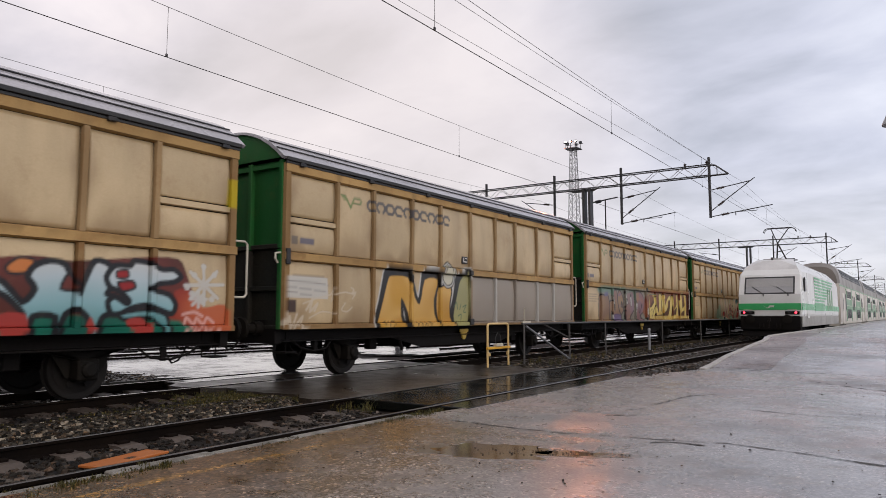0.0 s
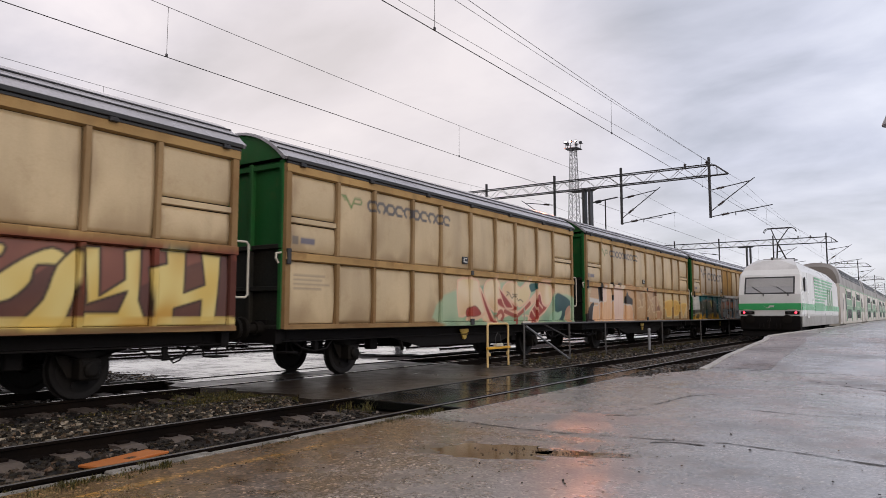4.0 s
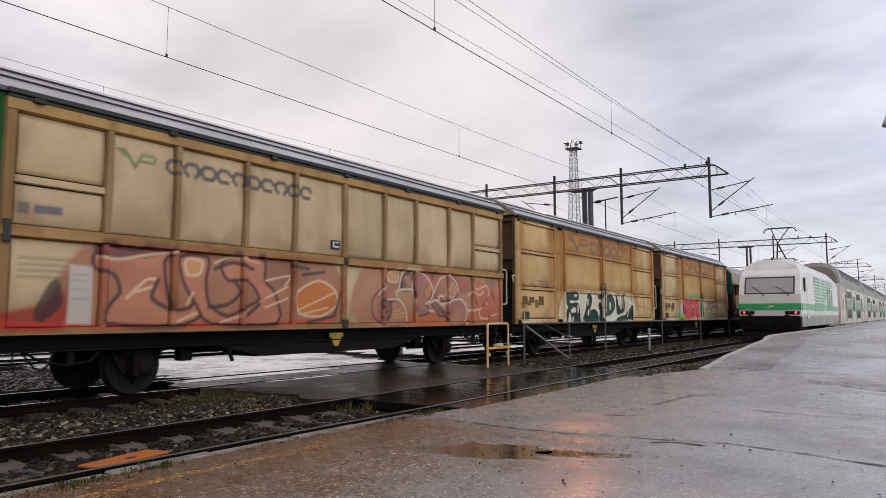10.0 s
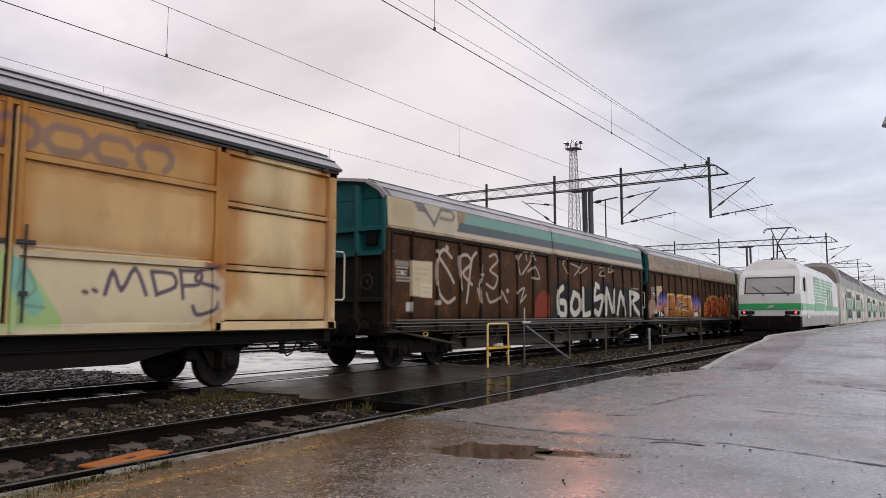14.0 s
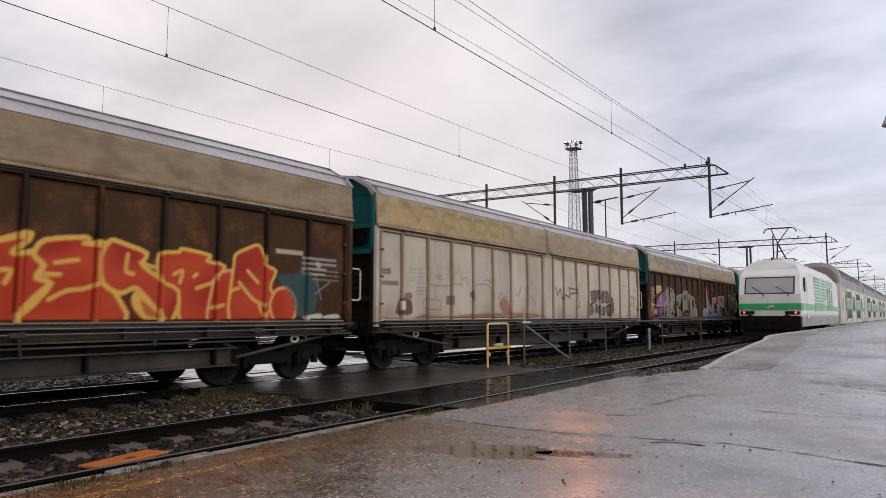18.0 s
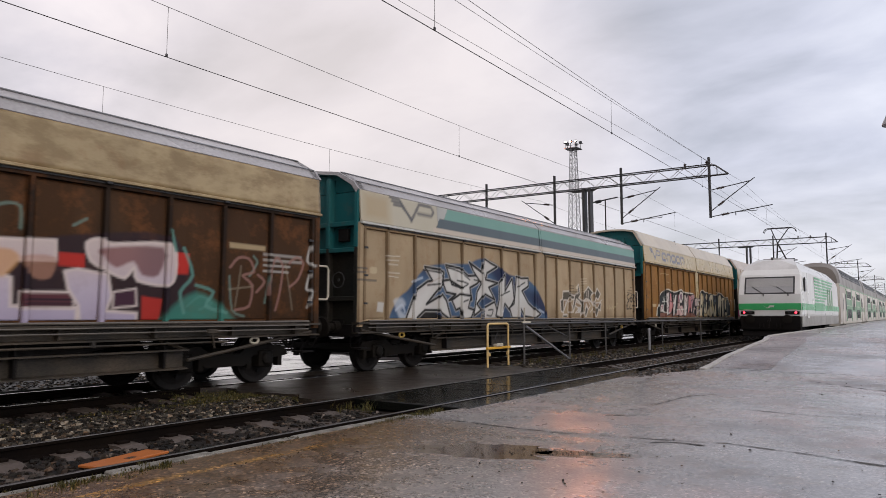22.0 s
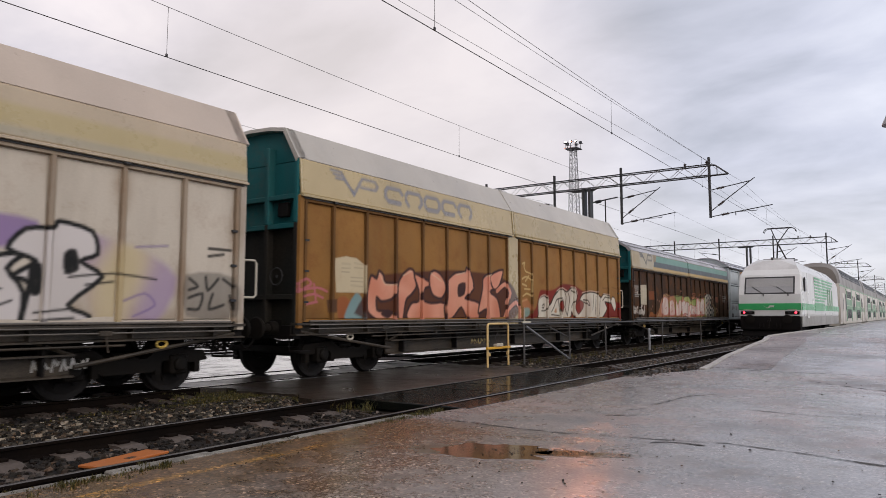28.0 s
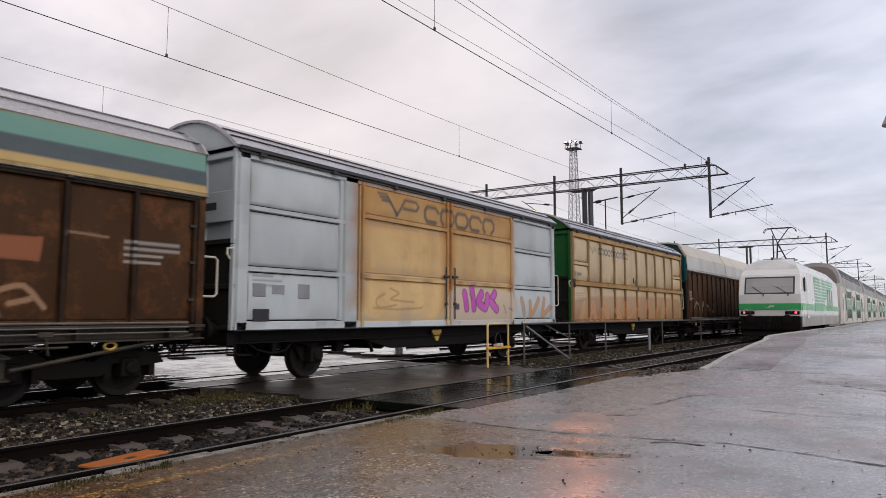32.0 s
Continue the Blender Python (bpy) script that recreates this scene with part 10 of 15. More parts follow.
    s.brush([[(12.12,1.98),(12.42,1.99)]], 0.009, (.49,.42,.32), 0.75, 0)
    s.brush([[(12.13,1.92),(12.44,1.93)]], 0.009, (.49,.42,.32), 0.75, 0)
    s.brush([[(12.15,1.86),(12.46,1.87)]], 0.009, (.49,.42,.32), 0.75, 0)
    s.brush([[(12.18,1.8),(12.48,1.81)]], 0.009, (.49,.42,.32), 0.75, 0)
    s.brush([[(12.23,1.75),(12.49,1.75)]], 0.009, (.49,.42,.32), 0.75, 0)
    s.brush([[(13.46,2.05),(13.78,2.06)]], 0.009, (.49,.42,.32), 0.75, 0)
    s.brush([[(13.43,1.98),(13.84,1.99)]], 0.009, (.49,.42,.32), 0.75, 0)
    s.brush([[(13.44,1.92),(13.86,1.93)]], 0.009, (.49,.42,.32), 0.75, 0)
    s.brush([[(13.46,1.85),(13.86,1.86)]], 0.009, (.49,.42,.32), 0.75, 0)
    s.brush([[(13.5,1.79),(13.85,1.79)]], 0.009, (.49,.42,.32), 0.75, 0)
    s.brush([[(11.96,1.54),(12.3,1.54)]], 0.009, (.49,.42,.32), 0.75, 0)
    s.brush([[(11.94,1.48),(12.33,1.48)]], 0.009, (.49,.42,.32), 0.75, 0)
    s.brush([[(11.93,1.42),(12.35,1.42)]], 0.009, (.49,.42,.32), 0.75, 0)
    s.brush([[(11.96,1.37),(12.34,1.36)]], 0.009, (.49,.42,.32), 0.75, 0)
    s.brush([[(12,1.31),(12.3,1.31)]], 0.009, (.49,.42,.32), 0.75, 0)
    s.brush([[(12.51,1.56),(12.72,1.55)]], 0.009, (.49,.42,.32), 0.75, 0)
    s.brush([[(12.49,1.49),(12.75,1.49)]], 0.009, (.49,.42,.32), 0.75, 0)
    s.brush([[(12.51,1.43),(12.74,1.43)]], 0.009, (.49,.42,.32), 0.75, 0)
    s.brush([[(12.55,1.37),(12.72,1.36)]], 0.009, (.49,.42,.32), 0.75, 0)
    s.brush([[(12.81,1.45),(13.02,1.45)]], 0.009, (.49,.42,.32), 0.75, 0)
    s.brush([[(12.81,1.39),(13.02,1.38)]], 0.009, (.49,.42,.32), 0.75, 0)
    s.brush([[(12.83,1.34),(13.01,1.32)]], 0.009, (.49,.42,.32), 0.75, 0)
    s.brush([[(13.17,1.48),(13.51,1.47)]], 0.009, (.49,.42,.32), 0.75, 0)
    s.brush([[(13.14,1.41),(13.53,1.4)]], 0.009, (.49,.42,.32), 0.75, 0)
    s.brush([[(13.17,1.35),(13.5,1.34)]], 0.009, (.49,.42,.32), 0.75, 0)
    s.brush([[(13.66,1.53),(14.14,1.53)]], 0.009, (.49,.42,.32), 0.75, 0)
    s.brush([[(13.67,1.46),(14.17,1.46)]], 0.009, (.49,.42,.32), 0.75, 0)
    s.brush([[(13.7,1.39),(14.15,1.39)]], 0.009, (.49,.42,.32), 0.75, 0)
    s.brush([[(13.74,1.33),(14.1,1.31)]], 0.009, (.49,.42,.32), 0.75, 0)
    s.brush([[(14.2,1.76),(14.32,1.75)]], 0.009, (.49,.42,.32), 0.75, 0)
    s.brush([[(14.2,1.67),(14.36,1.66)]], 0.009, (.49,.42,.32), 0.75, 0)
    s.brush([[(14.2,1.58),(14.37,1.58)]], 0.009, (.49,.42,.32), 0.75, 0)
    s.brush([[(12.44,2.04),(12.63,2.04)]], 0.009, (.49,.42,.32), 0.75, 0)
    s.brush([[(12.44,1.96),(12.65,1.96)]], 0.009, (.49,.42,.32), 0.75, 0)
    s.brush([[(12.46,1.89),(12.64,1.89)]], 0.009, (.49,.42,.32), 0.75, 0)
    s.brush([[(12.73,2.04),(12.95,2.04)]], 0.009, (.49,.42,.32), 0.75, 0)
    s.brush([[(12.73,1.96),(12.96,1.96)]], 0.009, (.49,.42,.32), 0.75, 0)
    s.brush([[(13.11,1.96),(13.35,1.97)]], 0.009, (.49,.42,.32), 0.75, 0)
    s.brush([[(13.11,1.88),(13.35,1.88)]], 0.009, (.49,.42,.32), 0.75, 0)
    s.brush([[(13.15,1.8),(13.36,1.8)]], 0.009, (.49,.42,.32), 0.75, 0)
    s.brush([[(12.57,1.68),(12.92,1.79),(13.04,1.72)], [(13.05,1.56),(13.1,1.72)]], 0.05, (.34,.21,.12), 0.6)
    s.brush([[(12.47,1.69),(12.41,1.35)], [(13.55,1.48),(13.61,1.32)], [(13.41,1.73),(13.45,2.07)], [(13.02,1.47),(13.09,1.31)]], 0.05, (.45,.41,.34), 0.55)
    s.brush([[(15.32,2.43),(15.58,2.41),(15.83,2.42)], [(15.46,2.42),(15.83,2.38)]], 0.014, (.13,.11,.09), 0.5)
    s.brush([[(16.6,2.33),(16.7,2.23),(16.84,2.35),(16.92,2.21)], [(16.23,2.03),(16.92,1.95)], [(16.3,1.95),(16.93,1.89)]], 0.016, INK, 0.7)
    s.brush([[(16.3,1.79),(16.4,1.69),(16.27,1.64)], [(16.64,1.86),(16.58,1.7),(16.68,1.54),(16.76,1.7),(16.62,1.8)], [(16.94,1.39),(17.08,1.77),(17.22,1.82),(17.3,1.66),(17.16,1.55)], [(16.94,1.49),(17.31,1.39)]], 0.022, SLATE, 0.7)


def spray_silver_blocks(s):
    s.fill([(.98,1.75),(1.45,2.08),(1.91,2.25),(2.02,2.35),(2.01,1.69),(.99,1.64)], [(.34,.14,.37), (.44,.21,.46), (.17,.08,.21)], soft=0.06)
    s.fill([(1.03,1.64),(2.01,1.67),(2.01,1.18),(1.01,1.15)], [(.12,.04,.13), (.07,.03,.08), (.34,.12,.25)], strength=0.9, soft=0.06)
    s.fill([(-.06,1.94),(.43,2.01),(.84,1.74),(.91,1.23),(-.02,1.14)], [(.09,.06,.07), (.21,.1,.1), (.13,.07,.05)], strength=0.75, soft=0.1)
    s.brush([[(.52,1.98),(.54,1.48)], [(.23,1.72),(.84,1.72)]], 0.035, (.8,.58,.07))
    s.brush([[(.29,1.39),(.54,1.48),(.72,1.36)], [(1.48,1.36),(1.68,1.5),(1.89,1.41)], [(.58,1.56),(.69,1.23)]], 0.025, (.62,.34,.09), 0.6)
    s.brush([[(.98,1.69),(1.99,1.69)]], 0.02, (.74,.67,.55), 0.8)
    s.fill([(.83,1.52),(1.05,1.52),(1.04,1.3),(.85,1.3)], CHALK, strength=0.9, curl=0)
    s.brush([[(.73,2.24),(.77,2.25)]], 0.06, (.58,.39,.34), 0.8)
    s.fill([(1.02,2.59),(1.87,2.6),(1.88,2.37),(1.44,2.26),(1.04,2.18)], (.65,.5,.25), strength=0.9, curl=0)
    s.brush([[(1.14,2.45),(1.75,2.46)], [(1.14,2.35),(1.75,2.36)]], 0.014, SLATE, 0.5, 0)
    s.fill([(1.8,1.05),(2,1.37),(2.2,2.08),(2.36,2.37),(2.95,2.62),(3.11,2.59),(3.22,1.08),(2.58,1.09),(2.62,1.42),(2.39,1.37),(2.29,1.09)], [(.27,.25,.21), (.32,.29,.24), (.23,.21,.18)], (.03,.03,.03), 0.035)
    s.fill([(3.01,2.58),(3.47,2.57),(3.99,2.27),(4,1.86),(3.7,1.64),(3.85,1.23),(4.02,1.07),(3.22,1.08),(3.28,1.53),(3.1,1.83)], [(.27,.25,.21), (.32,.29,.24), (.23,.21,.18)], (.03,.03,.03), 0.035)
    s.fill([(4.05,2.24),(4.4,2.21),(5.1,2.34),(5.03,1.9),(4.72,1.67),(4.49,1.61),(5.12,1.45),(4.97,1.06),(4.14,1.07),(4.01,1.55),(4.04,1.87)], [(.27,.25,.21), (.32,.29,.24), (.23,.21,.18)], (.03,.03,.03), 0.035)
    s.fill([(5.15,2.25),(5.69,2.54),(6.33,2.44),(6.43,2.08),(6.15,1.71),(6.44,1.04),(5.18,1.06),(5.24,1.45),(5.12,1.68)], [(.27,.25,.21), (.32,.29,.24), (.23,.21,.18)], (.03,.03,.03), 0.035)
    s.fill([(6.42,2.35),(7.01,2.26),(7.53,2.16),(7.64,1.87),(8.04,1.49),(8.04,1.09),(6.48,1.08),(6.63,1.47)], [(.27,.25,.21), (.32,.29,.24), (.23,.21,.18)], (.03,.03,.03), 0.035)
    s.fill([(2.37,2.09),(2.54,2.15),(2.49,1.9)], (.03,.03,.03), (.03,.03,.03), 0.01)
    s.fill([(2.44,1.61),(2.58,1.71),(2.62,1.57),(2.42,1.52)], (.03,.03,.03), (.03,.03,.03), 0.01)
    s.fill([(3.03,2.03),(3.22,2.09),(3.23,1.93),(3.04,1.91)], (.03,.03,.03), (.03,.03,.03), 0.01)
    s.fill([(3.44,1.38),(3.84,1.54),(4.2,1.39),(4.28,1.28),(3.38,1.28)], (.03,.03,.03), (.03,.03,.03), 0.01)
    s.fill([(4.26,1.87),(4.53,1.94),(4.49,1.72),(4.27,1.71)], (.03,.03,.03), (.03,.03,.03), 0.01)
    s.fill([(5.52,2.21),(5.73,2.29),(5.79,2.05),(5.53,2.02)], (.03,.03,.03), (.03,.03,.03), 0.01)
    s.fill([(5.21,1.23),(5.71,1.52),(6.44,1.41),(6.63,1.23)], (.03,.03,.03), (.03,.03,.03), 0.01)
    s.fill([(7.02,1.98),(7.22,2.05),(7.26,1.73),(7.02,1.7)], (.03,.03,.03), (.03,.03,.03), 0.01)
    s.fill([(3.3,2.45),(3.47,2.41),(3.28,2.29)], (.03,.03,.03), (.03,.03,.03), 0.01)
    s.brush([[(2.53,2.39),(2.31,1.99),(2.15,1.79)], [(3.55,2.16),(3.83,2.07),(3.69,1.85)], [(4.4,2.1),(4.71,2.06)], [(4.73,1.39),(4.43,1.28)], [(5.96,2.3),(6.06,1.94),(5.71,1.75)], [(6.81,2.1),(6.78,1.6),(7.02,1.41)], [(7.33,1.74),(7.86,1.62)], [(4.4,2.32),(4.42,2.54),(5.02,2.47)]], 0.02, (.03,.03,.03))
    s.brush([[(2.36,2.35),(2.91,2.58)], [(5.19,2.28),(5.69,2.5),(6.27,2.41)], [(4.11,2.19),(5.05,2.29)], [(6.52,2.27),(7.47,2.13)], [(3.25,1.13),(3.28,1.48)]], 0.012, (.58,.53,.44), 0.7)
    s.fill([(5.72,1.28),(6.07,1.37),(6.35,1.27)], (.51,.17,.17), strength=0.6)
    s.fill([(3.68,1.49),(3.84,1.54),(3.96,1.39),(3.71,1.35)], (.58,.34,.07), strength=0.7)
    s.fill([(7.97,2.28),(8.54,2.18),(8.59,1.22),(8.09,1.22)], [(.25,.1,.07), (.14,.05,.04)], strength=0.4, soft=0.1)
    s.fill([(10.15,2.78),(10.51,2.82),(10.7,2.18),(11.08,2.03),(12.28,2.35),(14.1,2.49),(14.36,1.23),(11.12,1.16),(10.53,1.4)], (.03,.02,.03), strength=0.75, soft=0.05)
    s.fill([(8.79,1.23),(8.91,1.53),(9.2,1.69),(9.3,1.93),(9.49,1.86),(9.55,1.55),(9.21,1.35),(9.08,1.12)], [(.04,.13,.1), (.07,.17,.13), (.05,.07,.06)], strength=0.7, soft=0.08)
    s.brush([[(9.03,2.03),(9.21,2.12),(9.4,2.05)], [(9.15,1.77),(9.34,1.85),(9.27,1.62)], [(9.33,2.01),(9.52,2.08)], [(8.98,1.61),(9.27,1.69)]], 0.03, (.17,.34,.25), 0.5)
    s.fill([(10.14,2.65),(10.47,2.7),(10.5,2.53),(10.17,2.48)], (.62,.04,.03), curl=0)
    s.fill([(10.18,2.45),(10.5,2.5),(10.63,2.14),(10.33,2.12)], (.58,.03,.03), curl=0)
    s.fill([(10.63,1.36),(10.86,1.32),(10.87,1.1),(10.64,1.13)], (.51,.04,.03), strength=0.9, curl=0)
    s.fill([(12.26,2.12),(12.63,2.12),(12.64,1.92),(12.27,1.93)], (.54,.04,.03), strength=0.9, curl=0)
    s.fill([(13.54,1.54),(13.9,1.5),(13.84,1.07),(13.57,1.04)], (.49,.04,.03), strength=0.9, curl=0)
    s.fill([(14.07,2.26),(14.36,2.25),(14.34,1.91),(14.07,1.9)], (.58,.04,.03), strength=0.9, curl=0)
    s.fill([(9.83,1.88),(9.84,2.29),(9.94,2.67),(10.02,2.8),(10.12,2.56),(10.18,2.23),(10.25,1.9),(10.32,1.73),(10.61,1.7),(10.89,1.85),(11.1,1.59),(11.42,1.37),(11.43,1.05),(10.64,1.1),(10.57,1.45),(10.17,1.48),(9.93,1.56)], {'fade': [(0.42, 0.36, 0.50), (0.56, 0.48, 0.58), (0.62, 0.50, 0.50), (0.66, 0.56, 0.52)], 'z': (1.1, 2.5)}, (.71,.6,.56), 0.024)
    s.fill([(10.27,2.07),(10.59,2.05),(10.72,1.84),(10.42,1.74),(10.28,1.86)], (.62,.49,.29), (.71,.6,.56), 0.012, strength=0.7)
    s.fill([(10.51,1.53),(10.73,1.53),(10.84,1.32),(10.67,1.3)], (.03,.02,.03), strength=0.9)
    s.fill([(9.05,1.08),(9.1,1.35),(9.28,1.52),(9.58,1.59),(9.83,1.59),(9.96,1.44),(10.53,1.44),(10.58,1.32),(10.68,1.1)], {'fade': [(0.42, 0.36, 0.50), (0.56, 0.48, 0.58), (0.62, 0.50, 0.50), (0.66, 0.56, 0.52)], 'z': (1.1, 2.5)}, (.71,.6,.56), 0.026)
    s.fill([(9.44,1.35),(9.44,1.54),(9.7,1.55),(9.72,1.31)], (.34,.25,.45), strength=0.4)
    s.fill([(11.22,1.5),(11.19,1.77),(11.23,2.18),(11.3,2.23),(12.22,2.28),(12.23,2),(11.72,1.98),(11.56,1.78),(11.67,1.74),(11.69,1.37),(12.56,1.35),(12.57,1.03),(11.48,1.05),(11.42,1.32)], {'fade': [(0.42, 0.36, 0.50), (0.56, 0.48, 0.58), (0.62, 0.50, 0.50), (0.66, 0.56, 0.52)], 'z': (1.1, 2.5)}, (.71,.6,.56), 0.022, curl=0)
    s.fill([(11.29,1.86),(11.39,2.1),(11.66,2.11),(11.77,1.98),(11.56,1.74)], (.62,.32,.13), strength=0.75, soft=0.05)
    s.fill([(11.77,2.03),(12.23,2.05),(12.18,1.76),(11.95,1.75)], (.49,.25,.17), strength=0.6)
    s.fill([(11.79,1.56),(12.52,1.57),(12.5,1.35),(11.8,1.34)], (.12,.04,.05), (.71,.6,.56), 0.016, curl=0)
    s.brush([[(11.85,1.46),(12.49,1.46)], [(11.85,1.4),(12.49,1.4)]], 0.016, (.03,.02,.03))
    s.fill([(12.63,1.03),(12.58,1.38),(12.42,1.62),(12.36,1.86),(12.54,1.9),(12.99,1.84),(13.06,1.53),(13,1.31),(13.48,1.28),(13.48,1.02)], {'fade': [(0.42, 0.36, 0.50), (0.56, 0.48, 0.58), (0.62, 0.50, 0.50), (0.66, 0.56, 0.52)], 'z': (1.1, 2.5)}, (.71,.6,.56), 0.02, curl=0)
    s.fill([(12.65,2.28),(12.84,2.36),(13.04,2.3),(14.02,2.37),(14.11,1.88),(13.97,1.71),(13.46,1.77),(13.39,1.96),(13.25,1.8),(12.98,1.89),(12.72,2.03)], {'fade': [(0.42, 0.36, 0.50), (0.56, 0.48, 0.58), (0.62, 0.50, 0.50), (0.66, 0.56, 0.52)], 'z': (1.1, 2.5)}, (.71,.6,.56), 0.022)
    s.fill([(12.88,2.22),(13.88,2.31),(13.81,1.87),(13.53,1.86),(13.38,2.06),(13.11,1.95),(12.91,2.09)], [(.17,.07,.08), (.25,.1,.1)], strength=0.85, soft=0.05)
    s.fill([(13.09,1.59),(13.44,1.65),(13.47,1.39),(13.09,1.35)], (.07,.03,.05), (.71,.6,.56), 0.014, curl=0)
    s.brush([[(11.07,2.39),(11.32,2.46),(11.42,2.65),(11.58,2.72),(11.74,2.69),(11.75,2.4)], [(10.8,2.72),(10.9,2.78)], [(12.45,2.51),(12.64,2.63)], [(14.35,1.39),(14.59,1.56),(14.83,1.45),(14.59,1.34)], [(15.16,1.92),(15.25,1.34),(15.52,1.23)], [(15.68,2.3),(15.77,2.19),(15.6,1.94)], [(16.06,1.96),(15.97,1.47)]], 0.022, (.21,.34,.29), 0.55)
    s.fill([(13.84,1.12),(14.13,1.31),(14.67,1.25),(14.84,1.06)], [(.04,.17,.12)], strength=0.7, soft=0.06)
    s.fill([(15.14,2.51),(15.95,2.5),(15.95,2.41),(15.15,2.41)], (.51,.39,.23), strength=0.8, curl=0)
    s.brush([[(15.41,2.11),(15.31,1.4)], [(16.44,2.22),(16.65,1.35)], [(15.16,1.69),(15.69,1.76)]], 0.016, (.41,.35,.25), 0.4)
    s.fill([(13.84,1.05),(14.07,1.37),(14.51,1.63),(15,1.43),(15.42,1.04),(14.73,.97)], [(.07,.29,.23), (.05,.21,.17)], strength=0.75, soft=0.1)
    s.brush([[(15.17,2.07),(15.35,2.25),(15.59,2.24),(15.7,2.02),(15.45,1.94),(15.67,1.78),(15.62,1.41),(15.32,1.34)], [(16.02,1.62),(16.13,2.15),(16.23,2.31),(16.38,2.16),(16.32,1.68),(16.23,1.34)], [(16.54,2.23),(16.73,2.35),(16.91,2.25),(16.77,1.93),(16.56,1.78)], [(15.79,1.97),(15.95,1.85),(15.77,1.66)]], 0.026, (.34,.18,.15), 0.75)
    s.brush([[(14.25,2.33),(14.43,1.9),(14.21,1.62),(14.3,1.29)], [(14.5,1.74),(14.85,1.64),(14.71,1.4),(15.14,1.29)], [(14.02,2.6),(14.1,2.28)]], 0.03, (.14,.34,.29), 0.7)
    s.brush([[(17.08,2.57),(17.01,2.3),(17.17,2.21)], [(17.07,2.03),(17,1.76),(17.14,1.7),(17.04,1.4)]], 0.03, CHALK, 0.8)


def spray_white_blades(s):
    s.fill([(1.11,1.07),(1.14,1.32),(1.44,1.66),(1.76,1.84),(2.19,2.23),(2.61,2.45),(3.56,2.55),(4.35,2.6),(5,2.78),(5.72,2.71),(6.59,2.42),(7.55,2.36),(8.18,2.14),(8.85,1.49),(9.04,1.06),(8.63,1.01),(5.92,1.09),(3.36,1.23),(1.65,.99)], [(.05,.08,.15), (.08,.14,.24), (.03,.04,.09)], soft=0.06)
    s.fill([(1.21,1.57),(1.53,1.64),(1.68,1.49),(1.5,1.36),(1.72,1.23),(1.56,1.06)], (.65,.69,.75), strength=0.6, soft=0.08)
    s.brush([[(1.31,1.36),(1.54,1.49),(1.66,1.32)], [(1.9,2.03),(2.3,2.14)], [(8.41,1.42),(8.74,1.33)], [(2.62,2.3),(2.84,2.37)]], 0.03, (.58,.65,.75), 0.6)
    s.fill([(2.04,1.1),(2.44,1.37),(2.77,1.37),(3.36,1.11),(3.99,1.23),(5.28,1.06),(6.62,1.11),(8.41,1.16),(8.52,1.07),(5.28,.92),(4,1.01),(3.12,1.11)], (.02,.02,.02))
    s.fill([(1.69,1.13),(1.92,1.58),(2.11,1.86),(2.52,2.06),(2.72,2.09),(2.4,2.41),(2.96,2.38),(3.22,2.32),(3.15,2),(2.86,1.8),(2.49,1.51),(3.16,1.76),(3.34,1.62),(3.61,1.11),(3,1.37),(2.44,1.37),(2.04,1.12)], [(.69,.68,.65), (.62,.59,.56), (.74,.72,.69)], [(.69,.68,.65), (.62,.59,.56), (.74,.72,.69)], 0.05, strength=0.85, curl=0)
    s.fill([(3.14,2.1),(3.47,2.14),(4.07,1.95),(3.58,2.03),(3.31,2.51),(3.95,2.46),(4.36,2.28),(5.17,2.33),(4.8,2.09),(4.44,1.97),(4.55,1.65),(3.97,1.74),(3.46,1.62),(3.77,1.78),(3.33,1.82)], [(.69,.68,.65), (.62,.59,.56), (.74,.72,.69)], [(.69,.68,.65), (.62,.59,.56), (.74,.72,.69)], 0.05, strength=0.85, curl=0)
    s.fill([(3.59,1.63),(3.97,1.79),(4.52,1.76),(4.39,1.44),(4.67,1.39),(4.56,1.18),(4.13,1.08),(3.98,1.43),(3.79,1.38)], [(.69,.68,.65), (.62,.59,.56), (.74,.72,.69)], [(.69,.68,.65), (.62,.59,.56), (.74,.72,.69)], 0.05, strength=0.85, curl=0)
    s.fill([(4.42,2.65),(5.01,2.43),(5.11,2.66),(5.24,2.78),(5.56,2.68),(5.89,2.61),(5.32,2.4),(5.25,2.22),(5.9,2.15),(5.41,2.01),(5.74,1.68),(5.18,1.83),(4.81,1.55),(5.04,1.39),(4.68,1.23),(4.81,1.87),(5.02,2.1),(4.64,2.4)], [(.69,.68,.65), (.62,.59,.56), (.74,.72,.69)], [(.69,.68,.65), (.62,.59,.56), (.74,.72,.69)], 0.05, strength=0.85, curl=0)
    s.fill([(5.19,1.45),(5.74,1.62),(6,1.23),(5.76,1),(5.28,1.06),(5.09,1.23)], [(.69,.68,.65), (.62,.59,.56), (.74,.72,.69)], [(.69,.68,.65), (.62,.59,.56), (.74,.72,.69)], 0.05, strength=0.85, curl=0)
    s.fill([(5.98,2.15),(6.33,2.41),(6.33,1.93),(6.74,2.31),(6.88,1.71),(6.61,1.4),(6.34,1.58),(6.12,1.17),(5.84,1.23),(5.99,1.69)], [(.69,.68,.65), (.62,.59,.56), (.74,.72,.69)], [(.69,.68,.65), (.62,.59,.56), (.74,.72,.69)], 0.05, strength=0.85, curl=0)
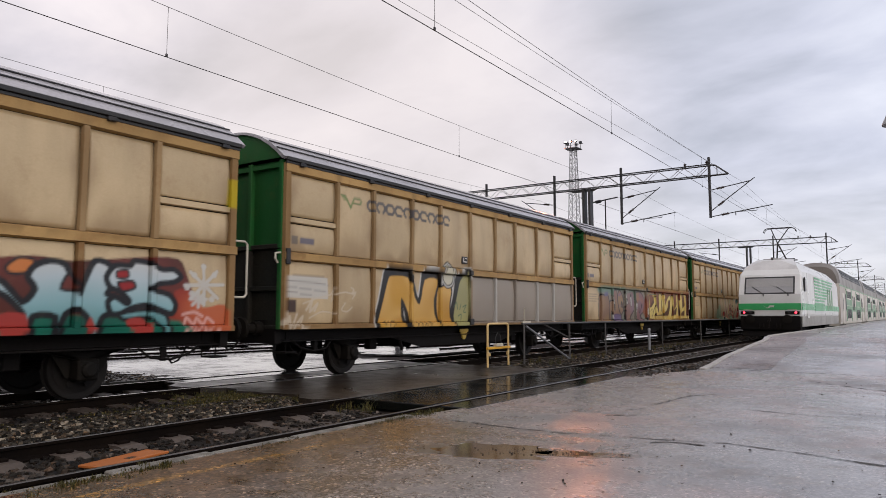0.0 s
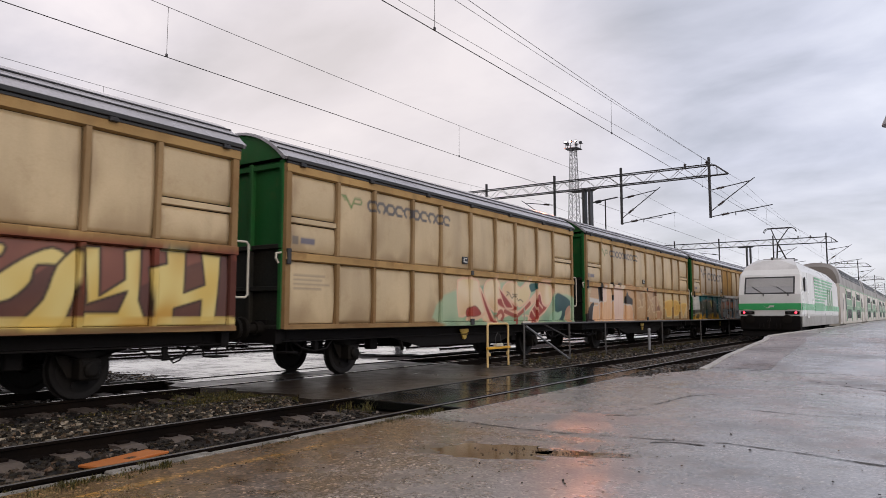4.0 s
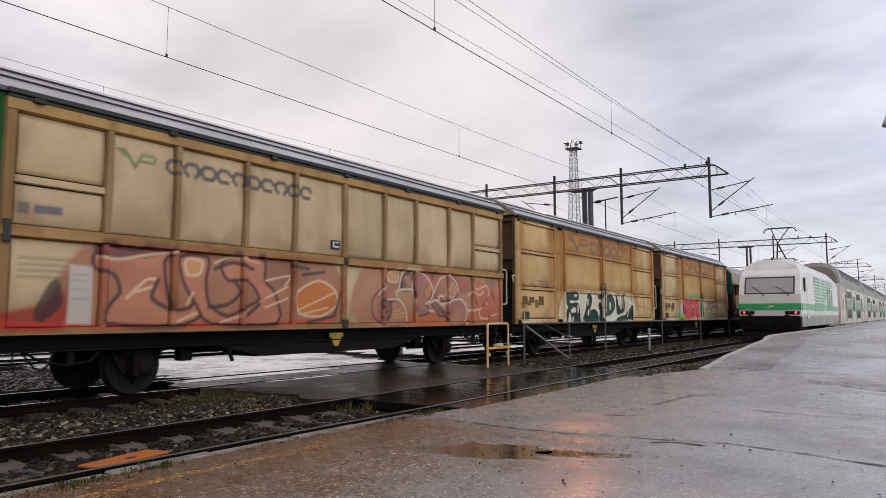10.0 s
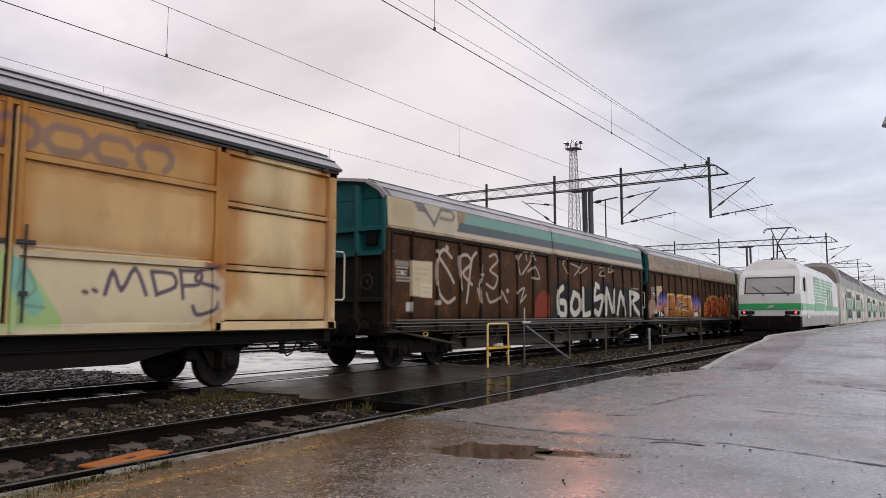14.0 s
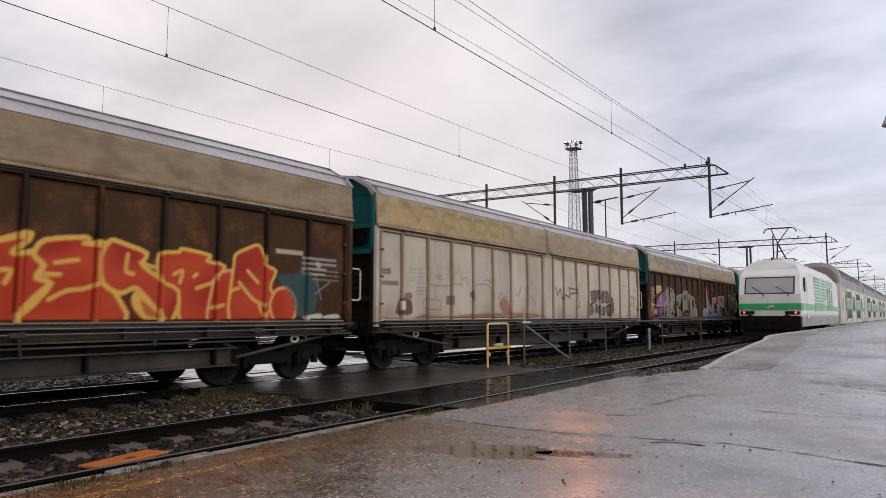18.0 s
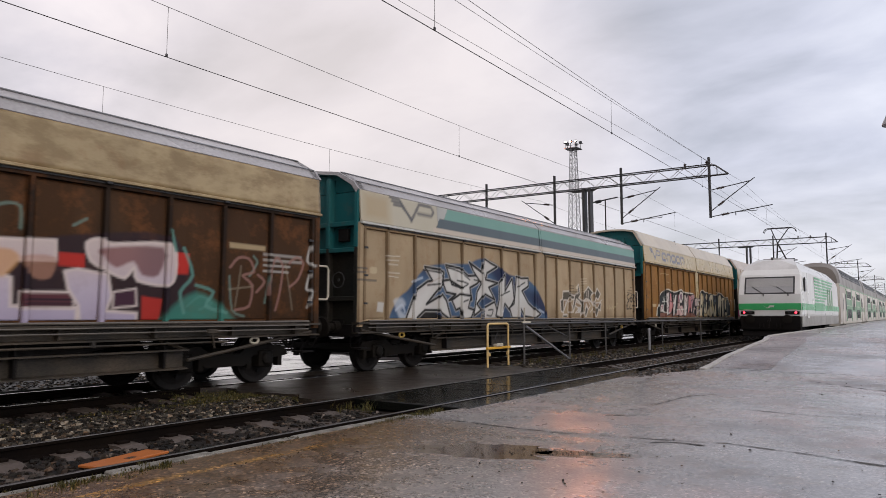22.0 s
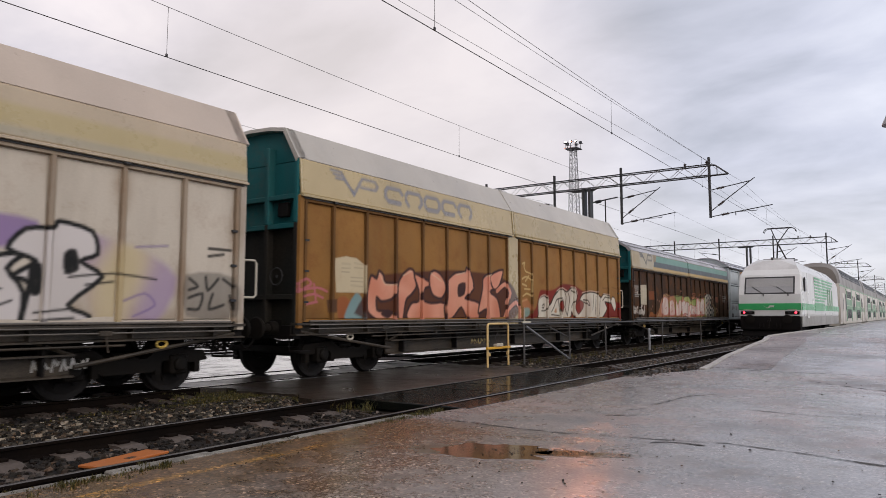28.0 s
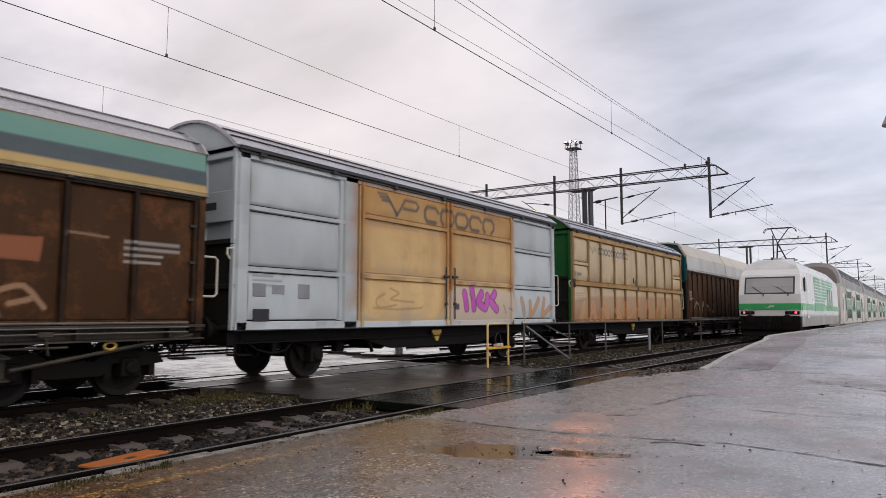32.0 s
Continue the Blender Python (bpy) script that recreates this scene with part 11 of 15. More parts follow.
    s.fill([(6.8,1.17),(6.61,1.46),(6.89,1.59),(7,2.39),(7.26,2.34),(7.76,2.37),(7.76,2.12),(7.36,1.97),(7.77,1.61),(8.52,1.29),(8.19,1.16),(7.57,1.22),(7.27,1.47),(7.22,1.16)], [(.69,.68,.65), (.62,.59,.56), (.74,.72,.69)], [(.69,.68,.65), (.62,.59,.56), (.74,.72,.69)], 0.05, strength=0.85, curl=0)
    s.fill([(1.69,1.13),(1.92,1.58),(2.11,1.86),(2.52,2.06),(2.72,2.09),(2.4,2.41),(2.96,2.38),(3.22,2.32),(3.15,2),(2.86,1.8),(2.49,1.51),(3.16,1.76),(3.34,1.62),(3.61,1.11),(3,1.37),(2.44,1.37),(2.04,1.12)], [(.69,.68,.65), (.62,.59,.56), (.74,.72,.69)], (.02,.02,.02), 0.032, curl=0)
    s.fill([(3.14,2.1),(3.47,2.14),(4.07,1.95),(3.58,2.03),(3.31,2.51),(3.95,2.46),(4.36,2.28),(5.17,2.33),(4.8,2.09),(4.44,1.97),(4.55,1.65),(3.97,1.74),(3.46,1.62),(3.77,1.78),(3.33,1.82)], [(.69,.68,.65), (.62,.59,.56), (.74,.72,.69)], (.02,.02,.02), 0.032, curl=0)
    s.fill([(3.59,1.63),(3.97,1.79),(4.52,1.76),(4.39,1.44),(4.67,1.39),(4.56,1.18),(4.13,1.08),(3.98,1.43),(3.79,1.38)], [(.69,.68,.65), (.62,.59,.56), (.74,.72,.69)], (.02,.02,.02), 0.032, curl=0)
    s.fill([(4.42,2.65),(5.01,2.43),(5.11,2.66),(5.24,2.78),(5.56,2.68),(5.89,2.61),(5.32,2.4),(5.25,2.22),(5.9,2.15),(5.41,2.01),(5.74,1.68),(5.18,1.83),(4.81,1.55),(5.04,1.39),(4.68,1.23),(4.81,1.87),(5.02,2.1),(4.64,2.4)], [(.69,.68,.65), (.62,.59,.56), (.74,.72,.69)], (.02,.02,.02), 0.032, curl=0)
    s.fill([(5.19,1.45),(5.74,1.62),(6,1.23),(5.76,1),(5.28,1.06),(5.09,1.23)], [(.69,.68,.65), (.62,.59,.56), (.74,.72,.69)], (.02,.02,.02), 0.032, curl=0)
    s.fill([(5.98,2.15),(6.33,2.41),(6.33,1.93),(6.74,2.31),(6.88,1.71),(6.61,1.4),(6.34,1.58),(6.12,1.17),(5.84,1.23),(5.99,1.69)], [(.69,.68,.65), (.62,.59,.56), (.74,.72,.69)], (.02,.02,.02), 0.032, curl=0)
    s.fill([(6.8,1.17),(6.61,1.46),(6.89,1.59),(7,2.39),(7.26,2.34),(7.76,2.37),(7.76,2.12),(7.36,1.97),(7.77,1.61),(8.52,1.29),(8.19,1.16),(7.57,1.22),(7.27,1.47),(7.22,1.16)], [(.69,.68,.65), (.62,.59,.56), (.74,.72,.69)], (.02,.02,.02), 0.032, curl=0)
    s.brush([[(2.52,1.97),(3.03,2.02)], [(3.83,2.14),(4.37,2.07),(3.97,1.94)], [(4.65,2.19),(5.02,2.16)], [(5.43,1.39),(5.67,1.4),(5.59,1.23),(5.35,1.25)], [(7.07,2.08),(7.56,2.23)], [(6.08,1.81),(6.6,1.94)], [(4.11,1.59),(4.38,1.65)], [(2.35,2.33),(3.08,2.29),(3.21,2.03)], [(3.37,2.45),(3.95,2.37),(4.44,2.18)], [(4.49,2.59),(5.09,2.38),(5.25,2.22)]], 0.022, (.02,.02,.02))
    s.brush([[(2.47,1.97),(3.08,2.19)]], 0.016, (.34,.17,.09), 0.3)
    s.fill([(10.24,2.04),(10.73,2.06),(10.77,1.97),(11.21,1.91),(11.19,1.79),(10.86,1.78),(10.78,1.85),(10.6,1.73),(10.3,1.34),(10.13,1.38),(10.04,1.74),(10.21,1.78)], (.1,.09,.07), (.69,.62,.54), 0.03, strength=0.95, curl=0)
    s.fill([(10.3,1.75),(10.52,1.76),(10.33,1.34)], (.34,.23,.14), (.69,.62,.54), 0.022, curl=0)
    s.fill([(10.66,1.69),(10.86,1.74),(11.05,1.47),(11.06,1.35),(10.65,1.35)], (.34,.23,.14), (.69,.62,.54), 0.022, curl=0)
    s.fill([(11.13,1.75),(11.2,1.95),(11.49,2.01),(11.45,2.26),(11.54,2.32),(11.67,1.98),(11.71,1.94),(11.58,1.89),(11.54,1.85),(11.9,1.74),(11.87,1.36),(11.73,1.23),(11.7,1.36),(11.77,1.61),(11.55,1.73),(11.33,1.8),(11.22,1.55),(11.11,1.35),(11.05,1.55)], (.1,.09,.07), (.69,.62,.54), 0.03, strength=0.95, curl=0)
    s.fill([(11.22,1.59),(11.3,1.72),(11.77,1.61),(11.65,1.36),(11.27,1.33),(11.56,1.48)], (.34,.23,.14), (.69,.62,.54), 0.022, curl=0)
    s.fill([(11.94,2),(12.4,2.27),(12.87,2.05),(12.66,1.99),(12.61,1.9),(12.83,1.59),(12.67,1.72),(12.42,1.8),(12.19,1.84),(11.99,1.74)], (.1,.09,.07), (.69,.62,.54), 0.03, strength=0.95, curl=0)
    s.brush([[(12.25,1.93),(12.28,2.15)], [(12.37,1.8),(12.4,2.11)]], 0.026, (.69,.62,.54), 0.9, 0)
    s.fill([(11.99,1.74),(12.37,1.76),(12.58,1.59),(12.43,1.45),(12.2,1.66),(12.1,1.36),(11.97,1.27)], (.34,.23,.14), (.69,.62,.54), 0.022, curl=0)
    s.fill([(12.14,1.49),(12.28,1.58),(12.39,1.45),(12.21,1.15),(12.11,1.27)], (.1,.09,.07), (.69,.62,.54), 0.03, strength=0.95, curl=0)
    s.fill([(13.03,2.01),(13.21,2.24),(13.53,2.04),(13.31,1.81),(13.11,1.88),(13.04,1.74),(13.16,1.51),(13.43,1.7),(13.6,1.71),(13.55,1.42),(13.38,1.47),(13.17,1.09),(13.05,1.37),(12.83,1.68),(12.93,1.78)], (.1,.09,.07), (.69,.62,.54), 0.03, strength=0.95, curl=0)
    s.fill([(13.04,1.69),(13.49,1.72),(13.27,1.51),(13.1,1.55)], (.34,.23,.14), (.69,.62,.54), 0.02, curl=0)
    s.brush([[(13.48,1.75),(13.71,1.83)], [(12.78,1.5),(13.06,1.14),(13.13,1.28),(13.23,1.09)], [(12.59,1.36),(12.84,1.5)]], 0.022, (.69,.62,.54), 0.9, 0)
    s.fill([(10.3,1.27),(10.62,1.27),(10.63,1.14),(10.27,1.16)], (.1,.09,.07), (.69,.62,.54), 0.03, strength=0.95, curl=0)
    s.brush([[(14.15,1.58),(14.22,1.48),(14.3,1.55)], [(14.43,1.61),(14.41,1.48),(14.61,1.54)], [(14.67,1.49),(14.81,1.59),(14.88,1.49),(15.08,1.65),(15.3,1.71)]], 0.024, (.69,.58,.34), 0.5)
    s.brush([[(16.6,2.1),(16.36,2.03),(16.43,1.91),(16.6,1.86),(16.39,1.74)], [(16.89,2.07),(16.72,1.87),(16.9,1.79),(16.95,1.96),(16.67,1.92)], [(17.16,2.06),(17.02,1.88),(17.2,1.8),(17.31,2.01),(17.09,2.06)], [(16.27,1.68),(16.39,1.51)], [(16.47,1.69),(16.34,1.51),(16.56,1.51)], [(16.73,1.67),(16.68,1.52),(16.9,1.52)], [(16.99,1.64),(17.26,1.61),(17.1,1.4)], [(16.14,1.79),(16.2,1.77)]], 0.03, INK)
    s.brush([[(16.46,2.26),(17.01,2.25)], [(16.76,2.38),(17.05,2.37)], [(16.38,2.17),(16.98,2.13)]], 0.014, INK, 0.7)
    s.brush([[(11.73,2.51),(12.29,2.55)]], 0.018, (.76,.65,.49), 0.5, 0)
    s.brush([[(11.73,2.42),(12.29,2.46)]], 0.018, (.76,.65,.49), 0.5, 0)
    s.brush([[(11.74,2.34),(12.3,2.37)]], 0.018, (.76,.65,.49), 0.5, 0)
    s.brush([[(11.77,2.24),(12.04,2.25)]], 0.012, (.68,.58,.43), 0.5, 0)
    s.brush([[(11.77,2.16),(12.05,2.17)]], 0.012, (.68,.58,.43), 0.5, 0)
    s.brush([[(11.78,2.07),(12.05,2.08)]], 0.012, (.68,.58,.43), 0.5, 0)
    s.fill([(11.47,1.54),(11.69,1.53),(11.68,1.33),(11.48,1.34)], CHALK, strength=0.85, curl=0)
    s.fill([(11.27,2.2),(11.34,2.26),(11.45,2.26),(11.48,2.18),(11.32,2.14)], (.72,.62,.45), strength=0.8)
    s.brush([[(10.74,2.24),(11.12,2.25)]], 0.014, INK, 0.7, 0)
    s.brush([[(10.75,2.16),(11.13,2.17)]], 0.014, INK, 0.7, 0)
    s.brush([[(10.75,2.04),(11.43,2.05)], [(10.76,1.97),(11.43,1.97)]], 0.02, INK, 0.6, 0)
    s.brush([[(-.07,2.25),(.29,2.25)], [(-.07,2.16),(.24,2.17)], [(-.09,2),(.59,2)]], 0.02, SLATE, 0.8, 0)
    s.brush([[(.92,2.57),(1.44,2.59)], [(.95,2.48),(1.4,2.49)], [(.97,2.39),(1.37,2.39)], [(.96,2.2),(1.43,2.2)], [(.98,2.12),(1.38,2.11)]], 0.014, (.75,.69,.58), 0.7, 0)
    s.fill([(.66,1.54),(.88,1.53),(.86,1.31),(.64,1.33)], CHALK, strength=0.9, curl=0)
    s.fill([(.38,2.28),(.6,2.3),(.6,2.16),(.39,2.15)], (.69,.58,.39), strength=0.5)


def spray_pastel_crowd(s):
    s.fill([(1.84,1.15),(1.8,1.51),(1.95,1.68),(2.08,1.85),(2.1,2.04),(2.28,2.22),(2.49,2.3),(2.94,2.38),(3.17,2.45),(3.57,2.46),(4.08,2.38),(4.62,2.36),(5.2,2.45),(5.71,2.51),(6.02,2.4),(6.93,2.38),(7.79,2.36),(8.12,2.16),(8.23,1.15),(3.77,1.09)], [(.03,.03,.04), (.04,.05,.05), (.02,.02,.03)], (.8,.75,.65), 0.03)
    s.brush([[(2.19,2.09),(2.49,2.25),(3.17,2.4),(4.08,2.32),(4.62,2.3),(5.6,2.42),(6.03,2.33),(7.79,2.27)]], 0.045, (.03,.03,.03))
    s.fill([(2.28,1.17),(2.31,1.35),(3.12,1.4),(4.1,1.32),(5.21,1.37),(6.93,1.36),(7.92,1.34),(8.04,1.14),(4.65,1.11)], (.34,.15,.11), strength=0.7, soft=0.06)
    s.fill([(2.23,1.39),(2.27,1.7),(2.43,1.77),(2.73,1.76),(2.78,1.38)], [(.69,.63,.59), (.75,.69,.65), (.62,.51,.47)], (.04,.03,.03), 0.024, curl=0)
    s.fill([(3.15,1.27),(3.17,2.27),(3.61,2.35),(3.6,1.91),(3.47,1.23)], [(.69,.63,.59), (.75,.69,.65), (.62,.51,.47)], (.04,.03,.03), 0.024, curl=0)
    s.fill([(3.56,1.27),(3.72,2.32),(3.95,2.27),(4.11,1.69),(3.96,1.37)], [(.58,.2,.22), (.68,.32,.32), (.49,.15,.17)], (.04,.03,.03), 0.024, curl=0)
    s.fill([(4.05,1.23),(4.1,2.17),(4.32,2.25),(4.32,1.87),(4.63,2.25),(4.87,2.27),(4.64,1.68),(4.46,1.21)], [(.69,.63,.59), (.75,.69,.65), (.62,.51,.47)], (.04,.03,.03), 0.024, curl=0)
    s.fill([(4.74,1.23),(4.97,1.72),(5.04,2.26),(5.4,2.36),(5.43,1.83),(5.22,1.23)], [(.62,.37,.37), (.69,.5,.46), (.45,.25,.28)], (.04,.03,.03), 0.024, curl=0)
    s.fill([(5.2,2.2),(5.5,2.44),(5.92,2.39),(6.01,2.13),(5.71,1.85),(5.41,1.84)], [(.69,.63,.59), (.75,.69,.65), (.62,.51,.47)], (.04,.03,.03), 0.024, curl=0)
    s.fill([(5.06,1.21),(5.41,1.73),(5.82,1.75),(6.06,1.28),(5.62,1.2)], [(.62,.37,.37), (.69,.5,.46), (.45,.25,.28)], (.04,.03,.03), 0.024, curl=0)
    s.fill([(6.04,1.22),(6.07,2.27),(6.35,2.32),(6.58,2.13),(6.83,2.32),(6.72,1.76),(6.52,1.22)], [(.69,.63,.59), (.75,.69,.65), (.62,.51,.47)], (.04,.03,.03), 0.024, curl=0)
    s.fill([(6.82,1.28),(6.95,2.31),(7.31,2.19),(7.12,1.47)], [(.58,.2,.22), (.68,.32,.32), (.49,.15,.17)], (.04,.03,.03), 0.024, curl=0)
    s.fill([(7.29,1.4),(7.43,2.27),(7.92,2.35),(8.07,2.21),(7.69,1.86),(7.54,1.4)], [(.62,.37,.37), (.69,.5,.46), (.45,.25,.28)], (.04,.03,.03), 0.024, curl=0)
    s.fill([(5.4,2.17),(5.6,2.3),(5.79,2.2),(5.61,1.99)], (.28,.17,.23), (.04,.03,.03), 0.012)
    s.fill([(4.13,1.75),(4.45,1.8),(4.35,1.63),(4.13,1.6)], (.05,.04,.04), strength=0.8)
    s.fill([(2.81,1.39),(3.04,1.76),(3.12,1.4)], (.07,.05,.05), strength=0.8)
    s.brush([[(2.64,2.09),(2.8,1.88),(2.97,2.13)], [(2.8,1.88),(2.83,1.75)], [(2.53,1.87),(3.13,1.89)], [(2.69,1.41),(3.15,1.36)], [(1.83,1.27),(1.82,1.51),(1.98,1.68)], [(4.64,1.51),(6.14,1.55)], [(3.12,1.34),(3.76,1.36)]], 0.026, (.8,.79,.72), 0.85)
    s.brush([[(2.34,1.63),(2.6,1.66),(2.43,1.5)], [(2.51,1.72),(2.57,1.55)]], 0.022, (.34,.04,.05), 0.8)
    s.brush([[(3.75,1.92),(4.02,1.88)], [(4.46,1.46),(5.02,1.59)], [(6.25,2.01),(6.58,1.87),(6.43,1.62)], [(5.41,1.6),(5.72,1.42)], [(3.29,2.12),(3.48,1.91),(3.33,1.67)], [(3.27,1.56),(3.49,1.61)], [(6.36,1.42),(6.65,1.56)], [(4.91,1.9),(5.29,1.83)], [(7.41,1.99),(7.79,2.07)]], 0.022, (.04,.03,.03))
    s.brush([[(4.19,1.46),(4.46,1.37)], [(5.61,1.48),(5.87,1.33)], [(6.93,1.77),(7.12,1.55)]], 0.022, (.12,.25,.24), 0.7)
    s.fill([(9.01,1.14),(9.03,1.9),(9.08,2.26),(9.29,2.48),(9.53,2.59),(9.96,2.59),(10.33,2.49),(10.7,2.52),(11,2.41),(11.4,2.46),(12.04,2.41),(12.84,2.42),(13.46,2.57),(14.24,2.47),(15.09,2.28),(15.75,2.31),(16.06,1.22),(11.42,1.12)], [(.03,.04,.05), (.05,.06,.07), (.03,.03,.04)], (.8,.75,.65), 0.022)
    s.brush([[(9.11,2.24),(9.53,2.52),(10.24,2.45),(11.2,2.39),(12.84,2.35),(13.51,2.5),(15.09,2.22)]], 0.04, (.02,.02,.03))
    s.fill([(8.09,1.71),(8.09,2.12),(8.41,2.15),(8.39,1.73)], [(.69,.55,.54), (.74,.62,.59)], (.04,.03,.03), 0.03, curl=0)
    s.fill([(8.48,1.72),(8.47,2.09),(9.05,2.14),(9.02,2.01),(8.72,1.91),(9.06,1.75)], [(.69,.55,.54), (.74,.62,.59)], (.04,.03,.03), 0.03, curl=0)
    s.fill([(7.81,1.31),(7.88,1.71),(8.11,1.67),(8.04,1.48),(7.92,1.31)], [(.69,.55,.54), (.74,.62,.59)], (.04,.03,.03), 0.03, curl=0)
    s.fill([(8.08,1.63),(8.19,1.63),(8.28,1.5),(8.37,1.63),(8.45,1.61),(8.39,1.21),(8.23,1.21),(8.24,1.44)], [(.69,.55,.54), (.74,.62,.59)], (.04,.03,.03), 0.03, curl=0)
    s.fill([(8.72,1.65),(8.94,1.65),(8.91,1.55),(8.73,1.53),(8.94,1.39),(8.86,1.19),(8.55,1.21),(8.61,1.3),(8.73,1.3),(8.58,1.49)], [(.69,.55,.54), (.74,.62,.59)], (.04,.03,.03), 0.03, curl=0)
    s.fill([(8.2,1.84),(8.21,2),(8.3,2.01),(8.29,1.85)], (.04,.03,.03), (.04,.03,.03), 0.006)
    s.fill([(8.59,1.99),(8.82,2.03),(8.67,1.93)], (.04,.03,.03), (.04,.03,.03), 0.006)
    s.fill([(9.2,1.14),(9.22,1.79),(9.29,2.36),(9.6,2.45),(9.76,2.28),(9.7,1.69),(9.56,1.14)], [(.71,.62,.42), (.75,.68,.54), (.62,.49,.29)], (.03,.03,.03), 0.022)
    s.fill([(9.76,2.39),(9.93,2.29),(10.09,1.7),(10.27,1.56),(10.43,1.95),(10.63,1.96),(10.55,1.41),(10.26,1.32),(9.97,1.39),(9.84,1.69)], [(.71,.62,.42), (.75,.68,.54), (.62,.49,.29)], (.03,.03,.03), 0.022)
    s.fill([(10.31,2.24),(10.57,2.43),(10.78,2.34),(10.73,2.11),(10.46,2.06)], [(.71,.62,.42), (.75,.68,.54), (.62,.49,.29)], (.03,.03,.03), 0.022)
    s.fill([(9.87,1.19),(9.97,1.39),(10.44,1.32),(10.81,1.59),(11.03,1.47),(10.88,1.19)], [(.71,.62,.42), (.75,.68,.54), (.62,.49,.29)], (.03,.03,.03), 0.022)
    s.fill([(11.16,2.22),(11.5,2.42),(11.89,2.4),(12.02,2.14),(11.96,1.62),(11.75,1.19),(11.29,1.19),(11.36,1.99),(11.2,2.03)], [(.71,.62,.42), (.75,.68,.54), (.62,.49,.29)], (.03,.03,.03), 0.022)
    s.fill([(10.7,1.4),(10.85,1.72),(11.16,1.79),(11.33,1.22),(10.82,1.19)], [(.71,.62,.42), (.75,.68,.54), (.62,.49,.29)], (.03,.03,.03), 0.022)
    s.fill([(11.94,1.47),(12.16,1.82),(12.29,1.41),(12.45,1.76),(12.68,1.9),(12.8,1.36),(12.64,1.18),(12.01,1.18)], [(.71,.62,.42), (.75,.68,.54), (.62,.49,.29)], (.03,.03,.03), 0.022)
    s.fill([(12.94,1.21),(13.21,1.92),(13.33,2.35),(13.71,2.45),(13.95,2.3),(13.89,1.21),(13.58,1.21),(13.56,1.7),(13.33,1.64),(13.23,1.21)], [(.71,.62,.42), (.75,.68,.54), (.62,.49,.29)], (.03,.03,.03), 0.022)
    s.fill([(13.95,2.23),(14.83,2.32),(14.77,2.1),(14.55,2.1),(14.6,1.21),(14.24,1.21),(14.24,2.08),(13.95,2.04)], [(.71,.62,.42), (.75,.68,.54), (.62,.49,.29)], (.03,.03,.03), 0.022)
    s.fill([(14.92,2.19),(15.36,2.3),(15.17,1.59),(14.85,1.66)], [(.71,.62,.42), (.75,.68,.54), (.62,.49,.29)], (.03,.03,.03), 0.022)
    s.fill([(14.94,1.45),(15.56,1.41),(15.44,1.22),(14.85,1.22)], [(.71,.62,.42), (.75,.68,.54), (.62,.49,.29)], (.03,.03,.03), 0.022)
    s.fill([(9.35,1.77),(9.55,1.82),(9.52,1.66),(9.35,1.64)], (.03,.03,.03), (.03,.03,.03), 0.008)
    s.fill([(11.53,2.1),(11.74,2.08),(11.66,1.74),(11.51,1.74)], (.03,.03,.03), (.03,.03,.03), 0.008)
    s.fill([(10.93,1.41),(11.09,1.47),(11.09,1.32)], (.03,.03,.03), (.03,.03,.03), 0.008)
    s.brush([[(12.22,2.15),(12.49,2.03),(12.31,1.89)], [(12.54,2.24),(12.68,1.97)], [(12.36,2.03),(12.73,2.09)], [(10.92,2.22),(11.08,1.98)], [(10.85,1.97),(11.2,2.11)]], 0.016, (.34,.45,.55), 0.6)
    s.brush([[(15.45,2.22),(15.75,2.16),(15.56,1.41)], [(10.23,2.57),(10.31,2.53)], [(12.84,2.57),(12.91,2.55)], [(16.07,2.09),(16.72,2.19),(16.78,1.54)]], 0.022, (.8,.75,.65), 0.7)
    s.brush([[(9.39,1.45),(9.56,1.23)], [(10.26,1.27),(10.63,1.27)], [(13.21,1.36),(13.71,1.28)]], 0.03, (.75,.45,.21), 0.5)
    s.fill([(1.12,1.74),(1.67,1.76),(1.68,1.63),(1.13,1.61)], (.69,.55,.34), strength=0.8, curl=0)
    s.fill([(.78,1.42),(.83,1.56),(1.13,1.6),(1.19,1.42),(1.08,1.28),(.84,1.31)], (.12,.05,.03), strength=0.6, soft=0.08)
    s.brush([[(2.4,3.1),(2.47,3.16),(3.07,3.18),(3.55,3.15)], [(2.15,3.14),(2.21,2.97)], [(3.07,3.1),(3.69,3.19)], [(3.32,2.81),(3.73,2.79)], [(4.29,2.79),(4.43,2.76)], [(1.65,2.91),(1.73,2.66)]], 0.012, (.8,.65,.39), 0.6)
    s.brush([[(.17,2.27),(.47,2.29)]], 0.014, SLATE, 0.6, 0)
    s.brush([[(.18,2.18),(.47,2.19)]], 0.014, SLATE, 0.6, 0)
    s.brush([[(.16,2.02),(.59,2.01)]], 0.02, SLATE, 0.6, 0)
    s.fill([(.6,2.31),(.81,2.3),(.81,2.17),(.6,2.17)], (.21,.1,.04), strength=0.7, curl=0)
    s.brush([[(1.15,2.55),(1.55,2.56)], [(1.16,2.45),(1.56,2.46)], [(1.21,2.31),(1.61,2.32)]], 0.012, (.21,.1,.04), 0.6)


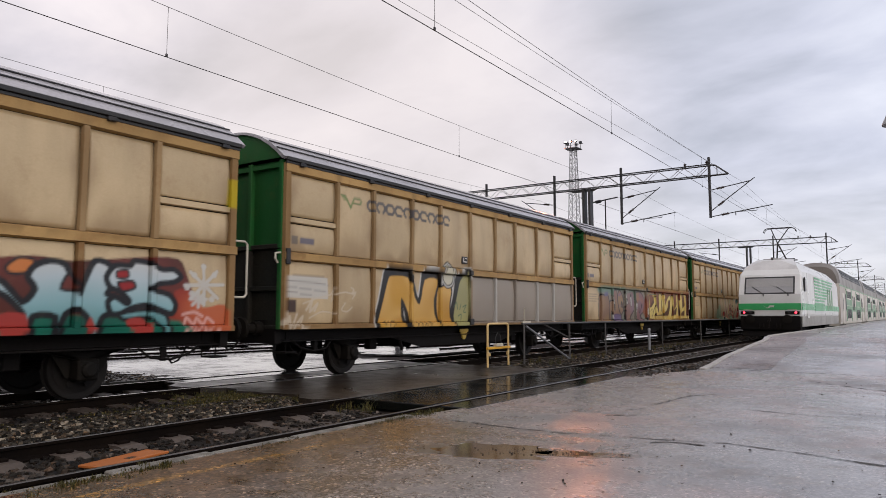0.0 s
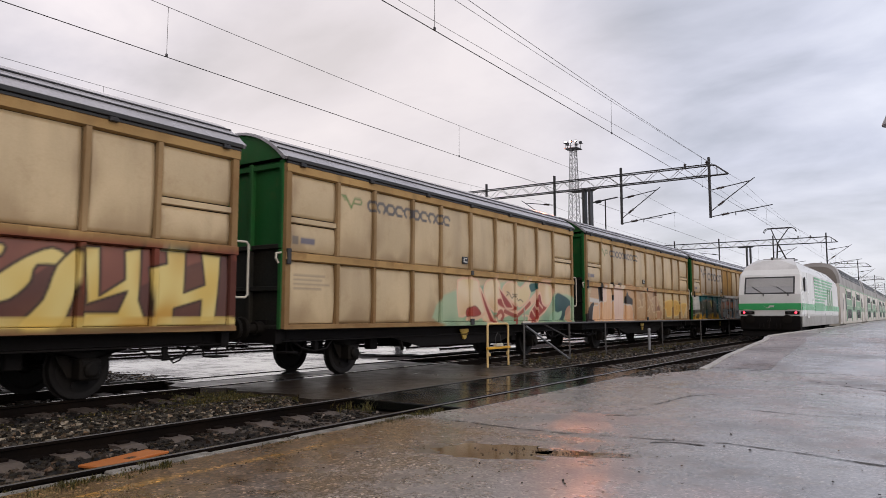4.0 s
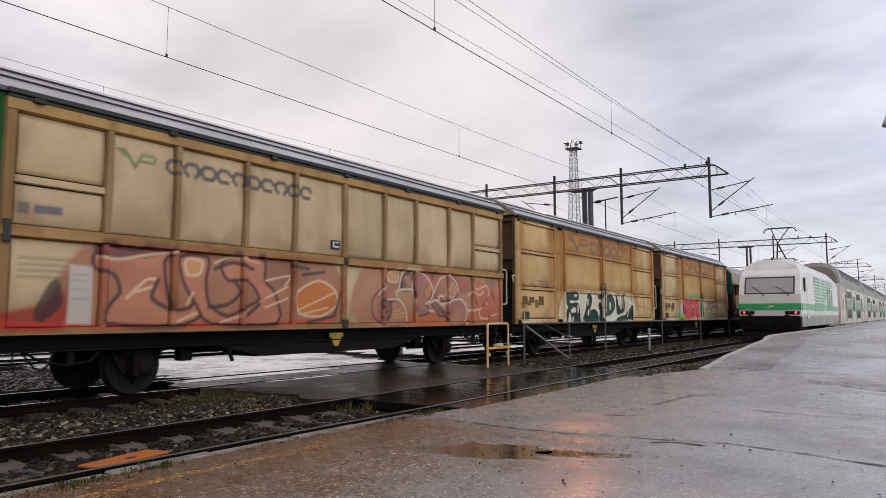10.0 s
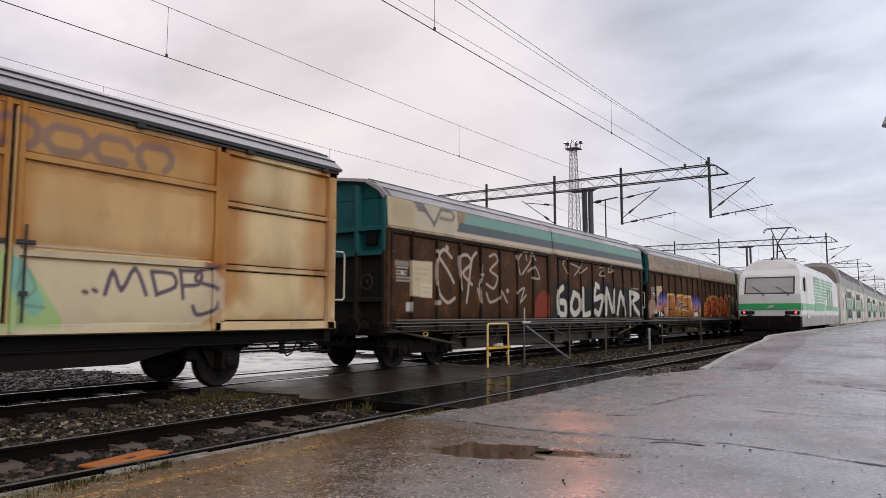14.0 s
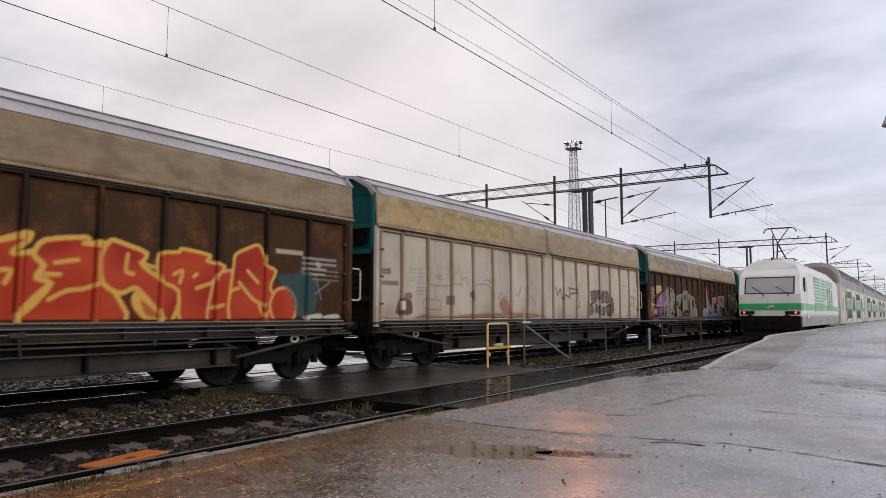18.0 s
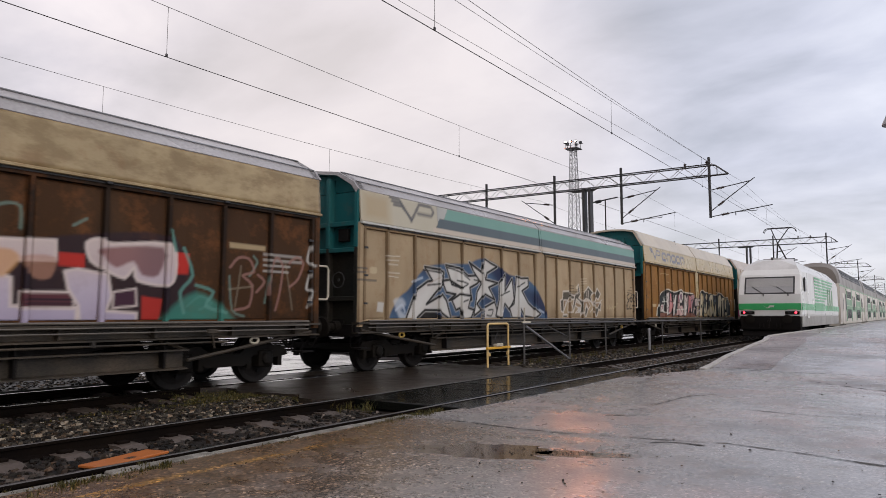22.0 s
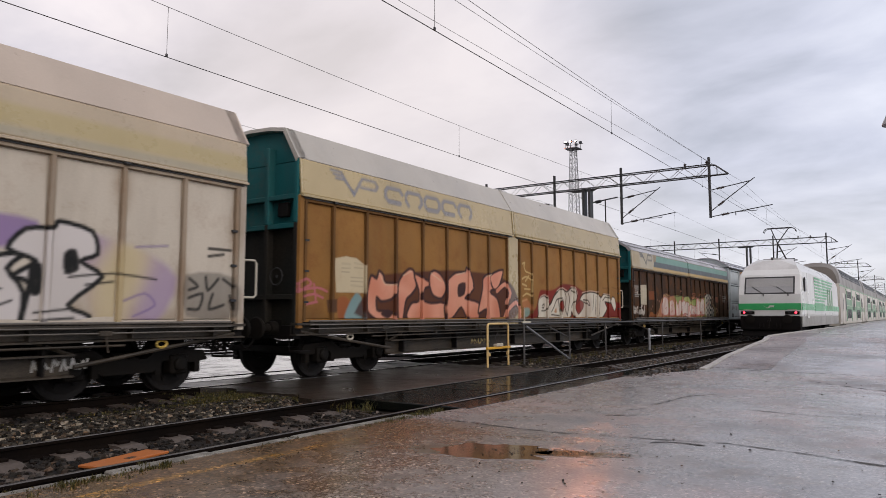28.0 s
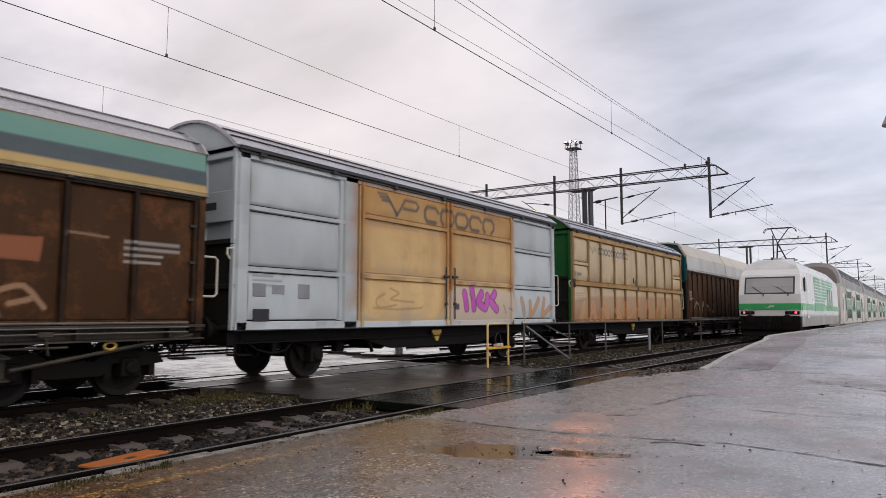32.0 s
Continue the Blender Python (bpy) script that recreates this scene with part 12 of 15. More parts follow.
def spray_outlined_white(s):
    s.fill([(6.83,2.16),(8.52,2.36),(8.95,2.22),(9.33,2.09),(9.73,2.16),(9.5,1.86),(9.85,1.23),(9.46,1.06),(6.9,1.05)], [(.58,.09,.25), (.68,.17,.34), (.49,.06,.2)], soft=0.06)
    s.fill([(9.11,2),(10.06,2.33),(10.99,2.48),(11.31,2.23),(10.63,1.75),(9.7,1.07),(9.09,1.01),(8.92,1.38)], [(.21,.12,.34), (.28,.16,.39), (.15,.08,.26)], strength=0.85, soft=0.08)
    s.fill([(8.16,1.86),(8.96,1.99),(9.51,1.71),(9.6,1.47),(8.98,1.61),(8.17,1.65)], [(.07,.25,.29), (.12,.34,.37)], strength=0.85, soft=0.05)
    s.fill([(9.38,1.16),(9.67,1.55),(9.93,1.4),(9.86,1.06),(9.46,1.01)], [(.8,.65,.25), (.72,.51,.17)], strength=0.8, soft=0.08)
    s.fill([(9.65,2.11),(10.06,2.23),(9.99,1.89),(9.74,1.96)], [(.8,.65,.34)], strength=0.6, soft=0.08)
    s.fill([(12.09,2.29),(12.96,2.56),(13.8,2.52),(13.66,2.19),(12.34,2.01)], [(.25,.14,.39), (.21,.13,.34)], strength=0.8, soft=0.08)
    s.fill([(14.26,2.34),(15.25,2.28),(15.99,1.84),(15.63,1.11),(14.77,1.06)], [(.34,.21,.45), (.65,.51,.25)], strength=0.6, soft=0.12)
    s.fill([(-.39,1.96),(.71,2.1),(1.92,2.25),(2.46,2.23),(2.36,1.79),(1.61,1.56),(1.25,1.25),(-.39,1.19)], [(.62,.13,.29), (.69,.25,.39), (.51,.09,.23)], strength=0.85, soft=0.12)
    s.fill([(-.31,1.75),(.03,1.84),(.37,1.81),(.62,1.6),(.56,1.25),(-.31,1.21)], [(.34,.04,.14), (.42,.07,.18)], strength=0.7, soft=0.06)
    s.fill([(1.13,1.34),(1.46,1.59),(2.07,1.66),(2.78,1.48),(2.74,1.22),(2.42,1.39),(1.85,1.5),(1.45,1.43)], [(.74,.68,.66), (.68,.62,.59)], (.02,.02,.02), 0.04, curl=0)
    s.fill([(2.11,2.17),(2.8,2.49),(3.35,2.47),(3.23,2.04),(2.89,1.95),(2.85,1.48),(2.35,1.44),(2.36,1.7),(2.07,1.77),(2.43,2.07)], [(.74,.68,.66), (.68,.62,.59)], (.02,.02,.02), 0.04, curl=0)
    s.fill([(2.82,1.8),(3.51,1.87),(3.76,1.62),(3.79,1.23),(2.91,1.22)], [(.74,.68,.66), (.68,.62,.59)], (.02,.02,.02), 0.04, curl=0)
    s.fill([(3.81,2.34),(4.53,2.58),(4.44,2.29),(4.03,2.21),(4.06,2.07),(4.87,2.13),(4.78,1.95),(4.09,1.85),(4.16,1.61),(4.93,1.71),(4.89,1.5),(3.82,1.35),(3.69,1.81),(3.37,1.85),(3.69,1.99)], [(.74,.68,.66), (.68,.62,.59)], (.02,.02,.02), 0.04, curl=0)
    s.fill([(4.87,2.29),(5.48,2.44),(5.72,2.02),(5.81,2.33),(6.38,2.52),(6.75,1.7),(6.69,1.23),(6.07,1.21),(5.87,1.65),(5.78,1.23),(5.16,1.22),(5.05,1.68)], [(.74,.68,.66), (.68,.62,.59)], (.02,.02,.02), 0.04, curl=0)
    s.fill([(6.82,2.24),(7.72,2.58),(7.81,2.35),(7.28,2.25),(7.23,2.1),(8.15,2.2),(8.9,1.86),(8.12,1.65),(8.36,1.23),(7.71,1.19),(7.16,1.52),(6.66,1.78),(6.99,1.92)], [(.74,.68,.66), (.68,.62,.59)], (.02,.02,.02), 0.04, curl=0)
    s.brush([[(2.93,2.36),(3.06,2.07)], [(2.45,1.57),(2.32,1.25)], [(9.12,2.09),(10.15,1.86),(9.73,1.25)]], 0.03, (.02,.02,.02))
    s.fill([(7.94,1.58),(8.55,1.8),(8.97,1.84),(9.5,1.79),(9.59,1.55),(8.98,1.69),(7.94,1.44)], [(.74,.68,.66), (.68,.62,.59)], (.02,.02,.02), 0.03)
    s.fill([(9.33,2.03),(9.94,1.97),(9.98,2.14),(10.15,2.32),(10.51,2.42),(10.89,2.4),(11.12,2.22),(11.07,1.77),(11.05,1.05),(9.9,1.05),(10.09,1.56),(9.59,1.67),(9.78,1.8)], [(.74,.68,.66), (.68,.62,.59)], (.02,.02,.02), 0.036)
    s.fill([(11.17,1.03),(11.2,1.95),(11.12,2.22),(11.25,2.46),(11.52,2.45),(11.65,2.31),(12.02,2.46),(12.23,2.3),(12.16,2),(12.41,1.82),(12.36,1.52),(12.12,1.42),(12.08,1.02)], [(.74,.68,.66), (.68,.62,.59)], (.02,.02,.02), 0.036)
    s.fill([(12.37,1.03),(12.5,1.72),(12.28,1.91),(12.59,2.03),(12.46,2.12),(12.64,2.33),(12.96,2.61),(13.03,2.26),(13.11,2),(13.66,2.08),(13.46,1.86),(13.68,1.55),(13.55,1.02)], [(.74,.68,.66), (.68,.62,.59)], (.02,.02,.02), 0.036)
    s.fill([(13.7,.99),(13.75,1.66),(13.53,1.76),(13.81,1.98),(13.45,2.12),(13.66,2.4),(14.02,2.45),(14.1,2.55),(14.57,2.45),(14.66,2.13),(14.42,2.01),(14.75,1.8),(14.28,1.39),(14.6,1.23),(14.45,.98)], [(.74,.68,.66), (.68,.62,.59)], (.02,.02,.02), 0.036)
    s.fill([(10.54,1.75),(10.64,1.92),(10.71,1.58),(10.55,1.49)], (.02,.02,.02), (.02,.02,.02), 0.008)
    s.fill([(11.54,1.79),(11.88,1.8),(11.94,1.61),(11.66,1.6)], (.02,.02,.02), (.02,.02,.02), 0.008)
    s.fill([(11.31,2.33),(11.41,2.33),(11.4,2.19),(11.31,2.19)], (.02,.02,.02), (.02,.02,.02), 0.008)
    s.fill([(11.69,2.17),(11.92,2.18),(11.87,1.99),(11.7,1.98)], (.02,.02,.02), (.02,.02,.02), 0.008)
    s.fill([(12.83,2.45),(12.96,2.51),(12.96,2.35),(12.83,2.34)], (.02,.02,.02), (.02,.02,.02), 0.008)
    s.fill([(14.19,2.11),(14.34,2.17),(14.4,1.9),(14.21,1.83)], (.02,.02,.02), (.02,.02,.02), 0.008)
    s.fill([(13.74,1.92),(13.89,1.93),(13.9,1.55),(13.75,1.55)], (.02,.02,.02), (.02,.02,.02), 0.008)
    s.brush([[(10.28,2.24),(10.8,2.29)], [(10.2,2.15),(10.9,2.19)], [(10.25,2.07),(10.86,2.08)], [(10.39,1.98),(10.81,1.98)], [(10.15,1.23),(10.46,1.4)], [(10.25,1.13),(10.65,1.36)], [(10.03,1.07),(10.37,1.32)], [(11.25,1.1),(11.56,1.37)], [(11.41,1.07),(11.78,1.34)], [(11.57,1.05),(11.95,1.31)], [(10.65,1.4),(11.03,1.59)], [(10.7,1.27),(11.03,1.45)], [(12.43,1.08),(12.61,1.33)], [(12.62,1.05),(12.87,1.33)], [(12.72,1.83),(13.11,1.85),(12.99,1.64),(13.4,1.59)], [(12.8,1.43),(13.12,1.49),(13,1.23)], [(13.83,1.28),(14.36,1.34)], [(13.84,1.17),(14.37,1.21)], [(13.84,1.07),(14.37,1.07)], [(14.27,1.78),(14.92,1.86),(15.62,1.8)], [(14.51,1.68),(14.92,1.74)], [(11.02,1.85),(10.53,1.85)], [(10.92,1.76),(10.63,1.71)], [(12.34,2.11),(12.97,2.13)], [(13.27,1.33),(13.54,1.44)]], 0.018, (.02,.02,.02))
    s.fill([(16.14,1.9),(17.09,1.9),(17.16,1.22),(16.19,1.23)], (.05,.05,.05), strength=0.5, soft=0.05)
    s.brush([[(16.22,1.84),(16.38,1.72),(16.22,1.66)], [(16.53,1.88),(16.58,1.66),(16.78,1.86)], [(16.88,1.86),(17.09,1.74)], [(16.22,1.53),(16.48,1.6),(16.42,1.35),(16.22,1.35)], [(16.68,1.6),(16.62,1.35),(16.91,1.42)], [(17.03,1.58),(17.1,1.35)], [(16.57,2.36),(17.02,2.36)], [(16.57,2.23),(16.87,2.28)]], 0.026, (.02,.02,.02))
    s.brush([[(8.84,2.21),(8.95,2.14),(9.06,2.24)], [(8.91,2.25),(9.03,2.11)], [(9.1,2.19),(9.25,2.24)]], 0.02, (.8,.58,.72), 0.7)
    s.brush([[(15.25,2.28),(15.79,2.34)], [(15.1,1.46),(15.44,1.58),(15.62,1.4),(15.27,1.23)]], 0.02, (.21,.14,.34), 0.6)


def spray_salmon(s):
    s.brush([[(-.02,1.83),(.23,1.96),(.39,1.86),(.16,1.77)], [(.02,1.72),(.55,1.79),(.83,1.72)], [(.17,1.61),(.47,1.66),(.72,1.59)], [(.25,1.46),(.56,1.51)], [(.05,1.91),(.02,1.69)], [(.46,1.86),(.52,1.55)]], 0.026, (.58,.16,.21), 0.8)
    s.fill([(1.01,2.4),(1.36,2.47),(1.69,2.45),(2.02,2.3),(1.97,1.72),(1.09,1.71)], (.69,.58,.39), strength=0.9, curl=0)
    s.brush([[(1.24,2.31),(1.51,2.31)], [(1.24,2.22),(1.51,2.23)], [(1.24,2.14),(1.47,2.14)], [(1.63,2.34),(1.89,2.33)], [(1.63,2.25),(1.89,2.25)], [(1.52,2.04),(1.9,2.04)], [(1.52,1.96),(1.91,1.95)], [(1.53,1.87),(1.91,1.86)]], 0.009, SLATE, 0.4, 0)
    s.fill([(.82,1.55),(1.14,1.58),(1.15,1.3),(.88,1.3)], (.1,.05,.03), strength=0.9, curl=0)
    s.fill([(1.14,1.56),(1.36,1.64),(1.55,1.49),(1.42,1.15),(1.2,1.13)], [(.34,.1,.04), (.58,.21,.07)], strength=0.85, soft=0.06)
    s.fill([(1.5,1.49),(1.7,1.71),(1.87,1.63),(1.93,1.36),(2.04,1.19),(1.38,1.15)], [(.17,.34,.37), (.25,.39,.39)], strength=0.9, soft=0.05)
    s.fill([(1.97,1.67),(2.26,2.09),(2.68,2.16),(5.3,2.39),(7.61,2.36),(8.57,2.02),(8.58,1.16),(2.09,1.14)], [(.1,.03,.02), (.07,.02,.02)], strength=0.85, soft=0.06)
    s.fill([(2.06,1.76),(2.17,2.11),(2.36,2.05),(2.44,2.22),(2.59,2.14),(2.67,1.98),(3.03,1.97),(3.09,1.8),(2.91,1.61),(2.54,1.55),(2.38,1.64),(2.41,1.37),(2.63,1.34),(2.94,1.31),(3.12,1.13),(2.51,1.12),(2.14,1.28),(2.03,1.5)], [(.75,.3,.2), (.8,.36,.24), (.68,.25,.15)], (.06,.03,.03), 0.034)
    s.fill([(3.18,1.13),(3.12,1.9),(3.26,2.15),(3.52,2.32),(3.72,2.28),(3.83,1.93),(3.64,1.73),(3.46,1.62),(3.4,1.42),(3.35,1.13)], [(.75,.3,.2), (.8,.36,.24), (.68,.25,.15)], (.06,.03,.03), 0.034)
    s.fill([(3.73,2.23),(4.29,2.08),(4.64,2.06),(4.43,1.96),(4.13,1.87),(4.03,1.64),(4.44,1.54),(5.02,1.55),(5,1.07),(3.79,1.05),(3.47,1.23),(3.65,1.53),(3.93,1.58),(3.92,1.84)], [(.75,.3,.2), (.8,.36,.24), (.68,.25,.15)], (.06,.03,.03), 0.034)
    s.fill([(4.35,2.22),(4.53,2.34),(4.78,2.28),(5,2.1),(5.08,1.88),(4.87,1.66),(4.51,1.73),(4.36,1.96)], [(.75,.3,.2), (.8,.36,.24), (.68,.25,.15)], (.06,.03,.03), 0.034)
    s.fill([(5.15,1.06),(5.02,1.44),(5.16,1.78),(5.12,2.1),(5.49,2.33),(5.95,2.38),(6.03,2.5),(6.3,2.28),(6.39,1.93),(5.97,1.69),(6.67,1.58),(6.67,1.11),(6.15,1.13),(5.8,1.45),(5.49,1.23)], [(.75,.3,.2), (.8,.36,.24), (.68,.25,.15)], (.06,.03,.03), 0.034)
    s.fill([(6.67,1.46),(6.84,1.95),(6.87,2.26),(7.25,2.4),(7.41,2.22),(7.52,1.98),(7.18,1.9),(7.62,1.73),(7.83,1.35),(7.83,1.03),(7.04,1.04),(7.08,1.41),(6.67,1.29)], [(.75,.3,.2), (.8,.36,.24), (.68,.25,.15)], (.06,.03,.03), 0.034)
    s.fill([(7.25,2.34),(7.98,2.54),(7.72,2.05),(7.42,1.97)], [(.75,.3,.2), (.8,.36,.24), (.68,.25,.15)], (.06,.03,.03), 0.034)
    s.fill([(2.55,1.28),(2.77,1.37),(2.94,1.28),(2.78,1.18)], (.06,.03,.03), (.06,.03,.03), 0.01)
    s.fill([(5.63,2.02),(5.96,2.09),(5.93,1.8),(5.64,1.73)], (.06,.03,.03), (.06,.03,.03), 0.01)
    s.fat([[(7.62,1.92),(8.07,2.13),(8.35,1.88),(8.14,1.61)], [(8.08,1.16),(8.25,1.42),(8.68,1.62),(8.96,1.36),(8.87,1.09)]], 0.06, [(.75,.3,.2), (.8,.36,.24), (.68,.25,.15)], (.06,.03,.03), 0.035)
    s.brush([[(2.46,2.17),(2.67,1.93),(3.05,1.94)], [(3.32,2.16),(3.62,2.27)], [(4.42,2.26),(4.86,2.09)], [(5.54,2.28),(5.95,2.36)], [(7.02,2.3),(7.33,2.37)], [(2.56,1.09),(3.18,1.09)], [(3.85,1.08),(4.88,1.08)]], 0.014, (.8,.55,.37), 0.8)
    s.brush([[(9.17,2.79),(9.31,2.83),(9.26,2.71),(9.36,2.57),(9.54,2.54),(9.73,2.5),(9.81,2.39),(9.76,2.27),(9.75,1.96)], [(9.13,2.33),(9.4,2.41),(9.74,2.32)], [(9.14,2.18),(9.42,2.13)], [(9.28,2.04),(9.64,2.03)], [(9.19,1.82),(9.43,1.9),(9.72,1.84)], [(9.17,1.67),(9.44,1.72)], [(9.55,2.44),(9.34,2.27)]], 0.03, (.69,.49,.21), 0.8)
    s.fill([(9.17,1.71),(9.44,1.75),(9.82,1.46),(9.46,1.38),(9.18,1.52)], [(.62,.25,.12), (.51,.17,.08)], strength=0.6, soft=0.08)
    s.fill([(9.32,1.45),(9.6,1.46),(9.64,1.31),(9.4,1.12)], [(.25,.39,.34)], strength=0.8, soft=0.06)
    s.fill([(9.61,1.23),(10.05,1.47),(10.23,1.87),(10.38,2.04),(10.95,2.04),(11.42,2.11),(12.02,2.29),(12.94,2.26),(13.71,2.1),(14.57,2.1),(15.52,1.92),(17.18,1.73),(17.29,1.07),(9.62,1.08)], [(.25,.02,.02), (.19,.02,.02)], strength=0.92, soft=0.06)
    s.fill([(10.22,1.27),(10.18,1.63),(10.31,1.79),(10.6,1.87),(10.89,1.75),(10.97,1.57),(11.1,1.66),(11.52,2.03),(11.92,2.12),(12.31,2.03),(12.7,2.19),(13,2.16),(13.17,1.92),(13.08,1.72),(12.94,1.57),(13.03,1.43),(13.47,1.38),(13.4,1.58),(13.43,1.83),(13.72,2),(14.27,2.08),(14.87,2.06),(15.36,1.91),(15.61,2.04),(16.22,1.97),(16.32,1.71),(15.73,1.75),(15.96,1.52),(15.71,1.28),(15.21,1.09),(13.1,1.13),(12.73,1.37),(12.51,1.14),(10.3,1.14)], [(.69,.6,.49), (.75,.68,.56), (.62,.52,.42)], (.05,.03,.02), 0.028)
    s.fill([(11.76,1.63),(11.99,1.78),(12.11,1.51),(11.91,1.28)], [(.25,.03,.02)], (.05,.03,.02), 0.018)
    s.fill([(13.28,1.28),(13.67,1.48),(13.73,1.69),(13.39,1.78),(13.21,1.68),(13.02,1.57)], [(.25,.03,.02)], (.05,.03,.02), 0.014, strength=0.9)
    s.brush([[(10.49,1.56),(10.61,1.6),(10.58,1.48),(10.47,1.49)], [(10.45,1.39),(10.71,1.4),(10.88,1.57),(10.89,1.74),(10.69,1.83)], [(10.92,1.57),(11.1,1.62),(11.28,1.84),(11.62,2.03)], [(11.16,1.36),(11.34,1.54),(11.53,1.76),(11.94,1.82)], [(12.14,2.02),(12.26,1.84),(12.18,1.51),(12.34,1.28)], [(12.42,1.99),(12.54,1.8),(12.47,1.51),(12.39,1.23)], [(12.65,2.09),(12.95,2.01),(13.02,1.82),(12.78,1.62),(12.73,1.52)], [(13.7,1.79),(14.14,1.76),(14.29,1.6),(14,1.65),(13.73,1.72)], [(14.65,1.99),(14.58,1.44)], [(14.88,1.95),(14.82,1.28)], [(15.28,1.91),(15.21,1.23)], [(15.53,1.8),(15.78,1.93),(16.22,1.88)], [(11.63,1.76),(11.8,1.28)], [(11.17,1.27),(11.75,1.23)]], 0.024, (.05,.03,.02))
    s.fill([(11.35,1.36),(11.49,1.49),(11.53,1.32)], (.49,.17,.04), strength=0.8)
    s.fill([(16.37,1.77),(16.5,1.95),(16.75,1.9),(16.89,1.6),(16.75,1.41),(16.51,1.59)], [(.69,.6,.49), (.75,.68,.56), (.62,.52,.42)], (.05,.03,.02), 0.02)
    s.brush([[(10.23,1.71),(10.39,1.84),(10.69,1.89),(10.94,1.74)], [(11.52,2.04),(11.92,2.16),(12.32,2.07)], [(12.64,2.21),(13.06,2.18),(13.2,1.98)], [(13.58,2.03),(14.27,2.12),(15.03,2.1)], [(15.61,2.06),(16.22,2.02)]], 0.016, (.8,.58,.45), 0.8)
    s.brush([[(15.52,2.26),(16.22,2.24)], [(16.49,2.32),(17.18,2.26)]], 0.016, (.12,.04,.02), 0.5)


def spray_pale_bubbles(s):
    s.fill([(1.02,2.53),(1.89,2.56),(1.87,1.69),(.99,1.71)], (.69,.6,.45), strength=0.85, curl=0)
    s.brush([[(1.11,2.45),(1.79,2.47)], [(1.12,2.27),(1.49,2.28)], [(1.12,2.18),(1.39,2.19)], [(1.12,2.1),(1.4,2.1)], [(1.45,1.94),(1.79,1.94)], [(1.46,1.85),(1.8,1.85)], [(1.46,1.76),(1.77,1.76)]], 0.009, SLATE, 0.35, 0)
    s.fill([(2.2,2.3),(2.92,2.32),(2.91,1.94),(2.22,1.92)], [(.29,.09,.03), (.25,.07,.03)], strength=0.85, curl=0)
    s.brush([[(.67,2.19),(.73,2.2)]], 0.05, (.58,.49,.39), 0.85)
    s.brush([[(.12,1.59),(.17,1.35),(.23,1.51),(.32,1.35),(.37,1.56),(.42,1.35),(.5,1.52),(.49,1.36)], [(.63,1.56),(.72,1.58)], [(.63,1.48),(.64,1.36)], [(.99,1.57),(1.27,1.65),(1.09,1.49),(1.38,1.45)], [(.95,1.44),(.88,1.33),(1.33,1.36),(1.53,1.41)], [(1.09,1.32),(1.28,1.41),(1.43,1.28),(1.58,1.36),(1.6,1.63)]], 0.05, (.65,.58,.51), 0.8)
    s.brush([[(2.66,1.64),(2.7,1.64)], [(3.6,1.88),(3.66,1.88)], [(3.34,1.94),(3.36,1.94)], [(2.47,1.52),(2.49,1.52)], [(7.06,2.42),(7.1,2.43)]], 0.05, (.34,.17,.12), 0.7)
    s.fill([(2.26,1.14),(2.33,1.37),(2.61,1.42),(2.92,1.31),(3.23,1.35),(3.61,1.54),(3.75,1.64),(3.69,1.28),(3.11,1.13)], [(.34,.12,.04), (.21,.07,.03)], (.05,.03,.02), 0.018, strength=0.9)
    s.fill([(3.11,1.11),(3.59,1.38),(3.81,1.85),(4.3,2.2),(4.75,2.25),(5.4,2.15),(6.1,2.21),(6.86,2.2),(7.9,2.15),(8.82,2.05),(9.57,2.22),(10.66,2.12),(12.52,2.19),(12.33,1.09),(3.11,1.09)], [(.34,.34,.1), (.49,.21,.12), (.29,.34,.12)], strength=0.9, soft=0.05)
    s.brush([[(3.81,1.8),(4.08,2.13),(4.45,2.25),(4.99,2.1),(5.74,2.22),(6.47,2.14),(7.26,2.22),(8.13,2.05),(9.57,2.08),(9.89,2.38),(9.7,2.08),(10.95,2.28),(11.86,2.17)]], 0.02, (.06,.03,.03), 0.85)
    s.fill([(4.04,1.28),(3.95,1.65),(4.09,1.92),(4.45,2.1),(4.91,2.01),(5.05,1.56),(4.96,1.27)], [(.69,.56,.5), (.62,.42,.36), (.74,.62,.55)], (.49,.15,.12), 0.02)
    s.fill([(5.09,1.27),(5.21,1.85),(5.57,1.98),(5.93,1.88),(6.11,1.4),(6.03,1.25)], [(.69,.56,.5), (.62,.42,.36), (.74,.62,.55)], (.49,.15,.12), 0.02)
    s.fill([(6.12,1.27),(6.29,1.95),(6.57,1.72),(6.86,1.97),(7.16,1.92),(7.07,1.28)], [(.69,.56,.5), (.62,.42,.36), (.74,.62,.55)], (.49,.15,.12), 0.02)
    s.fill([(7.27,1.28),(7.31,1.93),(7.79,2.07),(8.02,1.75),(8.09,1.28)], [(.69,.56,.5), (.62,.42,.36), (.74,.62,.55)], (.49,.15,.12), 0.02)
    s.fill([(8.13,1.28),(8.08,1.75),(8.35,1.96),(8.78,1.77),(8.83,1.28)], [(.69,.56,.5), (.62,.42,.36), (.74,.62,.55)], (.49,.15,.12), 0.02)
    s.fill([(8.95,1.28),(9.02,1.78),(9.57,1.93),(9.97,1.66),(9.89,1.28)], [(.69,.56,.5), (.62,.42,.36), (.74,.62,.55)], (.49,.15,.12), 0.02)
    s.fill([(9.97,1.28),(10.05,1.95),(10.38,2.14),(10.8,1.82),(10.8,1.28)], [(.69,.56,.5), (.62,.42,.36), (.74,.62,.55)], (.49,.15,.12), 0.02)
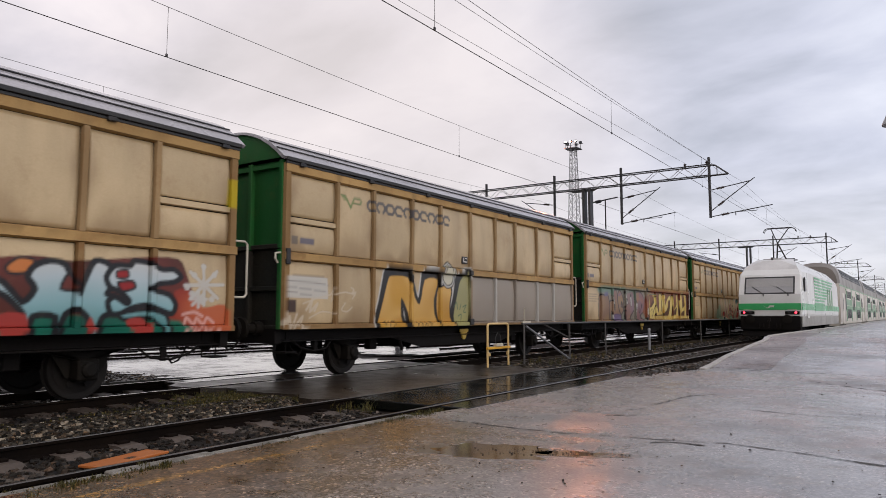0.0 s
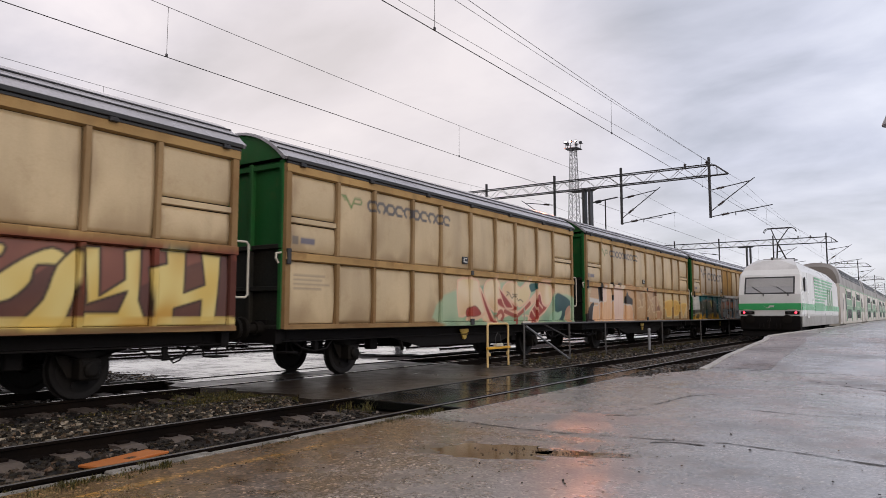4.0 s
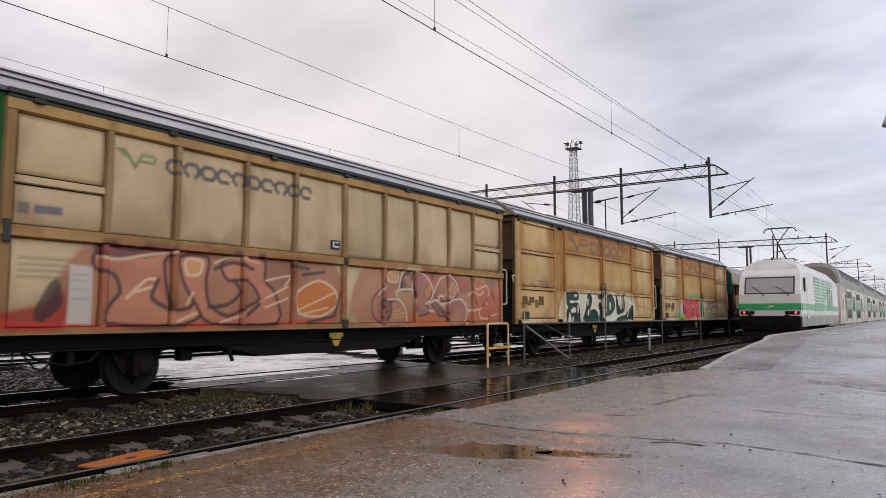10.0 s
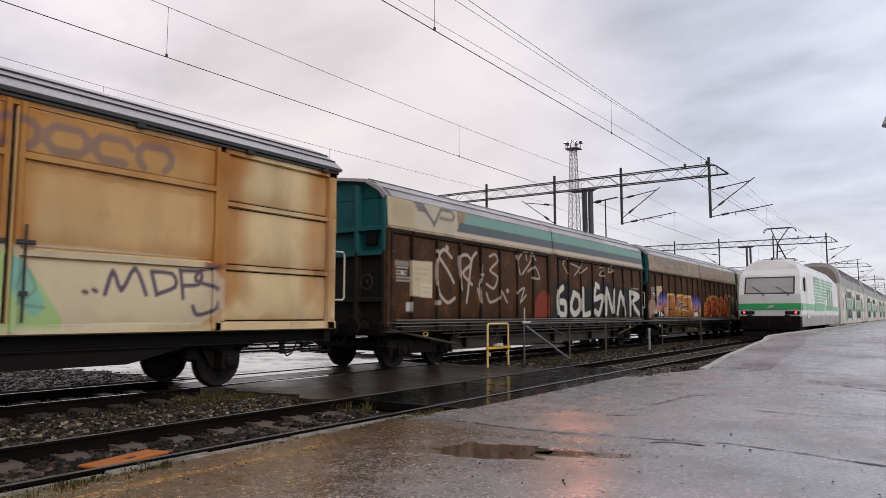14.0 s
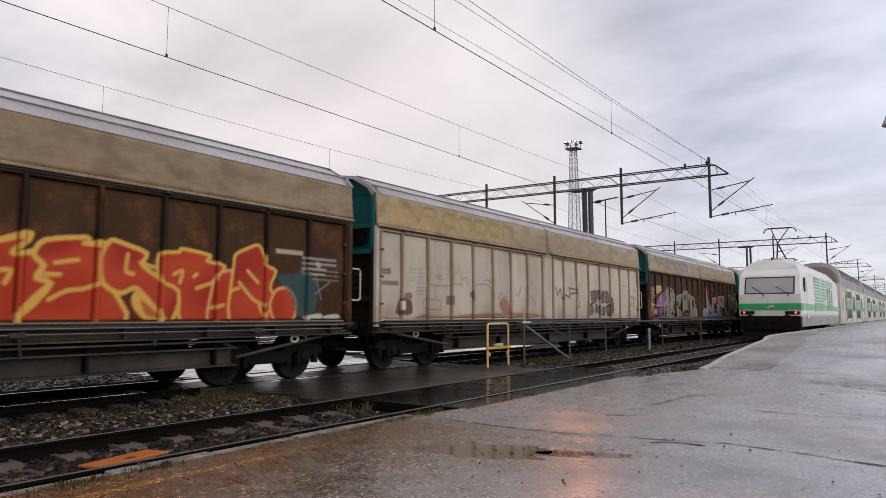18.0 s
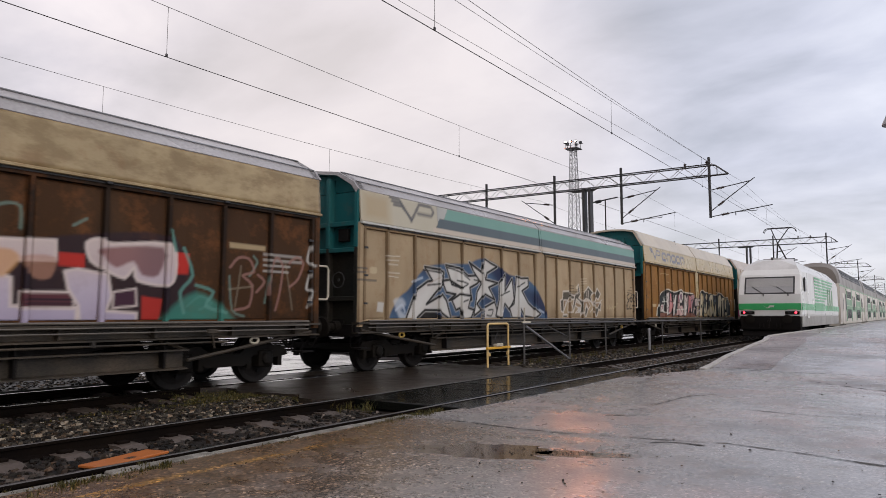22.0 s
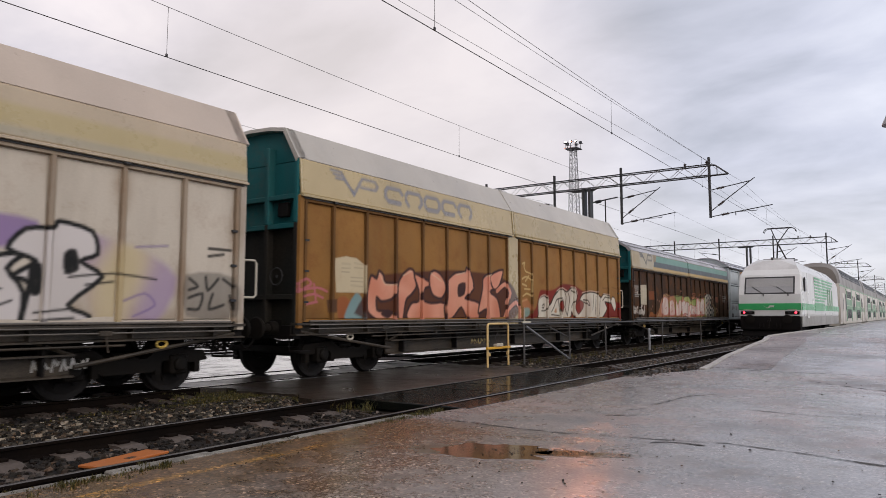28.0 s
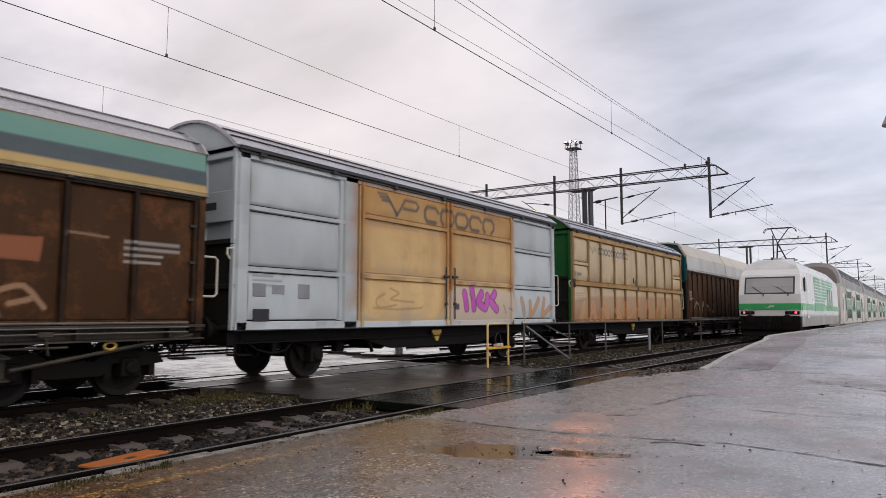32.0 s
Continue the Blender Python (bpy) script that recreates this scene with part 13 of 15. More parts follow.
    s.fill([(10.94,1.28),(10.95,1.98),(11.4,2.15),(11.61,1.69),(11.54,1.28)], [(.69,.56,.5), (.62,.42,.36), (.74,.62,.55)], (.49,.15,.12), 0.02)
    s.brush([[(4.54,1.55),(4.77,1.61),(4.65,1.39)], [(5.5,1.69),(5.67,1.75),(5.55,1.52)], [(5.5,1.4),(5.72,1.46)], [(6.58,1.59),(6.77,1.72)], [(7.58,1.74),(7.73,1.48)], [(8.47,1.7),(8.4,1.49)], [(9.44,1.72),(9.52,1.51)], [(10.43,1.81),(10.38,1.52)], [(11.24,1.83),(11.24,1.53)]], 0.024, (.49,.15,.12), 0.7)
    s.brush([[(8.89,2.13),(9.14,2.31),(9.54,2.39),(9.73,2.36)], [(9.15,2.14),(9.5,2.26),(9.71,2.27)], [(10.6,2.3),(10.77,2.36),(11,2.3)], [(11.66,2.38),(11.91,2.45),(12.18,2.42)]], 0.03, (.34,.13,.08), 0.75)
    s.fill([(7.62,2.11),(7.96,2.19),(8.49,2.18),(8.74,1.95),(9.15,2.02),(9.89,2.09),(9.86,1.76),(8.75,1.71),(7.63,1.96)], [(.34,.39,.13), (.45,.46,.17), (.25,.32,.09)], (.05,.04,.03), 0.018, strength=0.9)
    s.fill([(7.24,1.86),(7.76,1.97),(8.02,1.76),(8.02,1.35),(7.28,1.3)], [(.65,.54,.49), (.69,.58,.52), (.58,.39,.35)], (.45,.15,.12), 0.022)
    s.fill([(8.05,1.23),(7.97,1.83),(8.12,1.92),(8.23,1.85),(8.25,1.2)], [(.65,.54,.49), (.69,.58,.52), (.58,.39,.35)], (.45,.15,.12), 0.022)
    s.fill([(8.27,1.2),(8.26,1.85),(8.44,1.87),(8.49,1.7),(8.5,1.19)], [(.65,.54,.49), (.69,.58,.52), (.58,.39,.35)], (.45,.15,.12), 0.022)
    s.fill([(8.77,1.3),(8.55,1.7),(8.83,1.8),(9.17,1.73),(9.62,1.7),(9.62,1.3)], [(.65,.54,.49), (.69,.58,.52), (.58,.39,.35)], (.45,.15,.12), 0.022)
    s.fill([(9.69,1.3),(9.7,1.71),(9.96,1.71),(10.04,1.3)], [(.65,.54,.49), (.69,.58,.52), (.58,.39,.35)], (.45,.15,.12), 0.022)
    s.fill([(10.07,1.3),(10,1.76),(10.09,2.08),(10.29,2.12),(10.62,1.88),(10.67,1.3)], [(.65,.54,.49), (.69,.58,.52), (.58,.39,.35)], (.45,.15,.12), 0.022)
    s.fill([(10.81,1.31),(10.75,1.98),(11.18,2.15),(11.54,2.07),(11.49,1.72),(11.69,1.31)], [(.65,.54,.49), (.69,.58,.52), (.58,.39,.35)], (.45,.15,.12), 0.022)
    s.brush([[(9.09,1.56),(9.3,1.65),(9.53,1.57),(9.4,1.4)], [(7.77,1.75),(7.87,1.83)], [(8.32,1.7),(8.3,1.35)], [(10.15,1.77),(10.12,1.41)], [(10.85,1.61),(11.08,1.52),(11.21,1.37)], [(10.57,1.83),(10.53,1.51)], [(11.19,1.81),(11.14,1.61)]], 0.04, (.45,.15,.12), 0.65)
    s.brush([[(7.66,1.34),(8.08,1.31),(8.38,1.23)], [(9.19,1.23),(10.13,1.21)], [(10.98,1.32),(11.7,1.23)]], 0.03, (.34,.07,.05), 0.6)
    s.fill([(11.79,2.28),(12.25,2.39),(12.74,2.4),(13.04,2.21),(13.13,1.66),(13.36,1.72),(13.76,1.51),(13.69,1.14),(11.89,1.15)], [(.65,.58,.49)], strength=0.9)
    s.fill([(11.94,2.37),(12.07,2.37),(12.08,2.24),(11.94,2.24)], INK, strength=0.9, curl=0)
    s.fill([(12.22,2.39),(12.36,2.39),(12.36,2.26),(12.23,2.26)], INK, strength=0.9, curl=0)
    s.fill([(12.51,2.41),(12.66,2.41),(12.66,2.28),(12.52,2.28)], INK, strength=0.9, curl=0)
    s.fill([(12.82,2.43),(12.97,2.44),(12.97,2.3),(12.82,2.3)], INK, strength=0.9, curl=0)
    s.fill([(12.08,2.25),(12.22,2.26),(12.22,2.13),(12.09,2.13)], INK, strength=0.9, curl=0)
    s.fill([(12.37,2.27),(12.51,2.27),(12.51,2.14),(12.37,2.14)], INK, strength=0.9, curl=0)
    s.fill([(12.67,2.29),(12.81,2.29),(12.82,2.16),(12.67,2.16)], INK, strength=0.9, curl=0)
    s.fill([(12.98,2.31),(13.13,2.31),(13.13,2.18),(12.98,2.18)], INK, strength=0.9, curl=0)
    s.fill([(11.9,2.11),(12.03,2.11),(12.03,1.98),(11.9,1.98)], INK, strength=0.9, curl=0)
    s.fill([(12.18,2.12),(12.31,2.13),(12.32,2),(12.18,2)], INK, strength=0.9, curl=0)
    s.fill([(12.47,2.14),(12.61,2.14),(12.61,2.01),(12.47,2.01)], INK, strength=0.9, curl=0)
    s.fill([(12.77,2.16),(12.91,2.16),(12.92,2.03),(12.77,2.03)], INK, strength=0.9, curl=0)
    s.fill([(12.04,1.98),(12.17,1.98),(12.18,1.86),(12.04,1.86)], INK, strength=0.9, curl=0)
    s.fill([(12.32,2),(12.46,2),(12.47,1.87),(12.33,1.87)], INK, strength=0.9, curl=0)
    s.fill([(12.62,2.01),(12.76,2.01),(12.77,1.88),(12.62,1.88)], INK, strength=0.9, curl=0)
    s.fill([(12.93,2.03),(13.08,2.03),(13.08,1.89),(12.93,1.89)], INK, strength=0.9, curl=0)
    s.fill([(11.9,1.85),(12.04,1.84),(12.04,1.72),(11.91,1.72)], INK, strength=0.9, curl=0)
    s.fill([(12.18,1.86),(12.32,1.85),(12.32,1.73),(12.19,1.73)], INK, strength=0.9, curl=0)
    s.fill([(12.47,1.87),(12.62,1.87),(12.62,1.74),(12.48,1.74)], INK, strength=0.9, curl=0)
    s.fill([(12.78,1.88),(12.92,1.88),(12.93,1.74),(12.78,1.75)], INK, strength=0.9, curl=0)
    s.fill([(12.05,1.72),(12.18,1.71),(12.18,1.59),(12.05,1.59)], INK, strength=0.9, curl=0)
    s.fill([(12.33,1.73),(12.47,1.72),(12.47,1.59),(12.34,1.6)], INK, strength=0.9, curl=0)
    s.fill([(12.63,1.74),(12.77,1.73),(12.77,1.6),(12.63,1.61)], INK, strength=0.9, curl=0)
    s.fill([(12.93,1.75),(13.08,1.74),(13.09,1.61),(12.94,1.61)], INK, strength=0.9, curl=0)
    s.fill([(11.91,1.58),(12.04,1.58),(12.05,1.45),(11.92,1.46)], INK, strength=0.9, curl=0)
    s.fill([(12.19,1.59),(12.33,1.58),(12.33,1.46),(12.2,1.46)], INK, strength=0.9, curl=0)
    s.fill([(12.48,1.59),(12.62,1.59),(12.63,1.46),(12.49,1.47)], INK, strength=0.9, curl=0)
    s.fill([(12.78,1.6),(12.93,1.6),(12.93,1.46),(12.79,1.47)], INK, strength=0.9, curl=0)
    s.fill([(13.1,1.61),(13.25,1.6),(13.25,1.47),(13.1,1.47)], INK, strength=0.9, curl=0)
    s.fill([(13.42,1.62),(13.58,1.61),(13.58,1.47),(13.42,1.48)], INK, strength=0.9, curl=0)
    s.fill([(12.06,1.45),(12.19,1.45),(12.19,1.32),(12.06,1.33)], INK, strength=0.9, curl=0)
    s.fill([(12.34,1.46),(12.48,1.45),(12.48,1.32),(12.34,1.33)], INK, strength=0.9, curl=0)
    s.fill([(12.64,1.46),(12.78,1.45),(12.78,1.32),(12.64,1.33)], INK, strength=0.9, curl=0)
    s.fill([(12.94,1.46),(13.09,1.46),(13.09,1.33),(12.95,1.33)], INK, strength=0.9, curl=0)
    s.fill([(13.26,1.47),(13.42,1.46),(13.42,1.33),(13.26,1.33)], INK, strength=0.9, curl=0)
    s.fill([(13.59,1.47),(13.75,1.47),(13.76,1.33),(13.6,1.34)], INK, strength=0.9, curl=0)
    s.fill([(11.92,1.32),(12.05,1.31),(12.06,1.19),(11.93,1.2)], INK, strength=0.9, curl=0)
    s.fill([(12.2,1.32),(12.34,1.31),(12.34,1.19),(12.21,1.2)], INK, strength=0.9, curl=0)
    s.fill([(12.49,1.32),(12.63,1.32),(12.64,1.19),(12.49,1.19)], INK, strength=0.9, curl=0)
    s.fill([(12.79,1.32),(12.94,1.32),(12.94,1.19),(12.8,1.19)], INK, strength=0.9, curl=0)
    s.fill([(13.1,1.33),(13.26,1.32),(13.26,1.18),(13.11,1.19)], INK, strength=0.9, curl=0)
    s.fill([(13.43,1.33),(13.59,1.32),(13.59,1.18),(13.43,1.19)], INK, strength=0.9, curl=0)
    s.brush([[(11.87,1.68),(12.33,1.85),(12.68,1.97),(12.75,2.08)]], 0.03, (.49,.17,.14), 0.8)
    s.fill([(13.35,1.89),(13.83,1.8),(14.27,1.23),(13.68,1.23),(13.84,1.57)], [(.34,.25,.13)], strength=0.7, soft=0.06)
    s.brush([[(13.19,2.16),(13.5,2.29),(13.58,2.13),(13.35,1.95)], [(14.21,1.57),(14.52,1.64),(14.8,1.35)], [(14.35,1.4),(14.61,1.46)]], 0.04, (.58,.34,.2), 0.6)
    s.fill([(14.07,2.29),(14.74,2.31),(14.7,1.97),(14.06,1.99)], (.39,.14,.07), strength=0.75, curl=0)
    s.brush([[(15.06,2.42),(15.65,2.39)], [(12.49,1.18),(15.87,1.07)]], 0.02, (.49,.34,.23), 0.5)


def spray_magenta_tag(s):
    s.fill([(6.77,1.96),(9.87,1.9),(9.86,1.06),(6.77,1.05)], [(.69,.58,.49)], strength=0.7, soft=0.05)
    s.fat([[(7.43,1.44),(7.35,1.81)], [(7.71,1.97),(7.79,1.44)], [(8.2,1.83),(8,1.6),(8.38,1.45),(8.5,1.76)], [(8.9,1.85),(8.68,1.61),(8.99,1.41)]], 0.1, [(.58,.12,.49), (.68,.17,.58)], (.13,.01,.12), 0.025)
    s.brush([[(7.57,1.81),(7.71,1.67)], [(8.29,1.71),(8.32,1.53)], [(8.68,1.72),(8.93,1.6)]], 0.012, (.13,.01,.12))
    s.brush([[(4.06,1.72),(3.77,1.59),(3.87,1.41),(4.47,1.48)], [(4.26,1.85),(4.57,1.74),(4.26,1.6),(5.1,1.55)], [(3.68,1.41),(4.47,1.38),(5.44,1.42)]], 0.022, (.34,.17,.07), 0.55)
    s.fill([(6.85,1.54),(7.08,1.54),(7.08,1.39),(6.85,1.39)], (.1,.07,.1), curl=0)
    s.fat([[(10.57,1.72),(10.74,1.3)], [(11.11,1.64),(11.18,1.22),(11.69,1.74)], [(12.08,1.75),(11.95,1.25),(12.48,1.49)]], 0.08, [(.65,.39,.21)], (.39,.17,.07), 0.02, strength=0.7)
    s.brush([[(9.37,1.54),(9.53,1.3)], [(9.7,1.46),(9.87,1.38)]], 0.02, (.07,.06,.07), 0.7)


def spray_faded_orange(s):
    s.fill([(.3,1.79),(4.71,1.99),(12.51,2.02),(12.41,1.03),(.26,1.02)], [(.39,.2,.09), (.34,.15,.07)], strength=0.6, soft=0.1)
    s.fat([[(.75,1.11),(1.02,1.61)], [(1.51,1.11),(1.8,1.62),(2.09,1.11)], [(2.58,1.17),(2.78,1.63),(3.32,1.21)], [(4.57,1.76),(4.05,1.43),(4.65,1.16)], [(5.34,1.78),(4.93,1.43),(5.56,1.21),(5.99,1.55)], [(6.71,1.8),(6.52,1.16)], [(7.53,1.16),(7.88,1.81),(8.29,1.2)], [(9.38,1.76),(8.92,1.2)], [(10.22,1.77),(9.91,1.2),(10.82,1.73)]], 0.1, [(.58,.28,.12), (.49,.2,.08)], (.69,.42,.21), 0.03, strength=0.8)


def spray_far_grey(s):
    s.brush([[(1.26,1.64),(1.75,1.94),(2.39,1.56)], [(3.03,1.96),(2.84,1.44)], [(3.87,1.82),(4.58,1.51)], [(5.42,1.9),(5.09,1.45)]], 0.06, (.34,.34,.29), 0.6)


def goods_train():
    s = stencils_a(Skin())
    spray_turquoise(s)
    s.rect(12.95, 13.15, 3.1, 3.6, (0.55, 0.42, 0.02), 0.9)
    wagon_a("tan ribbed covered wagon with turquoise and red graffiti", -133.8, s, GREEN_END, seed=2)

    s = stencils_a(Skin())
    s.rect(6.62, 13.05, 1.05, 2.28, (0.29, 0.255, 0.225), 0.85)
    for y in (7.88, 10.44, 11.6):
        s.rect(y - 0.07, y + 0.07, 1.05, 2.28, CHALK, 0.6)
    spray_tall_yellow(s)
    wagon_a("tan ribbed covered wagon with fat yellow graffiti letters and grey panels", -119.54, s, GREEN_END, seed=3)

    s = stencils_a(Skin())
    spray_mauve_and_yellow(s)
    wagon_a("tan ribbed covered wagon with mauve and yellow graffiti letters", -105.29, s, GREEN_END, seed=5)

    s = stencils_a(Skin())
    spray_cream_scrolls(s)
    wagon_a("tan ribbed covered wagon with cream, red and teal graffiti", -91.04, s, GREEN_END, seed=6)

    s = stencils_a(Skin())
    spray_peach_blocks(s)
    wagon_a("tan ribbed covered wagon with peach, black and yellow graffiti", -76.77, s, GREEN_END, seed=9)

    s = stencils_a(Skin(), True)
    spray_teal_and_silver(s)
    wagon_a("tan covered wagon with teal, mustard and silver graffiti", -62.6, s, GREEN_END, lambda i: AMBER if i in (5, 6) else PALE_PANEL if i < 5 else None, seed=12)

    s = stencils_a(Skin())
    spray_rose_and_orange(s)
    wagon_a("tan ribbed covered wagon with orange and red graffiti", -48.49, s, GREEN_END, seed=14)

    s = Skin()
    for y0, y1, k in ((3.2, 6.6, 0.95), (6.6, 9.9, 1.0), (2.4, 3.1, 0.6), (9.9, 10.5, 0.7), (0.2, 0.5, 0.35), (12.3, 12.7, 0.5)):
        rust_edges(s, y0, y1, k)
    s.emblem(3.6, 5.3, 3.48, 3.95, NAVY, 0.55).owner(5.5, 8.9, 3.46, 3.92, NAVY, 5, 0.5, 0.13)
    spray_dark_green(s)
    wagon_b("rusty yellow covered wagon with dark green graffiti across its doors", -34.47, s, YELLOW, YELLOW, 4)

    s = Skin()
    for y0, y1, k in ((3.2, 6.6, 1.0), (6.6, 9.9, 0.85), (2.4, 3.1, 0.7), (9.9, 10.3, 0.8), (12.2, 12.6, 0.6), (0.2, 0.4, 0.4)):
        rust_edges(s, y0, y1, k)
    s.emblem(3.77, 5.4, 3.48, 3.95, NAVY, 0.55).owner(5.6, 9.0, 3.46, 3.92, NAVY, 5, 0.5, 0.13)
    spray_red_bubbles(s)
    wagon_b("cream covered wagon streaked with rust, pink graffiti on its door", -20.35, s, CREAM, YELLOW, 5)

    s = stripes(stencils_c(Skin()))
    spray_chalk_tags(s)
    wagon_c("sliding-wall wagon with brown doors, green bands and white graffiti", -5.91, s, BROWN, SAND_TOP, seed=1)

    s = mark_c(stencils_c(Skin()), 0, SLATE, 0.65)
    spray_sunset(s)
    w = wagon_c("sliding-wall wagon with brown doors, purple sunset and orange graffiti", 12.28, s, BROWN, GREY_TOP, seed=2)
    girder_tag(w, 6.75, 10.0, CHALK_SPRAY, 4, 16)

    s = mark_c(Skin(), 0, SLATE, 0.8)
    s.rect(0.3, 6.2, 3.3, 3.9, (0.50, 0.33, 0.09), 0.55, 0.5, 0.1).cloud(6.2, 17.2, 3.25, 3.8, [(0.26, 0.17, 0.09), (0.36, 0.25, 0.12)], 0.6, 7, 0.3)
    spray_black_tags(s)
    wagon_c("sliding-wall wagon with dirty white doors and black tags", 30.35, s, WHITE_DOOR, SAND_TOP, seed=3)

    s = mark_c(stencils_c(Skin()), 0, SLATE, 0.75)
    spray_silver_blocks(s)
    wagon_c("sliding-wall wagon with brown doors, grey and violet graffiti", 48.91, s, BROWN, SAND_TOP, seed=4)

    s = stripes(Skin())
    spray_white_blades(s)
    wagon_c("sliding-wall wagon with beige doors, green bands and white graffiti", 67.41, s, BEIGE, PALE_TOP, seed=5)

    s = mark_c(Skin(), 0.33, (0.085, 0.10, 0.20), 0.95)
    spray_pastel_crowd(s)
    wagon_c("tall sliding-wall wagon with ochre doors and busy pale graffiti", 85.93, s, OCHRE, CLEAN_TOP, True, seed=6)

    s = Skin().emblem(0.85, 2.35, 3.75, 4.2, (0.36, 0.20, 0.08), 0.7).owner(2.55, 6.3, 3.75, 4.17, (0.17, 0.18, 0.22), 5, 0.6, 0.10)
    s.rect(6.6, 17.4, 3.62, 3.75, (0.28, 0.28, 0.20), 0.5).rect(6.6, 17.4, 3.75, 4.05, (0.46, 0.36, 0.09), 0.5, 0.1)
    spray_outlined_white(s)
    w = wagon_c("tall sliding-wall wagon with white doors, pink and white graffiti", 104.63, s, WHITE_DOOR, ROSE_TOP, True, seed=7, roof=ROOF_ROSE)
    girder_tag(w, 11.1, 12.05, YELLOW_SPRAY, 7, 6)
    girder_tag(w, 13.9, 14.7, CHALK_SPRAY, 9, 6)

    s = mark_c(Skin(), 0.33, (0.20, 0.20, 0.24), 0.8)
    spray_salmon(s)
    w = wagon_c("tall sliding-wall wagon with ochre doors and salmon-pink graffiti", 123.22, s, OCHRE, CLEAN_TOP, True, seed=8, roof=ROOF_ASH)
    girder_tag(w, 6.5, 7.5, YELLOW_SPRAY, 11, 6)

    s = stripes(stencils_c(Skin()), (0.60, 0.41, 0.15))
    spray_pale_bubbles(s)
    wagon_c("sliding-wall wagon with dark brown doors and pastel bubble graffiti", 141.93, s, BROWN, SAND_TOP, seed=9)

    s = Skin()
    for y0, y1, k in ((3.2, 6.6, 0.35), (6.6, 9.9, 0.3)):
        rust_edges(s, y0, y1, 0.6)
    s.emblem(3.77, 5.3, 3.48, 3.95, SLATE, 0.8).owner(5.5, 8.9, 3.46, 3.92, SLATE, 5, 0.8, 0.11).lines(0.4, 1.2, 1.75, 2.0, 3, SLATE, 0.5)
    spray_magenta_tag(s)
    wagon_b("pale blue covered wagon with tan doors and magenta tag", 159.9, s, PALE_BLUE, YELLOW, 6)

    s = stencils_a(Skin())
    spray_faded_orange(s)
    wagon_a("tan ribbed covered wagon with faded orange graffiti", 174.1, s, GREEN_END, seed=17)

    s = stencils_c(Skin())
    spray_far_grey(s)
    wagon_c("tall sliding-wall wagon with dark brown doors and pale roof", 188.4, s, BROWN, PALE_TOP, True, seed=10)


goods_train()


# ---- passenger train at the platform ----
def locomotive():
    w = thing("locomotive", "white and green electric locomotive with red tail lamps lit", "locomotive", at=(NEAR + 0.04, 39.1, 0))
    # body shell: sections along y of (half width, z of waist, z of shoulder, half width at roof, z of roof)
    secs = [(0.0, 1.46, 1.30, 2.30, 1.44, 2.31), (0.02, 1.47, 1.30, 2.3, 1.46, 2.32), (0.48, 1.50, 1.30, 3.25, 1.40, 3.36), (0.85, 1.50, 1.30, 3.45, 1.22, 3.78), (1.5, 1.50, 1.30, 3.50, 1.05, 4.02), (2.6, 1.50, 1.30, 3.52, 0.98, 4.10), (16.4, 1.50, 1.30, 3.52, 0.98, 4.10), (17.5, 1.50, 1.3, 3.5, 1.05, 4.02), (18.5, 1.50, 1.3, 3.25, 1.4, 3.36), (18.98, 1.46, 1.3, 2.3, 1.44, 2.31)]
    ring = lambda y, hw, z0, zs, hr, zr: [(hw - 0.03, y, 1.20), (hw, y, z0), (hw, y, min(zs, 2.3)), (hw - 0.015, y, zs), (hr, y, zr), (-hr, y, zr), (-hw + 0.015, y, zs), (-hw, y, min(zs, 2.3)), (-hw, y, z0), (-hw + 0.03, y, 1.20)]
    v, f = [], []
    for s in secs:
        v += ring(*s)
    n = 10
    for i in range(len(secs) - 1):
        for k in range(n):
            f.append((i * n + k, i * n + (k + 1) % n, (i + 1) * n + (k + 1) % n, (i + 1) * n + k))
    f += [tuple(range(n)), tuple(range((len(secs) - 1) * n, len(secs) * n))[::-1]]
    part("body", B().add(v, f), LOCO_WHITE, w, "white body shell")
    roof = [(1.10, 3.78), (0.98, 4.10), (0.7, 4.24), (0, 4.34), (-0.7, 4.24), (-0.98, 4.10), (-1.10, 3.78)]
    part("roof", B().sweep_y([(x * 1.01, z + 0.012) for x, z in roof], 2.2, 16.8), LOCO_GREY, w, "grey roof")
    part("roof_fairing", B().add([(1.42, 0.50, 3.37), (-1.42, 0.50, 3.37), (-1.235, 0.86, 3.80), (1.235, 0.86, 3.80), (1.07, 1.5, 4.045), (-1.07, 1.5, 4.045), (0.9, 2.3, 4.26), (-0.9, 2.3, 4.26), (0.35, 1.2, 4.16), (-0.35, 1.2, 4.16)],
                                 [(0, 3, 2, 1), (3, 8, 9, 2), (3, 4, 8), (2, 9, 5), (4, 6, 8), (8, 6, 7, 9), (9, 7, 5)]), LOCO_PALE, w, "grey fairing over the cab")
    # windscreen lies on the sloping front
    slope = lambda z: 0.02 + (z - 2.32) * 0.46 / 1.04
    pane = lambda x0, x1, z0, z1, o: [(x0, slope(z0) - o, z0), (x1, slope(z0) - o, z0), (x1, slope(z1) - o, z1), (x0, slope(z1) - o, z1)]
    def slab(q, t):
        return B().add(q + [(x, y + t, z) for x, y, z in q], [(0, 1, 2, 3), (7, 6, 5, 4), (0, 4, 5, 1), (1, 5, 6, 2), (2, 6, 7, 3), (3, 7, 4, 0)])
    win = part("windscreen_frame", slab(pane(-1.19, 1.19, 2.34, 3.24, 0.012), 0.03), DARK_STEEL, w, "black rubber window frame")
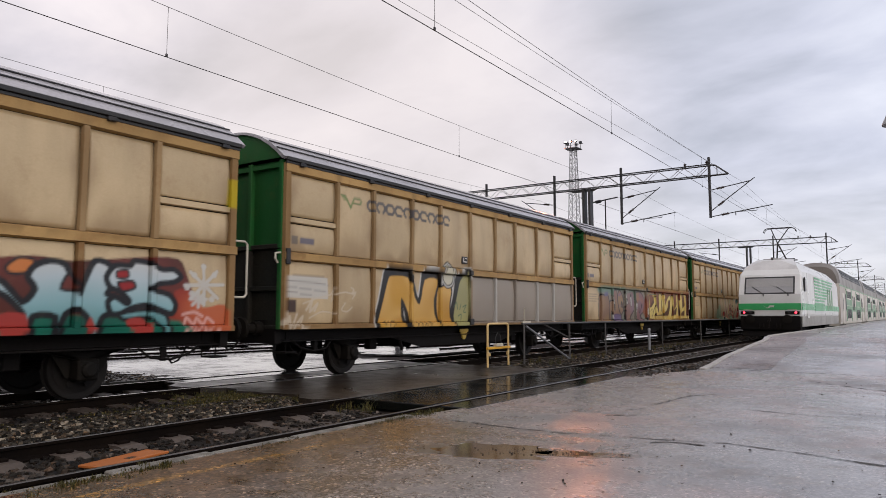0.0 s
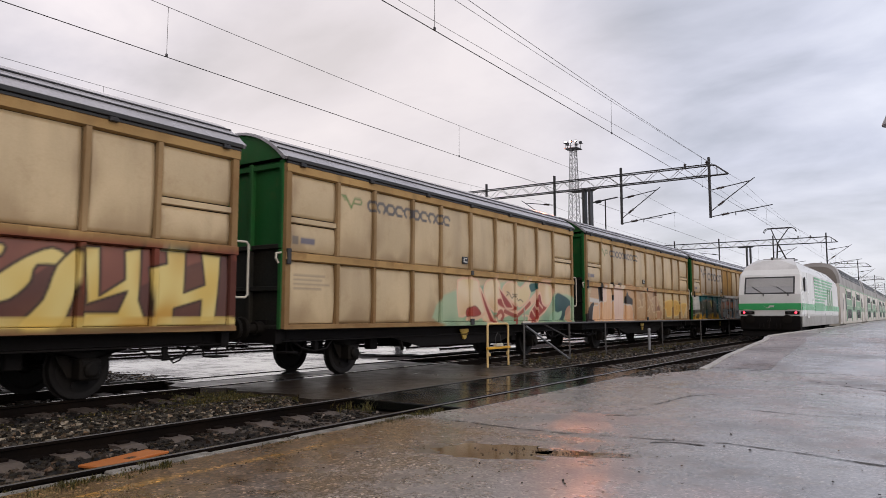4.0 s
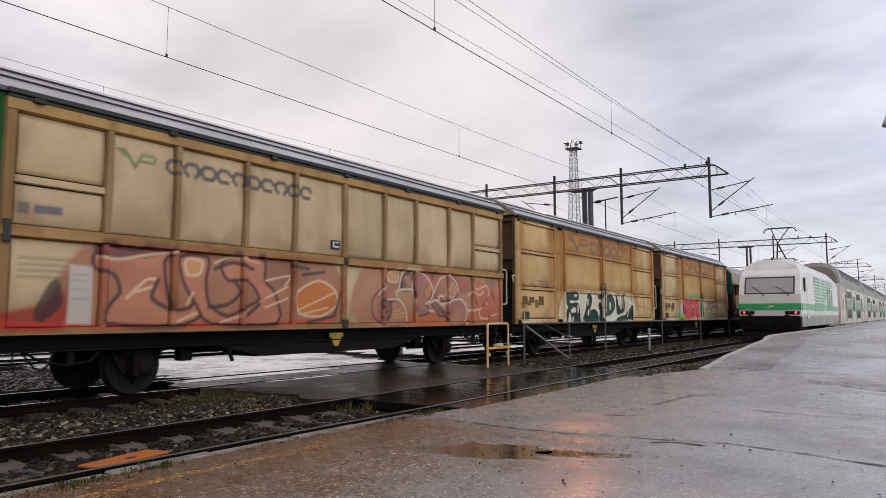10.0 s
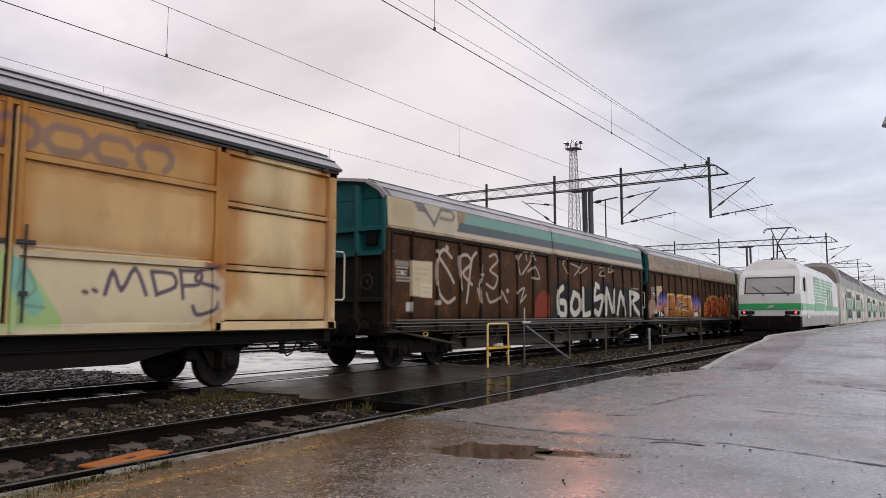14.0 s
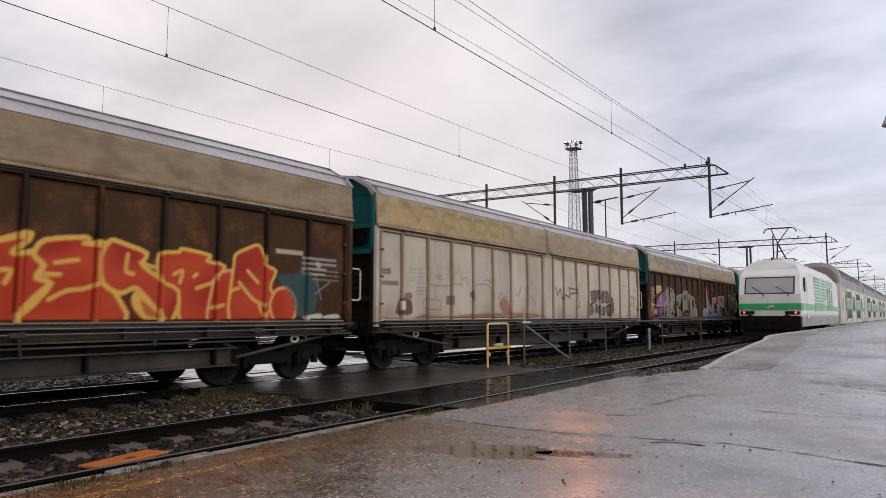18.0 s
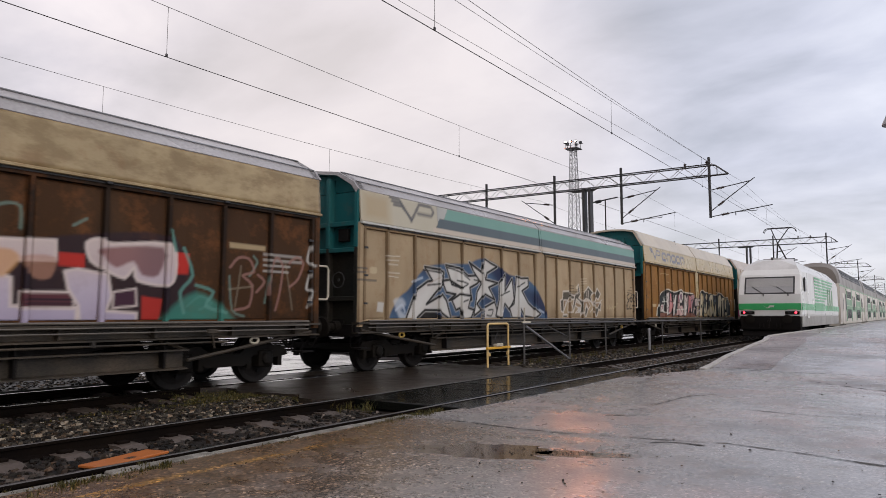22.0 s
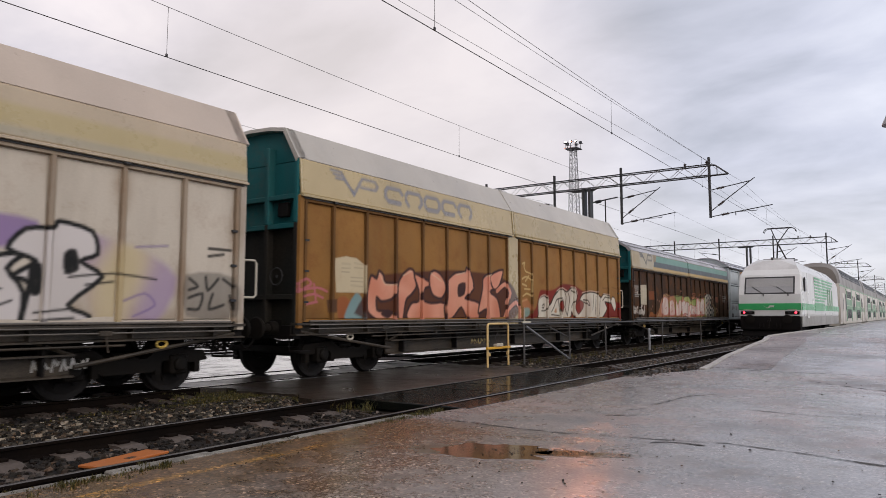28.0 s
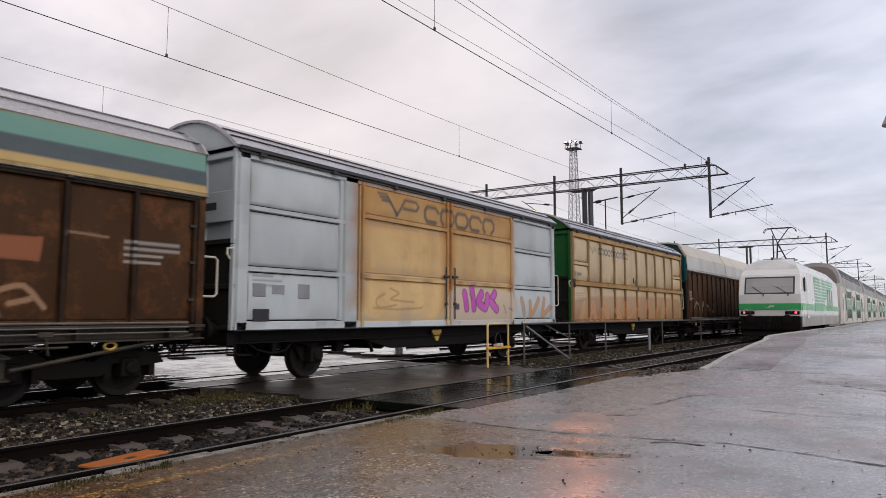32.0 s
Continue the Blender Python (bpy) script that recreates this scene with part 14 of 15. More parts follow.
    part("windscreen", slab(pane(-1.12, 1.12, 2.41, 3.17, 0.020), 0.02), CAB_GLASS, win, "grey windscreen, reflected sky put into its colour")
    # added slab, not a part of the cab: a painted reflection
    part("sun_blind", slab(pane(-1.10, 1.10, 2.72, 3.15, 0.026), 0.004), SCREEN_SHEEN, win, "pale slab added as the sky's reflection in the windscreen")
    for x in (-0.55, 0.60):
        part("wiper", B().tube((x + 0.28, slope(2.4) - 0.05, 2.34), (x - 0.25, slope(2.72) - 0.05, 2.72), 0.014, 5).tube((x + 0.3, slope(2.3) - 0.06, 2.24), (x + 0.28, slope(2.4) - 0.05, 2.36), 0.03, 6), DARK_STEEL, w, "windscreen wiper")
    part("front_band", B().box(-1.475, 1.475, -0.035, 0.02, 1.52, 1.86, 0.012), LOCO_GREEN, w, "green band across the front")
    part("owner_mark", B().add([(x, -0.04, z) for x, z in ((-0.28, 1.76), (-0.1, 1.62), (0.02, 1.76), (0.24, 1.76), (0.20, 1.66), (0.05, 1.66), (-0.06, 1.60), (-0.12, 1.60))], [(0, 1, 7), (1, 2, 5, 6), (2, 3, 4, 5)]), LABEL_WHITE, w, "small white emblem")
    for s in (-1, 1):
        part("green_band", B().box(*sorted((s * 1.495, s * 1.512)), 0.1, 18.9, 1.52, 1.86), LOCO_GREEN, w, "green band along the side")
        h = part("headlight_box", B().box(*sorted((s * 0.72, s * 1.38)), -0.045, 0.02, 1.29, 1.46, 0.02), UNDERFRAME, w, "black lamp housing")
        part("tail_lamp", B().lathe((s * 1.22, -0.045, 1.39), (0, -1, 0), [(0, 0.06), (0.02, 0.055), (0.03, 0.03)], 12), RED_LAMP, h, "red tail lamp, lit")
        part("headlight", B().lathe((s * 0.92, -0.045, 1.39), (0, -1, 0), [(0, 0.07), (0.015, 0.06)], 12), GLASS, h)
        part("handrail", B().pipe([(s * 1.25, -0.03, 1.53), (s * 1.25, -0.09, 1.53), (s * 0.85, -0.09, 1.53), (s * 0.85, -0.03, 1.53)], 0.016, 6), PALE_STEEL, w)
        part("buffer", BUFFER, None, w, "round steel buffer", (s * 0.875, 0.02, 1.06))
        part("skirt", B().box(*sorted((s * 1.36, s * 1.48)), 0.3, 18.7, 0.66, 1.215, 0.02), SKIRT_GREY, w, "grey side skirt")
        part("cab_window", B().box(*sorted((s * 1.49, s * 1.515)), 1.0, 1.75, 2.45, 3.15, 0.01), GLASS, w, "cab side window")
        part("mirror", B().box(*sorted((s * 1.52, s * 1.58)), 0.9, 1.0, 2.5, 3.2, 0.01), DARK_STEEL, w)
        part("cab_door", B().box(*sorted((s * 1.498, s * 1.51)), 2.0, 2.75, 1.1, 3.2, 0.004), LOCO_WHITE, w)
    gr = part("ventilation_field", B().box(1.497, 1.508, 5.2, 15.2, 1.42, 3.42), LOCO_WHITE, w, "side field of air grilles")
    for k in range(11):
        z = 1.50 + k * 0.18
        y0 = 5.3
        y1 = 8.0 + (k - 3) * 0.75 if k >= 4 else 7.7
        part("louvre", B().box(1.506, 1.526, y0, min(15.0, y1 + 2.2), z, z + 0.105, 0.006), LOCO_GREEN, gr, "green louvre")
    for y in (11.6, 12.8, 14.0):
        part("louvre", B().box(1.506, 1.526, y, y + 0.55, 1.6, 2.9, 0.006), COACH_GREEN, gr)
    part("pilot", B().box(-1.42, 1.42, 0.0, 0.35, 0.5, 1.26, 0.03), UNDERFRAME, w, "black buffer beam")
    part("coupling", COUPLING, None, w, "screw coupling", (0, 0.05, 1.02))
    for k, x in enumerate((-0.5, -0.3, 0.3, 0.5)):
        part("brake_hose", HOSE, None, w, "", (x, 0.05, 0.88))
    part("snow_plough", B().sweep_x([(0.0, 0.2), (0.35, 0.16), (0.45, 0.6), (0.2, 0.6)], -1.35, 1.35), UNDERFRAME, w)
    for y in (4.1, 14.9):
        bg = part("bogie", BOGIE, None, w, "dark bogie", (0, y, 0))
        for d in (-1.3, 1.3):
            part("wheelset", WHEELSET, None, bg, "", (0, d, 0.46))
    # raised pantograph
    p = part("pantograph", B().box(-0.8, 0.8, 3.6, 3.7, 4.34, 4.40).box(-0.8, 0.8, 4.6, 4.7, 4.34, 4.40).tube((-0.6, 3.65, 4.24), (-0.6, 3.65, 4.36), 0.05).tube((0.6, 3.65, 4.24), (0.6, 3.65, 4.36), 0.05).tube((0.6, 4.65, 4.24), (0.6, 4.65, 4.36), 0.05).tube((-0.6, 4.65, 4.24), (-0.6, 4.65, 4.36), 0.05), DARK_STEEL, w, "raised pantograph")
    part("lower_arm", B().tube((-0.25, 4.6, 4.42), (0, 3.4, 5.25), 0.04, 8).tube((0.25, 4.6, 4.42), (0, 3.4, 5.25), 0.04, 8), DARK_STEEL, p)
    part("upper_arm", B().tube((0, 3.4, 5.25), (-0.45, 4.3, 6.16), 0.028, 8).tube((0, 3.4, 5.25), (0.45, 4.3, 6.16), 0.028, 8), DARK_STEEL, p)
    bow = [(-0.85, 0, -0.24), (-0.78, 0, -0.08), (-0.62, 0, 0), (0.62, 0, 0), (0.78, 0, -0.08), (0.85, 0, -0.24)]
    part("collector", B().pipe([(x, 4.15, 6.2 + z) for x, _, z in bow], 0.022, 6).pipe([(x, 4.5, 6.2 + z) for x, _, z in bow], 0.022, 6).tube((-0.5, 4.15, 6.18), (-0.5, 4.5, 6.18), 0.02).tube((0.5, 4.15, 6.18), (0.5, 4.5, 6.18), 0.02), DARK_STEEL, p, "curved collector head")
    part("aerial", B().lathe((0, 1.4, 4.1), (0, 0, 1), [(0, 0.07), (0.18, 0.05), (0.24, 0.02)], 10), DARK_STEEL, w)


def coach():
    L = 26.4
    w = thing("double_deck_coach", "white, green and grey double-deck railway coach", "railway coach", "coaches of the passenger train")
    prof = [(1.30, 0.45), (1.53, 0.60), (1.56, 1.6), (1.56, 3.35), (1.545, 3.6)]
    part("body", B().sweep_y(prof + [(-x, z) for x, z in prof[::-1]], 0.12, L - 0.12), COACH_WHITE, w, "white lower body")
    top = [(1.55, 3.55), (1.53, 3.9), (1.46, 4.35), (1.25, 4.85), (0.9, 5.12), (0.4, 5.22), (0, 5.24)]
    full = top + [(-x, z) for x, z in top[-2::-1]]
    part("roof", B().sweep_y(full, 1.0, L - 1.0), COACH_GREY, w, "grey upper deck and roof", smooth=True)
    for y0, y1 in ((0.12, 1.0), (L - 0.12, L - 1.0)):
        lo = [(x * 0.93, y0, 3.55 + (z - 3.55) * 0.80) for x, z in full]
        hi = [(x, y1, z) for x, z in full]
        n = len(full)
        part("roof_end", B().add(lo + hi, [(i, i + 1, n + i + 1, n + i) for i in range(n - 1)] + [tuple(range(n)), tuple(range(n, 2 * n))[::-1]]), ROOF_END, w, smooth=True)
    for s in (-1, 1):
        part("upper_band", B().box(*sorted((s * 1.535, s * 1.566)), 0.2, L - 0.2, 3.44, 3.54), COACH_GREEN, w)
        part("green_band", B().box(*sorted((s * 1.55, s * 1.568)), 0.2, L - 0.2, 1.58, 2.0), COACH_GREEN, w, "pale green band")
        part("end_panel", B().box(*sorted((s * 1.556, s * 1.574)), 0.14, 4.6, 0.75, 3.42), COACH_BEIGE, w, "beige panel by the door")
        for y in (5.2, 15.4):
            part("green_field", B().box(*sorted((s * 1.555, s * 1.572)), y, y + 0.7, 0.8, 3.4).box(*sorted((s * 1.555, s * 1.572)), y + 5.1, y + 5.8, 0.8, 3.4).box(*sorted((s * 1.555, s * 1.572)), y + 0.7, y + 5.1, 2.05, 2.55), COACH_GREEN, w, "pale green side field")
        for k in range(12):
            y = 3.0 + k * 1.75
            a = part("upper_window", B().add([(s * q, yy, z) for q, z in ((1.47, 4.20), (1.30, 4.78)) for yy in (y, y + 1.45)] + [(s * (q + 0.03), yy, z + 0.01) for q, z in ((1.47, 4.20), (1.30, 4.78)) for yy in (y, y + 1.45)],
                                             [(0, 1, 3, 2), (4, 6, 7, 5), (0, 4, 5, 1), (2, 3, 7, 6), (0, 2, 6, 4), (1, 5, 7, 3)]), DUSTY_GLASS, w, "dark upper-deck window")
        for y, z0, z1 in [(y + 6.1 + 1.05 * k, 1.0, 1.75) for y in (0, 10.2) for k in range(4)] + [(y + 6.1 + 1.05 * k, 2.65, 3.2) for y in (0, 10.2) for k in range(4)] + [(4.7, 1.7, 2.9), (11.8, 1.7, 2.9), (13.2, 1.7, 2.9), (22.4, 1.7, 2.9)]:
            part("lower_window", B().box(*sorted((s * 1.552, s * 1.580)), y, y + 0.62, z0, z1, 0.006), DUSTY_GLASS, w, "dark lower window")
        for y in (2.0, L - 3.4):
            d = part("door", B().box(*sorted((s * 1.548, s * 1.584)), y, y + 1.4, 0.62, 2.95, 0.01), COACH_WHITE, w, "passenger door")
            part("door_window", B().box(*sorted((s * 1.58, s * 1.592)), y + 0.3, y + 0.6, 1.6, 2.6), DUSTY_GLASS, d)
        part("skirt", B().box(*sorted((s * 1.38, s * 1.50)), 5.0, L - 5.0, 0.32, 0.62), SKIRT_GREY, w)
    part("gangway", B().box(-0.75, 0.75, -0.12, 0.12, 0.9, 3.3, 0.02), BLACK_RUNNER, w, "black rubber gangway")
    for y in (3.2, L - 3.2):
        bg = part("bogie", BOGIE, None, w, "dark bogie", (0, y, 0))
        for d in (-1.2, 1.2):
            part("wheelset", WHEELSET, None, bg, "", (0, d, 0.46))
    w.matrix_basis = Matrix.Translation((NEAR, 58.9, 0))
    for k in range(1, 5):
        copy_thing(w, Matrix.Translation((NEAR, 58.9 + 26.6 * k, 0)))


locomotive()
coach()


# ---- overhead line ----
def insulated(bm, a, b, r=0.022, at=0.18):
    """A tube with a ribbed insulator near its start; the insulator comes back on its own."""
    a, b = Vector(a), Vector(b)
    bm.tube(a, b, r, 6)
    d = b - a
    i = B()
    p = a + d * at
    i.lathe(p, d, [(0, 0.03), (0.02, 0.07), (0.06, 0.03), (0.08, 0.07), (0.12, 0.03), (0.14, 0.07), (0.18, 0.03), (0.20, 0.07), (0.24, 0.03), (0.26, 0.065), (0.34, 0.03)], 8)
    return i


def gantry(y, tracks, left, leg, label, right=-7.8):
    g = thing("catenary_gantry", label, "gantry", "gantries over the tracks", (0, y, 0))
    x1, x0, zb, zt, d = right, left, 7.74, 8.25, 0.18
    b = {}
    for name, yy, z in (("chord", -d, zb), ("chord", d, zb), ("chord", -d, zt), ("chord", d, zt)):
        part("chord", B().box(x0, x1, yy - 0.022, yy + 0.022, z - 0.026, z + 0.026), DARK_STEEL, g, "beam chord")
    n = int((x1 - x0) / 0.62)
    for side in (-d, d):
        lat = B()
        for k in range(n):
            a, c = x0 + (x1 - x0) * k / n, x0 + (x1 - x0) * (k + 1) / n
            lat.tube((a, side, zb if k % 2 else zt), (c, side, zt if k % 2 else zb), 0.014, 4)
        tagged(part("lattice", lat, LATTICE, g, "zigzag lattice"), kind="stuff")
    tip = B().pipe([(x1, 0, zt), (x1 + 0.22, 0, zt - 0.04), (x1 + 0.80, 0, zb)], 0.04).tube((x1, 0, zb), (x1 + 0.78, 0, zb), 0.04).tube((x1 + 0.30, 0, zt - 0.1), (x1 + 0.3, 0, zb), 0.02)
    part("beam_tip", tip, DARK_STEEL, g)
    part("leg", B().box(leg - 0.22, leg - 0.10, -0.2, 0.2, -0.3, zb).box(leg + 0.10, leg + 0.22, -0.2, 0.2, -0.3, zb), DARK_STEEL, g, "twin steel column")
    part("leg", B().box(x0 + 0.2, x0 + 0.5, -0.2, 0.2, -0.3, zb), DARK_STEEL, g, "steel column")
    part("bracket", B().sweep_y([(leg - 1.0, zb - 0.04), (leg + 0.5, zb - 0.04), (leg + 0.3, zb - 0.14), (leg - 0.8, zb - 0.14)], -0.12, 0.12), DARK_STEEL, g)
    for xp, xt, s in tracks:
        post = part("hanging_post", B().box(xp - 0.055, xp + 0.055, -0.05, 0.05, 5.75, 8.62, 0.008), DARK_STEEL, g, "hanging post")
        arms = B()
        i1 = insulated(arms, (xp, 0, 7.05), (xp + s * 1.75, 0, 7.32))
        i2 = insulated(arms, (xp, 0, 6.05), (xp + s * 1.95, 0, 7.45))
        i3 = insulated(arms, (xp, 0, 5.80), (xp + s * 2.65, 0, 6.15))
        arms.pipe([(xp + s * 1.1, 0, 5.98), (xp + s * 1.1, 0, 5.78)], 0.02).pipe([(xp + s * 1.12, 0, 5.95), (xp + s * 2.0, 0, 5.95), (xp + s * 2.0, 0, 6.0)], 0.014)
        part("bracket_arm", arms, DARK_STEEL, post, "bracket arms")
        for ins in (i1, i2, i3):
            part("insulator", ins, PORCELAIN, post, "brown insulator")
    for x in (-8.95, -7.95):
        part("feeder_insulator", B().lathe((x, 0, zt), (0, 0, 1), [(0, 0.03), (0.05, 0.08), (0.1, 0.04), (0.14, 0.08), (0.2, 0.03)], 8), PORCELAIN, g)
    if y < 50:
        part("anchor_arm", B().pipe([(leg + 0.3, 0, 7.0), (leg + 1.6, 0, 7.15)], 0.035).tube((leg + 0.95, 0, 7.05), (leg + 0.95, 0, 4.6), 0.035).lathe((leg + 0.4, 0, 7.0), (1, 0, 0.1), [(0, 0.04), (0.05, 0.08), (0.3, 0.08), (0.35, 0.04)], 8), DARK_STEEL, g)
    return g


POSTS = ((-7.85, NEAR, 1), (-12.1, FREIGHT, 1), (-15.75, -16.0, -1), (-19.95, -20.4, -1))
gantry(33.5, POSTS, -26.5, -13.9, "dark lattice gantry carrying the overhead wires")
gantry(70.5, ((-6.7, NEAR, 1), (-11.05, FREIGHT, 1), (-15.85, -16.0, -1), (-20.1, -20.4, -1)), -26.5, -13.2, "dark lattice gantry further along the tracks", -6.6)
for y in (109.0, 150.0, 192.0, 240.0):
    gantry(y, ((-6.75, NEAR, 1), (-11.1, FREIGHT, 1)), -26.5, -13.4, "far lattice gantry over the tracks", -6.0)


def sagging(x, z, y0, y1, sag, r, n=14):
    pts = []
    for k in range(n + 1):
        u = k / n
        pts.append((x, y0 + (y1 - y0) * u, z - sag * 4 * u * (1 - u)))
    return B().pipe(pts, r, 5)


def overhead(x, full=True):
    w = thing("overhead_line", "thin dark contact wire with its catenary and droppers", "overhead wire", "overhead lines")
    spans = (-55.0, -10.0, 33.5, 70.5, 109.0, 150.0, 192.0)
    for k, (a, c) in enumerate(zip(spans, spans[1:])):
        part("contact_wire", B().tube((x + 0.1 * (-1) ** k, a, 6.0), (x - 0.1 * (-1) ** k, c, 6.0), 0.0075, 6), WIRE, w, "contact wire")
        part("catenary_wire", sagging(x, 7.35, a, c, 0.42, 0.0055), WIRE, w, "catenary wire")
        step = 9.4
        n = int((c - a) / step)
        for i in range(n):
            y = a + (c - a) * (i + 0.5) / n if a != -10.0 else (-6.5, 7.4 if x > -11.5 and x < -11 else 9.2, 17.3, 26.5)[i] if i < 4 else None
            if y is None:
                continue
            u = (y - a) / (c - a)
            part("dropper", B().tube((x, y, 6.0), (x, y, 7.35 - 0.42 * 4 * u * (1 - u)), 0.0045, 5).box(x - 0.012, x + 0.012, y - 0.02, y + 0.02, 5.99, 6.05), WIRE, w, "dropper")
    return w


for x in (NEAR, FREIGHT, -16.6, -20.9):
    overhead(x)
feeder = thing("feeder_line", "pair of thin feeder wires above the gantries", "overhead wire")
for x in (-8.95, -7.95):
    for a, c in ((-40, 33.5), (33.5, 70.5), (70.5, 109), (109, 150)):
        part("feeder_wire", sagging(x, 8.47, a, c, 0.55 if a < 0 else 0.35, 0.0055, 18), WIRE, feeder)


# ---- floodlight mast ----
def mast():
    x, y = -40.0, 91.5
    m = thing("floodlight_mast", "tall galvanised lattice mast with its floodlights on", "light mast", at=(x, y, -0.3))
    H = 25.2
    hw = lambda z: 1.0 - 0.64 * z / H
    for sx in (-1, 1):
        for sy in (-1, 1):
            part("mast_leg", B().tube((sx * hw(0), sy * hw(0), 0), (sx * hw(H), sy * hw(H), H), 0.06, 6), GALV, m, "mast leg")
    n = 22
    for (ax, ay), (bx, by) in (((-1, -1), (1, -1)), ((1, -1), (1, 1)), ((1, 1), (-1, 1)), ((-1, 1), (-1, -1))):
        lat = B()
        for k in range(n):
            z0, z1 = H * k / n, H * (k + 1) / n
            lat.tube((ax * hw(z0), ay * hw(z0), z0), (bx * hw(z1), by * hw(z1), z1), 0.03, 4).tube((bx * hw(z0), by * hw(z0), z0), (ax * hw(z1), ay * hw(z1), z1), 0.03, 4)
        tagged(part("bracing", lat, GALV, m, "diagonal bracing"), kind="stuff")
    part("platform_deck", B().box(-0.98, 0.98, -0.98, 0.98, H, H + 0.12, 0.02), GALV, m, "top platform")
    part("guard_rail", B().pipe([(-1.15, -0.94, H + 0.9), (1.15, -0.94, H + 0.9), (1.15, 0.94, H + 0.9), (-1.15, 0.94, H + 0.9), (-1.15, -0.94, H + 0.9)], 0.03, 4), GALV, m)
    for k, (dx, dy) in enumerate(((-0.75, -0.9), (0.0, -0.98), (0.75, -0.9), (1.0, 0.2), (-1.0, 0.2), (0, 1.0))):
        z = H + 0.95
        fl = part("floodlight", B().box(dx - 0.2, dx + 0.2, dy - 0.12, dy + 0.18, z - 0.2, z + 0.16, 0.04).tube((dx, dy, H), (dx, dy, z - 0.2), 0.04, 6), DARK_STEEL, m, "floodlight on its bracket")
        part("lamp_glass", B().box(dx - 0.12, dx + 0.12, dy - 0.135, dy - 0.122, z - 0.12, z + 0.08), FLOOD_LAMP if k < 3 else GLASS, fl, "lit lamp glass" if k < 3 else "")


mast()


# ---- crossing furniture ----
def barrier():
    b = thing("tubular_barrier", "yellow tubular hoop barrier with a small shelf", "barrier", at=(-8.70, 14.62, -0.02))
    r, h, L = 0.028, 1.06, 1.02
    pts = [(0, 0, 0), (0, 0, h - 0.08)] + [(0, 0.08 - 0.08 * math.cos(a), h - 0.08 + 0.08 * math.sin(a)) for a in (0.5, 1.05, 1.57)] + [(0, L - 0.08 + 0.08 * math.sin(a), h - 0.08 + 0.08 * math.cos(a)) for a in (0.0, 0.5, 1.05, 1.57)] + [(0, L, 0)]
    part("hoop", B().pipe(pts, r, 10), YELLOW_PIPE, b, "faded yellow hoop", smooth=True)
    part("cross_bar", B().box(-0.02, 0.05, -0.05, L + 0.05, 0.44, 0.50, 0.01), ORANGE_YELLOW, b, "bright yellow cross bar")
    part("bracket", B().box(-0.01, 0.04, 0.03, 0.09, 0.28, 0.36, 0.006).box(-0.01, 0.04, L - 0.09, L - 0.03, 0.28, 0.36, 0.006), YELLOW_PIPE, b)
    part("foot_plate", B().box(-0.09, 0.09, -0.09, 0.09, 0.0, 0.015).box(-0.09, 0.09, L - 0.09, L + 0.09, 0.0, 0.015), DARK_STEEL, b)
    box = thing("signal_box", "small pale equipment box on the barrier's bar", "equipment", at=(-8.68, 14.95, 0.48))
    part("casing", B().box(-0.05, 0.06, 0, 0.14, 0, 0.07, 0.01), PALE_STEEL, box)
    part("casing", B().box(-0.05, 0.06, 0.17, 0.31, 0, 0.08, 0.01), PALE_STEEL, box)
    part("cable", B().pipe([(0, 0.05, 0.05), (0, 0.0, 0.2), (0, 0.12, 0.34), (0, 0.26, 0.28), (0, 0.3, 0.05)], 0.01, 5), BLACK_RUNNER, box)


def pipe_fence():
    f = thing("pipe_fence", "grey steel pipe fence with a diagonal brace", "fence", at=(-8.75, 16.6, -0.1))
    ys = (0, 2.9, 5.8, 12.0, 18.0, 24.0, 28.5)
    for y in ys:
        part("post", B().tube((0, y, 0), (0, y, 1.10), 0.028, 8), FENCE_STEEL, f)
    part("top_rail", B().tube((0, -0.1, 1.12), (0, 28.6, 1.12), 0.03, 8), FENCE_STEEL, f, "top rail")
    part("brace", B().tube((0.02, 0.1, 1.05), (0.02, 2.85, 0.05), 0.03, 8), GALV, f, "pale diagonal brace")
    part("brace", B().tube((-0.02, 2.85, 0.7), (-0.02, 1.2, 1.1), 0.02, 6), FENCE_STEEL, f)
    part("mesh_bracket", B().box(-0.02, 0.02, -0.1, 0.35, 1.13, 1.19).box(-0.015, 0.015, 0.02, 0.05, 1.15, 1.55), PALE_STEEL, f, "pale upright bracket")
    p = thing("marker_post", "short galvanised marker post beside the track", "post", at=(-8.45, 26.0, -0.15))
    part("shaft", B().tube((0, 0, 0), (0, 0, 0.86), 0.05, 10), GALV, p)
    part("cap", B().lathe((0, 0, 0.86), (0, 0, 1), [(0, 0.06), (0.03, 0.055), (0.06, 0.02)], 10), GALV, p)


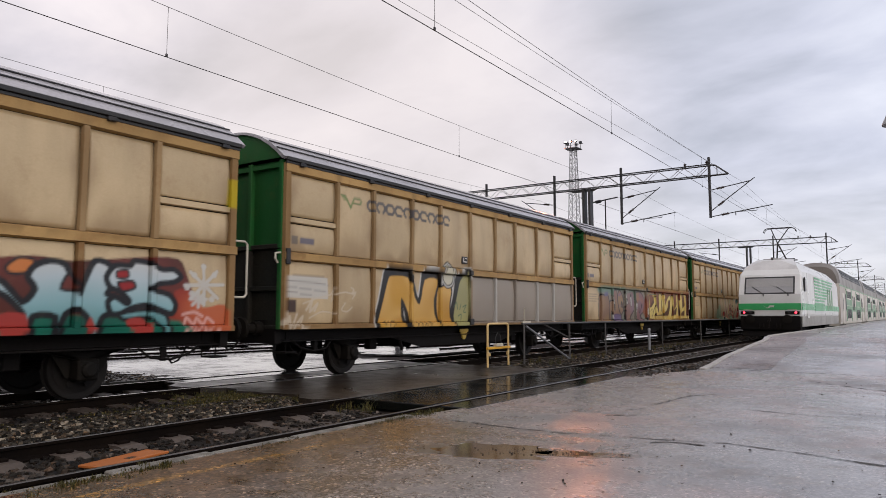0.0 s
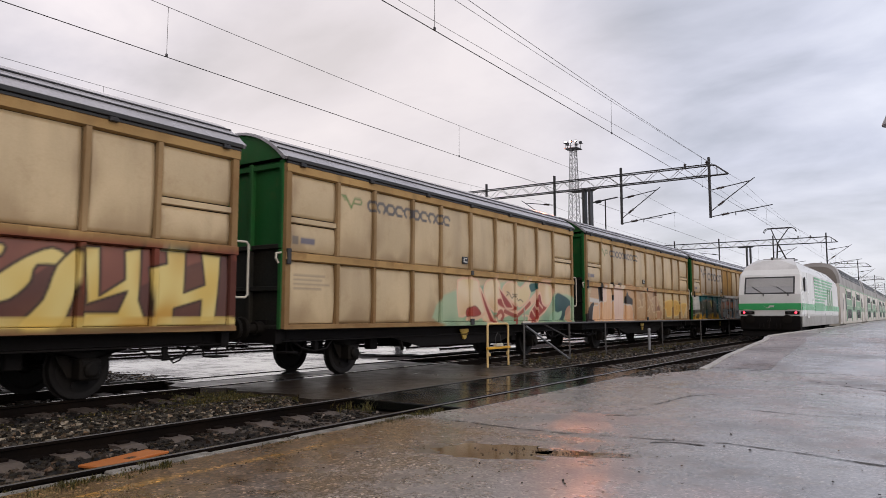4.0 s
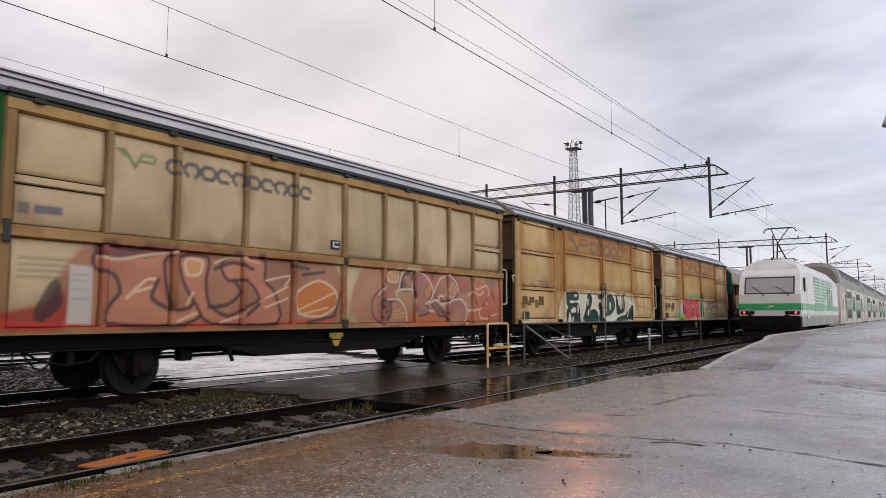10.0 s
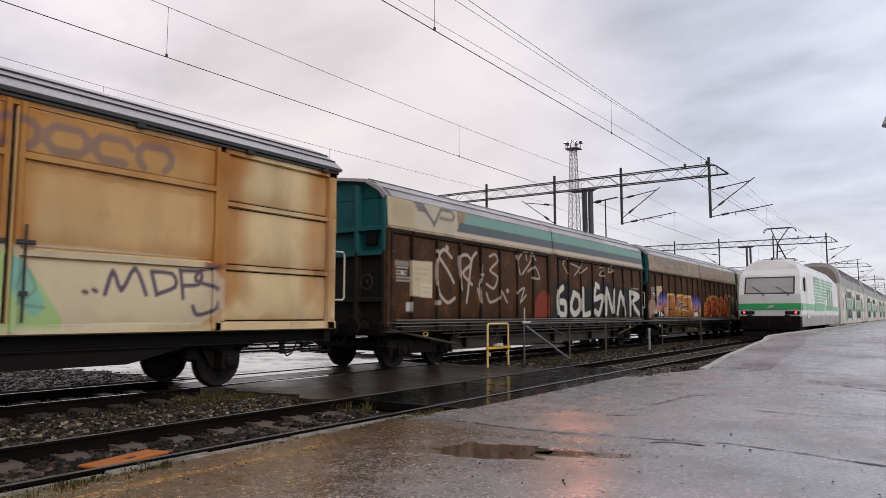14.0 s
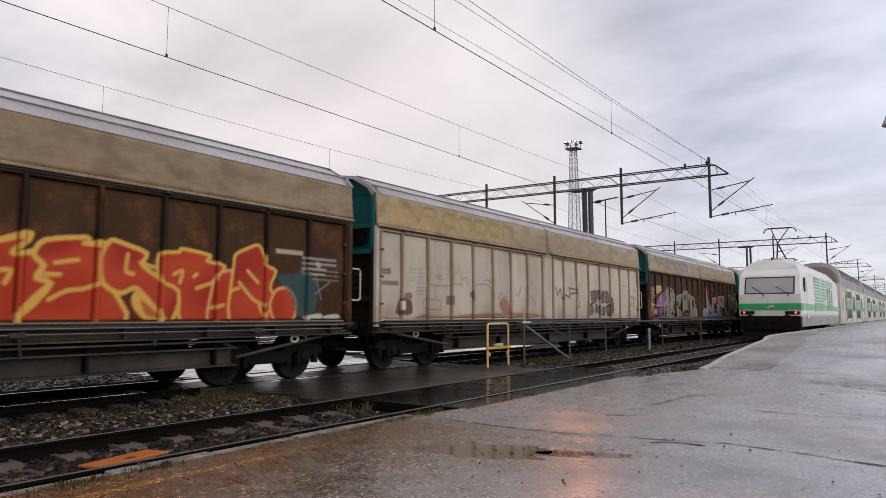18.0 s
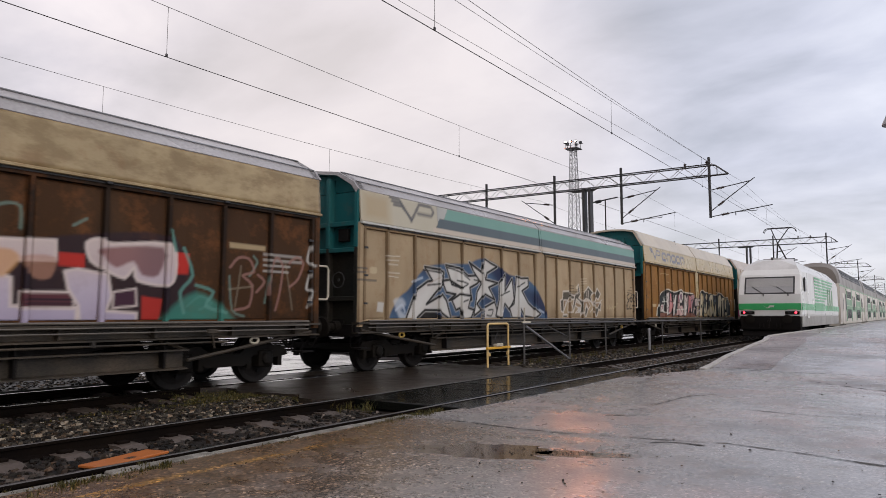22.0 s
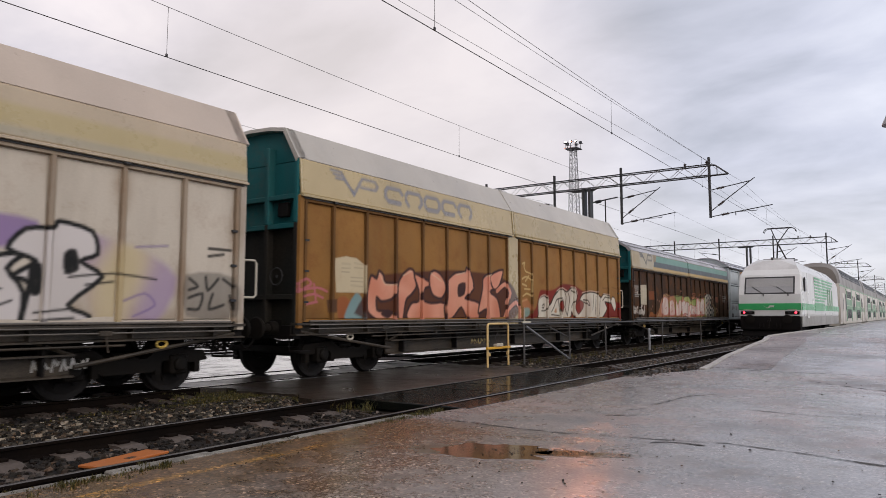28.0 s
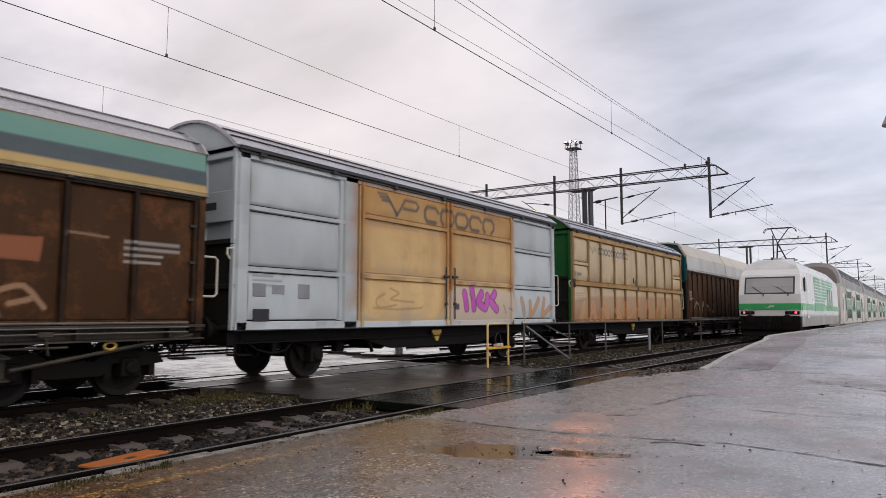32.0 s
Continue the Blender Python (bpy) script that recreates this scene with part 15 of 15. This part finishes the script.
def platform_lamp():
    m = thing("platform_lamp", "platform lamp with a bell-shaped shade on a curved arm", "street lamp", at=(1.05, 15.0, -0.18))
    part("pole", B().tube((0, 0, 0), (0, 0, 5.2), 0.06, 12, 0.045), DARK_STEEL, m, "slim pole")
    part("arm", B().pipe([(0, 0, 5.2), (-0.15, 0, 5.5), (-0.5, 0, 5.68), (-0.9, 0, 5.66), (-1.15, 0, 5.5), (-1.2, 0, 5.3)], 0.03, 8), DARK_STEEL, m, "curved arm")
    part("shade", B().lathe((-1.2, 0, 5.32), (0, 0, -1), [(0, 0.05), (0.06, 0.10), (0.2, 0.2), (0.36, 0.27), (0.40, 0.28), (0.41, 0.24)], 20), GALV, m, "bell shade", smooth=True)
    part("globe", B().lathe((-1.2, 0, 5.0), (0, 0, -1), [(-0.05, 0.2), (0.0, 0.24), (0.06, 0.2), (0.1, 0.1)], 16), LAMP_GLASS, m, "white globe", smooth=True)


barrier()
pipe_fence()
platform_lamp()
ob = thing("loose_board", "wet orange board lying between the rails", "board", at=pose(-6.28, 3.86, -0.10, 2, -3, 4))
part("board", B().box(-0.17, 0.17, -0.36, 0.36, -0.012, 0.012, 0.004), ORANGE_BOARD, ob)
part("slot", B().box(0.02, 0.10, -0.03, 0.06, 0.010, 0.014), CRACK, ob)


# ---- stones, weeds, cracks and puddles ----
def stone_verts(r, p, s):
    sx, sy, sz = s * r.uniform(0.7, 1.3), s * r.uniform(0.7, 1.3), s * r.uniform(0.5, 0.9)
    a = r.uniform(0, math.tau)
    c, d = math.cos(a), math.sin(a)
    out = []
    for x, y, z in ((-1, -0.6, -0.5), (0.9, -0.8, -0.5), (1, 0.7, -0.4), (-0.8, 0.9, -0.5), (-0.6, -0.4, 0.7), (0.5, -0.6, 0.9), (0.7, 0.4, 0.6), (-0.4, 0.6, 0.8)):
        x, y, z = (x + r.uniform(-0.25, 0.25)) * sx, (y + r.uniform(-0.25, 0.25)) * sy, (z + r.uniform(-0.25, 0.25)) * sz
        out.append((p[0] + x * c - y * d, p[1] + x * d + y * c, p[2] + z))
    return out


STONE_FACES = [(0, 3, 2, 1), (4, 5, 6, 7), (0, 1, 5, 4), (1, 2, 6, 5), (2, 3, 7, 6), (3, 0, 4, 7)]


def scatter(name, label, n, area, size, mat, seed, height):
    r = random.Random(seed)
    b = B()
    for _ in range(n):
        x, y = r.uniform(*area[:2]), area[2] + (area[3] - area[2]) * r.random() ** 1.0
        s = r.uniform(*size)
        b.add(stone_verts(r, (x, y, height(x, y) + s * 0.15), s), STONE_FACES)
    return tagged(part(name, b, mat), label, "ballast", kind="stuff")


def bed_height(x, y):
    if x > -7.6: return -0.165
    if x > -8.0: return -0.16 + 0.05 * (-7.6 - x) / 0.4
    if x > -8.6: return -0.11 + 0.06 * (-8.0 - x) / 0.6
    return -0.05 - 0.07 * (-8.6 - x) / 0.4 if x > -9.0 else -0.13


def off_sleeper(x, y):
    k = (y + 6) / 0.61
    return abs(k - round(k)) * 0.61 > 0.14


def ballast():
    r = random.Random(5)
    b = B()
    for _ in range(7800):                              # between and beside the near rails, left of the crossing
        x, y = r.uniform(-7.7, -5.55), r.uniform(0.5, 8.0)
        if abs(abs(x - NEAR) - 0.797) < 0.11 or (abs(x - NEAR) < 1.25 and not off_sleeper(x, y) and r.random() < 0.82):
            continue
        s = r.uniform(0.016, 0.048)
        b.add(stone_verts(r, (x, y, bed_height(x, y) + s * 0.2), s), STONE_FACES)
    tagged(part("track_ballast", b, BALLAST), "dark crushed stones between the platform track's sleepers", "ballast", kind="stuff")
    scatter("shoulder_ballast", "grey and brown crushed stones between the two tracks", 8500, (-9.3, -7.45, 1.0, 7.9), (0.014, 0.042), SHOULDER, 6, bed_height)
    scatter("shoulder_ballast", "brown crushed stones beyond the crossing", 3600, (-9.6, -7.5, 15.4, 27), (0.025, 0.05), SHOULDER, 7, bed_height)
    scatter("shoulder_ballast", "dark crushed stones along the goods track", 2600, (-9.6, -7.5, 27, 60), (0.04, 0.07), BALLAST, 8, bed_height)
    b = B()
    for _ in range(3800):
        x, y = r.uniform(-7.5, -5.0), r.uniform(16.2, 38)
        if abs(abs(x - NEAR) - 0.797) < 0.11 or (x > EDGE_HIGH - 0.6 and y > 17):
            continue
        s = r.uniform(0.028, 0.05)
        b.add(stone_verts(r, (x, y, -0.165 + s * 0.3), s), STONE_FACES)
    tagged(part("track_ballast", b, PALE_STONES), "pale crushed stones of the platform track past the crossing", "ballast", kind="stuff")
    scatter("edge_gravel", "pale stones spilled beside the rail", 420, (-5.6, -4.75, 14.2, 18.5), (0.03, 0.065), PALE_STONES, 12, lambda x, y: -0.1 if x < -5.2 else -0.02)
    scatter("track_ballast", "dark stones round the goods track", 2600, (-13.2, -9.6, 1.0, 7.8), (0.02, 0.045), BALLAST, 10, lambda x, y: -0.165)
    scatter("yard_gravel", "grey gravel by the sidings", 3000, (-19, -13.2, 3.0, 9.25), (0.015, 0.04), SHOULDER, 11, lambda x, y: -0.075)


def tuft(b, r, x, y, z, h, n):
    for _ in range(n):
        a, lean = r.uniform(0, math.tau), r.uniform(0.15, 0.7)
        px, py = x + r.gauss(0, 0.025), y + r.gauss(0, 0.025)
        hh = h * r.uniform(0.5, 1.1)
        dx, dy = math.cos(a), math.sin(a)
        w = 0.005
        b.add([(px - dy * w, py + dx * w, z), (px + dy * w, py - dx * w, z), (px + dx * lean * hh * 0.4 + dy * w * 0.7, py + dy * lean * hh * 0.4 - dx * w * 0.7, z + hh * 0.6),
               (px + dx * lean * hh * 0.4 - dy * w * 0.7, py + dy * lean * hh * 0.4 + dx * w * 0.7, z + hh * 0.6), (px + dx * lean * hh, py + dy * lean * hh, z + hh * 0.9)], [(0, 1, 2, 3), (3, 2, 4)])


def weeds():
    r = random.Random(8)
    b = B()
    for _ in range(150):
        y = r.choice((2.3, 2.7, 3.1, 3.4, 3.6, 4.6, 5.4, 6.3, 6.5, 7.3, 7.45)) + r.gauss(0, 0.14)
        tuft(b, r, EDGE_LOW + 0.03 + r.gauss(0, 0.05), y, -0.03, r.uniform(0.02, 0.055), 12)
    for y0, n, h in ((3.55, 26, 0.065), (3.05, 12, 0.05), (6.9, 22, 0.05), (7.35, 12, 0.045), (2.75, 14, 0.06), (4.9, 8, 0.04)):   # thicker clumps
        for _ in range(n):
            tuft(b, r, EDGE_LOW + 0.05 + r.gauss(0, 0.07), y0 + r.gauss(0, 0.13), -0.02, h * r.uniform(0.5, 1.1), 14)
    for _ in range(90):
        tuft(b, r, r.uniform(-5.6, -5.35), r.uniform(6.7, 8.0), -0.06, r.uniform(0.03, 0.08), 10)
    tagged(part("weeds", b, GRASS), "short grass and weeds along the platform kerb", "weeds", kind="stuff")
    b = B()
    for _ in range(300):
        x, y = r.uniform(-9.6, -8.3), 7.8 - abs(r.gauss(0, 2.2))
        tuft(b, r, x, y, bed_height(x, y), r.uniform(0.02, 0.06), 9)
    for _ in range(420):
        x, y = r.gauss(-9.15, 0.45), r.gauss(7.5, 0.45)
        tuft(b, r, x, y, -0.06, r.uniform(0.015, 0.05), 12)
    for _ in range(160):
        x, y = r.uniform(-9.5, -8.2), r.uniform(16, 40)
        tuft(b, r, x, y, bed_height(x, y), r.uniform(0.08, 0.25), 10)
    for _ in range(14):
        x, y = r.gauss(-6.9, 0.2), r.gauss(7.8, 0.15)
        tuft(b, r, x, y, -0.15, r.uniform(0.08, 0.18), 10)
    tagged(part("weeds", b, GRASS), "yellowing weeds in the ballast between the tracks", "weeds", kind="stuff")


def ribbon(path, wide, z, seed, ragged_by=0.5):
    """A flat, ragged strip along a line of points."""
    r = random.Random(seed)
    pts = []
    for (ax, ay), (bx, by) in zip(path, path[1:]):
        n = max(2, int(math.hypot(bx - ax, by - ay) / 0.07))
        for k in range(n):
            m = math.hypot(bx - ax, by - ay)
            pts.append((ax + (bx - ax) * k / n, ay + (by - ay) * k / n, -(by - ay) / m, (bx - ax) / m))
    b = B()
    v, f = [], []
    for i, (x, y, p, q) in enumerate(pts):
        w = wide * (1 + ragged_by * (noise.noise(Vector((x * 4, y * 4, seed))) * 1.8 + r.uniform(-0.5, 0.5)))
        o = 0.07 * noise.noise(Vector((x * 1.3, y * 1.3, seed + 5))) + 0.025 * noise.noise(Vector((x * 6, y * 6, seed)))
        w = max(0.001, w)
        v += [(x + p * (o - w), y + q * (o - w), z + grade(y)), (x + p * (o + w), y + q * (o + w), z + grade(y))]
        if i and noise.noise(Vector((x * 2.1, y * 2.1, seed + 9))) > -0.38:
            f.append((2 * i - 2, 2 * i, 2 * i + 1, 2 * i - 1))
    return b.add(v, f)


def blob(cx, cy, rx, ry, z, seed, n=90, turn=0.42):
    v = [(cx, cy, z)]
    ct, st = math.cos(turn), math.sin(turn)
    for k in range(n):
        a = k * math.tau / n
        q = 1 + 0.35 * noise.noise(Vector((math.cos(a) * 1.6, math.sin(a) * 1.6, seed))) + 0.25 * noise.noise(Vector((math.cos(a) * 5, math.sin(a) * 5, seed + 3)))
        ax, ay = rx * q * math.cos(a), ry * q * math.sin(a)
        v.append((cx + ax * ct - ay * st, cy + ax * st + ay * ct, z))
    v += [(cx + (x - cx) * 1.12, cy + (y - cy) * 1.12, -0.012) for x, y, _ in v[1:]]          # its rim dips into the ground
    return B().add(v, [(0, k + 1, (k + 1) % n + 1) for k in range(n)] + [(k + 1, n + k + 1, n + (k + 1) % n + 1, (k + 1) % n + 1) for k in range(n)])


def surface_marks():
    top = -0.0035
    for path, w, seed in (([(-5.1, 7.15), (-3.91, 7.02), (-2.92, 7.08), (-1.65, 7.44), (-0.69, 7.14), (1.2, 6.7)], 0.013, 1), ([(-1.9, 15.2), (-1.44, 14.71), (-0.56, 13.94), (1.5, 12.6)], 0.020, 2),
                          ([(-3.3, 9.2), (-3.19, 9.51), (-3.22, 10.24), (-3.05, 11.4), (-2.7, 12.0)], 0.009, 3), ([(-4.6, 17.5), (-2.5, 17.3), (3.0, 17.0)], 0.012, 5), ([(-2.3, 7.0), (-2.17, 7.12), (-1.73, 7.13)], 0.016, 8), ([(-3.4, 8.6), (-3.0, 8.9), (-2.9, 9.0)], 0.012, 9), ([(-2.0, 10.2), (-1.2, 10.0), (-0.9, 10.1)], 0.010, 11)):
        structure("crack", ribbon(path, w, top, seed, 0.95), CRACK, "dirt-filled crack in the asphalt", "crack")
    for cx, cy, rx, ry, s in ((-3.34, 5.74, 0.56, 0.36, 1), (-2.72, 6.04, 0.30, 0.12, 2)):
        structure("puddle", blob(cx, cy, rx, ry, -0.0045, s), PUDDLE, "shallow brown puddle on the asphalt", "water")
    for cx, cy, rx, ry, s in ((-3.82, 5.56, 0.30, 0.24, 4), (-2.62, 6.08, 0.40, 0.15, 7)):
        structure("silt", blob(cx, cy, rx, ry, -0.005, s, 140), SILT, "wet brown silt washed over the asphalt", "mud")
    b, q = B(), random.Random(12)
    for _ in range(420):
        x, y = q.uniform(-5.2, 3.5), 2.5 + 15 * q.random() ** 1.3
        s = q.uniform(0.003, 0.011)
        b.add(stone_verts(q, (x, y, grade(y) + 0.002), s), STONE_FACES)
    for _ in range(90):
        k = q.gauss(0, 0.5)
        x, y = -2.75 + k, 6.06 + 0.45 * k + q.gauss(0, 0.13)
        b.add(stone_verts(q, (x, y, 0.001), q.uniform(0.003, 0.009)), STONE_FACES)
    tagged(part("litter", b, DRY_LEAF), "dark bits of leaf and grit scattered over the asphalt", "litter", kind="stuff")


ballast()
weeds()
surface_marks()


def motions():
    for w, u in TRAIN:
        walk(w, [(float(t), pose(FREIGHT, u - travelled(t), 0)) for t in range(0, 33)])
    rows = [(k / 15, (travelled(k / 15) - travelled(0.0)) / 0.46) for k in range(481)]
    for ws, at in WHEELS:
        walk(ws, [(t, Matrix.Translation(at) @ Matrix.Rotation(a, 4, "X")) for t, a in rows])


motions()
